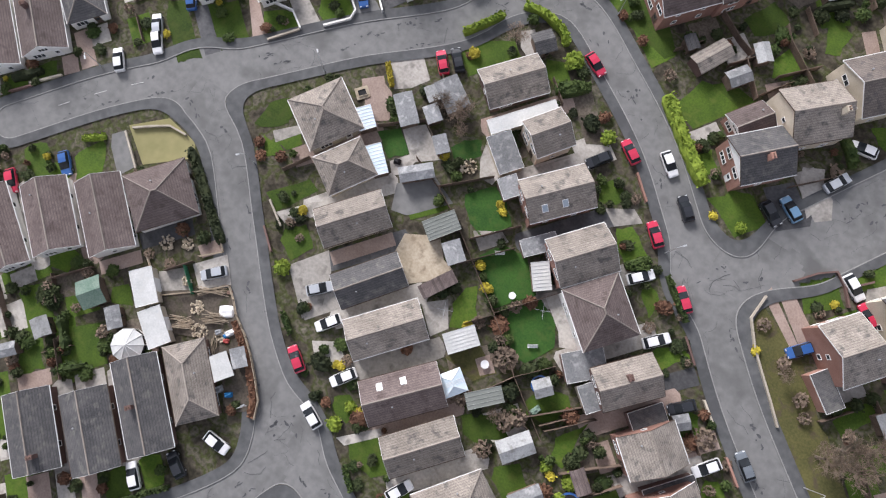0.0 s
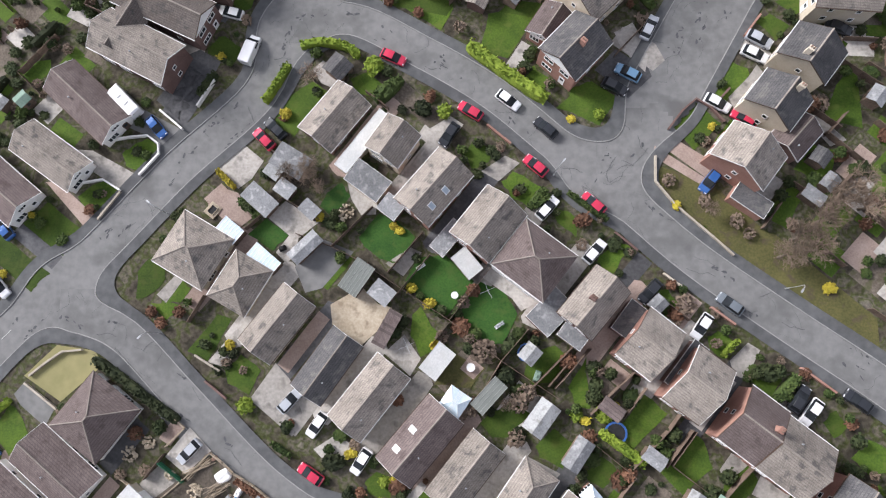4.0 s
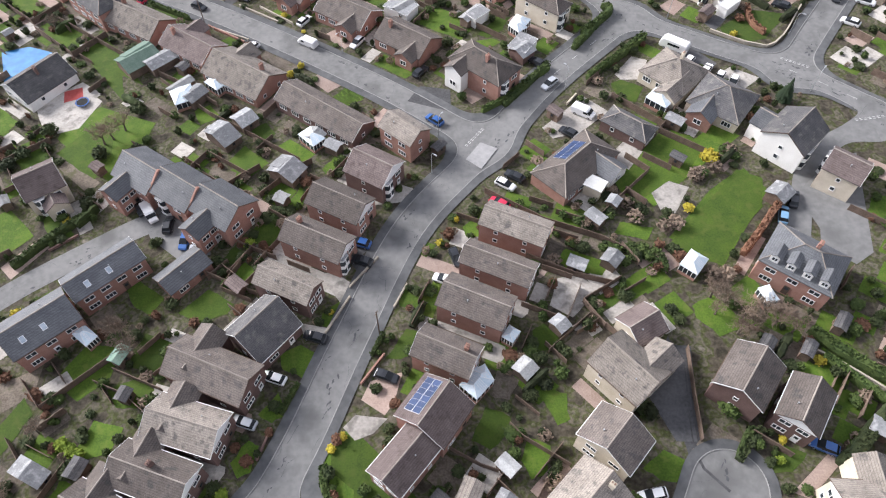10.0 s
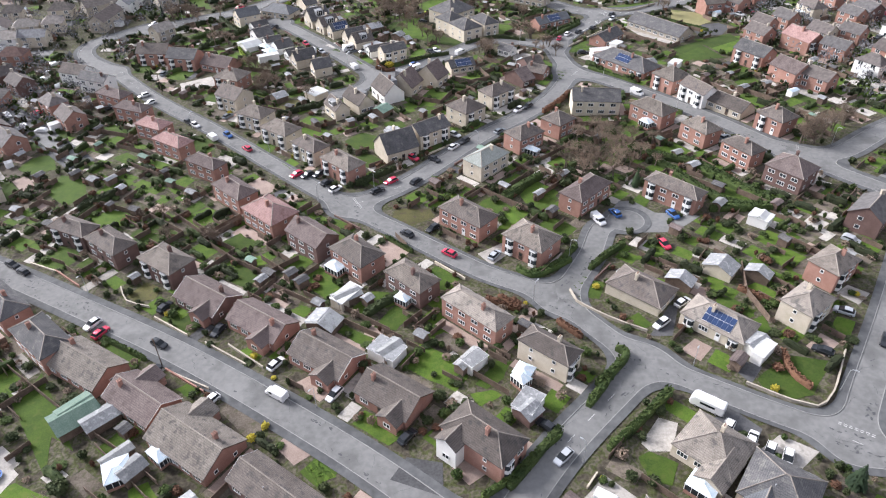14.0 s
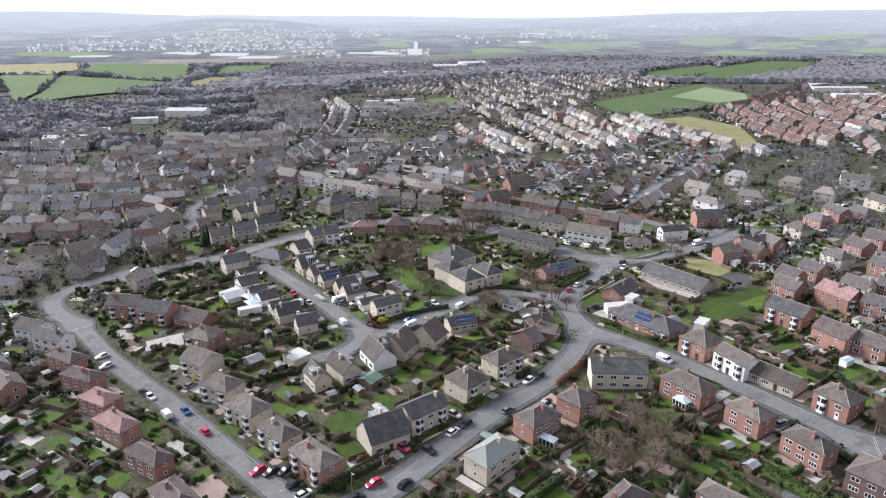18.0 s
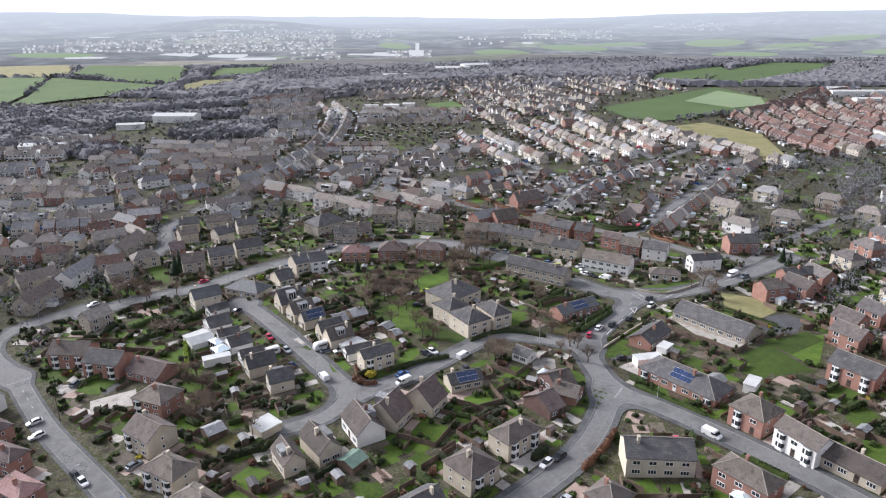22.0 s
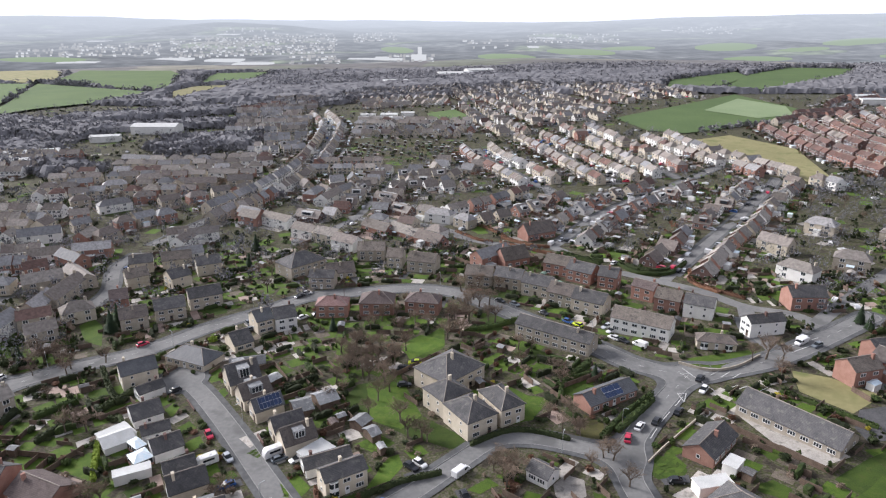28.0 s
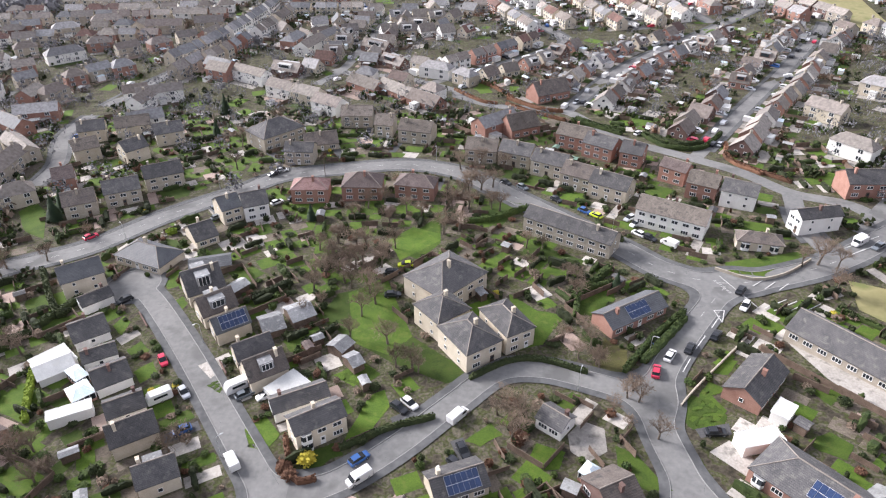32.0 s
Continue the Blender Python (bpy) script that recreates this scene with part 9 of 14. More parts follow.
hedge([(7.3, 29.0), (10.9, 26.4), (14.5, 24.3)], 1.0, 1.4, *RUSSETROW)
hedge([(22.2, 20.5), (26.7, 15.0)], 1.0, 1.4, *RUSSETROW)
hedge([(15.3, 39.0), (19.7, 36.2), (28.6, 41.5)], 1.4, 1.4, HEDGE, "clipped green garden hedge")
paving([(9.4, 41.2), (13.8, 45.4), (12.8, 50.1), (6.2, 46.0)])
lawn([(-136.3, 99.3), (-130.9, 95.5), (-123.3, 98.4), (-128.4, 107.7), (-134.2, 106.3)])
lawn([(-119.1, 83.4), (-111.2, 76.8), (-106.3, 80.9), (-111.2, 90.7), (-119.9, 94.7)])
hedge([(-105.7, 73.6), (-101.6, 77.6), (-97.7, 82.4)], 1.8, 2.0, SHRUB, "dark evergreen garden hedge")
lawn([(-111.5, 112.0), (-106.2, 115.4), (-110.7, 119.8), (-116.0, 116.2)])
lawn([(-102.5, 100.2), (-99.2, 103.5), (-104.3, 107.6), (-107.6, 104.2)])
lawn([(-84.4, 85.5), (-80.3, 80.5), (-76.6, 88.0), (-80.2, 91.6)])
lawn([(-74.7, 72.7), (-72.2, 69.7), (-69.3, 73.7), (-71.8, 76.8)])
lawn([(-57.1, 101.8), (-55.4, 107.1), (-61.3, 113.5), (-62.9, 107.8)])
lawn([(-48.3, 92.3), (-46.2, 95.5), (-49.5, 99.3), (-51.6, 96.0)])
lawn([(-29.4, 102.9), (-22.2, 102.2), (-20.8, 109.6), (-28.6, 114.3), (-33.7, 108.9)])
lawn([(-45.1, 112.0), (-37.8, 113.2), (-42.5, 119.8), (-49.9, 118.4)])
lawn([(-17.3, 113.2), (-12.7, 114.8), (-15.8, 121.3), (-19.5, 119.6)])
hedge([(-27.4, 80.8), (-21.9, 85.0), (-16.2, 89.4)], 1.6, 1.8, SHRUB, "dark evergreen garden hedge")
area("rough_grass", ROUGH, "olive rough grass on a corner plot", [(-16.5, 61.3), (-10.4, 59.5), (-4.4, 63.0), (-5.9, 67.2), (-15.2, 68.0)], 0.046)
lawn([(-17.9, 204.1), (-9.2, 199.5), (-4.3, 206.0), (-12.2, 230.4), (-21.2, 223.5)])
lawn([(86.1, 163.8), (90.1, 159.1), (101.3, 167.5), (100.0, 173.9)])
lawn([(100.9, 180.3), (105.3, 173.1), (119.1, 180.7), (117.1, 187.9)])
lawn([(147.1, 182.7), (148.4, 175.8), (160.0, 183.9), (157.8, 191.5)])
lawn([(102.5, 134.5), (110.8, 138.3), (109.8, 143.6), (102.3, 139.5)])
lawn([(112.7, 121.4), (112.7, 117.0), (118.9, 120.5), (119.9, 127.3)])
lawn([(69.5, 63.1), (75.8, 59.8), (81.0, 62.0), (74.7, 74.2), (69.1, 68.8)])
hedge([(70.4, 80.9), (76.9, 71.6), (82.7, 62.7)], 1.8, 1.8, HEDGE, "clipped green garden hedge")
lawn([(20.4, 67.7), (26.3, 65.8), (30.4, 72.5), (24.1, 79.2), (19.3, 72.1)])
hedge([(15.1, 69.0), (19.5, 74.1), (24.9, 79.7)], 1.6, 1.6, HEDGE, "clipped green garden hedge")
lawn([(15.1, 60.0), (18.2, 61.0), (16.2, 63.9), (13.8, 62.8)])
lawn([(45.5, 62.7), (49.2, 59.6), (53.8, 66.0), (51.5, 69.1)])
bare_tree(36.2, 89.4, 8, 1.30)
bare_tree(40.7, 86.6, 8, 1.30)
bare_tree(46.0, 96.4, 8, 1.30)
bare_tree(47.7, 88.2, 8, 1.30)
bare_tree(51.5, 98.4, 8, 1.30)
bare_tree(52.8, 92.1, 8, 1.30)
bare_tree(39.8, 100.7, 8, 1.30)
bare_tree(45.8, 104.6, 8, 1.30)
bare_tree(43.3, 82.7, 8, 1.30)
bare_tree(38.0, 80.0, 8, 1.30)
bare_tree(46.7, 79.5, 8, 1.30)
bare_tree(33.8, 84.6, 8, 1.30)
bare_tree(48.9, 102.4, 8, 1.30)
bare_tree(108.8, 95.5, 9, 1.30)
bare_tree(113.6, 98.6, 9, 1.30)
bare_tree(118.0, 100.7, 9, 1.30)
bare_tree(105.0, 92.3, 9, 1.30)
bare_tree(122.3, 102.5, 9, 1.30)
bare_tree(108.9, 91.8, 9, 1.30)
bare_tree(-72.0, 166.1, 7, 1.30)
bare_tree(-68.1, 157.5, 7, 1.30)
bare_tree(-148.2, 135.6, 7, 1.30)
bare_tree(-143.9, 139.8, 7, 1.30)
bare_tree(-132.4, 132.1, 7, 1.30)
bare_tree(-130.1, 136.4, 7, 1.30)
bare_tree(-79.4, 67.5, 7, 1.30)
bare_tree(-63.0, 55.9, 7, 1.30)
bare_tree(-74.5, 56.7, 7, 1.30)
bare_tree(-108.1, 242.2, 7, 1.30)
bare_tree(-117.0, 234.9, 7, 1.30)
shrub(34.9, 81.3, 3.0, 2.6, "green")
shrub(36.3, 75.0, 3.0, 2.6, "green")
shrub(41.0, 79.1, 3.0, 2.6, "green")
shrub(32.4, 75.3, 3.0, 2.6, "green")
shrub(44.3, 75.7, 3.0, 2.6, "green")
shrub(42.1, 94.0, 3.0, 2.6, "green")
shrub(31.7, 81.6, 3.0, 2.6, "green")
shrub(-160.1, 160.8, 3.0, 2.6, "green")
shrub(-159.2, 166.0, 3.0, 2.6, "green")
shrub(-116.9, 157.0, 3.0, 2.6, "green")
shrub(-121.4, 124.8, 3.0, 2.6, "green")
shrub(-140.8, 241.4, 3.0, 2.6, "green")
shrub(-135.1, 236.7, 3.0, 2.6, "green")
shrub(-51.6, 155.8, 3.0, 2.6, "green")
shrub(63.1, 4.0, 1.8, 1.6, "russet")
shrub(-95.1, 99.6, 1.8, 1.6, "russet")
shrub(-92.1, 95.9, 1.8, 1.6, "russet")
lawn([(43.5, 106.8), (48.1, 112.3), (46.5, 118.7), (42.5, 117.1)])
lawn([(36.7, 150.9), (41.4, 147.6), (45.7, 155.1), (41.9, 158.4)])
lawn([(50.4, 178.1), (53.2, 174.5), (58.8, 180.1), (56.5, 187.0)])
plain_fence(-63.6, -8.9, -72.3, -3.3)
plain_fence(-72.3, -3.3, -80.5, 2.6)
plain_fence(-80.5, 2.6, -98.8, 15.8)
plain_fence(-63.6, -8.9, -53.6, -16.4)
plain_fence(-26.4, 28.4, -19.5, 23.3)
plain_fence(-19.5, 23.3, -14.2, 19.4)
plain_fence(-45.8, 40.9, -38.5, 47.0)
plain_fence(-14.6, 54.8, -11.5, 49.7)
plain_fence(2.5, 6.9, 10.0, 0.6)
plain_fence(67.5, 36.6, 65.2, 26.7)
plain_fence(65.2, 26.7, 66.6, 17.4)
lawn([(-123.3, 258.6), (-115.5, 254.4), (-123.1, 270.9), (-129.7, 277.9), (-132.2, 271.3)])
hedge([(-145.1, 280.0), (-138.1, 282.0), (-129.8, 284.0)], 1.8, 1.8, SHRUB, "dark evergreen garden hedge")
lawn([(-77.3, 212.6), (-73.4, 208.7), (-73.2, 213.7), (-75.9, 216.4)])
bare_tree(-28.0, 231.1, 8, 1.30)
bare_tree(-25.2, 234.1, 8, 1.30)
bare_tree(-20.8, 225.6, 8, 1.30)
bare_tree(-30.3, 225.2, 8, 1.30)
bare_tree(-18.9, 236.9, 8, 1.30)
bare_tree(-31.8, 244.5, 8, 1.30)
bare_tree(-27.0, 247.8, 8, 1.30)
bare_tree(-13.9, 218.7, 8, 1.30)
bare_tree(-9.7, 203.3, 8, 1.30)
bare_tree(-3.8, 194.9, 8, 1.30)
bare_tree(-27.5, 239.1, 8, 1.30)
bare_tree(-22.0, 235.5, 8, 1.30)
bare_tree(-21.5, 245.6, 8, 1.30)
bare_tree(-16.4, 228.9, 8, 1.30)
bare_tree(-13.7, 235.0, 8, 1.30)
lawn([(-19.4, 191.9), (-13.9, 189.7), (-10.4, 193.5), (-16.2, 198.1)])
lawn([(-8.9, 238.0), (1.8, 247.8), (1.8, 251.5), (-6.3, 255.9), (-13.0, 248.7)])
hedge([(-45.1, 221.1), (-36.5, 228.5)], 1.6, 1.6, SHRUB, "dark evergreen garden hedge")
lawn([(-48.7, 229.1), (-44.9, 233.6), (-49.0, 237.0), (-55.0, 234.1)])
lawn([(-47.6, 191.1), (-44.2, 188.7), (-42.5, 191.9), (-45.1, 194.1)])
paving([(-51.6, 197.5), (-47.5, 193.2), (-43.9, 199.3), (-45.9, 201.6)])
lawn([(-62.4, 217.1), (-61.5, 221.1), (-64.0, 224.0), (-65.4, 221.3)])
shrub(-77.4, 255.5, 2.6, 2.2, "lime")
shrub(-63.9, 237.1, 2.6, 2.2, "lime")
shrub(-135.1, 286.2, 2.6, 2.2, "lime")
lawn([(-112.7, 211.6), (-108.8, 215.2), (-112.8, 219.3), (-116.6, 215.5)])
lawn([(-99.8, 193.2), (-95.9, 191.1), (-92.8, 195.0), (-96.8, 197.2)])
bare_tree(-128.5, 242.5, 8, 1.30)
bare_tree(-127.0, 245.9, 8, 1.30)
bare_tree(-117.6, 238.7, 8, 1.30)
bare_tree(-130.0, 239.3, 8, 1.30)
bare_tree(-98.9, 205.7, 8, 1.30)
bare_tree(-94.2, 202.6, 8, 1.30)
bare_tree(-100.1, 202.8, 8, 1.30)
bare_tree(-133.6, 247.9, 8, 1.30)
bare_tree(-121.2, 240.5, 8, 1.30)
hedge([(-112.6, 209.1), (-107.3, 215.1), (-104.1, 217.6)], 1.6, 1.8, HEDGE, "clipped green garden hedge")
hedge([(-105.3, 197.5), (-101.4, 205.1), (-95.2, 209.6)], 1.6, 1.8, SHRUB, "dark evergreen garden hedge")
hedge([(-95.9, 210.9), (-92.2, 218.4), (-89.3, 223.8)], 1.6, 1.8, SHRUB, "dark evergreen garden hedge")
hedge([(-29.4, 203.2), (-24.4, 207.6), (-21.9, 210.0)], 1.4, 1.6, SHRUB, "dark evergreen garden hedge")
hedge([(-106.3, 236.6), (-98.2, 224.2), (-91.6, 215.8)], 1.6, 2.0, SHRUB, "dark evergreen garden hedge")
lawn([(14.7, 258.5), (19.0, 254.2), (27.6, 268.1), (22.1, 270.7), (14.2, 266.9)])
bare_tree(8.7, 274.0, 9, 1.30)
bare_tree(10.4, 265.9, 9, 1.30)
bare_tree(14.7, 278.3, 9, 1.30)
bare_tree(19.7, 264.3, 9, 1.30)
bare_tree(4.7, 265.4, 9, 1.30)
bare_tree(7.3, 253.0, 9, 1.30)
bare_tree(13.0, 285.8, 9, 1.30)
bare_tree(2.8, 251.4, 9, 1.30)
bare_tree(25.5, 231.9, 6, 1.30)
bare_tree(35.9, 200.9, 6, 1.30)
bare_tree(32.4, 196.7, 6, 1.30)
bare_tree(35.9, 194.4, 6, 1.30)
bare_tree(34.5, 227.3, 6, 1.30)
bare_tree(36.5, 225.1, 6, 1.30)
bare_tree(35.1, 204.5, 6, 1.30)
bare_tree(29.9, 202.4, 6, 1.30)
lawn([(33.6, 212.0), (37.9, 211.7), (40.9, 219.6), (32.5, 214.7)])
hedge([(45.8, 194.5), (52.5, 201.8), (59.2, 209.4)], 1.8, 1.5, HEDGE, "clipped green garden hedge")
hedge([(34.7, 218.6), (40.2, 224.0), (46.4, 231.2)], 1.8, 1.8, HEDGE, "clipped green garden hedge")
flower_bed([(46.4, 199.2), (48.2, 195.8), (55.0, 203.3), (53.6, 205.8)])
lawn([(75.5, 227.6), (84.3, 230.1), (84.0, 225.4), (98.4, 233.2), (98.3, 236.6), (76.4, 232.3)])
low_wall([(72.6, 229.3), (80.3, 223.9), (88.8, 225.7), (98.1, 231.9)], 0.8, WALL["s"], STONEWALL)
lawn([(60.8, 194.0), (62.0, 191.9), (66.0, 195.9), (64.9, 198.1)])
hedge([(47.2, 256.1), (48.3, 248.2), (52.6, 244.3)], 1.4, 1.4, SHRUB, "dark evergreen garden hedge")
hedge([(14.3, 394.2), (25.0, 379.3), (32.1, 364.6)], 1.2, 1.4, *RUSSETROW)
hedge([(29.5, 364.9), (41.2, 350.9), (50.7, 345.9)], 1.2, 1.4, *RUSSETROW)
hedge([(54.4, 337.8), (62.3, 328.2), (70.6, 323.2)], 1.6, 1.6, HEDGE, "clipped green garden hedge")
hedge([(77.1, 321.2), (85.2, 309.2), (95.2, 309.5)], 1.6, 1.6, SHRUB, "dark evergreen garden hedge")
hedge([(102.6, 308.7), (99.6, 294.1), (105.5, 282.8)], 1.4, 1.2, *RUSSETROW)
lawn([(-34.4, 174.2), (-30.8, 172.7), (-29.0, 176.8), (-33.0, 182.2), (-36.6, 178.5)])
shrub(-22.4, 170.0, 3.0, 2.4, "gold")
shrub(-26.7, 168.6, 2.4, 1.8, "russet")
shrub(-25.0, 166.6, 2.4, 1.8, "russet")
shrub(-33.2, 173.4, 2.4, 1.8, "russet")
lawn([(-20.8, 193.3), (-16.0, 189.7), (-11.7, 194.7), (-15.1, 197.6)])
lawn([(-15.2, 177.9), (-16.0, 175.0), (-11.7, 176.3), (-7.8, 183.7), (-9.4, 188.6), (-12.2, 187.1)])
area("driveway", TARMAC, "dark tarmac driveway in front of a house", [(-6.3, 177.6), (-0.3, 180.4), (-2.1, 183.5), (-7.6, 180.6)], 0.055)
hedge([(-16.7, 172.7), (-11.6, 175.6), (-6.3, 178.0), (1.4, 180.3)], 1.1, 1.3, SHRUB, "dark evergreen garden hedge")
paving([(-74.3, 207.5), (-71.9, 205.0), (-68.8, 209.0), (-71.2, 211.6)])
lawn([(-66.4, 199.4), (-64.6, 203.2), (-67.7, 206.3), (-69.9, 203.4)])
lawn([(-62.3, 192.0), (-59.8, 195.5), (-62.5, 199.3), (-65.5, 195.7)])
lawn([(-83.6, 192.7), (-80.4, 190.0), (-78.4, 193.4), (-81.6, 196.2)])
lawn([(-79.4, 186.7), (-77.3, 185.0), (-74.5, 186.6), (-76.3, 189.1)])
lawn([(-69.9, 174.4), (-67.5, 176.5), (-70.0, 179.4), (-73.0, 177.3)])
lawn([(-70.9, 169.7), (-68.5, 167.1), (-66.9, 171.6), (-69.0, 173.7)])
hedge([(-81.9, 181.3), (-85.3, 189.3), (-88.0, 196.4)], 1.4, 1.6, LIME, "yellow-green clipped garden hedge")
bare_tree(-77.4, 169.9, 6, 1.30)
bare_tree(-76.3, 173.9, 6, 1.30)
bare_tree(-81.6, 175.4, 6, 1.30)
bare_tree(-48.2, 175.9, 6, 1.30)
bare_tree(-49.5, 173.2, 6, 1.30)
lawn([(35.8, 216.0), (38.4, 211.4), (45.0, 217.8), (44.6, 222.6), (38.8, 221.7)])
hedge([(34.1, 211.2), (36.9, 220.1), (45.7, 224.3)], 1.4, 1.6, HEDGE, "clipped green garden hedge")
area("rough_grass", ROUGH, "olive rough grass on a corner plot", [(31.6, 187.1), (35.1, 187.0), (41.2, 188.4), (43.5, 199.0), (39.4, 203.0)], 0.046)
bare_tree(35.9, 194.7, 6, 1.30)
bare_tree(15.9, 179.5, 6, 1.30)
bare_tree(17.9, 176.8, 6, 1.30)
bare_tree(13.8, 180.7, 6, 1.30)
bare_tree(40.3, 184.4, 6, 1.30)
bare_tree(42.3, 183.2, 6, 1.30)
bare_tree(41.9, 186.4, 6, 1.30)
lawn([(49.4, 178.6), (50.7, 175.7), (55.2, 174.8), (58.5, 178.3), (56.8, 182.9), (52.8, 184.7)])
lawn([(54.5, 184.6), (57.8, 184.5), (60.6, 186.0), (58.0, 188.5)])
lawn([(59.4, 191.0), (62.6, 190.0), (65.9, 194.3), (62.9, 196.2)])
area("driveway", TARMAC, "dark tarmac driveway in front of a house", [(51.6, 173.5), (57.6, 174.0), (58.0, 176.9), (51.2, 175.7)], 0.055)
paving([(57.3, 163.7), (60.8, 160.0), (64.5, 159.9), (56.6, 172.7), (52.1, 170.1), (55.3, 166.2)])
paving([(26.8, 171.0), (29.5, 168.3), (33.6, 170.8), (34.1, 176.3), (30.2, 178.6), (26.9, 175.1)])
lawn([(18.2, 168.6), (20.1, 166.6), (24.2, 167.1), (25.8, 171.0), (20.8, 173.2)])
lawn([(6.9, 174.3), (10.1, 172.8), (14.6, 175.5), (12.5, 178.5)])
lawn([(34.3, 164.4), (39.2, 161.8), (43.0, 161.7), (39.0, 169.3), (35.4, 172.0)])
lawn([(71.7, 169.5), (75.8, 167.4), (78.4, 170.6), (75.9, 174.1), (70.9, 172.2)])
lawn([(79.0, 180.5), (82.6, 183.4), (80.8, 186.7), (76.7, 185.3)])
hedge([(8.5, 191.0), (17.2, 196.0), (24.6, 196.1), (33.6, 191.8)], 1.0, 1.2, SHRUB, "dark evergreen garden hedge")
low_wall([(50.2, 181.6), (54.4, 186.2), (62.9, 194.4), (70.4, 201.6)], 0.7, WALL["s"], STONEWALL)
lawn([(20.8, 68.0), (24.0, 64.0), (27.3, 64.7), (29.5, 69.4), (25.9, 76.0)])
lawn([(19.6, 74.3), (24.4, 79.4), (19.3, 83.3), (15.5, 80.1)])
hedge([(14.5, 70.5), (19.8, 75.3), (26.3, 80.9)], 2.0, 1.9, HEDGE, "clipped green garden hedge")
lawn([(70.6, 59.8), (77.7, 59.3), (81.4, 61.8), (75.3, 70.1), (71.1, 66.4)])
hedge([(59.6, 89.9), (71.2, 82.7), (79.1, 69.8), (84.5, 60.6)], 2.0, 1.9, HEDGE, "clipped green garden hedge")
hedge([(67.6, 59.8), (76.4, 59.2), (85.7, 58.5)], 1.6, 1.8, HEDGE, "clipped green garden hedge")
lawn([(63.3, 76.4), (69.0, 80.5), (62.6, 85.8), (55.9, 82.8)])
lawn([(11.3, 55.8), (14.9, 55.6), (18.5, 60.6), (16.9, 62.6)])
area("driveway", ASPHALT, "grey asphalt driveway in front of a house", [(37.8, 55.8), (41.4, 51.9), (56.2, 51.0), (64.8, 57.5), (53.6, 60.1), (49.3, 66.0), (45.5, 66.3)], 0.052)
lawn([(-19.8, 114.8), (-16.8, 113.5), (-14.2, 116.8), (-19.1, 122.1), (-21.8, 119.8)])
lawn([(-10.4, 128.0), (-5.8, 125.0), (-2.0, 128.8), (-6.7, 131.9)])
lawn([(-52.0, 123.0), (-46.5, 119.0), (-42.2, 126.2), (-47.5, 129.2)])
lawn([(-52.9, 115.8), (-45.6, 115.3), (-42.1, 118.7), (-48.3, 120.3)])
area("rough_grass", ROUGH, "olive rough grass on a corner plot", [(-61.8, 135.8), (-56.1, 132.6), (-51.9, 141.0), (-57.4, 142.9)], 0.046)
bare_tree(-70.9, 157.0, 7, 1.30)
bare_tree(-67.1, 153.3, 7, 1.30)
bare_tree(-71.0, 151.9, 7, 1.30)
bare_tree(-50.6, 142.4, 7, 1.30)
hedge([(-59.7, 128.7), (-52.9, 132.4), (-45.8, 135.6)], 1.6, 1.8, SHRUB, "dark evergreen garden hedge")
EXTRA_MARKS = [((72.7, 226.2), (77.2, 212.4)), ((78.6, 212.3), (85.0, 215.3)), ((80.3, 211.1), (87.2, 214.6)), ((82.8, 210.2), (89.9, 214.2)), ((85.5, 209.5), (92.1, 213.2)), ((79.3, 221.3), (82.6, 223.7)), ((81.8, 220.0), (85.3, 222.7)), ((84.8, 219.2), (88.3, 221.9)), ((66.7, 212.0), (67.1, 207.4)), ((67.1, 207.4), (69.1, 211.9)), ((69.1, 211.9), (66.7, 212.0)), ((58.3, 198.5), (61.8, 202.9)), ((64.1, 205.6), (67.4, 209.9)), ((53.4, 191.3), (56.2, 195.4)), ((108.1, 236.5), (121.1, 242.4)), ((109.1, 233.7), (121.1, 239.5))]

# ---------------------------------------------------------------- far fields
area("field", DRYFIELD, "dry yellowish rough field beyond the houses", [(-786, 1189), (-662, 1191), (-678, 1249), (-744, 1398), (-794, 1465), (-943, 1421)], 2.2, kind="stuff")
area("field", FIELD, "green pasture field beyond the town", [(-656, 1200), (-429, 1069), (-431, 1124), (-492, 1341), (-550, 1442), (-736, 1452), (-688, 1303)], 2.2, kind="stuff")
area("field", FIELD, "green pasture field beyond the town", [(-533, 813), (-570, 930), (-672, 1172), (-774, 1170)], 2.2, kind="stuff")
area("field", FIELD, "green pasture field beyond the town", [(-554, 909), (-516, 788), (-492, 873), (-455, 921), (-426, 980), (-426, 1054), (-663, 1172)], 2.2, kind="stuff")
area("field", FIELD, "green pasture field beyond the town", [(-393, 1159), (-330, 1206), (-321, 1332), (-348, 1392), (-433, 1366), (-423, 1285)], 2.2, kind="stuff")
area("field", DRYFIELD, "dry yellowish rough field beyond the houses", [(-358, 951), (-356, 1027), (-336, 1093), (-350, 1151), (-393, 1133), (-400, 1062)], 2.2, kind="stuff")
area("field", FIELD, "green pasture field beyond the town", [(170, 727), (181, 650), (210, 635), (296, 688), (387, 769), (370, 930), (277, 834)], 0.8, kind="stuff")
area("field", FIELD, "green pasture field beyond the town", [(307, 1008), (357, 983), (489, 1171), (506, 1266), (348, 1118)], 1.6, kind="stuff")
area("field", FIELD, "green pasture field beyond the town", [(364, 975), (410, 952), (643, 1171), (751, 1334), (644, 1363), (513, 1217)], 1.6, kind="stuff")
area("field", DRYFIELD, "dry yellowish rough field beyond the houses", [(219, 495), (226, 452), (239, 439), (270, 563), (244, 625), (205, 602), (198, 549)], 0.8, kind="stuff")
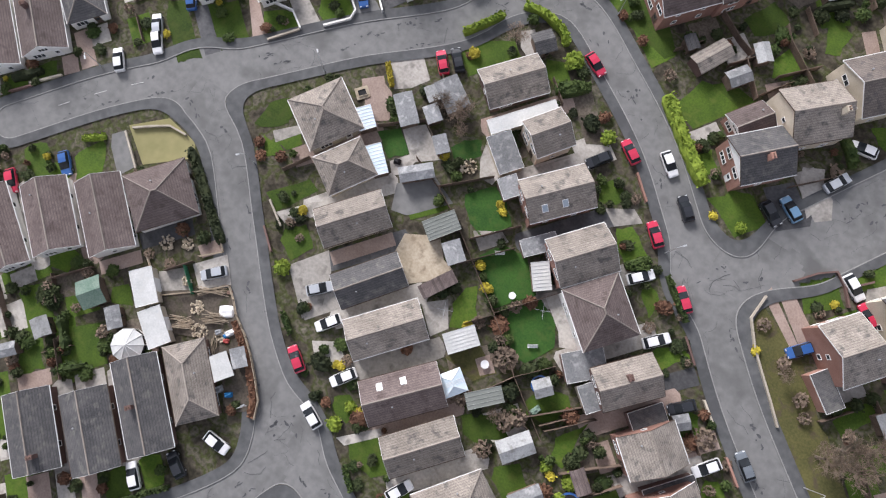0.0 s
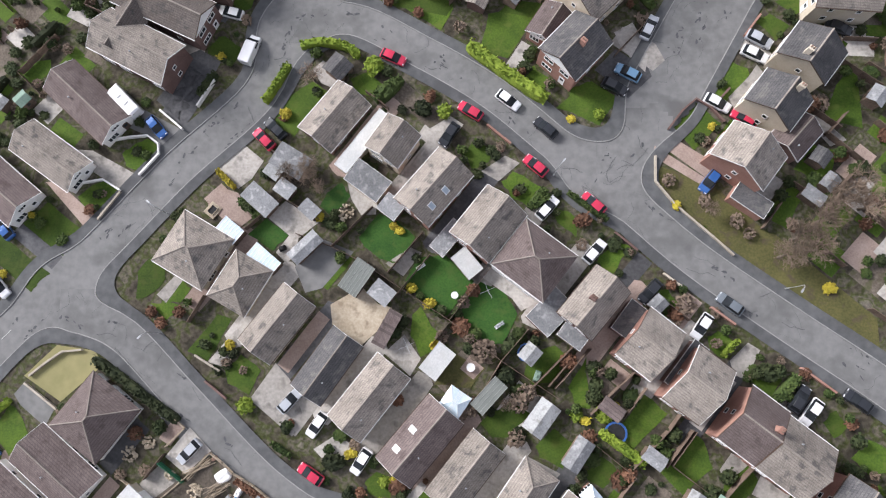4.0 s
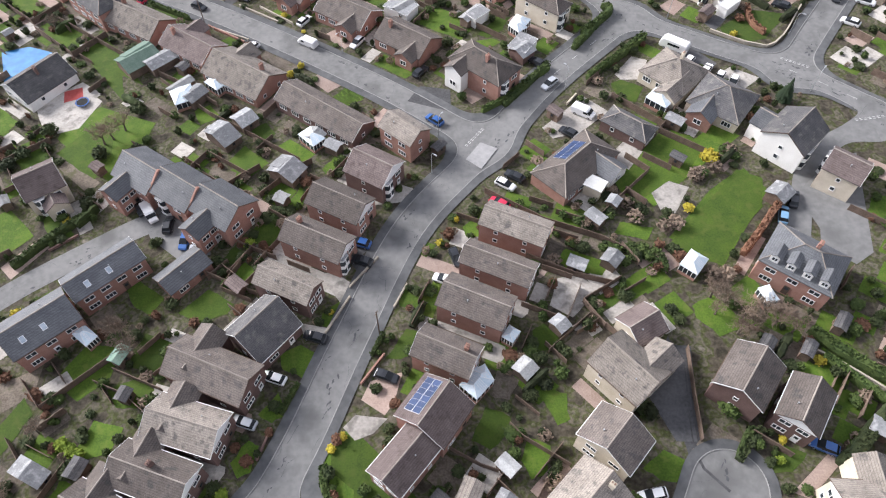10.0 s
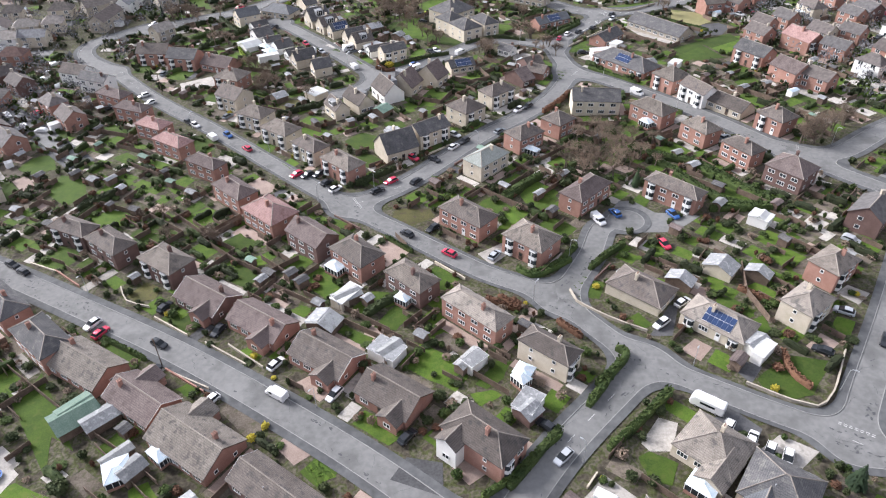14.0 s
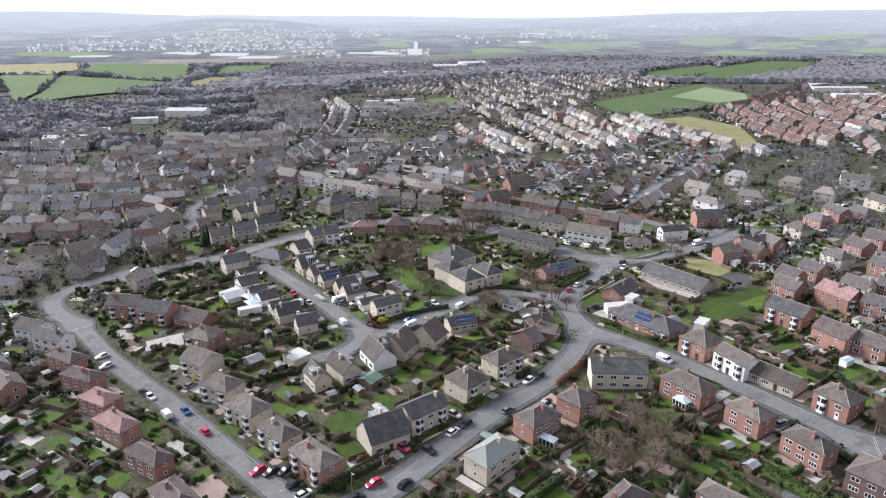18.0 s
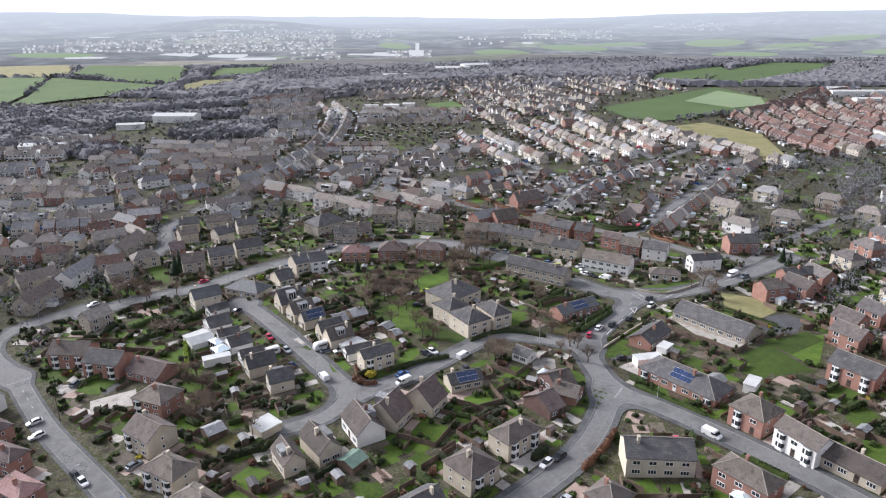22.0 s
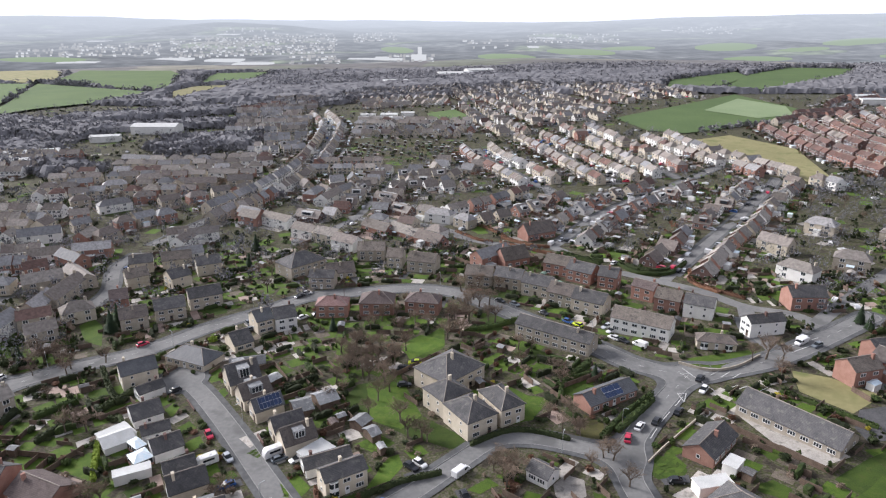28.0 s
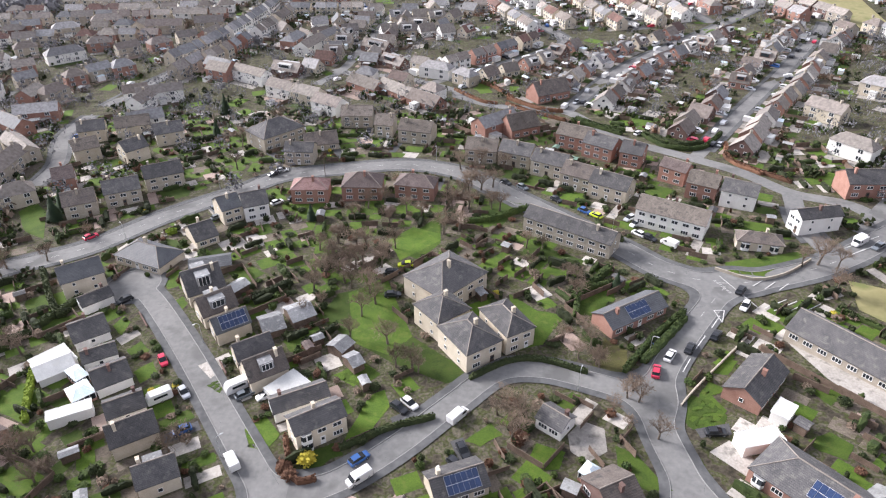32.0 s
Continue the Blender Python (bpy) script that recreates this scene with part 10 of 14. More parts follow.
area("field", FIELD, "green pasture field beyond the town", [(-9, 753), (30, 767), (12, 839), (-20, 814)], 0.8, kind="stuff")
area("field", PITCH, "worn pale green sports pitch on the playing field", [(277, 779), (309, 722), (356, 745), (379, 811), (355, 883)], 1.2, kind="stuff")
far_shed(17, 1237, 10, 60, 30, 8)
far_shed(59, 1267, 20, 50, 24, 10)
far_shed(-80, 1161, 10, 40, 20, 6)
far_shed(-332, 587, 25, 40, 18, 5)
far_shed(-335, 555, 10, 36, 16, 5)
far_shed(-281, 711, 0, 44, 22, 7)
far_shed(-332, 524, 10, 30, 14, 5)
far_shed(-309, 663, 15, 26, 12, 5)
far_shed(508, 834, 0, 70, 14, 6)
far_shed(491, 769, 0, 50, 12, 5)
far_shed(514, 883, 5, 40, 12, 5)

# ---------------------------------------------------------------- hedges
hedge([(-21.6, -111.1), (-23.7, -109.4), (-27.9, -108.6), (-31.1, -109.2)], 1.2, 1.5, LIME, "bright yellow-green clipped hedge along the footway")
hedge([(-32.9, -112.3), (-34.7, -115.4), (-36.6, -118.6)], 1.2, 1.5, LIME, "bright yellow-green clipped hedge along the footway")
hedge([(-4.0, -109.5), (-0.3, -112.6), (4.0, -115.8), (8.2, -118.8)], 1.9, 2.0, LIME, "bright yellow-green clipped hedge along the footway")
hedge([(-17.9, -118.6), (-14.5, -115.0)], 1.5, 1.6)
hedge([(3.5, -21.6), (8.3, -18.4), (13.4, -13.7), (18.7, -9.2)], 1.1, 1.4)
hedge([(26.6, -13.2), (33.6, -7.2), (40.9, -0.9)], 1.3, 1.8)
hedge([(32.4, 37.6), (37.3, 42.4), (42.6, 46.7)], 1.4, 1.7)
hedge([(18.0, 36.6), (24.2, 39.2), (30.8, 46.8)], 1.2, 1.6)
hedge([(27.2, 1.9), (33.1, 7.1), (34.7, 9.9), (33.0, 11.5)], 1.4, 1.8)
hedge([(31.1, -9.9), (36.6, -4.3), (40.8, -0.1)], 1.3, 1.8)
hedge([(47.8, -59.8), (52.9, -53.9), (57.6, -48.2)], 1.3, 1.8, RUSSET, "russet-brown beech hedge holding winter leaves")
hedge([(10.2, 29.5), (14.7, 24.8)], 1.0, 1.3, RUSSET, "russet-brown beech hedge holding winter leaves")
hedge([(32.0, 122.0), (36.9, 127.4), (43.3, 136.4)], 1.2, 1.8, RUSSET, "russet-brown beech hedge holding winter leaves")
hedge([(55.7, 96.7), (63.1, 81.1), (72.5, 63.0), (85.5, 59.2)], 1.8, 1.8)
hedge([(-109.4, 59.6), (-100.2, 77.2), (-100.4, 81.6)], 1.2, 1.4)
hedge([(55.5, -79.4), (60.0, -84.6), (65.1, -90.2)], 1.3, 1.4)
hedge([(54.2, -94.9), (59.4, -91.5), (63.8, -88.0)], 1.6, 1.6)
hedge([(38.4, -95.3), (41.4, -90.8)], 1.2, 1.3)
hedge([(-85.3, -56.9), (-79.9, -50.4), (-74.1, -45.0)], 1.4, 1.6)
hedge([(-110.5, 171.0), (-108.2, 174.5), (-102.6, 178.0)], 1.2, 1.4)
hedge([(41.2, 191.6), (50.1, 202.4), (59.6, 211.4)], 1.3, 1.6)
hedge([(7.2, 378.4), (17.9, 362.4), (24.9, 358.3)], 1.2, 1.2, RUSSET, "russet-brown beech hedge holding winter leaves")
hedge([(28.4, 358.0), (38.0, 346.9), (50.1, 336.3)], 1.2, 1.2, RUSSET, "russet-brown beech hedge holding winter leaves")
hedge([(52.3, 336.2), (61.7, 327.5), (68.6, 320.1)], 1.4, 1.6)
hedge([(75.8, 319.5), (81.8, 307.3), (92.9, 304.8), (103.9, 316.9)], 1.4, 1.6)
hedge([(98.9, 299.3), (100.2, 292.2), (112.0, 276.1)], 1.2, 1.2, RUSSET, "russet-brown beech hedge holding winter leaves")
hedge([(8.6, 257.6), (17.0, 258.8), (28.5, 265.0)], 1.4, 1.6)
hedge([(-27.7, 176.1), (-24.1, 166.0), (-19.9, 165.9)], 1.0, 1.2, RUSSET, "russet-brown beech hedge holding winter leaves")
hedge([(8.5, -134.1), (6.0, -135.9)], 1.0, 1.3)

# ---------------------------------------------------------------- parked vehicles
car(-16.0, -111.3, 335, "red")
car(-3.6, -120.4, 148, "red")
car(2.3, -118.7, 322, "white")
car(8.1, -123.3, 138, "dark")
car(6.5, -129.3, 139, "red")
car(15.2, -135.3, 139, "red")
car(8.2, -136.0, 48, "white")
car(15.2, -142.7, 49, "white")
car(23.3, -148.7, 228, "dark")
car(34.8, -150.5, 143, "grey")
car(30.6, -153.8, 235, "white")
car(52.0, -164.3, 143, "dark")
car(43.9, -164.1, 56, "dark")
car(45.5, -165.9, 233, "white")
car(32.7, -131.9, 231, "blue")
car(-36.4, -124.7, 135, "red")
car(-34.6, -123.0, 136, "dark")
car(-6.9, -124.2, 236, "dark")
car(-30.6, -165.5, 47, "silver")
car(-26.3, -168.9, 236, "white")
car(-19.5, -174.1, 238, "white")
car(-27.0, -176.1, 147, "red")
car(-20.1, -181.4, 157, "white")
car(-3.1, -182.3, 64, "white")
car(-45.7, -173.2, 227, "silver")
car(-54.2, -122.5, 312, "blue")
car(-78.1, -139.1, 132, "blue")
car(-78.0, -148.4, 314, "white")
car(24.4, -107.1, 63, "silver")
car(20.9, -114.5, 151, "sky")
car(18.8, -116.7, 331, "dark")
car(34.3, -119.6, 330, "white")
car(40.3, -111.8, 332, "white")
car(41.1, -109.4, 330, "silver")
car(38.2, -122.1, 148, "red")
car(-59.3, -118.4, 135, "white", "motorhome")
car(-81.4, -154.5, 135, "white")
car(-79.8, -146.1, 132, "silver")
car(-77.3, -173.3, 320, "blue")
car(-82.8, -180.7, 320, "red")
car(-36.6, -204.2, 141, "white")
car(-32.3, -199.1, 153, "dark")
car(-29.3, -193.0, 359, "white")
car(-39.3, -109.8, 70, "white", "van")
car(-42.9, -103.2, 164, "white")
car(-32.8, -80.4, 160, "white")
car(-36.6, -87.8, 161, "silver")
car(-26.7, -73.2, 162, "dark")
car(25.0, -100.3, 189, "white")
car(51.1, -94.0, 154, "blue")
car(53.1, -107.8, 337, "dark")
car(-20.2, -54.1, 160, "blue")
car(-19.6, -58.1, 158, "dark")
car(-2.6, -58.1, 289, "dark")
car(-4.7, -62.7, 159, "white")
car(-14.3, -80.7, 339, "dark")
car(-6.4, -23.6, 139, "blue")
car(24.5, -23.4, 325, "white", "van")
car(20.9, -28.9, 141, "dark")
car(18.4, -14.3, 223, "silver")
car(-35.9, 3.0, 147, "white", "van")
car(-64.7, 18.7, 330, "dark")
car(-24.3, 2.4, 236, "white")
car(-37.6, 11.2, 55, "white")
car(-49.0, 2.0, 233, "white")
car(-52.5, 22.0, 243, "dark")
car(-67.2, 30.6, 62, "dark")
car(-82.3, 25.8, 238, "white")
car(-79.3, 22.9, 62, "red")
car(-108.4, 46.3, 149, "dark")
car(-112.6, 49.4, 330, "dark")
car(-9.5, -8.6, 49, "dark")
car(16.3, -7.4, 137, "dark")
car(46.7, -4.5, 142, "white", "motorhome")
car(48.7, -9.7, 231, "white")
car(52.1, -12.4, 56, "white")
car(54.2, -15.0, 235, "white")
car(56.7, -16.5, 239, "white")
car(44.1, 18.0, 217, "white")
car(50.4, 24.3, 36, "white")
car(83.1, 19.0, 146, "silver")
car(73.7, 8.0, 143, "dark")
car(87.1, 9.9, 235, "dark")
car(86.7, 0.8, 141, "white")
car(92.5, 7.7, 325, "white")
car(9.2, -39.8, 144, "dark")
car(7.3, -41.7, 325, "white")
car(5.9, -46.3, 143, "red")
car(57.1, -51.7, 71, "sky")
car(60.0, -48.2, 69, "dark")
car(-64.1, -44.0, 122, "dark")
car(-61.8, -45.4, 304, "white", "van")
car(-57.5, -48.3, 90, "dark")
car(-53.5, -52.1, 265, "blue")
car(-51.2, -53.9, 86, "silver")
car(-11.6, 55.3, 137, "dark")
car(-0.8, 46.2, 139, "red")
car(-4.9, 57.2, 226, "dark")
car(10.4, 44.5, 53, "silver")
car(-64.6, 105.8, 134, "red")
car(-73.3, 115.9, 312, "blue")
car(-78.1, 114.4, 132, "white", "van")
car(-86.6, 124.3, 316, "white")
car(-89.6, 126.7, 317, "dark")
car(-45.8, 88.2, 224, "red")
car(-42.4, 87.6, 223, "dark")
car(-35.9, 82.8, 47, "dark")
car(-33.0, 78.9, 44, "white")
car(-17.1, 81.8, 215, "red")
car(-11.0, 95.0, 316, "red")
car(-4.5, 93.4, 317, "dark")
car(-9.8, 81.1, 50, "dark")
car(1.6, 100.8, 50, "white")
car(2.1, 108.8, 316, "white")
car(5.0, 104.1, 228, "dark")
car(16.6, 109.7, 42, "grey")
car(24.1, 124.8, 226, "white")
car(27.5, 127.1, 224, "dark")
car(66.3, 133.4, 306, "white", "van")
car(38.2, 57.3, 293, "white", "van")
car(43.2, 60.1, 112, "blue")
car(57.7, 58.1, 291, "blue")
car(52.1, 45.6, 290, "red")
car(-20.8, 77.0, 33, "dark")
car(-123.1, 140.6, 45, "dark")
car(-108.9, 144.0, 227, "white")
car(-113.4, 150.7, 223, "white")
car(64.5, 241.8, 130, "white", "van")
car(6.0, 180.2, 47, "white", "van")
car(-12.6, 170.1, 40, "blue")
car(-36.5, 170.1, 124, "white", "van")
car(52.1, 196.2, 54, "white")
car(47.9, 191.4, 69, "red")
car(57.0, 198.4, 56, "dark")
car(64.0, 202.5, 53, "dark")
car(-51.7, 188.7, 307, "silver")
car(-59.9, 199.0, 302, "red")
car(-56.2, 187.0, 214, "white", "caravan")
car(-40.6, 189.7, 215, "white", "caravan")
car(-34.0, 187.3, 214, "white")
car(74.3, 212.9, 233, "white")
car(75.6, 219.3, 52, "dark")
car(-3.8, 184.0, 313, "white")
car(-5.9, 182.9, 317, "dark")
car(-7.3, 235.2, 183, "yellow")
car(-10.5, 231.9, 5, "dark")
car(-9.8, 221.7, 3, "dark")
car(54.6, 174.3, 359, "dark")
car(115.4, 240.7, 32, "white", "van")
car(-50.0, 273.0, 43, "white")
car(-45.1, 275.4, 39, "dark")
car(-66.4, 264.3, 40, "grey")
car(-101.1, 254.1, 47, "red")
car(-53.2, 296.8, 15, "white")
car(-55.5, 293.8, 222, "dark")
car(-78.0, 222.2, 227, "dark")
car(58.0, 253.1, 217, "white")
car(57.1, 256.5, 216, "silver")
car(57.5, 247.7, 128, "white")
car(60.0, 245.1, 308, "dark")
car(100.6, 307.8, 54, "silver")
car(22.9, 282.5, 312, "dark")
car(28.0, 278.8, 310, "grey")
car(37.6, 269.6, 308, "dark")
car(44.9, 261.8, 311, "blue")
car(47.7, 258.8, 130, "yellow")
car(74.8, 320.4, 43, "white")
car(80.3, 325.6, 227, "white")
car(57.7, 356.6, 239, "silver")
car(52.3, 351.5, 59, "white", "van")
car(115.7, 421.7, 47, "white")
car(111.0, 435.8, 225, "white", "van")
car(123.6, 328.4, 60, "blue")
car(3.2, 166.1, 138, "white")
car(5.5, 168.3, 313, "dark")
car(-233.8, 1298.9, 10, "white")
car(-137.1, 232.4, 232, "white")
car(-12.1, 165.7, 218, "white", "van")
car(129.8, 220.1, 299, "white")
car(134.4, 221.8, 305, "white")
car(139.0, 223.5, 123, "dark")
car(134.8, 213.4, 304, "red")
car(129.3, 210.0, 302, "white")
car(114.1, 239.0, 211, "white", "van")
car(117.8, 236.6, 211, "grey")

# ---------------------------------------------------------------- trees
bare_tree(-16.8, 213.9, 9, 0.96)
bare_tree(-15.7, 223.1, 10, 1.15)
bare_tree(-18.6, 205.5, 8, 1.00)
bare_tree(-13.1, 257.1, 9, 1.13)
bare_tree(-8.4, 263.7, 9, 1.14)
bare_tree(-4.0, 260.0, 9, 1.16)
bare_tree(5.3, 266.5, 10, 1.04)
bare_tree(10.8, 277.5, 10, 1.04)
bare_tree(8.4, 294.7, 9, 1.18)
bare_tree(17.4, 265.7, 8, 1.07)
bare_tree(-27.0, 248.2, 8, 1.00)
bare_tree(-18.6, 244.8, 9, 1.22)
bare_tree(-20.8, 236.3, 9, 0.95)
bare_tree(-22.8, 228.4, 9, 1.22)
bare_tree(-28.1, 233.9, 8, 1.04)
bare_tree(-10.6, 244.4, 9, 1.06)
bare_tree(-13.3, 238.7, 8, 1.24)
bare_tree(16.1, 174.0, 9, 1.08)
bare_tree(18.1, 179.0, 9, 1.16)
bare_tree(15.1, 182.9, 7, 1.07)
bare_tree(36.4, 193.8, 7, 1.22)
bare_tree(36.5, 179.9, 6, 1.17)
bare_tree(38.4, 176.1, 5, 1.09)
bare_tree(97.7, 217.3, 10, 0.98)
bare_tree(-7.4, 195.5, 8, 1.06)
bare_tree(-2.4, 193.5, 6, 1.10)
bare_tree(-76.3, 173.9, 7, 1.04)
bare_tree(-78.9, 172.6, 8, 1.11)
bare_tree(-70.2, 168.4, 6, 1.01)
bare_tree(-69.7, 299.4, 9, 1.10)
bare_tree(-72.9, 319.3, 9, 1.11)
bare_tree(-81.6, 319.8, 6, 1.15)
bare_tree(43.5, 279.3, 5, 1.17)
bare_tree(30.0, 242.2, 6, 1.17)
bare_tree(-101.6, 254.8, 6, 1.08)
bare_tree(-30.7, 214.4, 6, 1.09)
bare_tree(-27.2, 218.8, 6, 1.21)
bare_tree(48.7, 92.6, 8, 1.06)
bare_tree(56.0, 98.6, 8, 1.17)
bare_tree(56.3, 88.1, 8, 1.25)
bare_tree(48.9, 84.7, 9, 1.23)
bare_tree(42.0, 87.1, 8, 1.11)
bare_tree(61.8, 95.9, 7, 1.04)
bare_tree(59.8, 84.0, 6, 1.14)
bare_tree(41.0, 93.2, 6, 1.16)
bare_tree(48.0, 99.2, 6, 1.11)
bare_tree(51.9, 82.7, 8, 1.05)
bare_tree(37.6, 84.6, 8, 1.09)
bare_tree(-67.7, 154.4, 9, 0.97)
bare_tree(-63.8, 150.5, 9, 1.04)
bare_tree(-68.3, 147.2, 7, 0.99)
bare_tree(43.7, 173.5, 7, 1.15)
bare_tree(112.6, 95.7, 9, 1.24)
bare_tree(117.4, 98.8, 9, 1.00)
bare_tree(122.4, 101.9, 8, 0.96)
bare_tree(106.3, 92.9, 7, 1.17)
bare_tree(-63.8, 56.6, 6, 1.06)
bare_tree(-61.3, 55.2, 5, 1.10)
bare_tree(41.2, 83.3, 7, 0.97)
bare_tree(30.7, 78.1, 6, 1.00)
bare_tree(-76.3, -26.1, 7, 1.16)
bare_tree(40.5, -71.2, 5, 1.13)
bare_tree(45.9, -73.7, 5, 1.21)
bare_tree(-99.0, 12.6, 6, 1.24)
bare_tree(-60.6, -71.4, 6, 1.06)
bare_tree(-28.9, -114.7, 6, 1.14)
bare_tree(-80.7, -90.3, 6, 1.08)
bare_tree(-75.7, -99.0, 6, 1.10)
bare_tree(-69.9, -88.5, 5, 1.07)
bare_tree(-29.2, -130.9, 5, 1.24)
bare_tree(-27.2, -132.6, 4, 1.14)
bare_tree(46.3, -139.8, 6, 0.99)
bare_tree(43.9, -143.4, 6, 1.16)
bare_tree(48.6, -137.1, 5, 1.24)
bare_tree(50.2, -134.4, 5, 1.22)
bare_tree(53.1, -135.0, 5, 1.12)
bare_tree(32.2, -136.5, 5, 0.95)
bare_tree(2.0, -165.4, 4, 1.19)
bare_tree(-71.1, -185.7, 3, 1.23)
conifer(-117.0, 265.5, 9, 1.08)
conifer(-85.9, 331.1, 7, 1.01)
conifer(-37.1, 261.8, 6, 1.00)
conifer(46.0, 222.5, 5, 1.09)
conifer(51.6, 73.3, 6, 0.93)
conifer(65.5, -22.1, 6, 1.10)
conifer(-163.8, 258.2, 8, 1.02)
conifer(-135.5, 241.9, 7, 0.92)
conifer(140.0, 247.1, 6, 1.11)
bare_tree(-127.7, 234.7, 6, 1.07)
bare_tree(-114.2, 219.6, 6, 0.98)
conifer(-225.2, 327.5, 9, 0.94)
conifer(-223.9, 332.7, 8, 1.11)
conifer(-227.6, 324.5, 8, 0.94)
conifer(-117.2, 271.2, 9, 1.10)
conifer(-89.0, 354.7, 9, 1.10)
bare_tree(-128.4, 243.1, 9, 0.98)
bare_tree(-125.3, 246.0, 7, 1.08)
bare_tree(-20.7, 268.4, 8, 1.19)
bare_tree(-24.0, 261.2, 8, 1.10)
bare_tree(-15.7, 271.8, 7, 1.21)
bare_tree(-27.6, 237.7, 8, 1.06)
bare_tree(-31.0, 231.9, 7, 1.14)
bare_tree(-12.1, 279.6, 8, 1.01)
bare_tree(-63.1, 339.0, 10, 1.20)
bare_tree(-212.9, 464.0, 8, 1.20)
bare_tree(-193.7, 486.6, 8, 1.12)
bare_tree(-198.6, 473.2, 7, 1.05)
bare_tree(-200.0, 455.1, 8, 1.05)
bare_tree(-181.8, 472.9, 8, 1.13)
bare_tree(204.0, 322.6, 10, 0.99)
bare_tree(218.1, 330.0, 10, 1.10)
bare_tree(191.9, 315.5, 9, 1.04)
bare_tree(226.1, 352.8, 9, 1.05)
bare_tree(213.1, 314.3, 9, 1.05)
bare_tree(99.0, 229.9, 10, 1.20)
bare_tree(103.2, 228.1, 8, 1.00)
bare_tree(94.7, 229.2, 8, 1.02)
bare_tree(205.0, 396.4, 8, 1.00)
bare_tree(199.9, 402.5, 9, 0.95)
bare_tree(217.9, 402.4, 8, 1.08)
bare_tree(188.9, 393.4, 7, 1.20)
bare_tree(18.6, 280.3, 9, 1.22)
bare_tree(15.1, 295.9, 9, 1.10)
bare_tree(11.8, 281.1, 8, 1.08)
bare_tree(23.2, 293.0, 8, 1.21)
bare_tree(25.6, 242.6, 8, 1.11)
conifer(139.6, 252.0, 7, 1.04)
bare_tree(35.5, 218.3, 8, 1.14)
bare_tree(212.5, 375.6, 7, 0.97)
bare_tree(-1.5, 278.4, 8, 1.20)
bare_tree(-164.6, 471.5, 8, 0.98)
bare_tree(-148.5, 489.4, 8, 1.11)
bare_tree(-121.6, 417.5, 7, 1.23)
bare_tree(-229.0, 422.5, 8, 1.11)
bare_tree(-236.7, 393.8, 7, 1.05)
bare_tree(-200.2, 312.7, 7, 1.17)
bare_tree(-203.3, 332.7, 7, 1.22)
bare_tree(-207.7, 286.3, 8, 1.13)

# ---------------------------------------------------------------- particular buildings
def townhouses(x, y, ang):
    """Three joined brick houses with slate roofs, brick party walls over them and gabled bays to the car park."""
    c, s = math.cos(radians(ang)), math.sin(radians(ang))
    for k in (-1, 0, 1):
        u, w = 9.6 * k, 0.9 * k
        e = house("h", x + u * c - w * s, y + u * s + w * c, ang, 9.8, 9.0, "r", "s")
        rise = RISE["h"] * 9.0
        for sx in ((1,) if k < 1 else ()):
            v = [(sx * 4.9 - 0.2, -4.6, 4.6), (sx * 4.9 - 0.2, 4.6, 4.6), (sx * 4.9 - 0.2, 0, 5.5 + rise), (sx * 4.9 + 0.2, -4.6, 4.6), (sx * 4.9 + 0.2, 4.6, 4.6), (sx * 4.9 + 0.2, 0, 5.5 + rise)]
            part("party_wall", mesh("party_wall", v, [(0, 2, 1), (3, 4, 5), (0, 3, 5, 2), (2, 5, 4, 1), (0, 1, 4, 3)], [WALL["r"]]), e, label="red brick party wall above the slates")
    for u in (-11.0, 9.0):
        w = -5.6 + 0.09 * u
        house("h", x + u * c - w * s, y + u * s + w * c, ang + 90, 5.6, 5.2, "r", "s", "x")


townhouses(-54.4, -42.8, -34)


def gable_dormer(parent, x, y, z, wide, deep, turn, roof):
    m = Matrix.Translation((x, y, z)) @ Matrix.Rotation(radians(turn), 4, "Z")
    d = part("dormer", body_mesh(deep + 0.5, wide + 0.5, 1.5, wide * 0.42, 0, WALL["w"]), parent, m, "small white gabled dormer")
    part("dormer_roof", roof_mesh(deep + 0.4, wide + 0.6, 1.5, wide * 0.42, 0, ROOF[roof], t=0.1), d)
    window(d, Matrix.Translation((deep / 2 + 0.02, 0, 0.5)) @ Matrix.Rotation(math.pi / 2, 4, "Z"), wide * 0.7, 0.9, 2, False)


for h in HOUSES:
    if math.hypot(h["x"] - 55.6, h["y"] + 64.3) < 3:
        front = -1 if h["s"] < 0 else 1
        for k in range(4):
            gable_dormer(h["ob"], (k - 1.5) * h["L"] * 0.22, front * h["D"] * 0.3, h["z0"] + 0.5, 1.5, 2.6, 90 * front, "s")

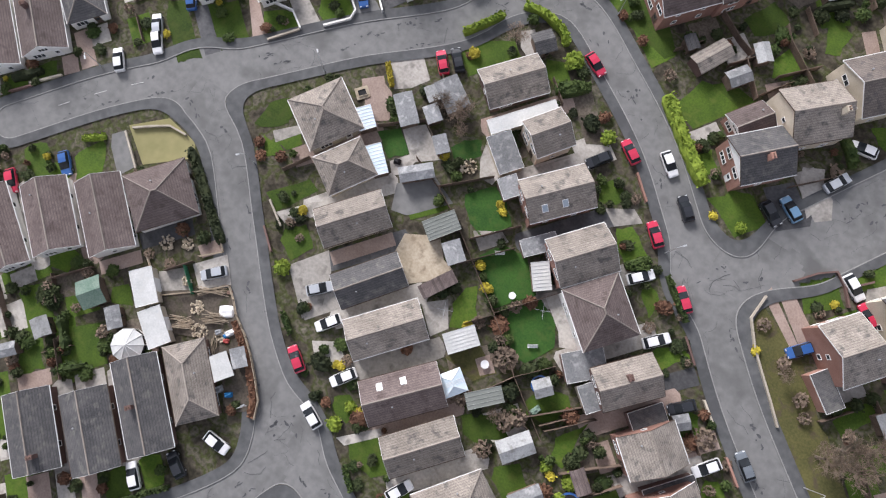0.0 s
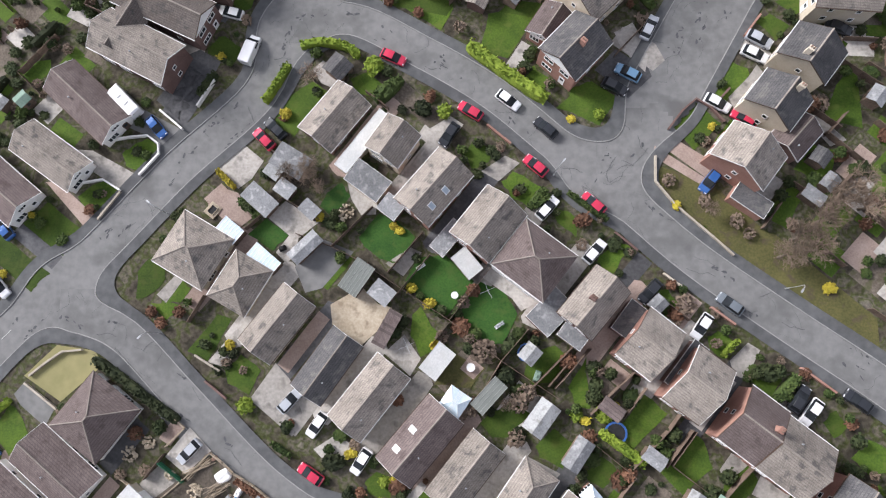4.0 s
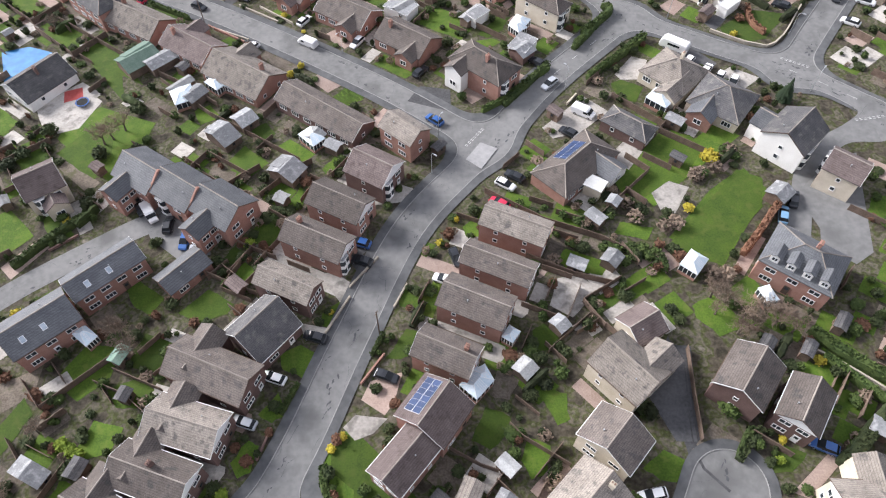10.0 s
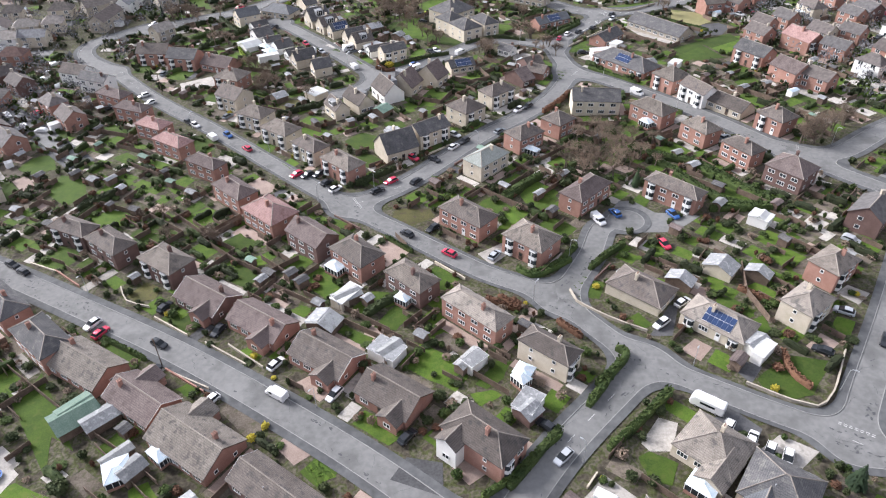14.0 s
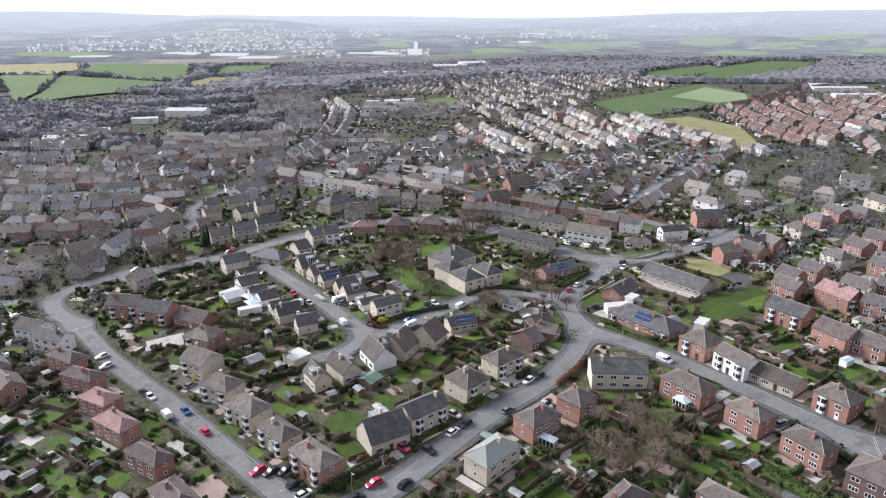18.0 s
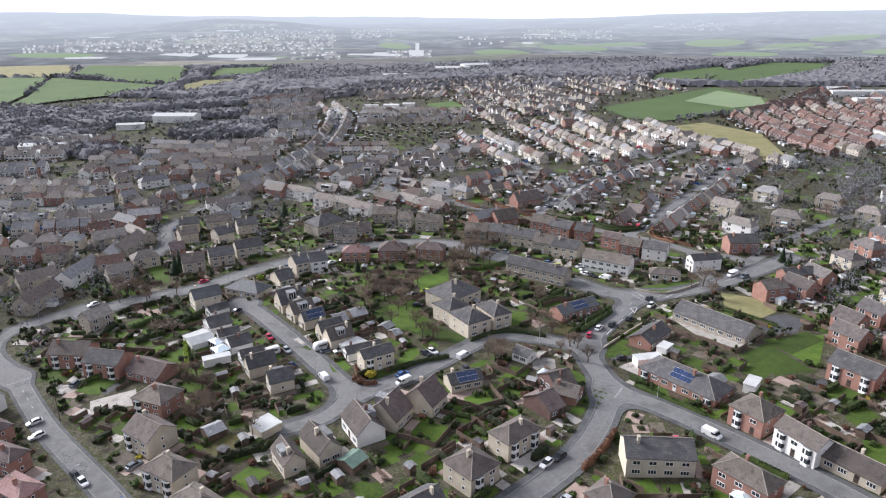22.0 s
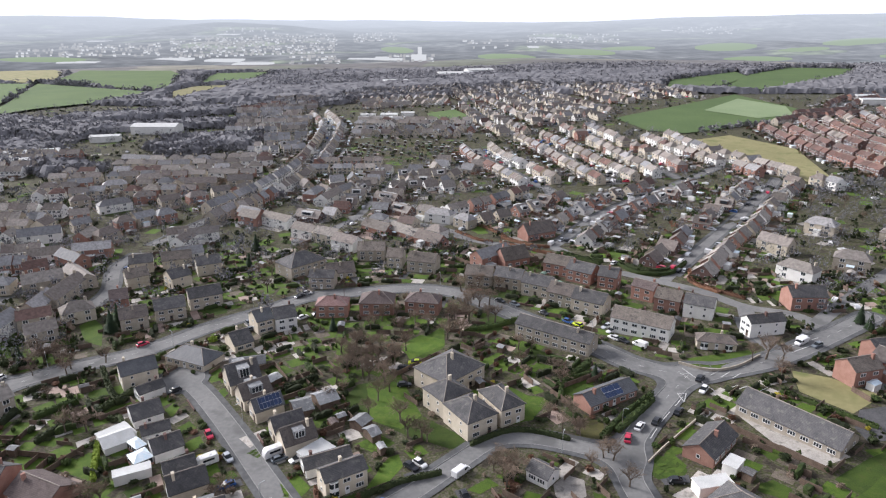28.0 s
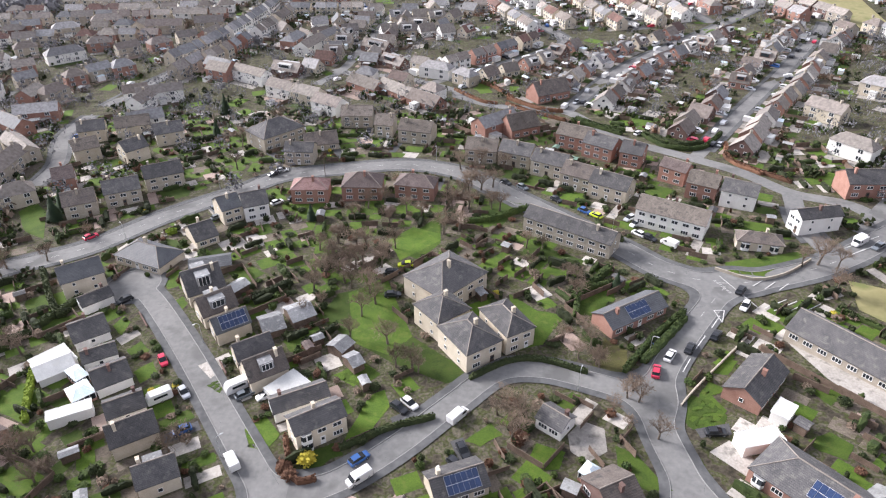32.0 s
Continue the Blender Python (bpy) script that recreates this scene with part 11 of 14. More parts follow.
# paddling pool, trampolines and garden oddments
def trampoline(x, y, r=1.7):
    e = new("trampoline")
    e.matrix_basis = pose(x, y, gz(x, y))
    o, i = ring(20, r), ring(20, r * 0.82)
    v = [(a, b, 0.75) for a, b in o] + [(a, b, 0.75) for a, b in i] + [(a, b, 0.68) for a, b in o] + [(a, b, 0.68) for a, b in i]
    f = [(k, (k + 1) % 20, 20 + (k + 1) % 20, 20 + k) for k in range(20)] + [(40 + k, (k + 1) % 20 + 40, (k + 1) % 20, k) for k in range(20)]
    part("pad", mesh("pad", v[:40] + v[40:60], f, [PAINT["blue"]]), e)
    part("mat", mesh("mat", [(a, b, 0.7) for a, b in ring(20, r * 0.83)], [tuple(range(20))], [TYRE]), e)
    for k in range(6):
        a = k * math.pi / 3
        part("leg", Build().box(-0.03, 0.03, -0.03, 0.03, -0.05, 0.72).done("leg", STEEL), e, Matrix.Translation((r * 0.95 * math.cos(a), r * 0.95 * math.sin(a), 0)))
    return tagged(e, "round trampoline with a blue pad on a lawn", "trampoline", "trampolines")


trampoline(63.0, -93.4)
trampoline(17.7, -169.4)
trampoline(50.6, 200.8)

# ---------------------------------------------------------------- the building plot and the measured back gardens
def rail_fence(pts, high):
    """Posts and three pale rails along the points."""
    x0, y0 = pts[0]
    e = new("rail_fence")
    e.matrix_basis = pose(x0, y0, gz(x0, y0))
    at = lambda x, y, z: Vector((x - x0, y - y0, gz(x, y) - gz(x0, y0) + z))
    for (ax, ay), (bx, by) in zip(pts, pts[1:]):
        for k in range(3):
            part("rail", mesh("rail", *limbs((at(ax, ay, 0.35 + 0.38 * k * high), at(bx, by, 0.35 + 0.38 * k * high), 0.07, 0.07)), [PALEWOOD]), e)
        n = max(1, round(math.hypot(bx - ax, by - ay) / 2.2))
        for k in range(n):
            q = at(ax + (bx - ax) * k / n, ay + (by - ay) * k / n, 0)
            part("post", POST, e, Matrix.Translation(q) @ Matrix.Diagonal((1, 1, high, 1)))
    return tagged(e, "pale new timber post and rail fence", "fence", "timber rail fences")


def limbs(*rows):
    v, f = [], []
    for a, b, ra, rb in rows:
        limb(v, f, a, b, ra, rb, 4)
    return v, f


def sheet_fence(x0, y0, x1, y1):
    d = Vector((x1 - x0, y1 - y0))
    n = int(d.length / 0.12)
    v = [(d.length * i / n, 0.05 * (-1) ** i + s, h) for i in range(n + 1) for s, h in ((0, -0.05), (0, 1.9), (0.03, 1.9))]
    f = [(3 * i + k, 3 * i + 3 + k, 3 * i + 4 + k, 3 * i + 1 + k) for i in range(n) for k in (0, 1)]
    ob = new("sheet_fence", mesh("sheet_fence", v, f, [GREENTIN]))
    ob.matrix_basis = pose(x0, y0, gz(x0, y0), 0, 0, math.degrees(math.atan2(d.y, d.x)))
    return tagged(ob, "leaning green corrugated sheet fence", "fence")


def planks(x, y, ang, n, long, wide):
    """A loose heap of sawn timber."""
    r = random.Random(int(x * 31 + y * 17))
    v, f = [], []
    for k in range(n):
        a, l = radians(ang + r.gauss(0, 9)), long * r.uniform(0.45, 1.0) / 2
        c = Vector((r.uniform(-0.5, 0.5) * wide, r.uniform(-0.5, 0.5) * wide, 0.25 + 0.035 * k))
        u = Vector((math.cos(a), math.sin(a), r.uniform(-0.06, 0.06))) * l
        limb(v, f, c - u, c + u, 0.055, 0.055, 4)
    ob = new("timber_heap", mesh("timber_heap", v, f, [PALEWOOD]))
    ob.location = (x, y, gz(x, y))
    return tagged(ob, "loose heap of pale sawn timber on bare ground", "timber", "timber heaps", "stuff")


def rubble(x, y, d):
    r = random.Random(int(x * 37 + y * 11))
    b = Build()
    for k in range(46):
        m, a, s = d * math.sqrt(r.random()) / 1.6, r.uniform(0, 6.3), r.uniform(0.08, 0.24)
        e = Euler((r.uniform(-1, 1), r.uniform(-1, 1), r.uniform(0, 6.3))).to_matrix()
        o = Vector((m * math.cos(a), m * math.sin(a), 0.22 + 0.3 * (1 - m / d) * r.random()))
        v, f = box(-s, s, -s * 0.7, s * 0.7, -s * 0.5, s * 0.5)
        b.add(([tuple(o + e @ Vector(q)) for q in v], f))
    ob = new("rubble_heap", b.done("rubble_heap", CREAM))
    ob.location = (x, y, gz(x, y))
    return tagged(ob, "heap of pale stones and broken rubble", "rubble", "rubble heaps", "stuff")


def sack(x, y, ang, L, D, high, mat, label):
    """A soft full bundle with a creased top."""
    v, f, n = [], [], 8
    for j in range(n + 1):
        for i in range(n + 1):
            u, w = i / n * 2 - 1, j / n * 2 - 1
            edge = (1 - u ** 4) * (1 - w ** 4)
            v.append((u * L / 2 * (1 - 0.08 * w * w), w * D / 2 * (1 - 0.08 * u * u), 0.18 + high * edge ** 0.4 * (0.85 + 0.3 * noise.noise((x + u * 1.7, y + w * 1.7, 0)))))
    f = [(j * (n + 1) + i, j * (n + 1) + i + 1, (j + 1) * (n + 1) + i + 1, (j + 1) * (n + 1) + i) for j in range(n) for i in range(n)]
    ob = new("sack" if "sack" in label else "barbecue" if "barbecue" in label else "wrapped_bundle", mesh("bundle", v, f, [mat]))
    ob.matrix_basis = pose(x, y, gz(x, y), 0, 0, ang)
    return tagged(ob, label, "garden clutter", "loose garden things")


def lean_to(x, y, ang, L, D, mat):
    """A glazed or sheeted lean-to: posts, side glazing and one sloping ribbed roof."""
    e = new("lean_to")
    e.matrix_basis = pose(x, y, gz(x, y), 0, 0, ang)
    part("wall", Build().box(-L / 2 + 0.1, L / 2 - 0.1, -D / 2 + 0.1, D / 2 - 0.1, -0.5, 2.0).done("wall", FENCE), e)
    tilt = Matrix.Translation((0, 0, 2.25)) @ Matrix.Rotation(0.07, 4, "X")
    part("roof", Build().box(-L / 2, L / 2, -D / 2, D / 2, -0.04, 0.0).done("roof", mat), e, tilt)
    n = max(4, round(L / 0.55))
    bar = Build().box(-0.035, 0.035, -D / 2 - 0.02, D / 2 + 0.02, 0.002, 0.06).done("glazing_bar", WHITE if mat is POLYCARB else mat)
    for k in range(n + 1):
        part("glazing_bar", bar, e, tilt @ Matrix.Translation((-L / 2 + L * k / n, 0, 0)))
    HOUSES.append({"x": x, "y": y, "c": math.cos(radians(ang)), "s": math.sin(radians(ang)), "L": L, "D": D, "small": True})
    return tagged(e, "lean-to with a pale ribbed sloping roof" if mat is not POLYCARB else "lean-to with a pale blue clear plastic roof", "lean-to", "garden lean-tos")


def garden_room(x, y, r):
    """A many-sided white conservatory with a pointed roof."""
    e = new("conservatory")
    e.matrix_basis = pose(x, y, gz(x, y))
    part("wall", mesh("wall", *prism(ring(10, r - 0.1), -0.6, 0.7), [WALL["w"]]), e)
    part("glazing", mesh("glazing", *prism(ring(10, r - 0.12), 0.7, 2.2), [PANE]), e)
    o = ring(10, r)
    part("roof", mesh("roof", [(a, b, 2.25) for a, b in o] + [(0, 0, 3.3)], [(k, (k + 1) % 10, 10) for k in range(10)], [ROOF["w"]]), e, label="pale pointed roof")
    for a, b in o:
        part("glazing_bar", mesh("glazing_bar", *limbs((Vector((a, b, 2.3)), Vector((0, 0, 3.33)), 0.06, 0.05), (Vector((a * 0.97, b * 0.97, 0.6)), Vector((a * 0.97, b * 0.97, 2.3)), 0.06, 0.06)), [WHITE]), e)
    return tagged(e, "round white framed conservatory with a pointed roof", "conservatory", "conservatories")


def fire_pit(x, y, ang):
    e = new("fire_pit")
    e.matrix_basis = pose(x, y, gz(x, y), 0, 0, ang)
    part("surround", Build().box(-1.1, 1.1, -1.0, 1.0, -0.1, 0.3).box(-0.75, -0.65, -0.6, 0.6, 0.3, 0.5).box(0.65, 0.75, -0.6, 0.6, 0.3, 0.5).box(-0.65, 0.65, -0.6, -0.5, 0.3, 0.5).box(-0.65, 0.65, 0.5, 0.6, 0.3, 0.5).done("surround", CREAM), e)
    part("ash_bed", Build().box(-0.64, 0.64, -0.49, 0.49, 0.3, 0.38).done("ash_bed", TYRE), e)
    return tagged(e, "square pale stone fire pit on brown paving", "fire pit")


def rotary_dryer(x, y):
    e = new("rotary_dryer")
    e.matrix_basis = pose(x, y, gz(x, y), 0, 0, 25)
    part("pole", mesh("pole", *limbs((Vector((0, 0, -0.1)), Vector((0, 0, 1.8)), 0.04, 0.04)), [STEEL]), e)
    arm = mesh("arm", *limbs((Vector((0, 0, 1.3)), Vector((1.3, 0, 1.8)), 0.035, 0.03)), [STEEL])
    for k in range(4):
        part("arm", arm, e, Matrix.Rotation(k * math.pi / 2, 4, "Z"))
    return tagged(e, "open steel rotary clothes dryer", "clothes dryer", "clothes dryers")


def round_table(x, y, r):
    e = new("garden_table")
    e.matrix_basis = pose(x, y, gz(x, y))
    part("tabletop", mesh("tabletop", *prism(ring(16, r), 0.68, 0.74), [WHITE]), e)
    part("pedestal", mesh("pedestal", *prism(ring(8, 0.14), -0.05, 0.68), [WHITE]), e)
    return tagged(e, "round white garden table on a pedestal", "table", "garden tables")


def bench(x, y, ang):
    e = new("garden_bench")
    e.matrix_basis = pose(x, y, gz(x, y), 0, 0, ang)
    for k in range(3):
        part("slat", Build().box(-0.75, 0.75, -0.22 + 0.16 * k, -0.09 + 0.16 * k, 0.42, 0.46).done("slat", WHITE), e)
    part("backrest", Build().box(-0.75, 0.75, 0.27, 0.31, 0.5, 0.85).done("backrest", WHITE), e)
    for sx in (-1, 1):
        part("leg", Build().box(sx * 0.65 - 0.04, sx * 0.65 + 0.04, -0.2, 0.3, -0.05, 0.42).done("leg", WHITE), e)
    return tagged(e, "white slatted garden bench on a lawn", "bench", "garden benches")


POST = Build().box(-0.05, 0.05, -0.05, 0.05, -0.2, 1.25).done("post", PALEWOOD)

area("bare_ground", SOIL, "trodden bare soil of a building plot", [(-51.5, -180.7), (-42.4, -173.6), (-38.9, -176.2), (-34.8, -178.5), (-30.6, -182.1), (-27.4, -185.8), (-29.5, -187.7), (-32.0, -188.3), (-36.1, -183.5), (-42.1, -182.8), (-47.3, -185.4), (-49.7, -183.0)], 0.2)
area("paving", CONCRETE, "old concrete slab on a building plot", [(-53.4, -178.2), (-50.2, -175.1), (-46.6, -177.9), (-45.9, -179.0), (-48.8, -181.9), (-52.3, -179.7)], 0.062)
area("driveway", CONCRETE, "concrete driveway beside a fence", [(-49.6, -174.1), (-46.0, -169.7), (-42.5, -173.1), (-46.3, -176.6)], 0.19)
area("paving", BLOCK, "red-brown paved front garden", [(-50.8, -171.4), (-48.6, -168.4), (-46.7, -169.6), (-48.9, -172.5)], 0.19)
rail_fence([(-50.4, -180.7), (-46.3, -177.2), (-42.5, -173.3)], 1.1)
rail_fence([(-42.5, -173.3), (-40.6, -174.7), (-38.9, -176.2), (-35.6, -178.0), (-33.1, -179.8)], 1.1)
rail_fence([(-33.1, -179.8), (-30.4, -182.1), (-28.0, -184.4), (-26.8, -187.0)], 1.1)
rail_fence([(-56.1, -177.4), (-53.8, -178.9), (-51.4, -180.6)], 0.9)
rail_fence([(-49.4, -172.5), (-46.7, -169.8), (-48.7, -168.0)], 0.9)
hedge([(-38.4, -177.2), (-35.8, -178.8), (-33.3, -180.5), (-30.7, -182.8), (-28.4, -185.2), (-27.5, -187.2)], 1.1, 1.2, RUSSET, "russet brown winter hedge inside a timber fence")
sheet_fence(-50.2, -174.9, -46.3, -177.7)
planks(-41.1, -178.7, 35, 26, 3.6, 1.4)
planks(-44.3, -175.6, 33, 14, 5.0, 0.7)
planks(-44.8, -182.2, 40, 16, 3.8, 1.1)
planks(-38.7, -182.0, -60, 14, 2.2, 1.5)
planks(-46.5, -182.2, 30, 10, 3.0, 0.8)
rubble(-44.7, -179.0, 1.7)
rubble(-38.7, -180.1, 1.6)
rubble(-48.6, -176.7, 1.2)
rubble(-42.1, -181.6, 2.0)
rubble(-55.1, -173.8, 1.9)
rubble(-52.3, -172.2, 1.6)
rubble(-23.1, -136.5, 2.2)
sack(-40.4, -176.8, 35, 2.5, 2.0, 0.5, WHITE, "crumpled white sheet over building material")
sack(-37.9, -179.0, 60, 1.9, 1.0, 0.7, WHITE, "full white builder's sack")
sack(-37.7, -180.4, 20, 1.1, 0.8, 0.5, RED_MAT, "faded red sack on a building plot")
sack(-38.2, -179.8, 50, 1.0, 0.7, 0.6, POOL, "blue plastic sheet on a building plot")
sack(-39.5, -180.0, 50, 1.2, 0.9, 0.7, LEAD, "grey sack on a building plot")
sack(-32.3, -186.5, 40, 1.3, 0.9, 0.9, POOL, "blue plastic sheet over a barrel")
sack(-34.2, -187.0, 60, 2.0, 1.1, 0.9, LEAD, "grey covered barbecue beside a shed")
sack(6.5, -161.4, 70, 1.8, 1.0, 0.8, GREENSHEET, "green plastic slide on a lawn")
sack(-41.9, -174.2, 30, 1.0, 0.6, 0.4, POT, "stack of bricks beside a fence")
sack(-32.8, -142.2, 20, 1.2, 0.9, 0.8, TYRE, "black covered barbecue on a patio")
shed(-34.1, -180.9, -41, 2.8, 2.0, roof="f", pitch=0.04)
shed(-35.7, -183.8, -34, 3.6, 3.4, roof=ROOF["w"], pitch=0.1)
garden_room(-49.3, -189.4, 2.6)
area("paving", BLOCK, "brown paved sitting area round a fire pit", [(-45.9, -134.2), (-43.2, -131.7), (-40.4, -134.3), (-37.9, -137.3), (-40.2, -139.2), (-42.8, -137.4)], 0.066)
fire_pit(-44.3, -136.1, 52)
lean_to(-40.8, -139.7, -39, 3.8, 2.8, POLYCARB)
lean_to(-35.2, -144.1, -40, 5.0, 2.5, POLYCARB)
lean_to(-20.8, -146.9, -34, 3.2, 5.3, ROOF["v"])
lean_to(-4.1, -144.7, -50, 4.3, 2.8, ROOF["w"])
lean_to(-0.8, -164.2, -42, 2.4, 5.5, ROOF["v"])
lean_to(-8.4, -159.3, -38, 3.1, 5.0, ROOF["w"])
shed(-36.3, -134.8, -41, 5.2, 2.8, roof="f", pitch=0.05)
shed(-32.4, -133.1, -36, 2.7, 2.2, roof="f", pitch=0.05)
shed(-34.2, -130.1, -36, 2.4, 2.4, roof="w", pitch=0.05)
shed(-31.7, -128.7, -31, 5.4, 3.7, roof="f", pitch=0.05)
shed(-28.4, -136.4, -41, 2.8, 2.0, roof="f", pitch=0.05)
shed(-16.9, -149.2, -38, 3.3, 2.6, roof="f", pitch=0.05)
shed(-16.0, -154.6, -28, 1.9, 5.5, roof="n", pitch=0.05)
conservatory(-5.8, -165.2, -34, 3.4, 3.5)
area("lawn", TURF, "bright green artificial turf", [(-38.3, -139.8), (-35.7, -137.4), (-32.1, -140.0), (-34.3, -142.6)], 0.07, kind="stuff")
area("paving", CONCRETE, "pale paved patio beside turf", [(-35.5, -137.2), (-32.7, -134.6), (-27.1, -137.9), (-30.4, -140.6), (-30.8, -143.3), (-32.2, -144.5), (-33.9, -142.8), (-31.9, -140.1)], 0.062)
area("lawn", TURF, "small shaded garden lawn", [(-27.1, -135.5), (-26.0, -133.1), (-23.8, -131.7), (-22.4, -133.7), (-23.4, -135.4), (-25.4, -136.8)], 0.055, kind="stuff")
area("paving", CONCRETE, "grey paved path behind a house", [(-22.9, -131.9), (-21.2, -132.1), (-18.1, -134.6), (-18.3, -136.8), (-20.6, -136.9), (-22.2, -134.4)], 0.06)
area("lawn", TURF, "deep green garden lawn", [(-21.0, -140.5), (-18.0, -136.7), (-15.0, -137.7), (-12.0, -140.3), (-14.3, -144.5), (-17.7, -143.8)], 0.058, kind="stuff")
area("lawn", TURF, "deep green garden lawn", [(-13.5, -147.0), (-11.4, -143.5), (-7.7, -143.0), (-3.9, -146.0), (-3.0, -147.2), (-6.9, -152.5), (-9.5, -151.7), (-11.4, -149.4)], 0.058, kind="stuff")
area("lawn", TURF, "deep green garden lawn", [(-4.8, -151.1), (-2.1, -147.3), (1.7, -148.7), (3.7, -152.2), (1.6, -156.6), (-0.5, -156.6), (-3.4, -154.5), (-5.0, -152.9)], 0.058, kind="stuff")
area("lawn", LAWN, "mossy yellow-green garden lawn", [(-12.2, -152.3), (-11.0, -151.1), (-8.3, -155.2), (-9.0, -157.6), (-10.9, -158.7), (-12.6, -155.6)], 0.058, kind="stuff")
area("lawn", LAWN, "worn green garden lawn", [(5.9, -157.9), (9.3, -156.7), (10.8, -158.4), (9.0, -162.1), (5.9, -162.6), (4.5, -161.0)], 0.058, kind="stuff")
area("paving", CONCRETE, "weathered patio behind a house", [(-2.1, -146.3), (-0.2, -144.2), (6.9, -150.2), (4.2, -151.7), (2.8, -149.8)], 0.062)
area("yard", CREAM, "cream sandy yard", [(-25.0, -150.9), (-22.4, -149.4), (-20.3, -148.0), (-17.6, -150.8), (-15.4, -151.3), (-17.5, -154.8), (-20.4, -157.4), (-24.5, -154.7)], 0.06)
area("yard", CONCRETE, "grey concrete yard behind a bungalow", [(-16.6, -158.2), (-13.5, -155.4), (-10.9, -159.0), (-12.5, -161.6), (-14.5, -159.9)], 0.06)
area("lawn", ROUGH, "dark mossy grass beside a shed", [(-8.9, -162.7), (-5.8, -158.0), (-1.2, -160.4), (-3.5, -163.2), (-6.9, -162.9)], 0.055, kind="stuff")
area("paving", BLOCK, "brown raised patio", [(-5.0, -160.4), (-3.6, -158.5), (-1.4, -160.3), (-3.0, -162.0)], 0.075)
for line in ((-25.0, -142.0, -20.2, -144.4), (-20.2, -144.4, -15.1, -147.8), (-15.1, -147.8, -6.7, -153.2), (-6.7, -153.2, -2.5, -156.2), (-2.5, -156.2, 1.1, -159.2), (1.1, -159.2, 9.5, -164.6), (-6.7, -153.2, -0.1, -144.7), (-9.5, -157.1, -6.6, -153.5), (1.1, -159.2, 5.2, -154.4), (-1.7, -163.9, 1.1, -159.2), (9.0, -163.1, 14.3, -157.3), (-25.0, -142.0, -18.7, -135.7), (-16.2, -146.0, -10.9, -139.8), (-9.7, -143.2, -15.6, -150.4), (-38.7, -139.3, -36.0, -136.9), (-36.0, -136.9, -33.0, -134.3), (-33.0, -134.3, -27.0, -137.8), (-25.0, -142.0, -30.6, -140.0), (-20.4, -147.4, -19.1, -144.4)):
    fence(*line)
for x, y, d, h, key in ((-12.5, -148.4, 1.6, 1.2, "gold"), (-9.7, -150.7, 1.6, 1.2, "gold"), (-11.1, -149.6, 1.3, 1, "hedge"), (-8.1, -151.9, 1.7, 1.3, "green"), (-4.9, -154.2, 2.3, 1.6, "russet"), (-1.5, -157.9, 3, 2, "twig"), (-3.1, -148.7, 1.7, 1.3, "russet"), (-3.7, -157.3, 1.6, 1.2, "green"), (-2.9, -155.3, 1.9, 1.2, "hedge"), (-15.4, -138.7, 1.1, 0.9, "gold"), (-14.5, -139.5, 1.2, 0.9, "gold"), (-27.1, -137.3, 1.4, 1.1, "gold"), (-38.3, -135.5, 2, 1.6, "green"), (-39.3, -134.8, 1.6, 1.4, "hedge"), (-37.1, -136.7, 1.6, 1.2, "hedge"), (-36.0, -130.2, 1.5, 1.2, "green"), (-25.4, -138.4, 1.8, 1.2, "green"), (-23.6, -138.9, 1.5, 1.2, "hedge"), (-23.6, -143.6, 1.7, 1.2, "hedge"), (-14.9, -155.1, 2, 1.4, "green"), (-13.7, -153.4, 1.8, 1.5, "green"), (-7.7, -155.7, 1.6, 1.1, "twig"), (2.5, -156.8, 2.4, 1.4, "green"), (3.9, -155.2, 2, 1.2, "hedge"), (1.8, -161.2, 2.4, 1.8, "green"), (-5.5, -152.1, 1.5, 1.2, "green"), (-4.5, -150.5, 1.7, 1.2, "twig"), (-8.7, -157.0, 1.5, 1.1, "gold")):
    shrub(x, y, d, h, key)
for x, y in ((-0.9, -148.7), (-13.0, -157.1)):
    rotary_dryer(x, y)
round_table(-5.9, -149.4, 0.55)
round_table(-3.4, -160.2, 0.65)
bench(0.9, -153.9, 35)
bench(-11.1, -145.1, 35)
trampoline(4.9, -157.9, 1.4)

# ---------------------------------------------------------------- cross wings, side drives and yards
def wing(x, y, along, off, long, deep, drop, wall, roof):
    """A lower wing across the ridge of the house at x, y."""
    h = min(HOUSES, key=lambda q: (q["x"] - x) ** 2 + (q["y"] - y) ** 2)
    z0, rise = h["z0"] - drop, RISE["h"] * deep
    m = Matrix.Translation((along, off, 0)) @ Matrix.Rotation(math.pi / 2, 4, "Z")
    part("wing_wall", body_mesh(long, deep, z0, rise, 0, WALL[wall]), h["ob"], m)
    part("wing_roof", roof_mesh(long, deep, z0, rise, 0, ROOF[roof]), h["ob"], m)
    part("wing_ridge_tiles", ridge_mesh(long, deep, z0, rise, 0), h["ob"], m)
    sy = 1 if off > 0 else -1
    window(h["ob"], m @ Matrix.Translation((sy * (long / 2 - 0.28), 0, 0.9)) @ Matrix.Rotation(sy * math.pi / 2, 4, "Z"), 1.6, 1.2, 2, False)


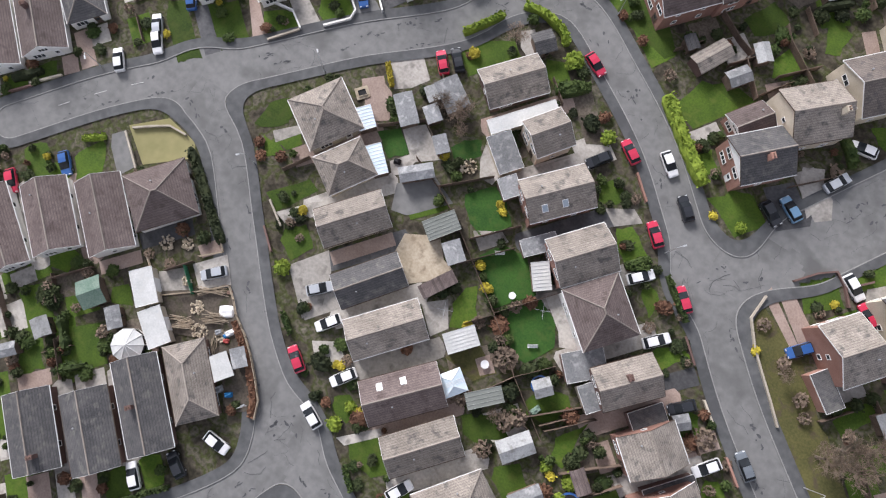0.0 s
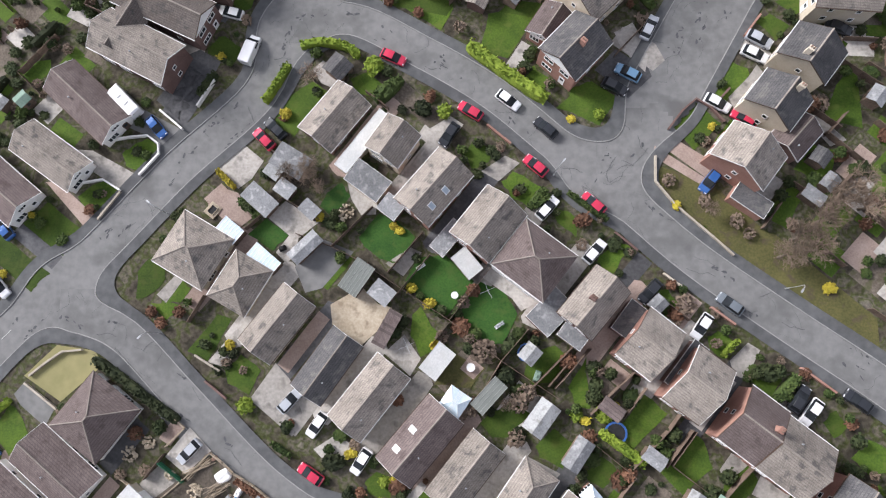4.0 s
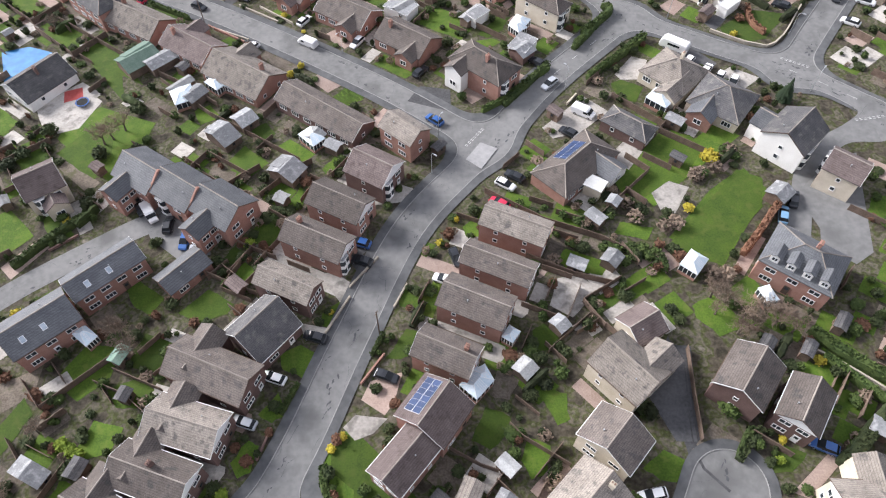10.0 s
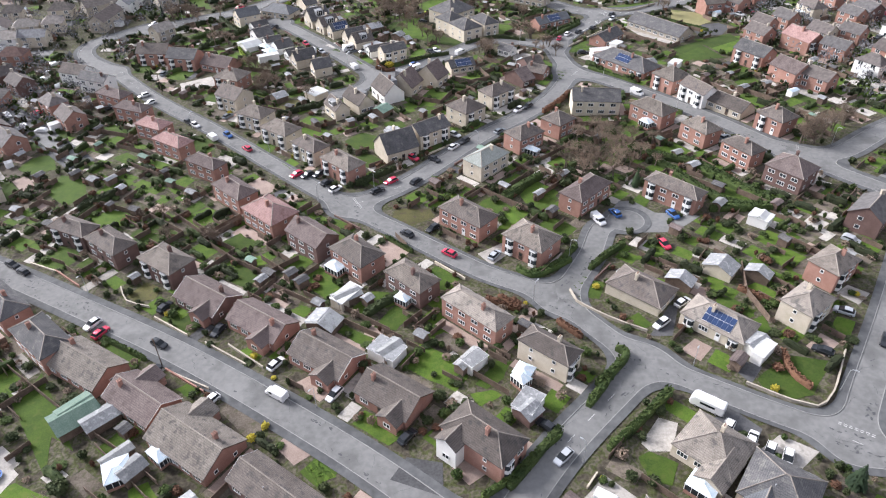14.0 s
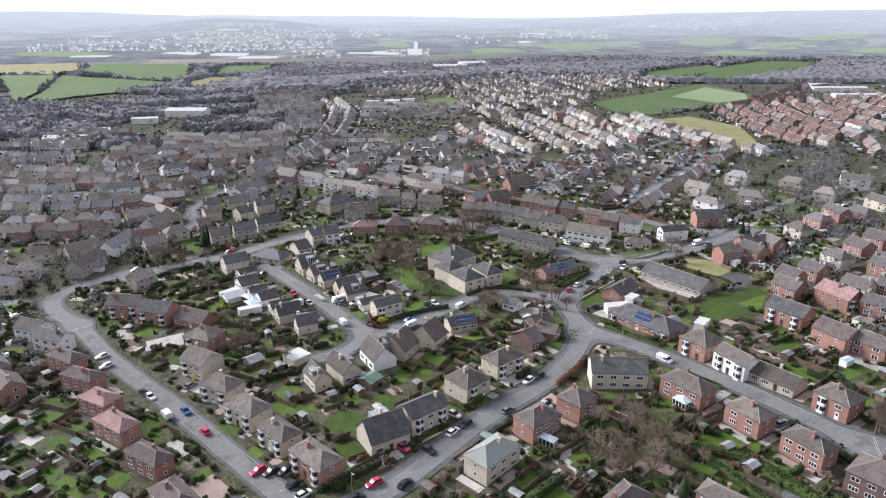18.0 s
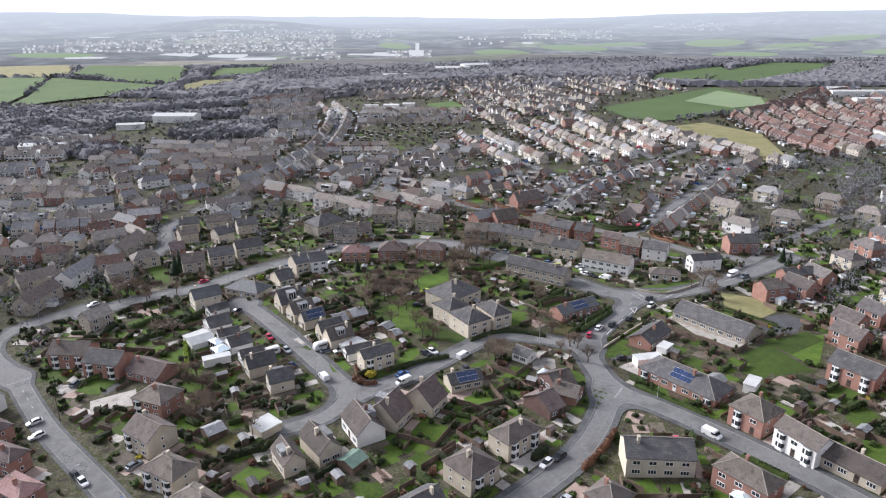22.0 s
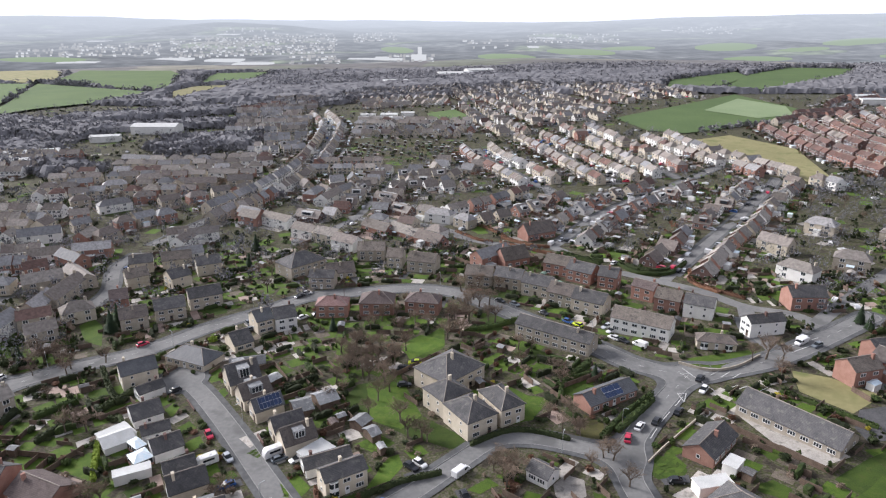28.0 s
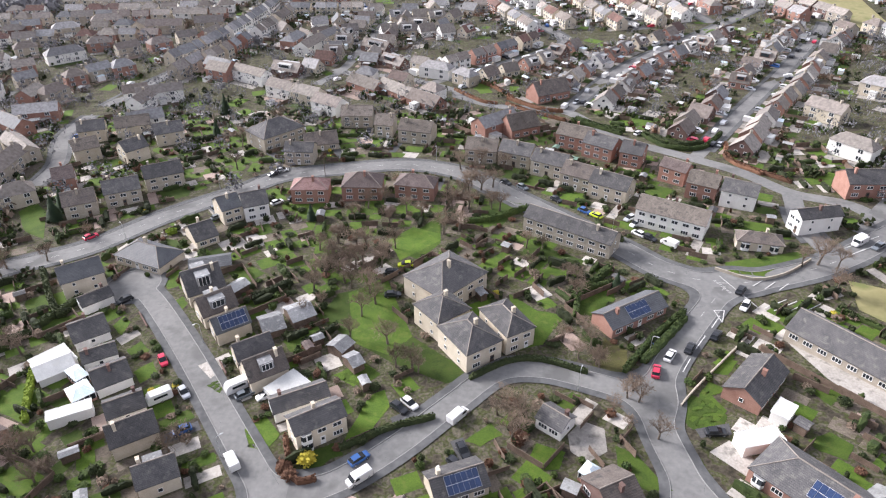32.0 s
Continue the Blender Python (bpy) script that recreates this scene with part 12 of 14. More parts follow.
wing(-41.9, -80.6, -3.6, 2.2, 8.6, 5.6, 0.2, "d", "m")
wing(-44.3, -89.5, -2.8, 1.8, 8.2, 5.4, 0.2, "d", "m")
wing(-47.8, -96.9, -3.2, 1.8, 8.2, 5.4, 0.2, "d", "m")
wing(-52.6, -103.5, -4.2, 2.2, 8.6, 5.8, 0.2, "d", "m")
wing(-56.5, -110.8, -3.4, 2.2, 9.0, 5.8, 0.2, "d", "m")
wing(23.4, -82.4, 2.2, 3.4, 8.0, 5.6, 0.3, "y", "g")
wing(52.4, -103.6, 1.8, 3.6, 7.2, 5.0, 0.3, "y", "g")
wing(44.3, -14.5, 3.0, -4.0, 8.6, 5.4, 0.1, "y", "g")
wing(52.3, -23.3, -1.5, -4.6, 7.6, 5.6, 0.0, "r", "s")
wing(62.1, -35.4, 0.6, 4.2, 7.4, 6.0, 1.6, "w", "s")
wing(20.8, -38.7, 3.5, -3.6, 8.6, 5.6, 0.1, "w", "s")
wing(-83.6, -39.6, 0.5, -4.0, 6.4, 4.6, 1.8, "y", "n")
wing(4.3, -11.7, -3.6, -3.4, 6.2, 5.0, 0.3, "w", "m")
wing(-12.4, 0.6, 3.4, -4.2, 5.0, 5.2, 0.0, "r", "m")
wing(-26.8, 11.6, 3.4, -4.2, 5.0, 5.2, 0.0, "r", "m")
wing(-42.4, 22.5, 3.6, -4.0, 5.0, 5.2, 0.0, "r", "n")
wing(-57.0, 31.7, 3.2, -4.2, 5.0, 5.2, 0.0, "r", "n")
wing(-62.2, 1.8, -3.4, 4.0, 5.0, 5.2, 0.0, "r", "n")
wing(-48.7, -8.6, -4.0, 4.8, 5.0, 5.6, 0.0, "r", "g")

# concrete strips between the bungalows of each row
for row, turn in ((((-46.2, -142.8), (-38.6, -147.9), (-32.6, -153.9), (-24.8, -160.1), (-18.4, -164.6), (-10.8, -170.7), (-4.2, -175.1), (3.8, -178.7), (10.2, -182.1)), 52),
                  (((-24.9, -121.7), (-15.5, -126.5), (-9.2, -133.6), (-1.1, -139.2), (5.6, -144.6), (14.0, -150.7), (21.8, -156.5), (28.3, -162.1), (35.4, -167.5), (40.9, -171.9)), 52),
                  (((-101.6, -162.9), (-97.2, -155.7)), 320), (((-78.0, -187.1), (-72.5, -181.1), (-65.3, -175.8)), 321), (((-53.0, -207.8), (-45.7, -202.4), (-41.6, -194.8)), 320),
                  (((-41.9, -80.6), (-44.3, -89.5), (-47.8, -96.9), (-52.6, -103.5), (-56.5, -110.8)), 337), (((-4.5, -78.6), (0.5, -69.8), (4.6, -62.5), (8.1, -54.3)), 335), (((-31.7, -64.8), (-27.4, -55.9), (-23.9, -47.6)), 333)):
    for k, ((xa, ya), (xb, yb)) in enumerate(zip(row, row[1:])):
        patch("driveway", (CONCRETE, CONCRETE, BLOCK, CONCRETE, TARMAC)[(k + int(turn)) % 5], "paved side drive between two houses", (xa + xb) / 2, (ya + yb) / 2, turn, 15.5, 3.4, 0.03 + 0.003 * (k % 3), wob=0.15)

# the play yard beside the pool
area("play_mat", RED_MAT, "faded red rubber play mat", [(-89.2, -13.0), (-85.2, -11.6), (-86.4, -8.2), (-90.2, -9.4)], 0.075)
trampoline(-84.6, -13.6, 1.5)


# ---------------------------------------------------------------- marks, cracks and repairs on the carriageways
def road_marks():
    r = random.Random(31)
    cracks, marks = Build(), Build()
    for rd in ROADS:
        line, half = rd["line"], rd["half"]
        if rd["name"] in ("toplane", "drive"):
            continue
        k = ROADS.index(rd)
        up = 0.085 + 0.0002 * k
        n = int(len(line) * (1.0 if min(p.y for p in line) < 20 else 0.5))
        for _ in range(n):
            i = r.randrange(1, len(line) - 2)
            w = (line[i + 1] - line[i]).normalized()
            s = Vector((w.y, -w.x))
            edge = r.choice((-1, 1))
            p = line[i] + s * edge * half * (r.uniform(0.7, 0.98) if r.random() < 0.8 else r.uniform(0, 0.5))
            a = math.atan2(w.y, w.x) + r.gauss(0, 0.35) + (math.pi / 2 if r.random() < 0.22 else 0)
            wide = r.choice((0.02, 0.03, 0.03, 0.04, 0.06))
            pts = []
            for j in range(r.randint(4, 10)):
                pts.append(p.copy())
                a += r.gauss(0, 0.3)
                p = p + Vector((math.cos(a), math.sin(a))) * r.uniform(0.25, 0.6)
            v, f = ribbon(pts, [-wide * r.uniform(0.3, 0.7), wide * r.uniform(0.3, 0.7)], [up, up])
            cracks.add((v, f))
        dashes = rd["name"] in ("top", "conn", "north", "main")
        if dashes:
            for i in range(4, len(line) - 4, 3):
                if rd["name"] != "top" and 12 < i < len(line) - 14:
                    continue
                marks.add(ribbon([line[i], line[i + 1]], [-0.05, 0.05], [up + 0.01, up + 0.01]))
        for end, nxt in ((line[0], line[4]), (line[-1], line[-5])):
            d, c, w, o = near_road(end.x, end.y, rd)
            if c is None or d > 3 or rd["name"] not in ("conn", "up1", "north", "right", "street", "east", "eastr"):
                continue
            out = (nxt - end).normalized()
            s = Vector((out.y, -out.x))
            b = Vector((c.x, c.y)) + out * (o["half"] + 0.3)
            for row in (0.0, 0.4):
                for j in range(-4, 5):
                    q = b + out * row + s * (j * 0.9)
                    if abs(j * 0.9) < half + 0.8:
                        marks.add(ribbon([q - s * 0.28, q + s * 0.28], [-0.06, 0.06], [up + 0.01, up + 0.01]))
    # worn and damp places, in loose rows along the wheel tracks
    for rd in ROADS:
        line, half = rd["line"], rd["half"]
        if rd["name"] in ("toplane", "drive") or min(p.y for p in line) > 60:
            continue
        for _ in range(len(line) // 3):
            i = r.randrange(1, len(line) - 2)
            w = (line[i + 1] - line[i]).normalized()
            s = Vector((w.y, -w.x))
            p = line[i] + s * half * r.choice((-1, 1)) * r.uniform(0.15, 0.9)
            for _ in range(r.randint(2, 6)):
                q = p + w * r.gauss(0, 1.2) + s * r.gauss(0, 0.25)
                a, l, b = math.atan2(w.y, w.x) + r.gauss(0, 0.4), r.uniform(0.12, 0.55), r.uniform(0.07, 0.24)
                e = [(l * math.cos(t), b * math.sin(t)) for t in (k * 0.785 + r.uniform(-0.25, 0.25) for k in range(8))]
                e = [(q.x + u * math.cos(a) - v * math.sin(a), q.y + u * math.sin(a) + v * math.cos(a)) for u, v in ((u * r.uniform(0.6, 1.2), v * r.uniform(0.6, 1.2)) for u, v in e)]
                cracks.add(([(x, y, gz(x, y) + 0.083) for x, y in e], [tuple(range(8))]))
    for a, b in EXTRA_MARKS:
        marks.add(ribbon([Vector(a), Vector(b)], [-0.11, 0.11], [0.21, 0.21]))
    tagged(new("road_cracks", cracks.done("road_cracks", DARKPATCH)), "dark cracks and tar repairs in the asphalt", "road cracks", kind="stuff")
    tagged(new("road_markings", marks.done("road_markings", MARK)), "worn white painted road markings", "road markings", kind="stuff")


road_marks()

# ---------------------------------------------------------------- gardens, laid out house by house
def lay_patch(kind, cx, cy, ang, lx, ly):
    """A garden sheet, where the ground is clear of roads and buildings."""
    c, s = math.cos(radians(ang)), math.sin(radians(ang))
    for u in (-0.42, 0, 0.42):
        for w in (-0.42, 0, 0.42):
            x, y = cx + u * lx * c - w * ly * s, cy + u * lx * s + w * ly * c
            if not free(x, y, -0.15, 1.9) or in_area(x, y):
                return None
    for p in PLOTS:
        if math.hypot(p[0] - cx, p[1] - cy) < 0.42 * (min(lx, ly) + p[2]):
            return None
    if cy > 190 and kind == "patio":
        return None
    PLOTS.append((cx, cy, min(lx, ly)))
    k = len(PLOTS) % 5 * 0.004
    if kind == "lawn":
        return patch("lawn", LAWN, "clipped green garden lawn", cx, cy, ang, lx, ly, 0.04 + k, "stuff", "lawn", 0.35)
    if kind == "soil":
        return patch("flower_bed", SOIL, "bare brown winter flower bed", cx, cy, ang, lx, ly, 0.03 + k, "structure", "flower bed", 0.3)
    mat, words = rng.choice(((CONCRETE, "pale concrete driveway"), (CONCRETE, "pale concrete driveway"), (TARMAC, "dark tarmac driveway"), (BLOCK, "pinkish block-paved driveway"))) if kind == "drive" else rng.choice(((CONCRETE, "pale flagged patio"), (BLOCK, "brown paved patio"), (SOIL, "gravelled yard")))
    return patch("driveway" if kind == "drive" else "patio", mat, words, cx, cy, ang, lx, ly, 0.035 + k, "structure")


def gardens():
    mains = [h for h in HOUSES if "front" in h]
    for h in mains:
        x, y = h["x"], h["y"]
        if y > 345 or abs(x) > 150:
            continue
        f = h["front"][0]
        reach = h["front"][1]
        across = Vector((-f.y, f.x))
        half = (h["D"] if h["front"][2] == "gable" else h["L"]) / 2
        ang = math.degrees(math.atan2(f.y, f.x))
        depth = min(9.0, max(0.0, h["gap"] - reach - 2.0))
        side = rng.choice((-1, 1))
        o = Vector((x, y))
        near = y < -105
        # in front: a drive to one side, lawn and shrubs on the other
        if depth > 2.2:
            p = o + f * (reach + depth / 2) + across * side * (half - 1.0)
            if lay_patch("drive", p.x, p.y, ang, depth - 0.2, 2.7) and rng.random() < 0.16:
                if free(p.x, p.y, 0.9, 0.5):
                    car(p.x, p.y, ang + rng.choice((0, 180)), rng.choice(("white", "dark", "silver", "grey", "blue", "red")))
            p = o + f * (reach + depth / 2) - across * side * 1.5
            wide = max(2.5, 2 * half - 3.6)
            lay_patch("lawn" if rng.random() < 0.72 else "patio", p.x, p.y, ang, depth - 0.7, wide)
            for k in range(5):
                q = p + f * rng.uniform(-0.5, 0.5) * depth + across * rng.choice((-1, 1)) * wide * rng.uniform(0.42, 0.55)
                if free(q.x, q.y, 0.3, 2.2):
                    shrub(q.x, q.y, rng.uniform(0.8, 1.7), rng.uniform(0.6, 1.4), rng.choice(("green", "hedge", "green", "russet", "hedge", "twig", "gold" if rng.random() < 0.4 else "green")))
            if near or rng.random() < 0.5:
                a = o + f * (reach + depth - 0.1) - across * side * (half + 0.6)
                b = o + f * (reach + depth - 0.1) + across * side * (half - 2.6)
                if free(a.x, a.y, 0, 1.5) and free(b.x, b.y, 0, 1.5) and (b - a).length > 3 and not in_area((a.x + b.x) / 2, (a.y + b.y) / 2):
                    r = rng.random()
                    if r < 0.55:
                        low_wall([tuple(a), tuple(b)], rng.uniform(0.5, 0.8), WALL[rng.choice("ddrys")], "low masonry garden wall along the footway")
                    elif r < 0.75:
                        hedge([tuple(a), tuple(b)], 0.8, 1.2)
        # beside the house: a strip of concrete
        p = o + across * side * (half + 1.4)
        lay_patch("patio", p.x, p.y, ang, 2 * h["front"][1] - 0.6 if h["front"][2] == "gable" else h["D"] - 0.4, 2.2)
        # behind: patio, lawn, beds, shed and fence
        if -42 < x < 10 and -172 < y < -118:
            continue
        back = reach
        p = o - f * (back + 1.5)
        lay_patch("patio", p.x, p.y, ang, 2.6, 2 * half * rng.uniform(0.6, 0.95))
        deep = rng.uniform(5.0, 8.5)
        p = o - f * (back + 3.2 + deep / 2) + across * rng.uniform(-0.8, 0.8)
        wide = 2 * half * rng.uniform(0.6, 0.9)
        if not lay_patch("lawn", p.x, p.y, ang, deep, wide):
            deep *= 0.5
            p = o - f * (back + 3.0 + deep / 2)
            lay_patch("lawn" if rng.random() < 0.6 else "soil", p.x, p.y, ang, deep, wide * 0.8)
        end = o - f * (back + 3.6 + deep)
        if free(end.x, end.y, 0.8, 2.5) and rng.random() < 0.6:
            q = end + across * rng.choice((-1, 1)) * (half - 1.2)
            if free(q.x, q.y, 1.6, 2.8):
                shed(q.x, q.y, ang + 90 * rng.randint(0, 3), rng.uniform(2.2, 3.4), rng.uniform(1.7, 2.5), roof=rng.choice(("f", "f", "d", "f", "w", GREENSHEET, "n", "d")))
        if y < 235:
            a, b = end + across * (half + 0.9), end - across * (half + 0.9)
            if all(free(a.x + (b.x - a.x) * t, a.y + (b.y - a.y) * t, 0.1, 2.0) for t in (0, 0.25, 0.5, 0.75, 1)):
                (fence if near else plain_fence)(a.x, a.y, b.x, b.y)
            sd = rng.choice((-1, 1))
            a, b = o - f * (back + 0.5) + across * sd * (half + 1.1), end + across * sd * (half + 1.1)
            if all(free(a.x + (b.x - a.x) * t, a.y + (b.y - a.y) * t, 0.1, 2.0) for t in (0, 0.25, 0.5, 0.75, 1)) and (b - a).length > 3:
                (fence if near else plain_fence)(a.x, a.y, b.x, b.y)
        for k in range(9 if near else 6):
            q = p - f * rng.uniform(-0.6, 0.8) * deep + across * rng.choice((-1, 1)) * half * rng.uniform(0.75, 1.15)
            if free(q.x, q.y, 0.4, 2.3) and not in_area(q.x, q.y):
                shrub(q.x, q.y, rng.uniform(0.9, 2.3), rng.uniform(0.7, 2.0), rng.choice(("green", "green", "hedge", "twig", "green", "russet", "hedge")))


gardens()


HEDGE_LOG = Build()


def hedge_run(a, b, wide, high):
    """An uneven run of dense hedge between two gardens, kept for the joined rest."""
    a, b = Vector(a), Vector(b)
    d = (b - a).normalized()
    s = Vector((d.y, -d.x))
    n = 5
    v, f = [], []
    for i in range(n + 1):
        p = a + (b - a) * i / n
        k = 0.5 * wide * rng.uniform(0.75, 1.2) * (0.7 if i in (0, n) else 1)
        h = high * rng.uniform(0.82, 1.12) * (0.8 if i in (0, n) else 1)
        for off, up in ((-k, -0.1), (-k * 1.1, h * 0.6), (-k * 0.6, h), (k * 0.6, h * rng.uniform(0.9, 1.05)), (k * 1.1, h * 0.6), (k, -0.1)):
            q = p + s * off
            v.append((q.x + rng.uniform(-0.1, 0.1), q.y + rng.uniform(-0.1, 0.1), gz(q.x, q.y) + up))
    for i in range(n):
        for k in range(5):
            f.append((i * 6 + k, i * 6 + k + 1, (i + 1) * 6 + k + 1, (i + 1) * 6 + k))
    f += [tuple(range(5, -1, -1)), tuple(range(n * 6, n * 6 + 6))]
    for k in range(26):
        t = rng.random()
        q = a + (b - a) * t + s * rng.uniform(-0.55, 0.55) * wide
        z = gz(q.x, q.y) + high * rng.uniform(0.5, 1.08)
        i = len(v)
        e = Euler((rng.uniform(-1, 1), rng.uniform(-1, 1), rng.uniform(0, 6.3))).to_matrix()
        v += [tuple(Vector((q.x, q.y, z)) + e @ Vector(o)) for o in ((-0.2, -0.14, 0), (0.2, -0.14, 0), (0.16, 0.16, 0.05), (-0.16, 0.16, 0))]
        f.append((i, i + 1, i + 2, i + 3))
    HEDGE_LOG.add((v, f), rng.choice((0, 0, 1)))


def fill_blocks():
    """What lies between: small lawns, yards, beds, boundary fences and bushes over the rest of each block."""
    mains = [h for h in HOUSES if "front" in h]
    sheets = {"lawn": Build(), "yard": Build(), "bed": Build(), "paved": Build()}
    sheds = 0
    step = 4.6
    for j in range(-50, 78):
        for i in range(-38, 39):
            x, y = i * step + rng.uniform(-1.2, 1.2), j * step + rng.uniform(-1.2, 1.2)
            r0 = near_road(x, y)[0]
            if r0 < 3.0 or r0 > 55 or inside_house(x, y, 0.6) or in_area(x, y):
                continue
            if -46 < x < 0 and -172 < y < -128 and rng.random() < 0.7:
                continue
            h = min(mains, key=lambda q: (q["x"] - x) ** 2 + (q["y"] - y) ** 2)
            c, s = h["c"], h["s"]
            if math.hypot(h["x"] - x, h["y"] - y) > 40:
                continue
            covered = any(math.hypot(p[0] - x, p[1] - y) < 0.5 * p[2] + 1.2 for p in PLOTS)
            if not covered:
                k = rng.choices(("lawn", "yard", "bed", "paved", ""), (3.6, 1.5 if y < 60 else 1.0, 1.2, 0.6, 1.2))[0]
                if k:
                    a, b = rng.uniform(1.7, 3.1), rng.uniform(1.5, 2.7)
                    q = [(x + u * c - w * s, y + u * s + w * c) for u, w in ((-a, -b), (a, -b), (a, b), (-a, b))]
                    if all(near_road(*p)[0] > 2.0 and not in_area(*p) for p in q):
                        up = 0.018 + 0.003 * ((i + 2 * j) % 4)
                        sheets[k].add(([(p[0], p[1], gz(*p) + up) for p in q], [(0, 1, 2, 3)]))
            if rng.random() < 0.3:
                u, w = (c, s) if rng.random() < 0.5 else (-s, c)
                e = [(x + u * t, y + w * t) for t in (-2.4, 0, 2.4)]
                if all(free(p[0], p[1], 0.2, 2.4) for p in e):
                    plain_fence(*e[0], *e[2], rng.uniform(1.1, 1.8))
            if rng.random() < (0.12 if y < 40 else 0.2):
                u, w = (c, s) if rng.random() < 0.5 else (-s, c)
                e = [(x + u * t, y + w * t) for t in (-2.6, 0, 2.6)]
                if all(free(p[0], p[1], 0.7, 2.6) and not in_area(*p) for p in e):
                    hedge_run(e[0], e[2], rng.uniform(0.9, 1.7), rng.uniform(1.2, 2.2))
            for k in range(rng.choice((1, 1, 2, 2, 3) if y < 100 else (0, 1, 1, 2))):
                px, py = x + rng.uniform(-2.2, 2.2), y + rng.uniform(-2.2, 2.2)
                if free(px, py, 0.4, 2.4) and not in_area(px, py) and not any(math.hypot(p[0] - px, p[1] - py) < 0.4 * p[2] for p in PLOTS):
                    shrub(px, py, rng.uniform(0.7, 2.2), rng.uniform(0.6, 2.0), rng.choice(("green", "green", "green", "hedge", "twig", "green", "russet", "hedge")))
            if not covered and sheds < 90 and not (-46 < x < 12 and -172 < y < -128) and rng.random() < 0.055 and free(x, y, 1.8, 4.0):
                sheds += 1
                shed(x, y, math.degrees(math.atan2(s, c)) + 90 * rng.randint(0, 3), rng.uniform(2.0, 3.6), rng.uniform(1.7, 2.6), roof=rng.choice(("f", "f", "d", "f", "w", GREENSHEET, "n", "d")))
    for k, mt, name, words in (("lawn", LAWN, "small_lawns", "small green lawns between the houses"), ("yard", CONCRETE, "yards", "pale concrete yards between the houses"), ("bed", SOIL, "garden_beds", "bare brown garden beds between the houses"), ("paved", BLOCK, "paved_yards", "brown paved yards between the houses")):
        tagged(new(name, sheets[k].done(name, mt)), words, "garden ground", kind="stuff")
    tagged(new("boundary_hedges", HEDGE_LOG.done("boundary_hedges", SHRUB, HEDGE)), "dense dark green hedges between the gardens", "hedges", kind="stuff")
    tagged(new("boundary_fences", FENCE_LOG.done("boundary_fences", FENCE)), "weathered timber fences between the back gardens", "fences", kind="stuff")


fill_blocks()
join_shrubs()

# street lamps and poles along the carriageways
for r in ROADS:
    if not r["foot"] or r["name"].startswith("est"):
        continue
    line = r["line"]
    step = 17
    for k in range(8, len(line) - 4, step):
        w = (line[k + 1] - line[k - 1]).normalized()
        s = Vector((w.y, -w.x)) * (1 if (k // step) % 2 else -1)
        p = line[k] + s * (r["half"] + 1.5)
        if near_road(p.x, p.y, r)[0] > 2.5 and not inside_house(p.x, p.y, 0.3):
            if (k // step) % 4 == 3:
                telegraph_pole(p.x, p.y, math.degrees(math.atan2(w.y, w.x)))
            else:
                street_lamp(p.x, p.y, math.degrees(math.atan2(-s.y, -s.x)))

# ---------------------------------------------------------------- the town beyond: streets of small houses, joined as bodies
def island_material(name, stops, rough=0.88):
    """A surface whose tone is its own on each loose piece, with grain."""
    m = bpy.data.materials.new(name)
    m.use_nodes = True
    n, l = m.node_tree.nodes, m.node_tree.links
    geo = n.new("ShaderNodeNewGeometry")
    r = n.new("ShaderNodeValToRGB")
    e = r.color_ramp.elements
    e[0].color, e[1].color = (*stops[0], 1), (*stops[-1], 1)
    for k, c in enumerate(stops[1:-1]):
        e.new((k + 1) / (len(stops) - 1)).color = (*c, 1)
    l.new(geo.outputs["Random Per Island"], r.inputs[0])
    tc, nz = n.new("ShaderNodeTexCoord"), n.new("ShaderNodeTexNoise")
    nz.inputs["Scale"].default_value, nz.inputs["Detail"].default_value = 0.9, 6
    l.new(tc.outputs["Object"], nz.inputs["Vector"])
    g = n.new("ShaderNodeMapRange")
    g.inputs["From Min"].default_value, g.inputs["From Max"].default_value = 0.3, 0.7
    g.inputs["To Min"].default_value, g.inputs["To Max"].default_value = 0.72, 1.28
    l.new(nz.outputs["Fac"], g.inputs["Value"])
    mul = n.new("ShaderNodeVectorMath")
    mul.operation = "SCALE"
    l.new(r.outputs[0], mul.inputs[0])
    l.new(g.outputs[0], mul.inputs["Scale"])
    l.new(mul.outputs[0], n["Principled BSDF"].inputs["Base Color"])
    n["Principled BSDF"].inputs["Roughness"].default_value = rough
    n["Principled BSDF"].inputs["Specular IOR Level"].default_value = 0.3
    return m


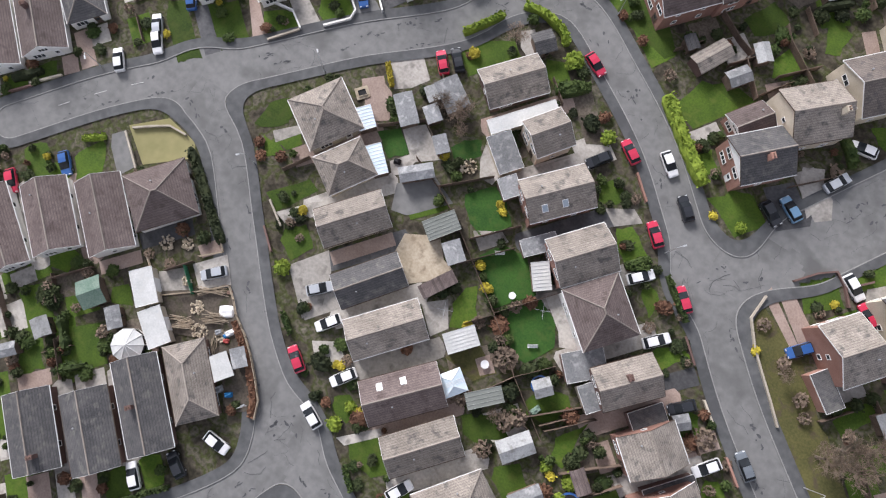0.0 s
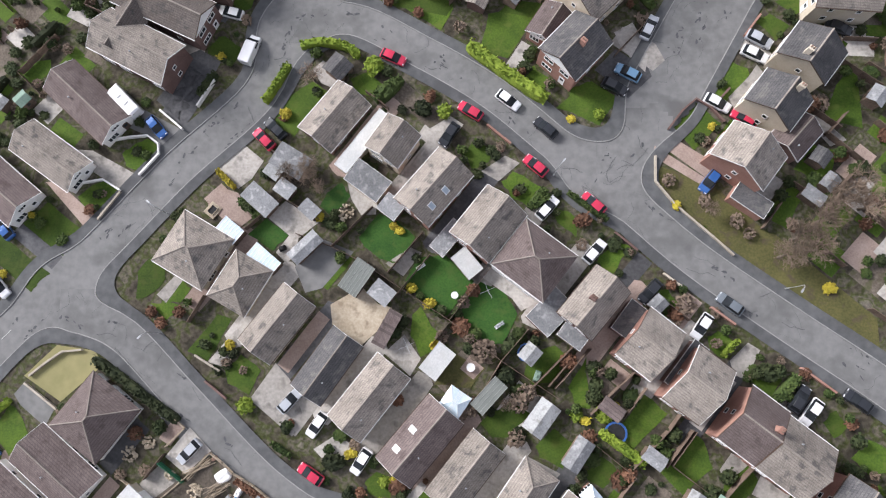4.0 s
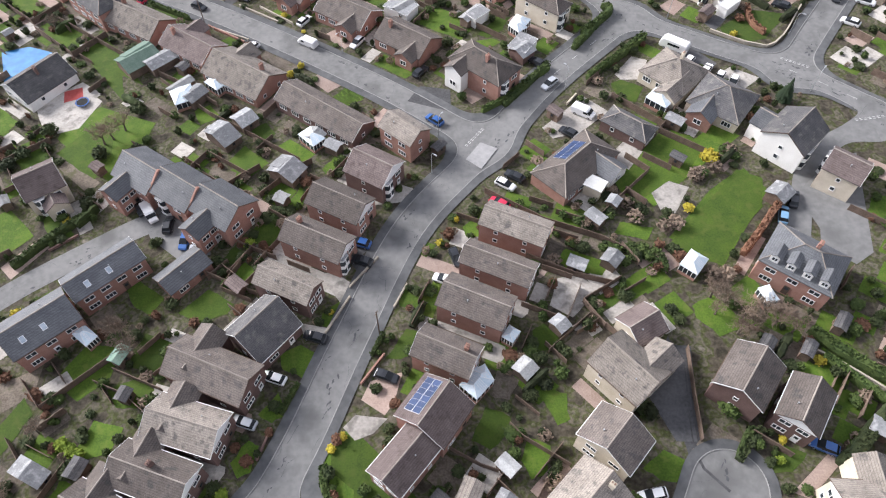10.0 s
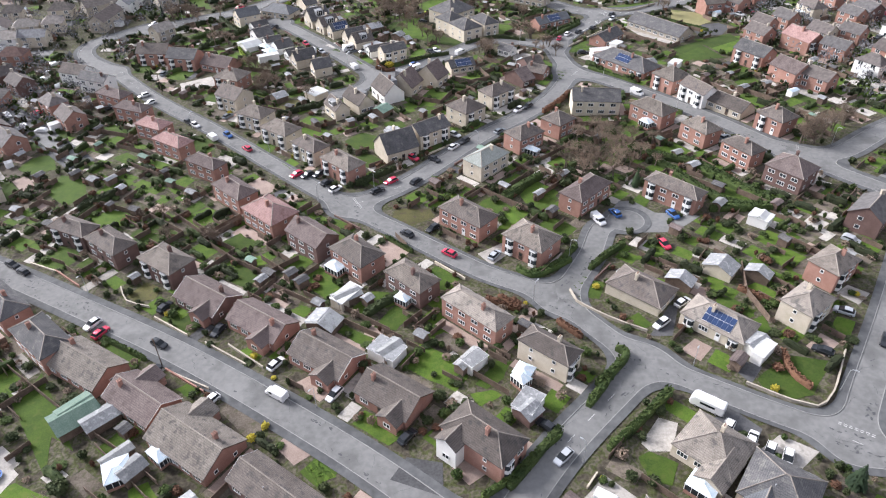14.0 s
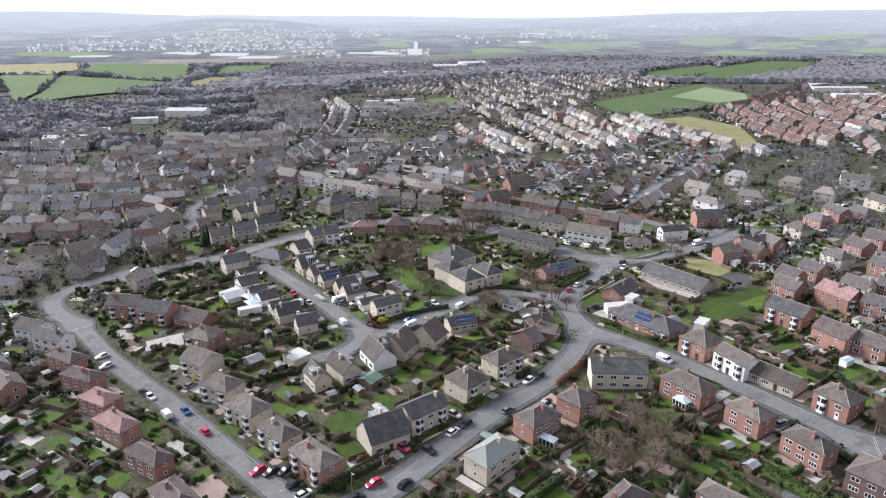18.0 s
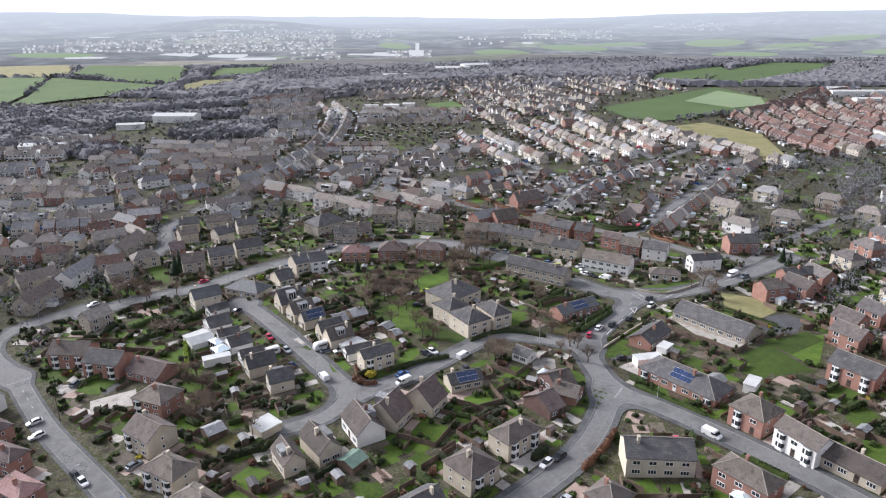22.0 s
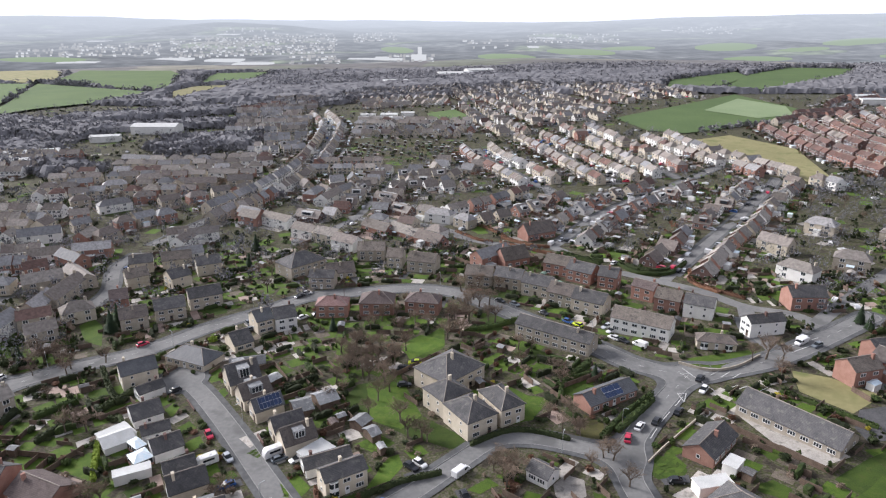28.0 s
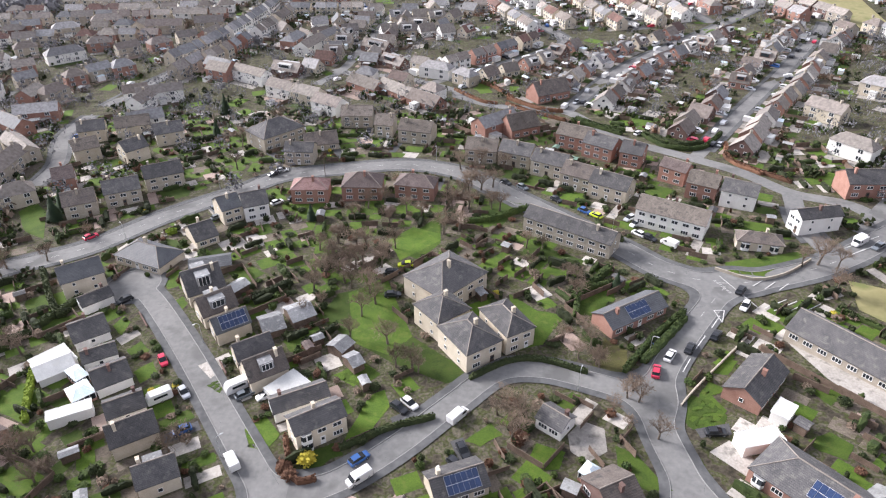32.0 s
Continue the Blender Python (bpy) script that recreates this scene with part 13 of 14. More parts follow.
# style: gap along the street, length, depth, eaves, pitch, wall weights, roof weights, gable to the street, box dormer, run of a terrace, chimneys
# walls: red, dark, buff, white, stone; roofs: grey-brown, slate, red-brown
STYLES = {
    "bung": (11.4, (7.4, 8.8), (7.2, 8.2), 2.7, 0.42, (4, 1.5, 2.4, 1.6, 0), (7, 0.6, 1), 0.1, 0.5, 1, 0.6),
    "chalet": (9.6, (8.5, 10.0), (6.6, 7.6), 3.1, 0.5, (0.9, 0.6, 5, 1.3, 1.6), (6, 2, 0.5), 0.62, 0.15, 1, 0.5),
    "link": (6.6, (6.6, 6.7), (6.4, 7.0), 4.6, 0.36, (1.8, 0.4, 3.4, 1.3, 1.4), (6, 1.5, 1), 0.0, 0.0, 2, 0.3),
    "stone": (5.6, (5.6, 5.7), (7.0, 8.0), 5.0, 0.4, (1.2, 0.3, 2.4, 3.4, 4.5), (5, 5, 0.5), 0.0, 0.04, 4, 0.9),
    "red": (6.4, (6.4, 6.5), (6.6, 7.2), 4.7, 0.36, (3, 6, 0.3, 0.2, 0), (1.5, 0.7, 4.5), 0.0, 0.0, 4, 0.5),
    "semi": (11.5, (9.0, 12.0), (7.0, 8.2), 4.9, 0.34, (2.0, 0.4, 3.4, 3.4, 2), (6, 2, 0.8), 0.1, 0.0, 1, 0.9),
    "rsemi": (14.5, (8.5, 11.0), (6.8, 7.8), 4.7, 0.34, (5, 4, 1.2, 0.8, 0), (1, 0.6, 0.8), 0.2, 0.0, 1, 0.9),
}


def town():
    r = random.Random(21)
    walls, roofs, streets, plots, fences, green, cars = (Build() for _ in range(7))
    grid = {}

    def note(x, y):
        grid.setdefault((int(x // 14), int(y // 14)), []).append((x, y))

    for h in HOUSES:
        if "front" in h:
            note(h["x"], h["y"])

    def clear(x, y, gap):
        i, j = int(x // 14), int(y // 14)
        return not in_area(x, y) and all(math.hypot(p[0] - x, p[1] - y) >= gap for a in (-1, 0, 1) for b in (-1, 0, 1) for p in grid.get((i + a, j + b), ()))

    def open_ground(x, y, gap):
        return near_road(x, y)[0] > gap and not in_area(x, y)

    def unit(x, y, ang, L, D, e, pitch, wk, rk, dormer, stack, hip):
        """One house, its ridge along ang."""
        c, s = math.cos(ang), math.sin(ang)
        z, rise, a, b = gz(x, y), D * pitch, L / 2, D / 2

        def at(u, w, h):
            return (x + u * c - w * s, y + u * s + w * c, z + h)

        walls.add(([at(-a, -b, -1), at(a, -b, -1), at(a, b, -1), at(-a, b, -1), at(-a, -b, e), at(a, -b, e), at(a, b, e), at(-a, b, e), at(-a, 0, e + rise), at(a, 0, e + rise)],
                   [(0, 1, 5, 4), (2, 3, 7, 6), (1, 2, 6, 9, 5), (3, 0, 4, 8, 7)] if not hip else [(0, 1, 5, 4), (2, 3, 7, 6), (1, 2, 6, 5), (3, 0, 4, 7)]), wk)
        # windows with white surrounds on all four walls
        for sy in (-1, 1):
            for k in range(2):
                u, w = (-0.25 + 0.5 * k) * L, sy * (b + 0.03)
                for h in ((0.9, 3.3) if e > 4 else (0.9,)):
                    walls.add(([at(u - 0.95, w, h - 0.1), at(u + 0.95, w, h - 0.1), at(u + 0.95, w, h + 1.3), at(u - 0.95, w, h + 1.3)], [(0, 1, 2, 3)]), 6)
                    for q in (-0.42, 0.42):
                        walls.add(([at(u + q - 0.34, w + sy * 0.02, h), at(u + q + 0.34, w + sy * 0.02, h), at(u + q + 0.34, w + sy * 0.02, h + 1.2), at(u + q - 0.34, w + sy * 0.02, h + 1.2)], [(0, 1, 2, 3)]), 5)
        for sx in (-1, 1):
            u = sx * (a + 0.03)
            for w, h in (((-1.6, 0.9), (1.6, 0.9), (0, 3.2)) if e < 4 else ((0.9, 1.0), (0.9, 3.4))):
                if hip and h > 3.3:
                    continue
                walls.add(([at(u, w - 0.6, h), at(u, w + 0.6, h), at(u, w + 0.6, h + 1.1), at(u, w - 0.6, h + 1.1)], [(0, 1, 2, 3)]), 6)
                walls.add(([at(u + sx * 0.02, w - 0.48, h + 0.1), at(u + sx * 0.02, w + 0.48, h + 0.1), at(u + sx * 0.02, w + 0.48, h + 1.0), at(u + sx * 0.02, w - 0.48, h + 1.0)], [(0, 1, 2, 3)]), 5)
        if dormer:
            for sy in (-1, 1):
                wd, y0, y1, zt, zb = L * r.uniform(0.18, 0.32), sy * D * 0.05, sy * D * 0.4, e + rise * 0.88, e + rise * 0.18
                u0 = r.uniform(-0.1, 0.1) * L
                walls.add(([at(u0 - wd, y1, zb), at(u0 + wd, y1, zb), at(u0 + wd, y1, zt - 0.15), at(u0 - wd, y1, zt - 0.15), at(u0 - wd, y0, zt - 0.15), at(u0 + wd, y0, zt - 0.15)], [(0, 1, 2, 3), (0, 3, 4), (1, 5, 2)]), r.choice((6, 6, 3, wk)))
                walls.add(([at(u0 - wd * 0.8, y1 + sy * 0.03, zb + 0.5), at(u0 + wd * 0.8, y1 + sy * 0.03, zb + 0.5), at(u0 + wd * 0.8, y1 + sy * 0.03, zt - 0.4), at(u0 - wd * 0.8, y1 + sy * 0.03, zt - 0.4)], [(0, 1, 2, 3)]), 5)
                w0, w1 = y0, y1 + sy * 0.2
                roofs.add(([at(u0 - wd - 0.1, w0, zt), at(u0 + wd + 0.1, w0, zt), at(u0 + wd + 0.1, w1, zt - 0.08), at(u0 - wd - 0.1, w1, zt - 0.08), at(u0 + wd + 0.1, w1, zt - 0.25), at(u0 - wd - 0.1, w1, zt - 0.25)], [(0, 1, 2, 3), (3, 2, 4, 5)]), 3)
        # a flat-roofed lean-to, garage or sun room on one side
        if r.random() < 0.5:
            sy = r.choice((-1, 1))
            u0 = r.uniform(-0.4, 0.0) * L
            u1, d0, hh = min(u0 + r.uniform(2.6, 4.4), a), r.uniform(2.2, 3.6), r.uniform(2.2, 2.6)
            w0, w1 = sorted((sy * b, sy * (b + d0)))
            walls.add(([at(u0, w0, -0.6), at(u1, w0, -0.6), at(u1, w1, -0.6), at(u0, w1, -0.6), at(u0, w0, hh), at(u1, w0, hh), at(u1, w1, hh), at(u0, w1, hh)], [(0, 1, 5, 4), (1, 2, 6, 5), (2, 3, 7, 6), (3, 0, 4, 7)]), r.choice((wk, 3, 6)))
            roofs.add(([at(u, w, h) for h in (hh + 0.02, hh + 0.16) for u, w in ((u0 - 0.1, w0 - 0.1), (u1 + 0.1, w0 - 0.1), (u1 + 0.1, w1 + 0.1), (u0 - 0.1, w1 + 0.1))], [(0, 1, 5, 4), (1, 2, 6, 5), (2, 3, 7, 6), (3, 0, 4, 7), (4, 5, 6, 7)]), r.choice((3, 3, 4, 4, 5)))
        o, t = (0.05 if L < 7 else 0.3), 0.16
        a, b, e2 = a + o, b + 0.3, e - 0.1
        hp = D * 0.45 if hip else 0
        roofs.add(([at(-a, -b, e2), at(a, -b, e2), at(a, b, e2), at(-a, b, e2), at(-a + hp, 0, e + rise + t), at(a - hp, 0, e + rise + t)],
                   [(0, 1, 5, 4), (2, 3, 4, 5), (1, 2, 5), (3, 0, 4)] if hip else [(0, 1, 5, 4), (2, 3, 4, 5)]), rk)
        # pale ridge tiles
        roofs.add(([at(-a + hp, -0.16, e + rise + t - 0.04), at(a - hp, -0.16, e + rise + t - 0.04), at(a - hp, 0, e + rise + t + 0.08), at(-a + hp, 0, e + rise + t + 0.08), at(-a + hp, 0.16, e + rise + t - 0.04), at(a - hp, 0.16, e + rise + t - 0.04)], [(0, 1, 2, 3), (3, 2, 5, 4)]), 6)
        if stack:
            q, h0 = at(L * r.choice((-0.42, 0.42, 0.3)), 0, 0), e + rise - 0.3
            roofs.box(q[0] - 0.45, q[0] + 0.45, q[1] - 0.32, q[1] + 0.32, z + h0, z + h0 + 1.5, mat=7)

    def vehicle(x, y, a):
        c, s, z, i = math.cos(a), math.sin(a), gz(x, y), r.choice((0, 0, 0, 1, 1, 2, 2, 3, 4))
        van = i == 0 and r.random() < 0.25
        pts = [(-2.4, 0.25), (2.3, 0.25), (2.3, 1.0), (1.6, 2.0), (-2.4, 2.1)] if van else [(-2.1, 0.25), (2.1, 0.25), (2.1, 0.75), (1.1, 0.92), (0.5, 1.45), (-1.4, 1.45), (-2.05, 0.95)]
        k = len(pts)
        v = [(x + u * c - w * s, y + u * s + w * c, z + 0.1 + h) for w in (-0.87, 0.87) for u, h in pts]
        cars.add((v, [tuple(range(k - 1, -1, -1)), tuple(range(k, 2 * k))] + [(j, (j + 1) % k, k + (j + 1) % k, k + j) for j in range(k)]), i)
        if not van:
            for w in (-0.885, 0.885):
                cars.add(([(x + u * c - w * s, y + u * s + w * c, z + 0.1 + h) for u, h in ((-1.75, 0.98), (0.95, 0.95), (0.45, 1.36), (-1.35, 1.36))], [(0, 1, 2, 3)]), 5)

    def sheet(x, y, ang, lx, ly, k, up):
        c, s = math.cos(ang), math.sin(ang)
        q = [(x + u * c - w * s, y + u * s + w * c) for u, w in ((-lx, -ly), (lx, -ly), (lx, ly), (-lx, ly))]
        if all(open_ground(px, py, 1.0) for px, py in q):
            plots.add(([(px, py, gz(px, py) + up) for px, py in q], [(0, 1, 2, 3)]), k)
            return True

    def bush(x, y, size, k, n=12):
        z = gz(x, y)
        for _ in range(n):
            p = Vector((x + r.gauss(0, size * 0.42), y + r.gauss(0, size * 0.42), z + size * r.uniform(0.1, 0.95)))
            q = Euler((r.uniform(-1.3, 1.3), r.uniform(-1.3, 1.3), r.uniform(0, 6.3))).to_matrix()
            w = size * r.uniform(0.18, 0.36)
            green.add(([tuple(p + q @ Vector(o)) for o in ((-w, -w * 0.7, 0), (w, -w * 0.7, 0), (w * 0.7, w * 0.8, 0.1), (-w * 0.7, w * 0.8, 0))], [(0, 1, 2, 3)]), k)

    def garden(p, ang, out, wide, deep):
        """The plot behind a house: yard, lawn or beds, side fence, shed, hedge and bushes."""
        d = Vector((math.cos(out), math.sin(out)))
        n = Vector((-d.y, d.x))
        half = wide / 2
        q = p + d * 2.2
        sheet(q.x, q.y, out, 2.1, half - 0.3, r.choice((1, 1, 2, 3, 0)), 0.06)
        q = p + d * (4.4 + (deep - 4.4) / 2)
        sheet(q.x, q.y, out, (deep - 4.8) / 2, half - 0.5, r.choices((0, 2, 3, 4, 1), (3.2, 2, 1, 1.6, 0.7))[0], 0.08)
        for sg in (-1, 1):
            a, b = p + n * sg * half, p + n * sg * half + d * deep
            if r.random() < 0.62 and open_ground(b.x, b.y, 2):
                if r.random() < 0.65:
                    v, h, w = [], r.uniform(1.0, 1.8), n * 0.06
                    for o in (a, b):
                        for k in (-1, 1):
                            for z in (-0.1, h):
                                v.append((o.x + w.x * k, o.y + w.y * k, gz(o.x, o.y) + z))
                    fences.add((v, [(0, 1, 5, 4), (2, 6, 7, 3), (1, 3, 7, 5), (0, 2, 3, 1), (4, 5, 7, 6)]))
                else:
                    k = r.choice((0, 1, 1, 3))
                    for t in range(int(deep / 1.6)):
                        o = a + d * (t * 1.6)
                        bush(o.x, o.y, r.uniform(1.3, 2.2), k, 7)
        q = p + d * (deep - 1.6) + n * r.uniform(-0.3, 0.3) * wide
        if r.random() < 0.62 and open_ground(q.x, q.y, 4) and clear(q.x, q.y, 5.0):
            c, s, lx, ly, h, z = math.cos(out), math.sin(out), r.uniform(0.9, 1.8), r.uniform(0.9, 1.5), r.uniform(1.8, 2.2), gz(q.x, q.y)

            def at(u, w, k):
                return (q.x + u * c - w * s, q.y + u * s + w * c, z + k)
            walls.add(([at(u, w, k) for k in (-0.3, h) for u, w in ((-lx, -ly), (lx, -ly), (lx, ly), (-lx, ly))], [(0, 1, 5, 4), (1, 2, 6, 5), (2, 3, 7, 6), (3, 0, 4, 7)]), r.choice((7, 7, 3, 6)))
            roofs.add(([at(u, w, k) for u, w, k in ((-lx - 0.1, -ly - 0.1, h), (lx + 0.1, -ly - 0.1, h), (lx + 0.1, ly + 0.1, h), (-lx - 0.1, ly + 0.1, h), (-lx - 0.1, 0, h + 0.5), (lx + 0.1, 0, h + 0.5))], [(0, 1, 5, 4), (2, 3, 4, 5), (1, 2, 5), (3, 0, 4)]), r.choice((3, 3, 0, 4, 5)))
        for _ in range(r.choice((1, 2, 3, 4))):
            q = p + d * r.uniform(0.3, 1.0) * deep + n * r.choice((-1, 1)) * wide * r.uniform(0.25, 0.5)
            if open_ground(q.x, q.y, 2.2):
                bush(q.x, q.y, r.uniform(1.2, 3.0), r.choices((0, 1, 2, 3), (1.6, 2.6, 3.4, 1))[0], 11)

    def street(style, *pts, sides=(-1, 1), back=9.0, half=2.6, lane=True, reach=11.5):
        """Houses along both sides of a line, each with its plot behind."""
        gap, ls, ds, e, pitch, ww, rw, gable, dorm, run, stacks = STYLES[style]
        line = smooth_line(pts, 1.0)
        if lane:
            keep = [p for p in line[::4] if near_road(p.x, p.y)[0] > 2.0 and not in_area(p.x, p.y)]
            if len(keep) > 2 and max((b - a).length for a, b in zip(keep, keep[1:])) < 9:
                streets.add(ribbon(keep, [-half - 1.7, -half - 0.1], [0.06, 0.1]), 1)
                streets.add(ribbon(keep, [-half, half], [0.09, 0.09]), 0)
                streets.add(ribbon(keep, [half + 0.1, half + 1.7], [0.1, 0.06]), 1)
        for sg in sides:
            at, made, wk, rk = gap * r.uniform(0.5, 1.0), 0, 0, 0
            end = r.uniform(0.4, 0.6)
            while at < len(line) - gap * 0.4:
                i = int(at)
                w = (line[min(i + 2, len(line) - 1)] - line[max(i - 2, 0)]).normalized()
                s = Vector((w.y, -w.x)) * sg
                L, D = r.uniform(*ls), r.uniform(*ds)
                turned = r.random() < gable
                if turned and D > gap - 1.4:
                    D = gap - 1.4
                p = line[i] + s * (reach + (0.0 if run > 1 else r.uniform(-1.5, 1.5))) + w * (0.0 if run > 1 else r.uniform(-0.9, 0.9))
                if run == 1 or made % run == 0:
                    wk, rk = r.choices((0, 1, 2, 3, 4), ww)[0], r.choices((0, 1, 2), rw)[0] if style != "rsemi" else 9
                at += gap
                made += 1
                if run > 1 and made % run == 0:
                    at += 3.2
                if r.random() < 0.05 or not clear(p.x, p.y, min(gap * 0.82, 9.2)) or near_road(p.x, p.y)[0] < 4.6:
                    continue
                ang = math.atan2(w.y, w.x) + (r.gauss(0, 0.06) if run == 1 else 0.0)
                hip = run == 1 and not turned and e > 4 and r.random() < 0.45
                unit(p.x, p.y, ang + (math.pi / 2 if turned else 0), L, D, e + r.uniform(-0.15, 0.15) * (run == 1), pitch, wk, rk, r.random() < dorm, r.random() < stacks, hip)
                note(p.x, p.y)
                out = math.atan2(s.y, s.x)
                reachback = (L if turned else D) / 2
                q = p + s * (reachback + 0.3)
                garden(q, ang, out, gap * 0.96, back)
                # in front: a small lawn or a drive with a car
                depth = reach - reachback - half - 2.0
                if depth > 1.5:
                    f = p - s * (reachback + depth / 2)
                    sheet(f.x + w.x * gap * 0.22, f.y + w.y * gap * 0.22, out, depth / 2, gap * 0.22, r.choices((0, 2, 1, 4), (4, 1, 1, 1))[0], 0.07)
                    f2 = f - w * gap * 0.27
                    sheet(f2.x, f2.y, out, depth / 2, gap * 0.2, r.choice((1, 1, 3)), 0.07)
                    if depth > 2.6 and r.random() < 0.5 and open_ground(f2.x, f2.y, 1.5):
                        vehicle(f2.x, f2.y, out + r.choice((0, math.pi)))
                    if r.random() < 0.5:
                        f3 = f + s * -depth * 0.5
                        bush(f3.x, f3.y, r.uniform(0.9, 1.6), r.choice((0, 1, 3)), 7)
                if r.random() < 0.3:
                    f = line[i] + s * (half - 1.0)
                    if not in_area(f.x, f.y):
                        vehicle(f.x, f.y, ang)

    def lot(style, x, y, turn, long, wk):
        """One house of its own, with a plot behind it."""
        gap, ls, ds, e, pitch, ww, rw, gable, dorm, run, stacks = STYLES[style]
        if not clear(x, y, 6.5) or near_road(x, y)[0] < 3.0:
            return
        a, D = radians(turn), r.uniform(*ds)
        unit(x, y, a, long, D, e, pitch, wk, r.choices((0, 1, 2), rw)[0] if style != "rsemi" else 9, r.random() < dorm, r.random() < stacks, run == 1 and e > 4 and r.random() < 0.3)
        note(x, y)
        s = Vector((math.sin(a), -math.cos(a))) * r.choice((-1, 1))
        garden(Vector((x, y)) + s * (D / 2 + 0.3), a, math.atan2(s.y, s.x), max(8.0, long), 9.0)
        f = Vector((x, y)) - s * (D / 2 + 2.4)
        sheet(f.x, f.y, a, long * 0.4, 2.0, r.choice((0, 1, 3)), 0.07)

    # houses between the top road and the estate
    lot("stone", -106, 409, -30, 15.8, 0)
    lot("stone", -104, 402, -27, 12.8, 0)
    lot("semi", -88, 397, -34, 19.8, 3)
    lot("semi", -69, 376, -31, 14.0, 3)
    lot("semi", -56, 367, -31, 13.3, 2)
    lot("semi", -45, 354, -34, 13.8, 3)
    lot("bung", -73, 407, -24, 15.1, 1)
    lot("bung", -50, 398, -42, 20.0, 0)
    lot("bung", -33, 383, -41, 18.0, 0)
    lot("bung", -18, 374, -46, 20.0, 0)
    lot("bung", -5, 359, -43, 16.1, 0)
    lot("bung", -33, 441, -35, 16.5, 1)
    lot("bung", -22, 414, -43, 14.4, 1)
    lot("semi", -1, 398, -24, 15.1, 3)
    lot("chalet", -29, 470, 25, 9.4, 3)
    lot("chalet", -18, 470, 10, 8.8, 2)
    lot("chalet", -8, 468, 26, 8.9, 3)
    lot("chalet", 3, 465, 27, 8.5, 3)
    lot("chalet", -26, 502, 12, 8.8, 2)
    lot("chalet", -12, 500, 10, 9.6, 2)
    lot("semi", -68, 443, 70, 20.0, 3)
    lot("semi", -62, 458, 64, 16.9, 2)
    lot("semi", -79, 453, 73, 15.7, 0)
    lot("semi", -144, 370, 17, 8.7, 3)
    lot("semi", -134, 374, 24, 10.3, 3)
    lot("semi", -127, 362, 81, 11.5, 3)
    lot("semi", -194, 433, 40, 18.5, 3)
    lot("semi", -138, 410, 14, 12.0, 3)
    lot("semi", -172, 376, 61, 12.0, 4)
    lot("semi", -180, 373, 84, 11.4, 0)
    lot("stone", -125, 407, 76, 12.4, 4)
    lot("stone", -122, 416, 78, 12.9, 4)
    lot("stone", -121, 426, 84, 15.3, 4)
    lot("semi", -165, 406, 48, 11.0, 4)
    lot("semi", -155, 411, 39, 10.7, 0)
    lot("semi", -172, 397, 41, 9.6, 0)
    lot("semi", -204, 412, 33, 9.8, 0)
    lot("semi", -219, 442, 34, 11.2, 4)
    lot("semi", -184, 452, 18, 12.6, 0)
    lot("semi", -165, 442, 42, 11.8, 4)
    lot("semi", -151, 450, 43, 11.8, 0)
    lot("stone", -160, 485, 9, 20.0, 4)
    lot("stone", -136, 491, 15, 16.0, 4)
    lot("semi", -140, 462, 35, 10.9, 2)
    lot("semi", -241, 486, 21, 14.7, 0)
    lot("semi", -216, 481, 26, 14.6, 4)
    lot("semi", -200, 499, 19, 17.1, 0)
    lot("semi", -128, 467, 73, 14.2, 0)
    lot("semi", -169, 338, -33, 16.8, 0)
    lot("semi", -154, 315, -43, 20.0, 4)
    lot("semi", -194, 394, 45, 9.3, 4)
    lot("semi", 22, 328, 39, 17.3, 0)
    lot("bung", -12, 389, -69, 17.5, 0)
    lot("semi", 97, 295, -54, 10.2, 0)
    # terraces, shops and flats of the old town by the top road
    lot("stone", -159, 234, 84, 19.2, 4)
    lot("stone", -170, 254, 45, 16.3, 4)
    lot("stone", -157, 261, 86, 22.1, 3)
    lot("stone", -151, 297, 89, 22.9, 4)
    lot("stone", -166, 309, 33, 15.0, 4)
    lot("stone", -153, 283, 94, 15.5, 4)
    lot("semi", -142, 303, 64, 9.9, 0)
    lot("semi", -145, 331, 32, 10.0, 3)
    lot("semi", -126, 316, 44, 10.7, 4)
    lot("semi", -185, 344, 20, 15.8, 3)
    lot("semi", -166, 351, 18, 16.6, 0)
    lot("stone", -143, 356, 25, 18.2, 4)
    lot("semi", -117, 341, 29, 13.2, 3)
    lot("semi", -123, 373, 27, 19.0, 3)
    lot("stone", -205, 375, 24, 19.4, 3)
    lot("semi", -179, 326, 34, 9.4, 0)
    lot("semi", -148, 272, 27, 11.0, 4)
    lot("semi", -135, 277, 37, 11.1, 2)
    lot("semi", -139, 260, 38, 9.8, 4)
    lot("semi", -126, 213, 56, 9.0, 4)
    # the brick houses on the eastern slope and their two streets
    for lane in ((((109, 236), (138, 264), (186, 304), (218, 322), (256, 339))), (((123, 209), (146, 226), (171, 243), (208, 263)))):
        line = [p for p in smooth_line(lane, 3.0) if near_road(p.x, p.y)[0] > 1.0]
        streets.add(ribbon(line, [-2.7, 2.7], [0.07, 0.07]), 0)
    lot("rsemi", 116, 211, -60, 10.4, 0)
    lot("rsemi", 129, 217, -63, 10.4, 0)
    lot("rsemi", 141, 227, -72, 10.3, 0)
    lot("rsemi", 161, 243, -72, 9.8, 2)
    lot("rsemi", 176, 255, -73, 10.6, 0)
    lot("rsemi", 192, 268, -81, 12.7, 0)
    lot("rsemi", 130, 187, -62, 8.3, 0)
    lot("rsemi", 141, 192, -64, 8.5, 0)
    lot("rsemi", 157, 204, -73, 10.2, 2)
    lot("rsemi", 172, 215, -75, 9.4, 0)
    lot("rsemi", 134, 164, -53, 13.0, 3)
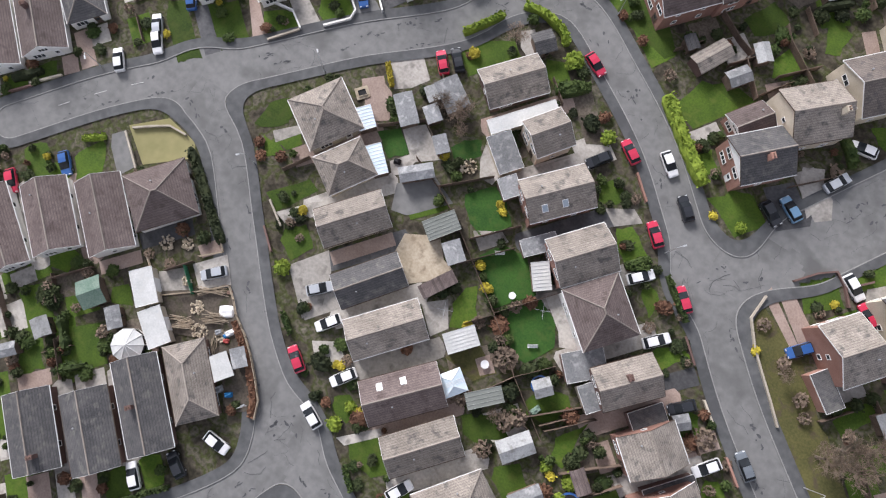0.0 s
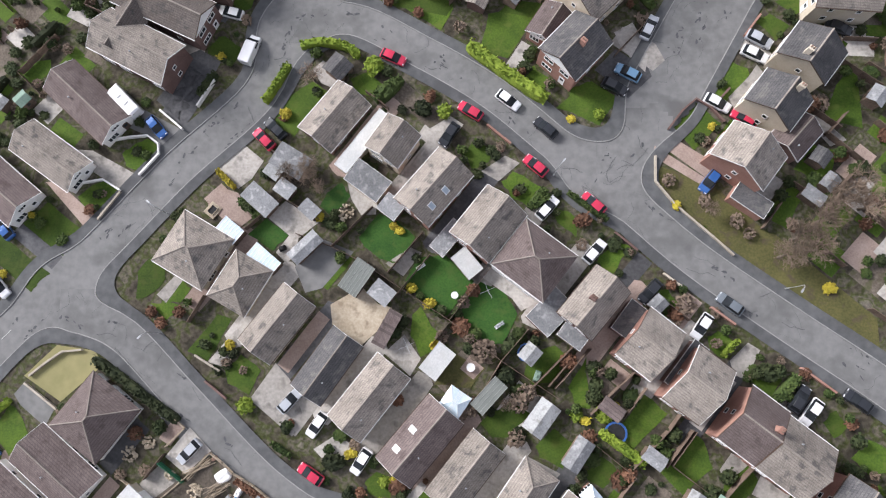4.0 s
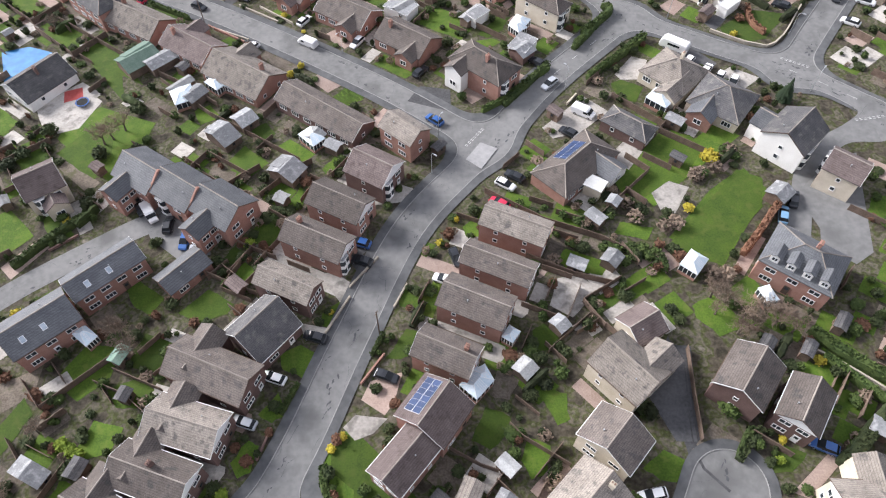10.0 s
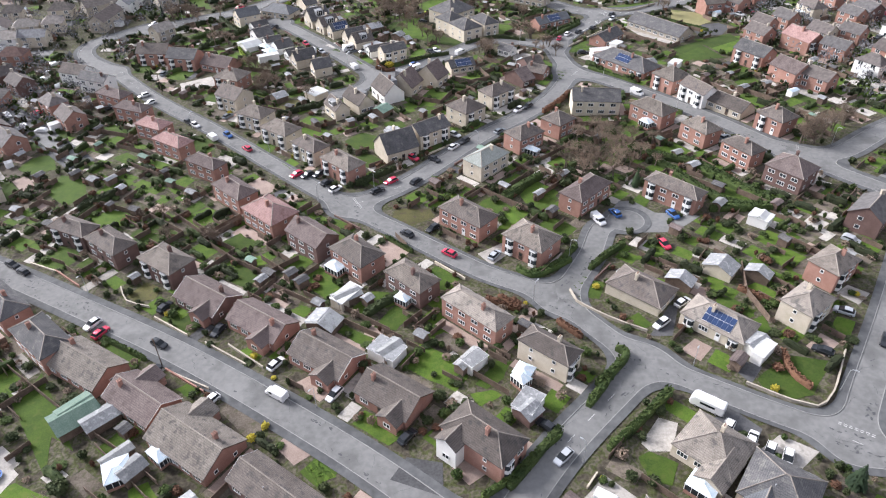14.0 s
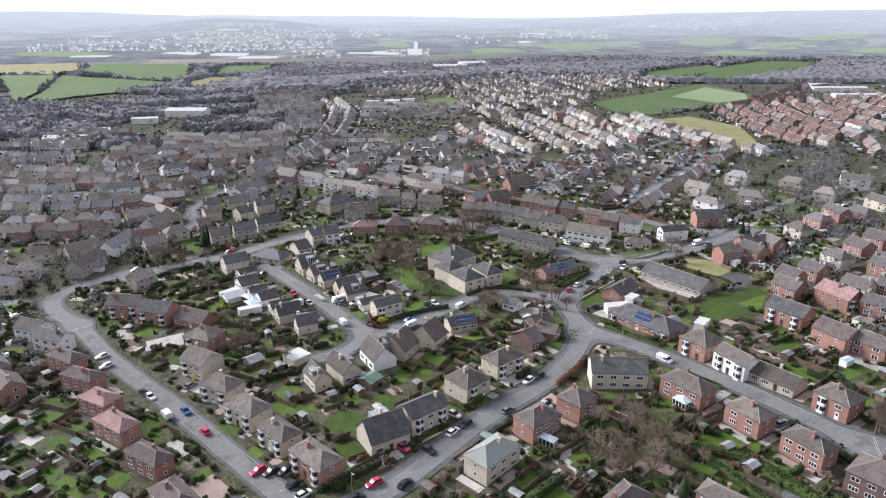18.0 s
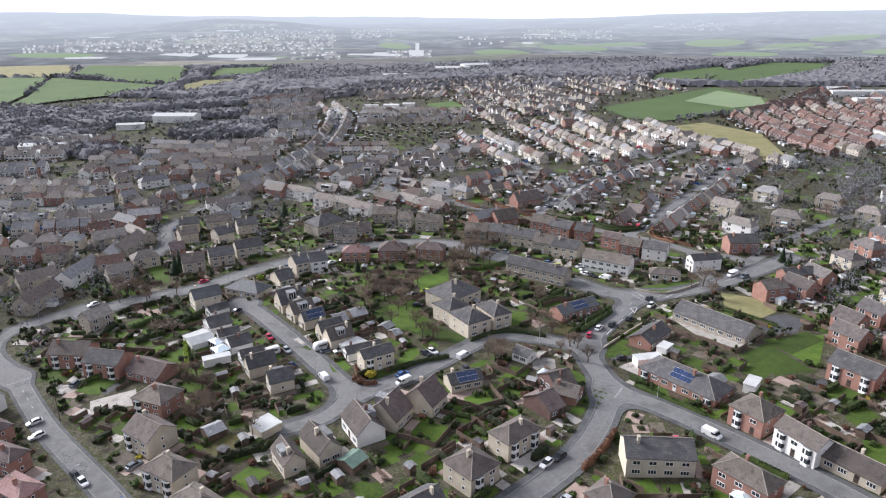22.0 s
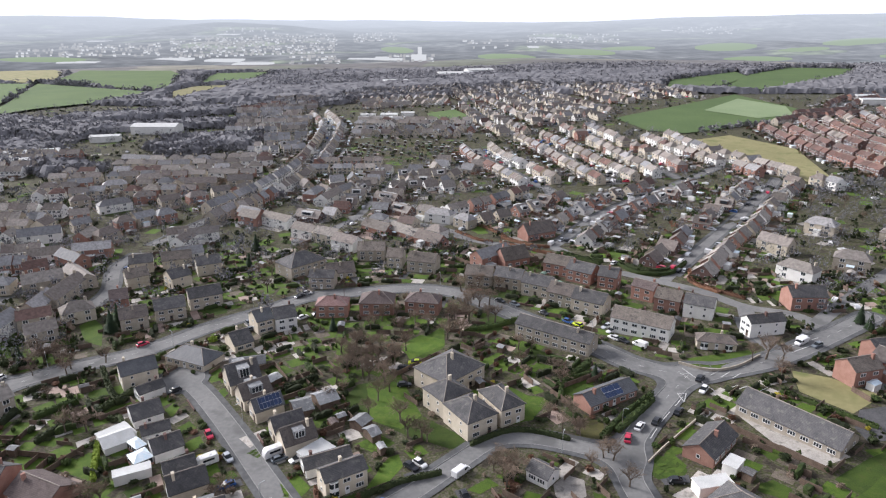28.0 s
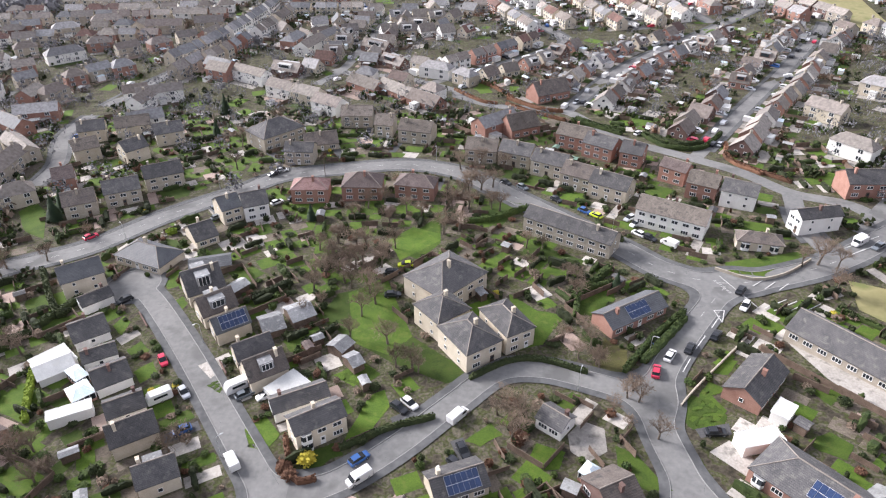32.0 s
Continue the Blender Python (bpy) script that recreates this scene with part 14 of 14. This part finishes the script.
    lot("rsemi", 126, 257, -51, 16.7, 1)
    lot("semi", 140, 295, -52, 14.2, 3)
    lot("semi", 166, 304, -34, 13.1, 4)
    lot("rsemi", 185, 224, -64, 9.1, 0)
    lot("rsemi", 203, 266, -79, 12.7, 0)
    lot("rsemi", 226, 288, -81, 14.4, 2)
    lot("rsemi", 145, 157, -54, 9.7, 0)
    lot("semi", 204, 335, -44, 13.5, 4)
    lot("semi", 245, 343, -25, 15.6, 3)
    lot("semi", 111, 247, 46, 16.8, 3)
    lot("rsemi", 168, 192, -63, 8.9, 0)
    lot("rsemi", 158, 171, -54, 8.4, 0)
    lot("rsemi", 205, 240, -66, 9.7, 0)
    lot("semi", 147, 329, -51, 13.6, 2)
    lot("semi", 180, 354, -44, 13.2, 2)
    lot("semi", 208, 307, -47, 11.0, 4)
    # the estate just over the top road
    street("bung", (56.0, 352.0), (86.3, 401.0), (134.0, 447.0), (146.0, 458.0), lane=False)
    street("bung", (94.0, 305.0), (128.4, 351.6), (191.9, 436.7), (200.0, 449.0), lane=False)
    street("semi", (12.0, 372.0), (-8.0, 391.0), (-24.5, 400.3), (-45.0, 407.0), lane=False)
    street("chalet", (-54.0, 398.0), (-46.8, 414.5), (-39.9, 457.6), (-28.8, 524.7), lane=False)
    street("link", (8.0, 396.0), (33.0, 414.0), (64.0, 443.0), lane=False, sides=(-1,))
    street("bung", (8.0, 396.0), (33.0, 414.0), (64.0, 443.0), lane=False, sides=(1,))
    street("link", (62.0, 468.0), (48.6, 510.0), (33.8, 552.6), (26.0, 600.0), lane=False)
    street("link", (112.0, 466.0), (99.0, 520.0), (88.0, 580.0), (74.0, 640.0))
    street("semi", (152.0, 474.0), (142.0, 540.0), (130.0, 620.0), (120.0, 680.0))
    street("semi", (226.0, 428.0), (212.0, 470.0), (186.0, 546.0), (176.0, 610.0), sides=(-1, 1), reach=10.0)
    street("chalet", (-86.0, 466.0), (-62.0, 480.0), (-8.0, 490.0), (30.0, 470.0))
    street("link", (-94.0, 536.0), (-40.0, 532.0), sides=(1, -1))
    street("chalet", (-15.0, 505.0), (10.0, 520.0), (14.0, 556.0))
    street("stone", (-128.0, 418.0), (-119.9, 437.3), (-109.4, 475.7), (-100.8, 530.9), (-101.6, 591.1), (-105.4, 667.6), (-113.3, 731.7), (-139.0, 811.9), lane=False, reach=8.6)
    street("chalet", (-88.0, 690.0), (-30.0, 684.0), (28.0, 672.0))
    street("semi", (-92.0, 742.0), (-40.0, 735.0), (30.0, 715.0))
    # rows running up the slope beside the playing field
    for x0, y0, x1, y1, x2, y2 in ((66, 655, 42, 760, 30, 880), (108, 700, 82, 800, 62, 930), (148, 716, 122, 800, 96, 930), (165, 760, 140, 860, 120, 960), (206, 840, 190, 930, 178, 1040), (252, 880, 236, 960, 226, 1040), (300, 900, 286, 980, 280, 1050)):
        street("chalet", (x0, y0), (x1, y1), (x2, y2), reach=10.5)
    for x0, y0, x1, y1 in ((40, 900, 20, 1040), (85, 950, 64, 1060), (130, 975, 108, 1090), (-100, 880, 10, 905), (-120, 930, 5, 955), (-140, 985, 0, 1010), (-110, 1040, 30, 1060)):
        street("chalet", (x0, y0), ((x0 + x1) / 2, (y0 + y1) / 2), (x1, y1), reach=10.0, back=7.0)
    # the old town on the western slope: stone terraces
    for x0, y0, x1, y1 in ((-262, 462, -150, 478), (-272, 510, -132, 524), (-250, 556, -128, 566), (-160, 606, -118, 612), (-160, 650, -124, 656), (-210, 712, -132, 716), (-215, 756, -136, 760), (-230, 800, -160, 808), (-240, 846, -150, 862),
                           (-330, 424, -215, 412), (-345, 466, -285, 470), (-300, 376, -195, 384), (-262, 334, -182, 342), (-238, 290, -172, 298), (-370, 520, -300, 530), (-360, 570, -290, 575), (-230, 890, -150, 905), (-220, 940, -160, 950), (-330, 330, -275, 340), (-390, 385, -320, 390)):
        street(r.choice(("stone", "stone", "semi")), (x0, y0), ((x0 + x1) / 2, (y0 + y1) / 2 + r.uniform(-6, 6)), (x1, y1), reach=9.0, back=8.0)
    # the brick estate beyond the rough field
    for x0, y0, x1, y1, x2, y2 in ((292, 470, 286, 560, 296, 660), (334, 500, 332, 600, 352, 700), (380, 540, 384, 640, 410, 740), (428, 600, 440, 690, 470, 770), (300, 690, 350, 726, 420, 750), (480, 640, 500, 740, 530, 820), (430, 800, 480, 860, 540, 900), (320, 420, 335, 450, 345, 480)):
        street("red", (x0, y0), (x1, y1), (x2, y2), reach=10.5)
    # the slopes to either side of the flight
    for x, y, ang, rows, long, pitch, style in ((180, 140, -60, 3, 140, 40, "rsemi"), (165, 20, -50, 3, 140, 40, "rsemi"), (-190, 110, -40, 3, 130, 40, "rsemi"), (-170, 10, -30, 2, 100, 40, "rsemi"), (-230, 190, 10, 3, 120, 40, "semi")):
        c, s = math.cos(radians(ang)), math.sin(radians(ang))
        for k in range(rows):
            o = (k - (rows - 1) / 2) * pitch
            px, py, bend = x - s * o, y + c * o, r.uniform(-7, 7)
            street(style, (px - c * long / 2, py - s * long / 2), (px - s * bend, py + c * bend), (px + c * long / 2, py + s * long / 2))
    # low flat-roofed school buildings beyond the allotments
    for x, y, lx, ly, h in ((-78, 778, 14, 5, 3.6), (-60, 790, 9, 7, 4.5), (-48, 772, 11, 4, 3.4), (-84, 800, 8, 4, 3.4), (-40, 795, 7, 5, 5.0)):
        z = gz(x, y)
        walls.box(x - lx, x + lx, y - ly, y + ly, z - 1, z + h, mat=r.choice((3, 6)))
        roofs.box(x - lx - 0.3, x + lx + 0.3, y - ly - 0.3, y + ly + 0.3, z + h + 0.02, z + h + 0.3, mat=r.choice((3, 4, 4)))
    # allotments: narrow beds, sheds, netting and bushes
    for i in range(19):
        for j in range(11):
            x, y = -82 + 5.4 * i + r.uniform(-0.6, 0.6), 560 + 7.6 * j + r.uniform(-0.6, 0.6)
            if not clear(x, y, 9.0) or near_road(x, y)[0] < 4:
                continue
            sheet(x, y, 0.1, 2.2, 3.3, r.choices((0, 2, 4, 3), (1.4, 3, 3, 0.4))[0], 0.05)
            if r.random() < 0.45:
                bush(x + r.uniform(-2, 2), y + r.uniform(-3, 3), r.uniform(0.8, 2.0), r.choice((0, 0, 1, 2)), 9)
            if r.random() < 0.4:
                z, q = gz(x, y), r.uniform(0.8, 1.6)
                walls.box(x - q, x + q, y - 0.9, y + 0.9, z - 0.3, z + 1.9, mat=7)
                roofs.box(x - q - 0.1, x + q + 0.1, y - 1.0, y + 1.0, z + 1.92, z + 2.05, mat=r.choice((3, 0, 4, 8, 8)))
    roof_mats = [island_material("town_roofs_grey_brown", ((0.11, 0.096, 0.086), (0.235, 0.21, 0.185), (0.15, 0.125, 0.112), (0.275, 0.25, 0.222), (0.145, 0.13, 0.122), (0.33, 0.3, 0.268), (0.19, 0.16, 0.145))),
                 island_material("town_roofs_slate", ((0.11, 0.113, 0.12), (0.25, 0.25, 0.255), (0.155, 0.153, 0.155), (0.33, 0.32, 0.316)), 0.7),
                 island_material("town_roofs_red_brown", ((0.14, 0.08, 0.066), (0.105, 0.07, 0.062), (0.17, 0.1, 0.084), (0.12, 0.092, 0.083))),
                 island_material("town_flat_roofs", ((0.12, 0.12, 0.125), (0.3, 0.3, 0.3), (0.2, 0.2, 0.2), (0.5, 0.5, 0.49)))]
    for name, b, words, category, mats in (
            ("distant_streets", streets, "grey asphalt streets between the distant houses", "streets", (ASPHALT, PAVING)),
            ("distant_houses", walls, "distant brick, stone and white houses of the town", "houses", (WALL["r"], WALL["d"], WALL["y"], WALL["w"], WALL["s"], PANE, WHITE, DARKWOOD)),
            ("distant_roofs", roofs, "grey and brown tiled roofs of the distant town", "roofs", (*roof_mats, ROOF["w"], POLYCARB, RIDGE, WALL["s"], GREENSHEET, island_material("town_roofs_dark_brown", ((0.085, 0.074, 0.07), (0.13, 0.112, 0.104), (0.105, 0.1, 0.1), (0.17, 0.152, 0.142))))),
            ("distant_gardens", plots, "lawns, yards and beds behind the distant houses", "gardens", (LAWN, CONCRETE, SOIL, BLOCK, ROUGH)),
            ("distant_fences", fences, "timber fences between the distant gardens", "fences", (FENCE,)),
            ("distant_bushes", green, "bushes and hedges in the distant gardens", "bushes", (SHRUB, HEDGE, TWIG, RUSSET)),
            ("distant_cars", cars, "parked cars and vans along the distant streets", "cars", (PAINT["white"], PAINT["silver"], PAINT["dark"], PAINT["red"], PAINT["blue"], CARGLASS))):
        tagged(new(name, b.done(name, *mats)), words, category, kind="stuff")
    return grid


TOWN = town()


def town_free(x, y, gap):
    i, j = int(x // 14), int(y // 14)
    return all(math.hypot(p[0] - x, p[1] - y) > gap for a in (-1, 0, 1) for b in (-1, 0, 1) for p in TOWN.get((i + a, j + b), ()))


# distant trees and garden greenery, joined into single bodies
def scatter_green():
    r = random.Random(5)
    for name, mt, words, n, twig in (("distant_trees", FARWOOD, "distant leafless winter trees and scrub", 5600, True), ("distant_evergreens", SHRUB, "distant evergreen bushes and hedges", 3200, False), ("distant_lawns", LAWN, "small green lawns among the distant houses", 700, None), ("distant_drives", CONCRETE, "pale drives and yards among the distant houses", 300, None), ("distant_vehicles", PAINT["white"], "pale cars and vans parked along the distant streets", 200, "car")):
        v, f = [], []
        made = 0
        while made < n:
            y = r.uniform(120, 900)
            x = r.uniform(-0.72, 0.72) * (y + 90)
            if abs(x) < 130 and y < 330 and (twig is not False or abs(x) < 105):
                continue
            if y < 420 and near_road(x, y)[0] < (1.0 if twig == "car" else 2.5):
                continue
            made += 1
            if in_area(x, y) or not town_free(x, y, 5.5):
                continue
            z = gz(x, y)
            if twig is None:
                a, l1, l2 = r.uniform(0, 3.2), r.uniform(2, 5), r.uniform(1.5, 3.5)
                c, s = math.cos(a), math.sin(a)
                i = len(v)
                v += [(x + u * c - w * s, y + u * s + w * c, gz(x + u * c - w * s, y + u * s + w * c) + 0.06) for u, w in ((-l1, -l2), (l1, -l2), (l1, l2), (-l1, l2))]
                f.append((i, i + 1, i + 2, i + 3))
                continue
            if twig == "car":
                i = len(v)
                a = r.uniform(0, 3.2)
                c, s = math.cos(a), math.sin(a)
                pts = [(-2.1, 0.25), (2.1, 0.25), (2.1, 0.75), (1.1, 0.9), (0.5, 1.42), (-1.3, 1.42), (-2.0, 0.95)]
                for w in (-0.85, 0.85):
                    v += [(x + u * c - w * s, y + u * s + w * c, z + h) for u, h in pts]
                f += [tuple(range(i + 6, i - 1, -1)), tuple(range(i + 7, i + 14))] + [(i + k, i + (k + 1) % 7, i + 7 + (k + 1) % 7, i + 7 + k) for k in range(7)]
                continue
            h = r.uniform(4, 9) if twig else r.uniform(1.2, 3.0)
            wd = h * r.uniform(0.28, 0.42) if twig else h * r.uniform(0.5, 1.0)
            for k in range(30 if twig else 16):
                a, q = r.uniform(0, 6.3), math.sqrt(r.random())
                p = Vector((x + wd * q * math.cos(a), y + wd * q * math.sin(a), z + h * (r.uniform(0.3, 1.0 - 0.35 * q) if twig else r.uniform(0.15, 0.95))))
                e = Euler((r.uniform(-1.5, 1.5), r.uniform(-1.5, 1.5), r.uniform(0, 6.3))).to_matrix()
                sz = r.uniform(0.3, 0.75) if twig else r.uniform(0.3, 0.6)
                i = len(v)
                if twig:
                    v += [tuple(p + e @ Vector(c)) for c in ((-sz, -0.07, 0), (sz, -0.05, 0), (sz * 0.2, 0.16 * sz, 0.4))]
                    f.append((i, i + 1, i + 2))
                else:
                    v += [tuple(p + e @ Vector(c)) for c in ((-sz, -sz, 0), (sz, -sz, 0), (sz, sz, 0), (-sz, sz, 0))]
                    f.append((i, i + 1, i + 2, i + 3))
        tagged(new(name, mesh(name, v, f, [mt])), words, name.split("_")[1], kind="stuff")


scatter_green()


# far woods: bands of winter trees
def woods():
    r = random.Random(9)
    v, f = [], []
    cv, cf = [], []

    def canopy(x0, y0, x1, y1, deep, h):
        """The closed crown of a wood as a lumpy sheet under the twigs."""
        long = math.hypot(x1 - x0, y1 - y0)
        nu, nv = max(3, int(long / 5)), max(2, int(deep / 5))
        base = len(cv)
        bad = []
        for j in range(nv + 1):
            for i in range(nu + 1):
                t = i / nu
                x = x0 + (x1 - x0) * t + 4 * noise.noise((i * 0.7, j * 0.9, 0.1))
                y = y0 + (y1 - y0) * t + (j / nv - 0.5) * deep + 4 * noise.noise((i * 0.8, j * 0.7, 4.1))
                near = any(in_area(x + dx, y + dy) for dx, dy in ((9, 0), (-9, 0), (0, 9), (0, -9))) or not town_free(x, y, 13.0)
                edge = 0.1 if near or j in (0, nv) or i in (0, nu) else 0.72
                bad.append(in_area(x, y) or not town_free(x, y, 7.0))
                cv.append((x, y, gz(x, y) + (h * (edge + 0.32 * noise.noise((x / 7, y / 7, 0.4))) if not bad[-1] else -2)))
        for j in range(nv):
            for i in range(nu):
                a = j * (nu + 1) + i
                q = (a, a + 1, a + nu + 2, a + nu + 1)
                if not any(bad[k] for k in q):
                    cf.append(tuple(base + k for k in q))

    def band(x0, y0, x1, y1, deep, n, h=9):
        if y0 > 450:
            canopy(x0, y0, x1, y1, deep, h)
        for k in range(n):
            t = r.random()
            x, y = x0 + (x1 - x0) * t + r.gauss(0, 6), y0 + (y1 - y0) * t + r.uniform(-deep, deep) / 2
            if in_area(x, y) or not town_free(x, y, 6.0):
                continue
            z = gz(x, y)
            hh = h * r.uniform(0.6, 1.25)
            w = hh * r.uniform(0.3, 0.5)
            for q in range(14 if y > 450 else 60):
                a, m = r.uniform(0, 6.3), math.sqrt(r.random())
                p = Vector((x + w * m * math.cos(a), y + w * m * math.sin(a), z + hh * r.uniform(0.15, 1.0 - 0.3 * m)))
                e = Euler((r.uniform(-1.2, 1.2), r.uniform(-1.2, 1.2), r.uniform(0, 6.3))).to_matrix()
                sz = r.uniform(1.0, 2.2) if y > 450 else r.uniform(0.3, 0.7)
                i = len(v)
                v.extend(tuple(p + e @ Vector(c)) for c in ((-sz, -sz * 0.6, 0), (sz, -sz * 0.5, 0), (sz * 0.3, sz * 0.8, 0)))
                f.append((i, i + 1, i + 2))

    band(196, 298, 272, 425, 34, 60, 9)
    band(205, 420, 262, 446, 30, 26, 9)
    band(-280, 412, -60, 400, 110, 70, 8)
    band(-215, 322, -20, 305, 70, 46, 8)
    band(-700, 830, -330, 700, 90, 1600)
    band(-600, 640, -200, 770, 50, 900, 8)
    band(-520, 520, -380, 640, 60, 500, 8)
    band(-900, 1000, -300, 930, 60, 900)
    band(-420, 760, -60, 1000, 70, 900)
    band(-150, 1000, 420, 1120, 80, 1100)
    band(-760, 1050, -430, 1060, 40, 300)
    band(-430, 1250, 150, 1300, 120, 1300)
    band(350, 1120, 900, 1250, 70, 1000)
    band(-620, 1130, -300, 1330, 70, 1100, 11)
    band(-300, 1150, 420, 1380, 120, 2200, 11)
    band(-700, 700, -330, 590, 90, 1500)
    band(-480, 500, -300, 420, 60, 700, 8)
    band(420, 1300, 1000, 1380, 80, 1200, 11)
    band(-950, 1170, 950, 1170, 460, 4200, 10)
    band(-250, 640, -165, 650, 60, 420, 10)
    band(-230, 600, -200, 612, 20, 80, 8)
    band(205, 640, 300, 690, 8, 60, 6)
    band(-330, 560, -250, 520, 40, 200)
    tagged(new("far_canopy", mesh("far_canopy", cv, cf, [FARWOOD])), "closed crowns of the far winter woods, haze in their colour", "woods", kind="stuff")
    tagged(new("far_woods", mesh("far_woods", v, f, [FARWOOD])), "far belts of leafless woodland, haze in their colour", "woods", kind="stuff")


woods()
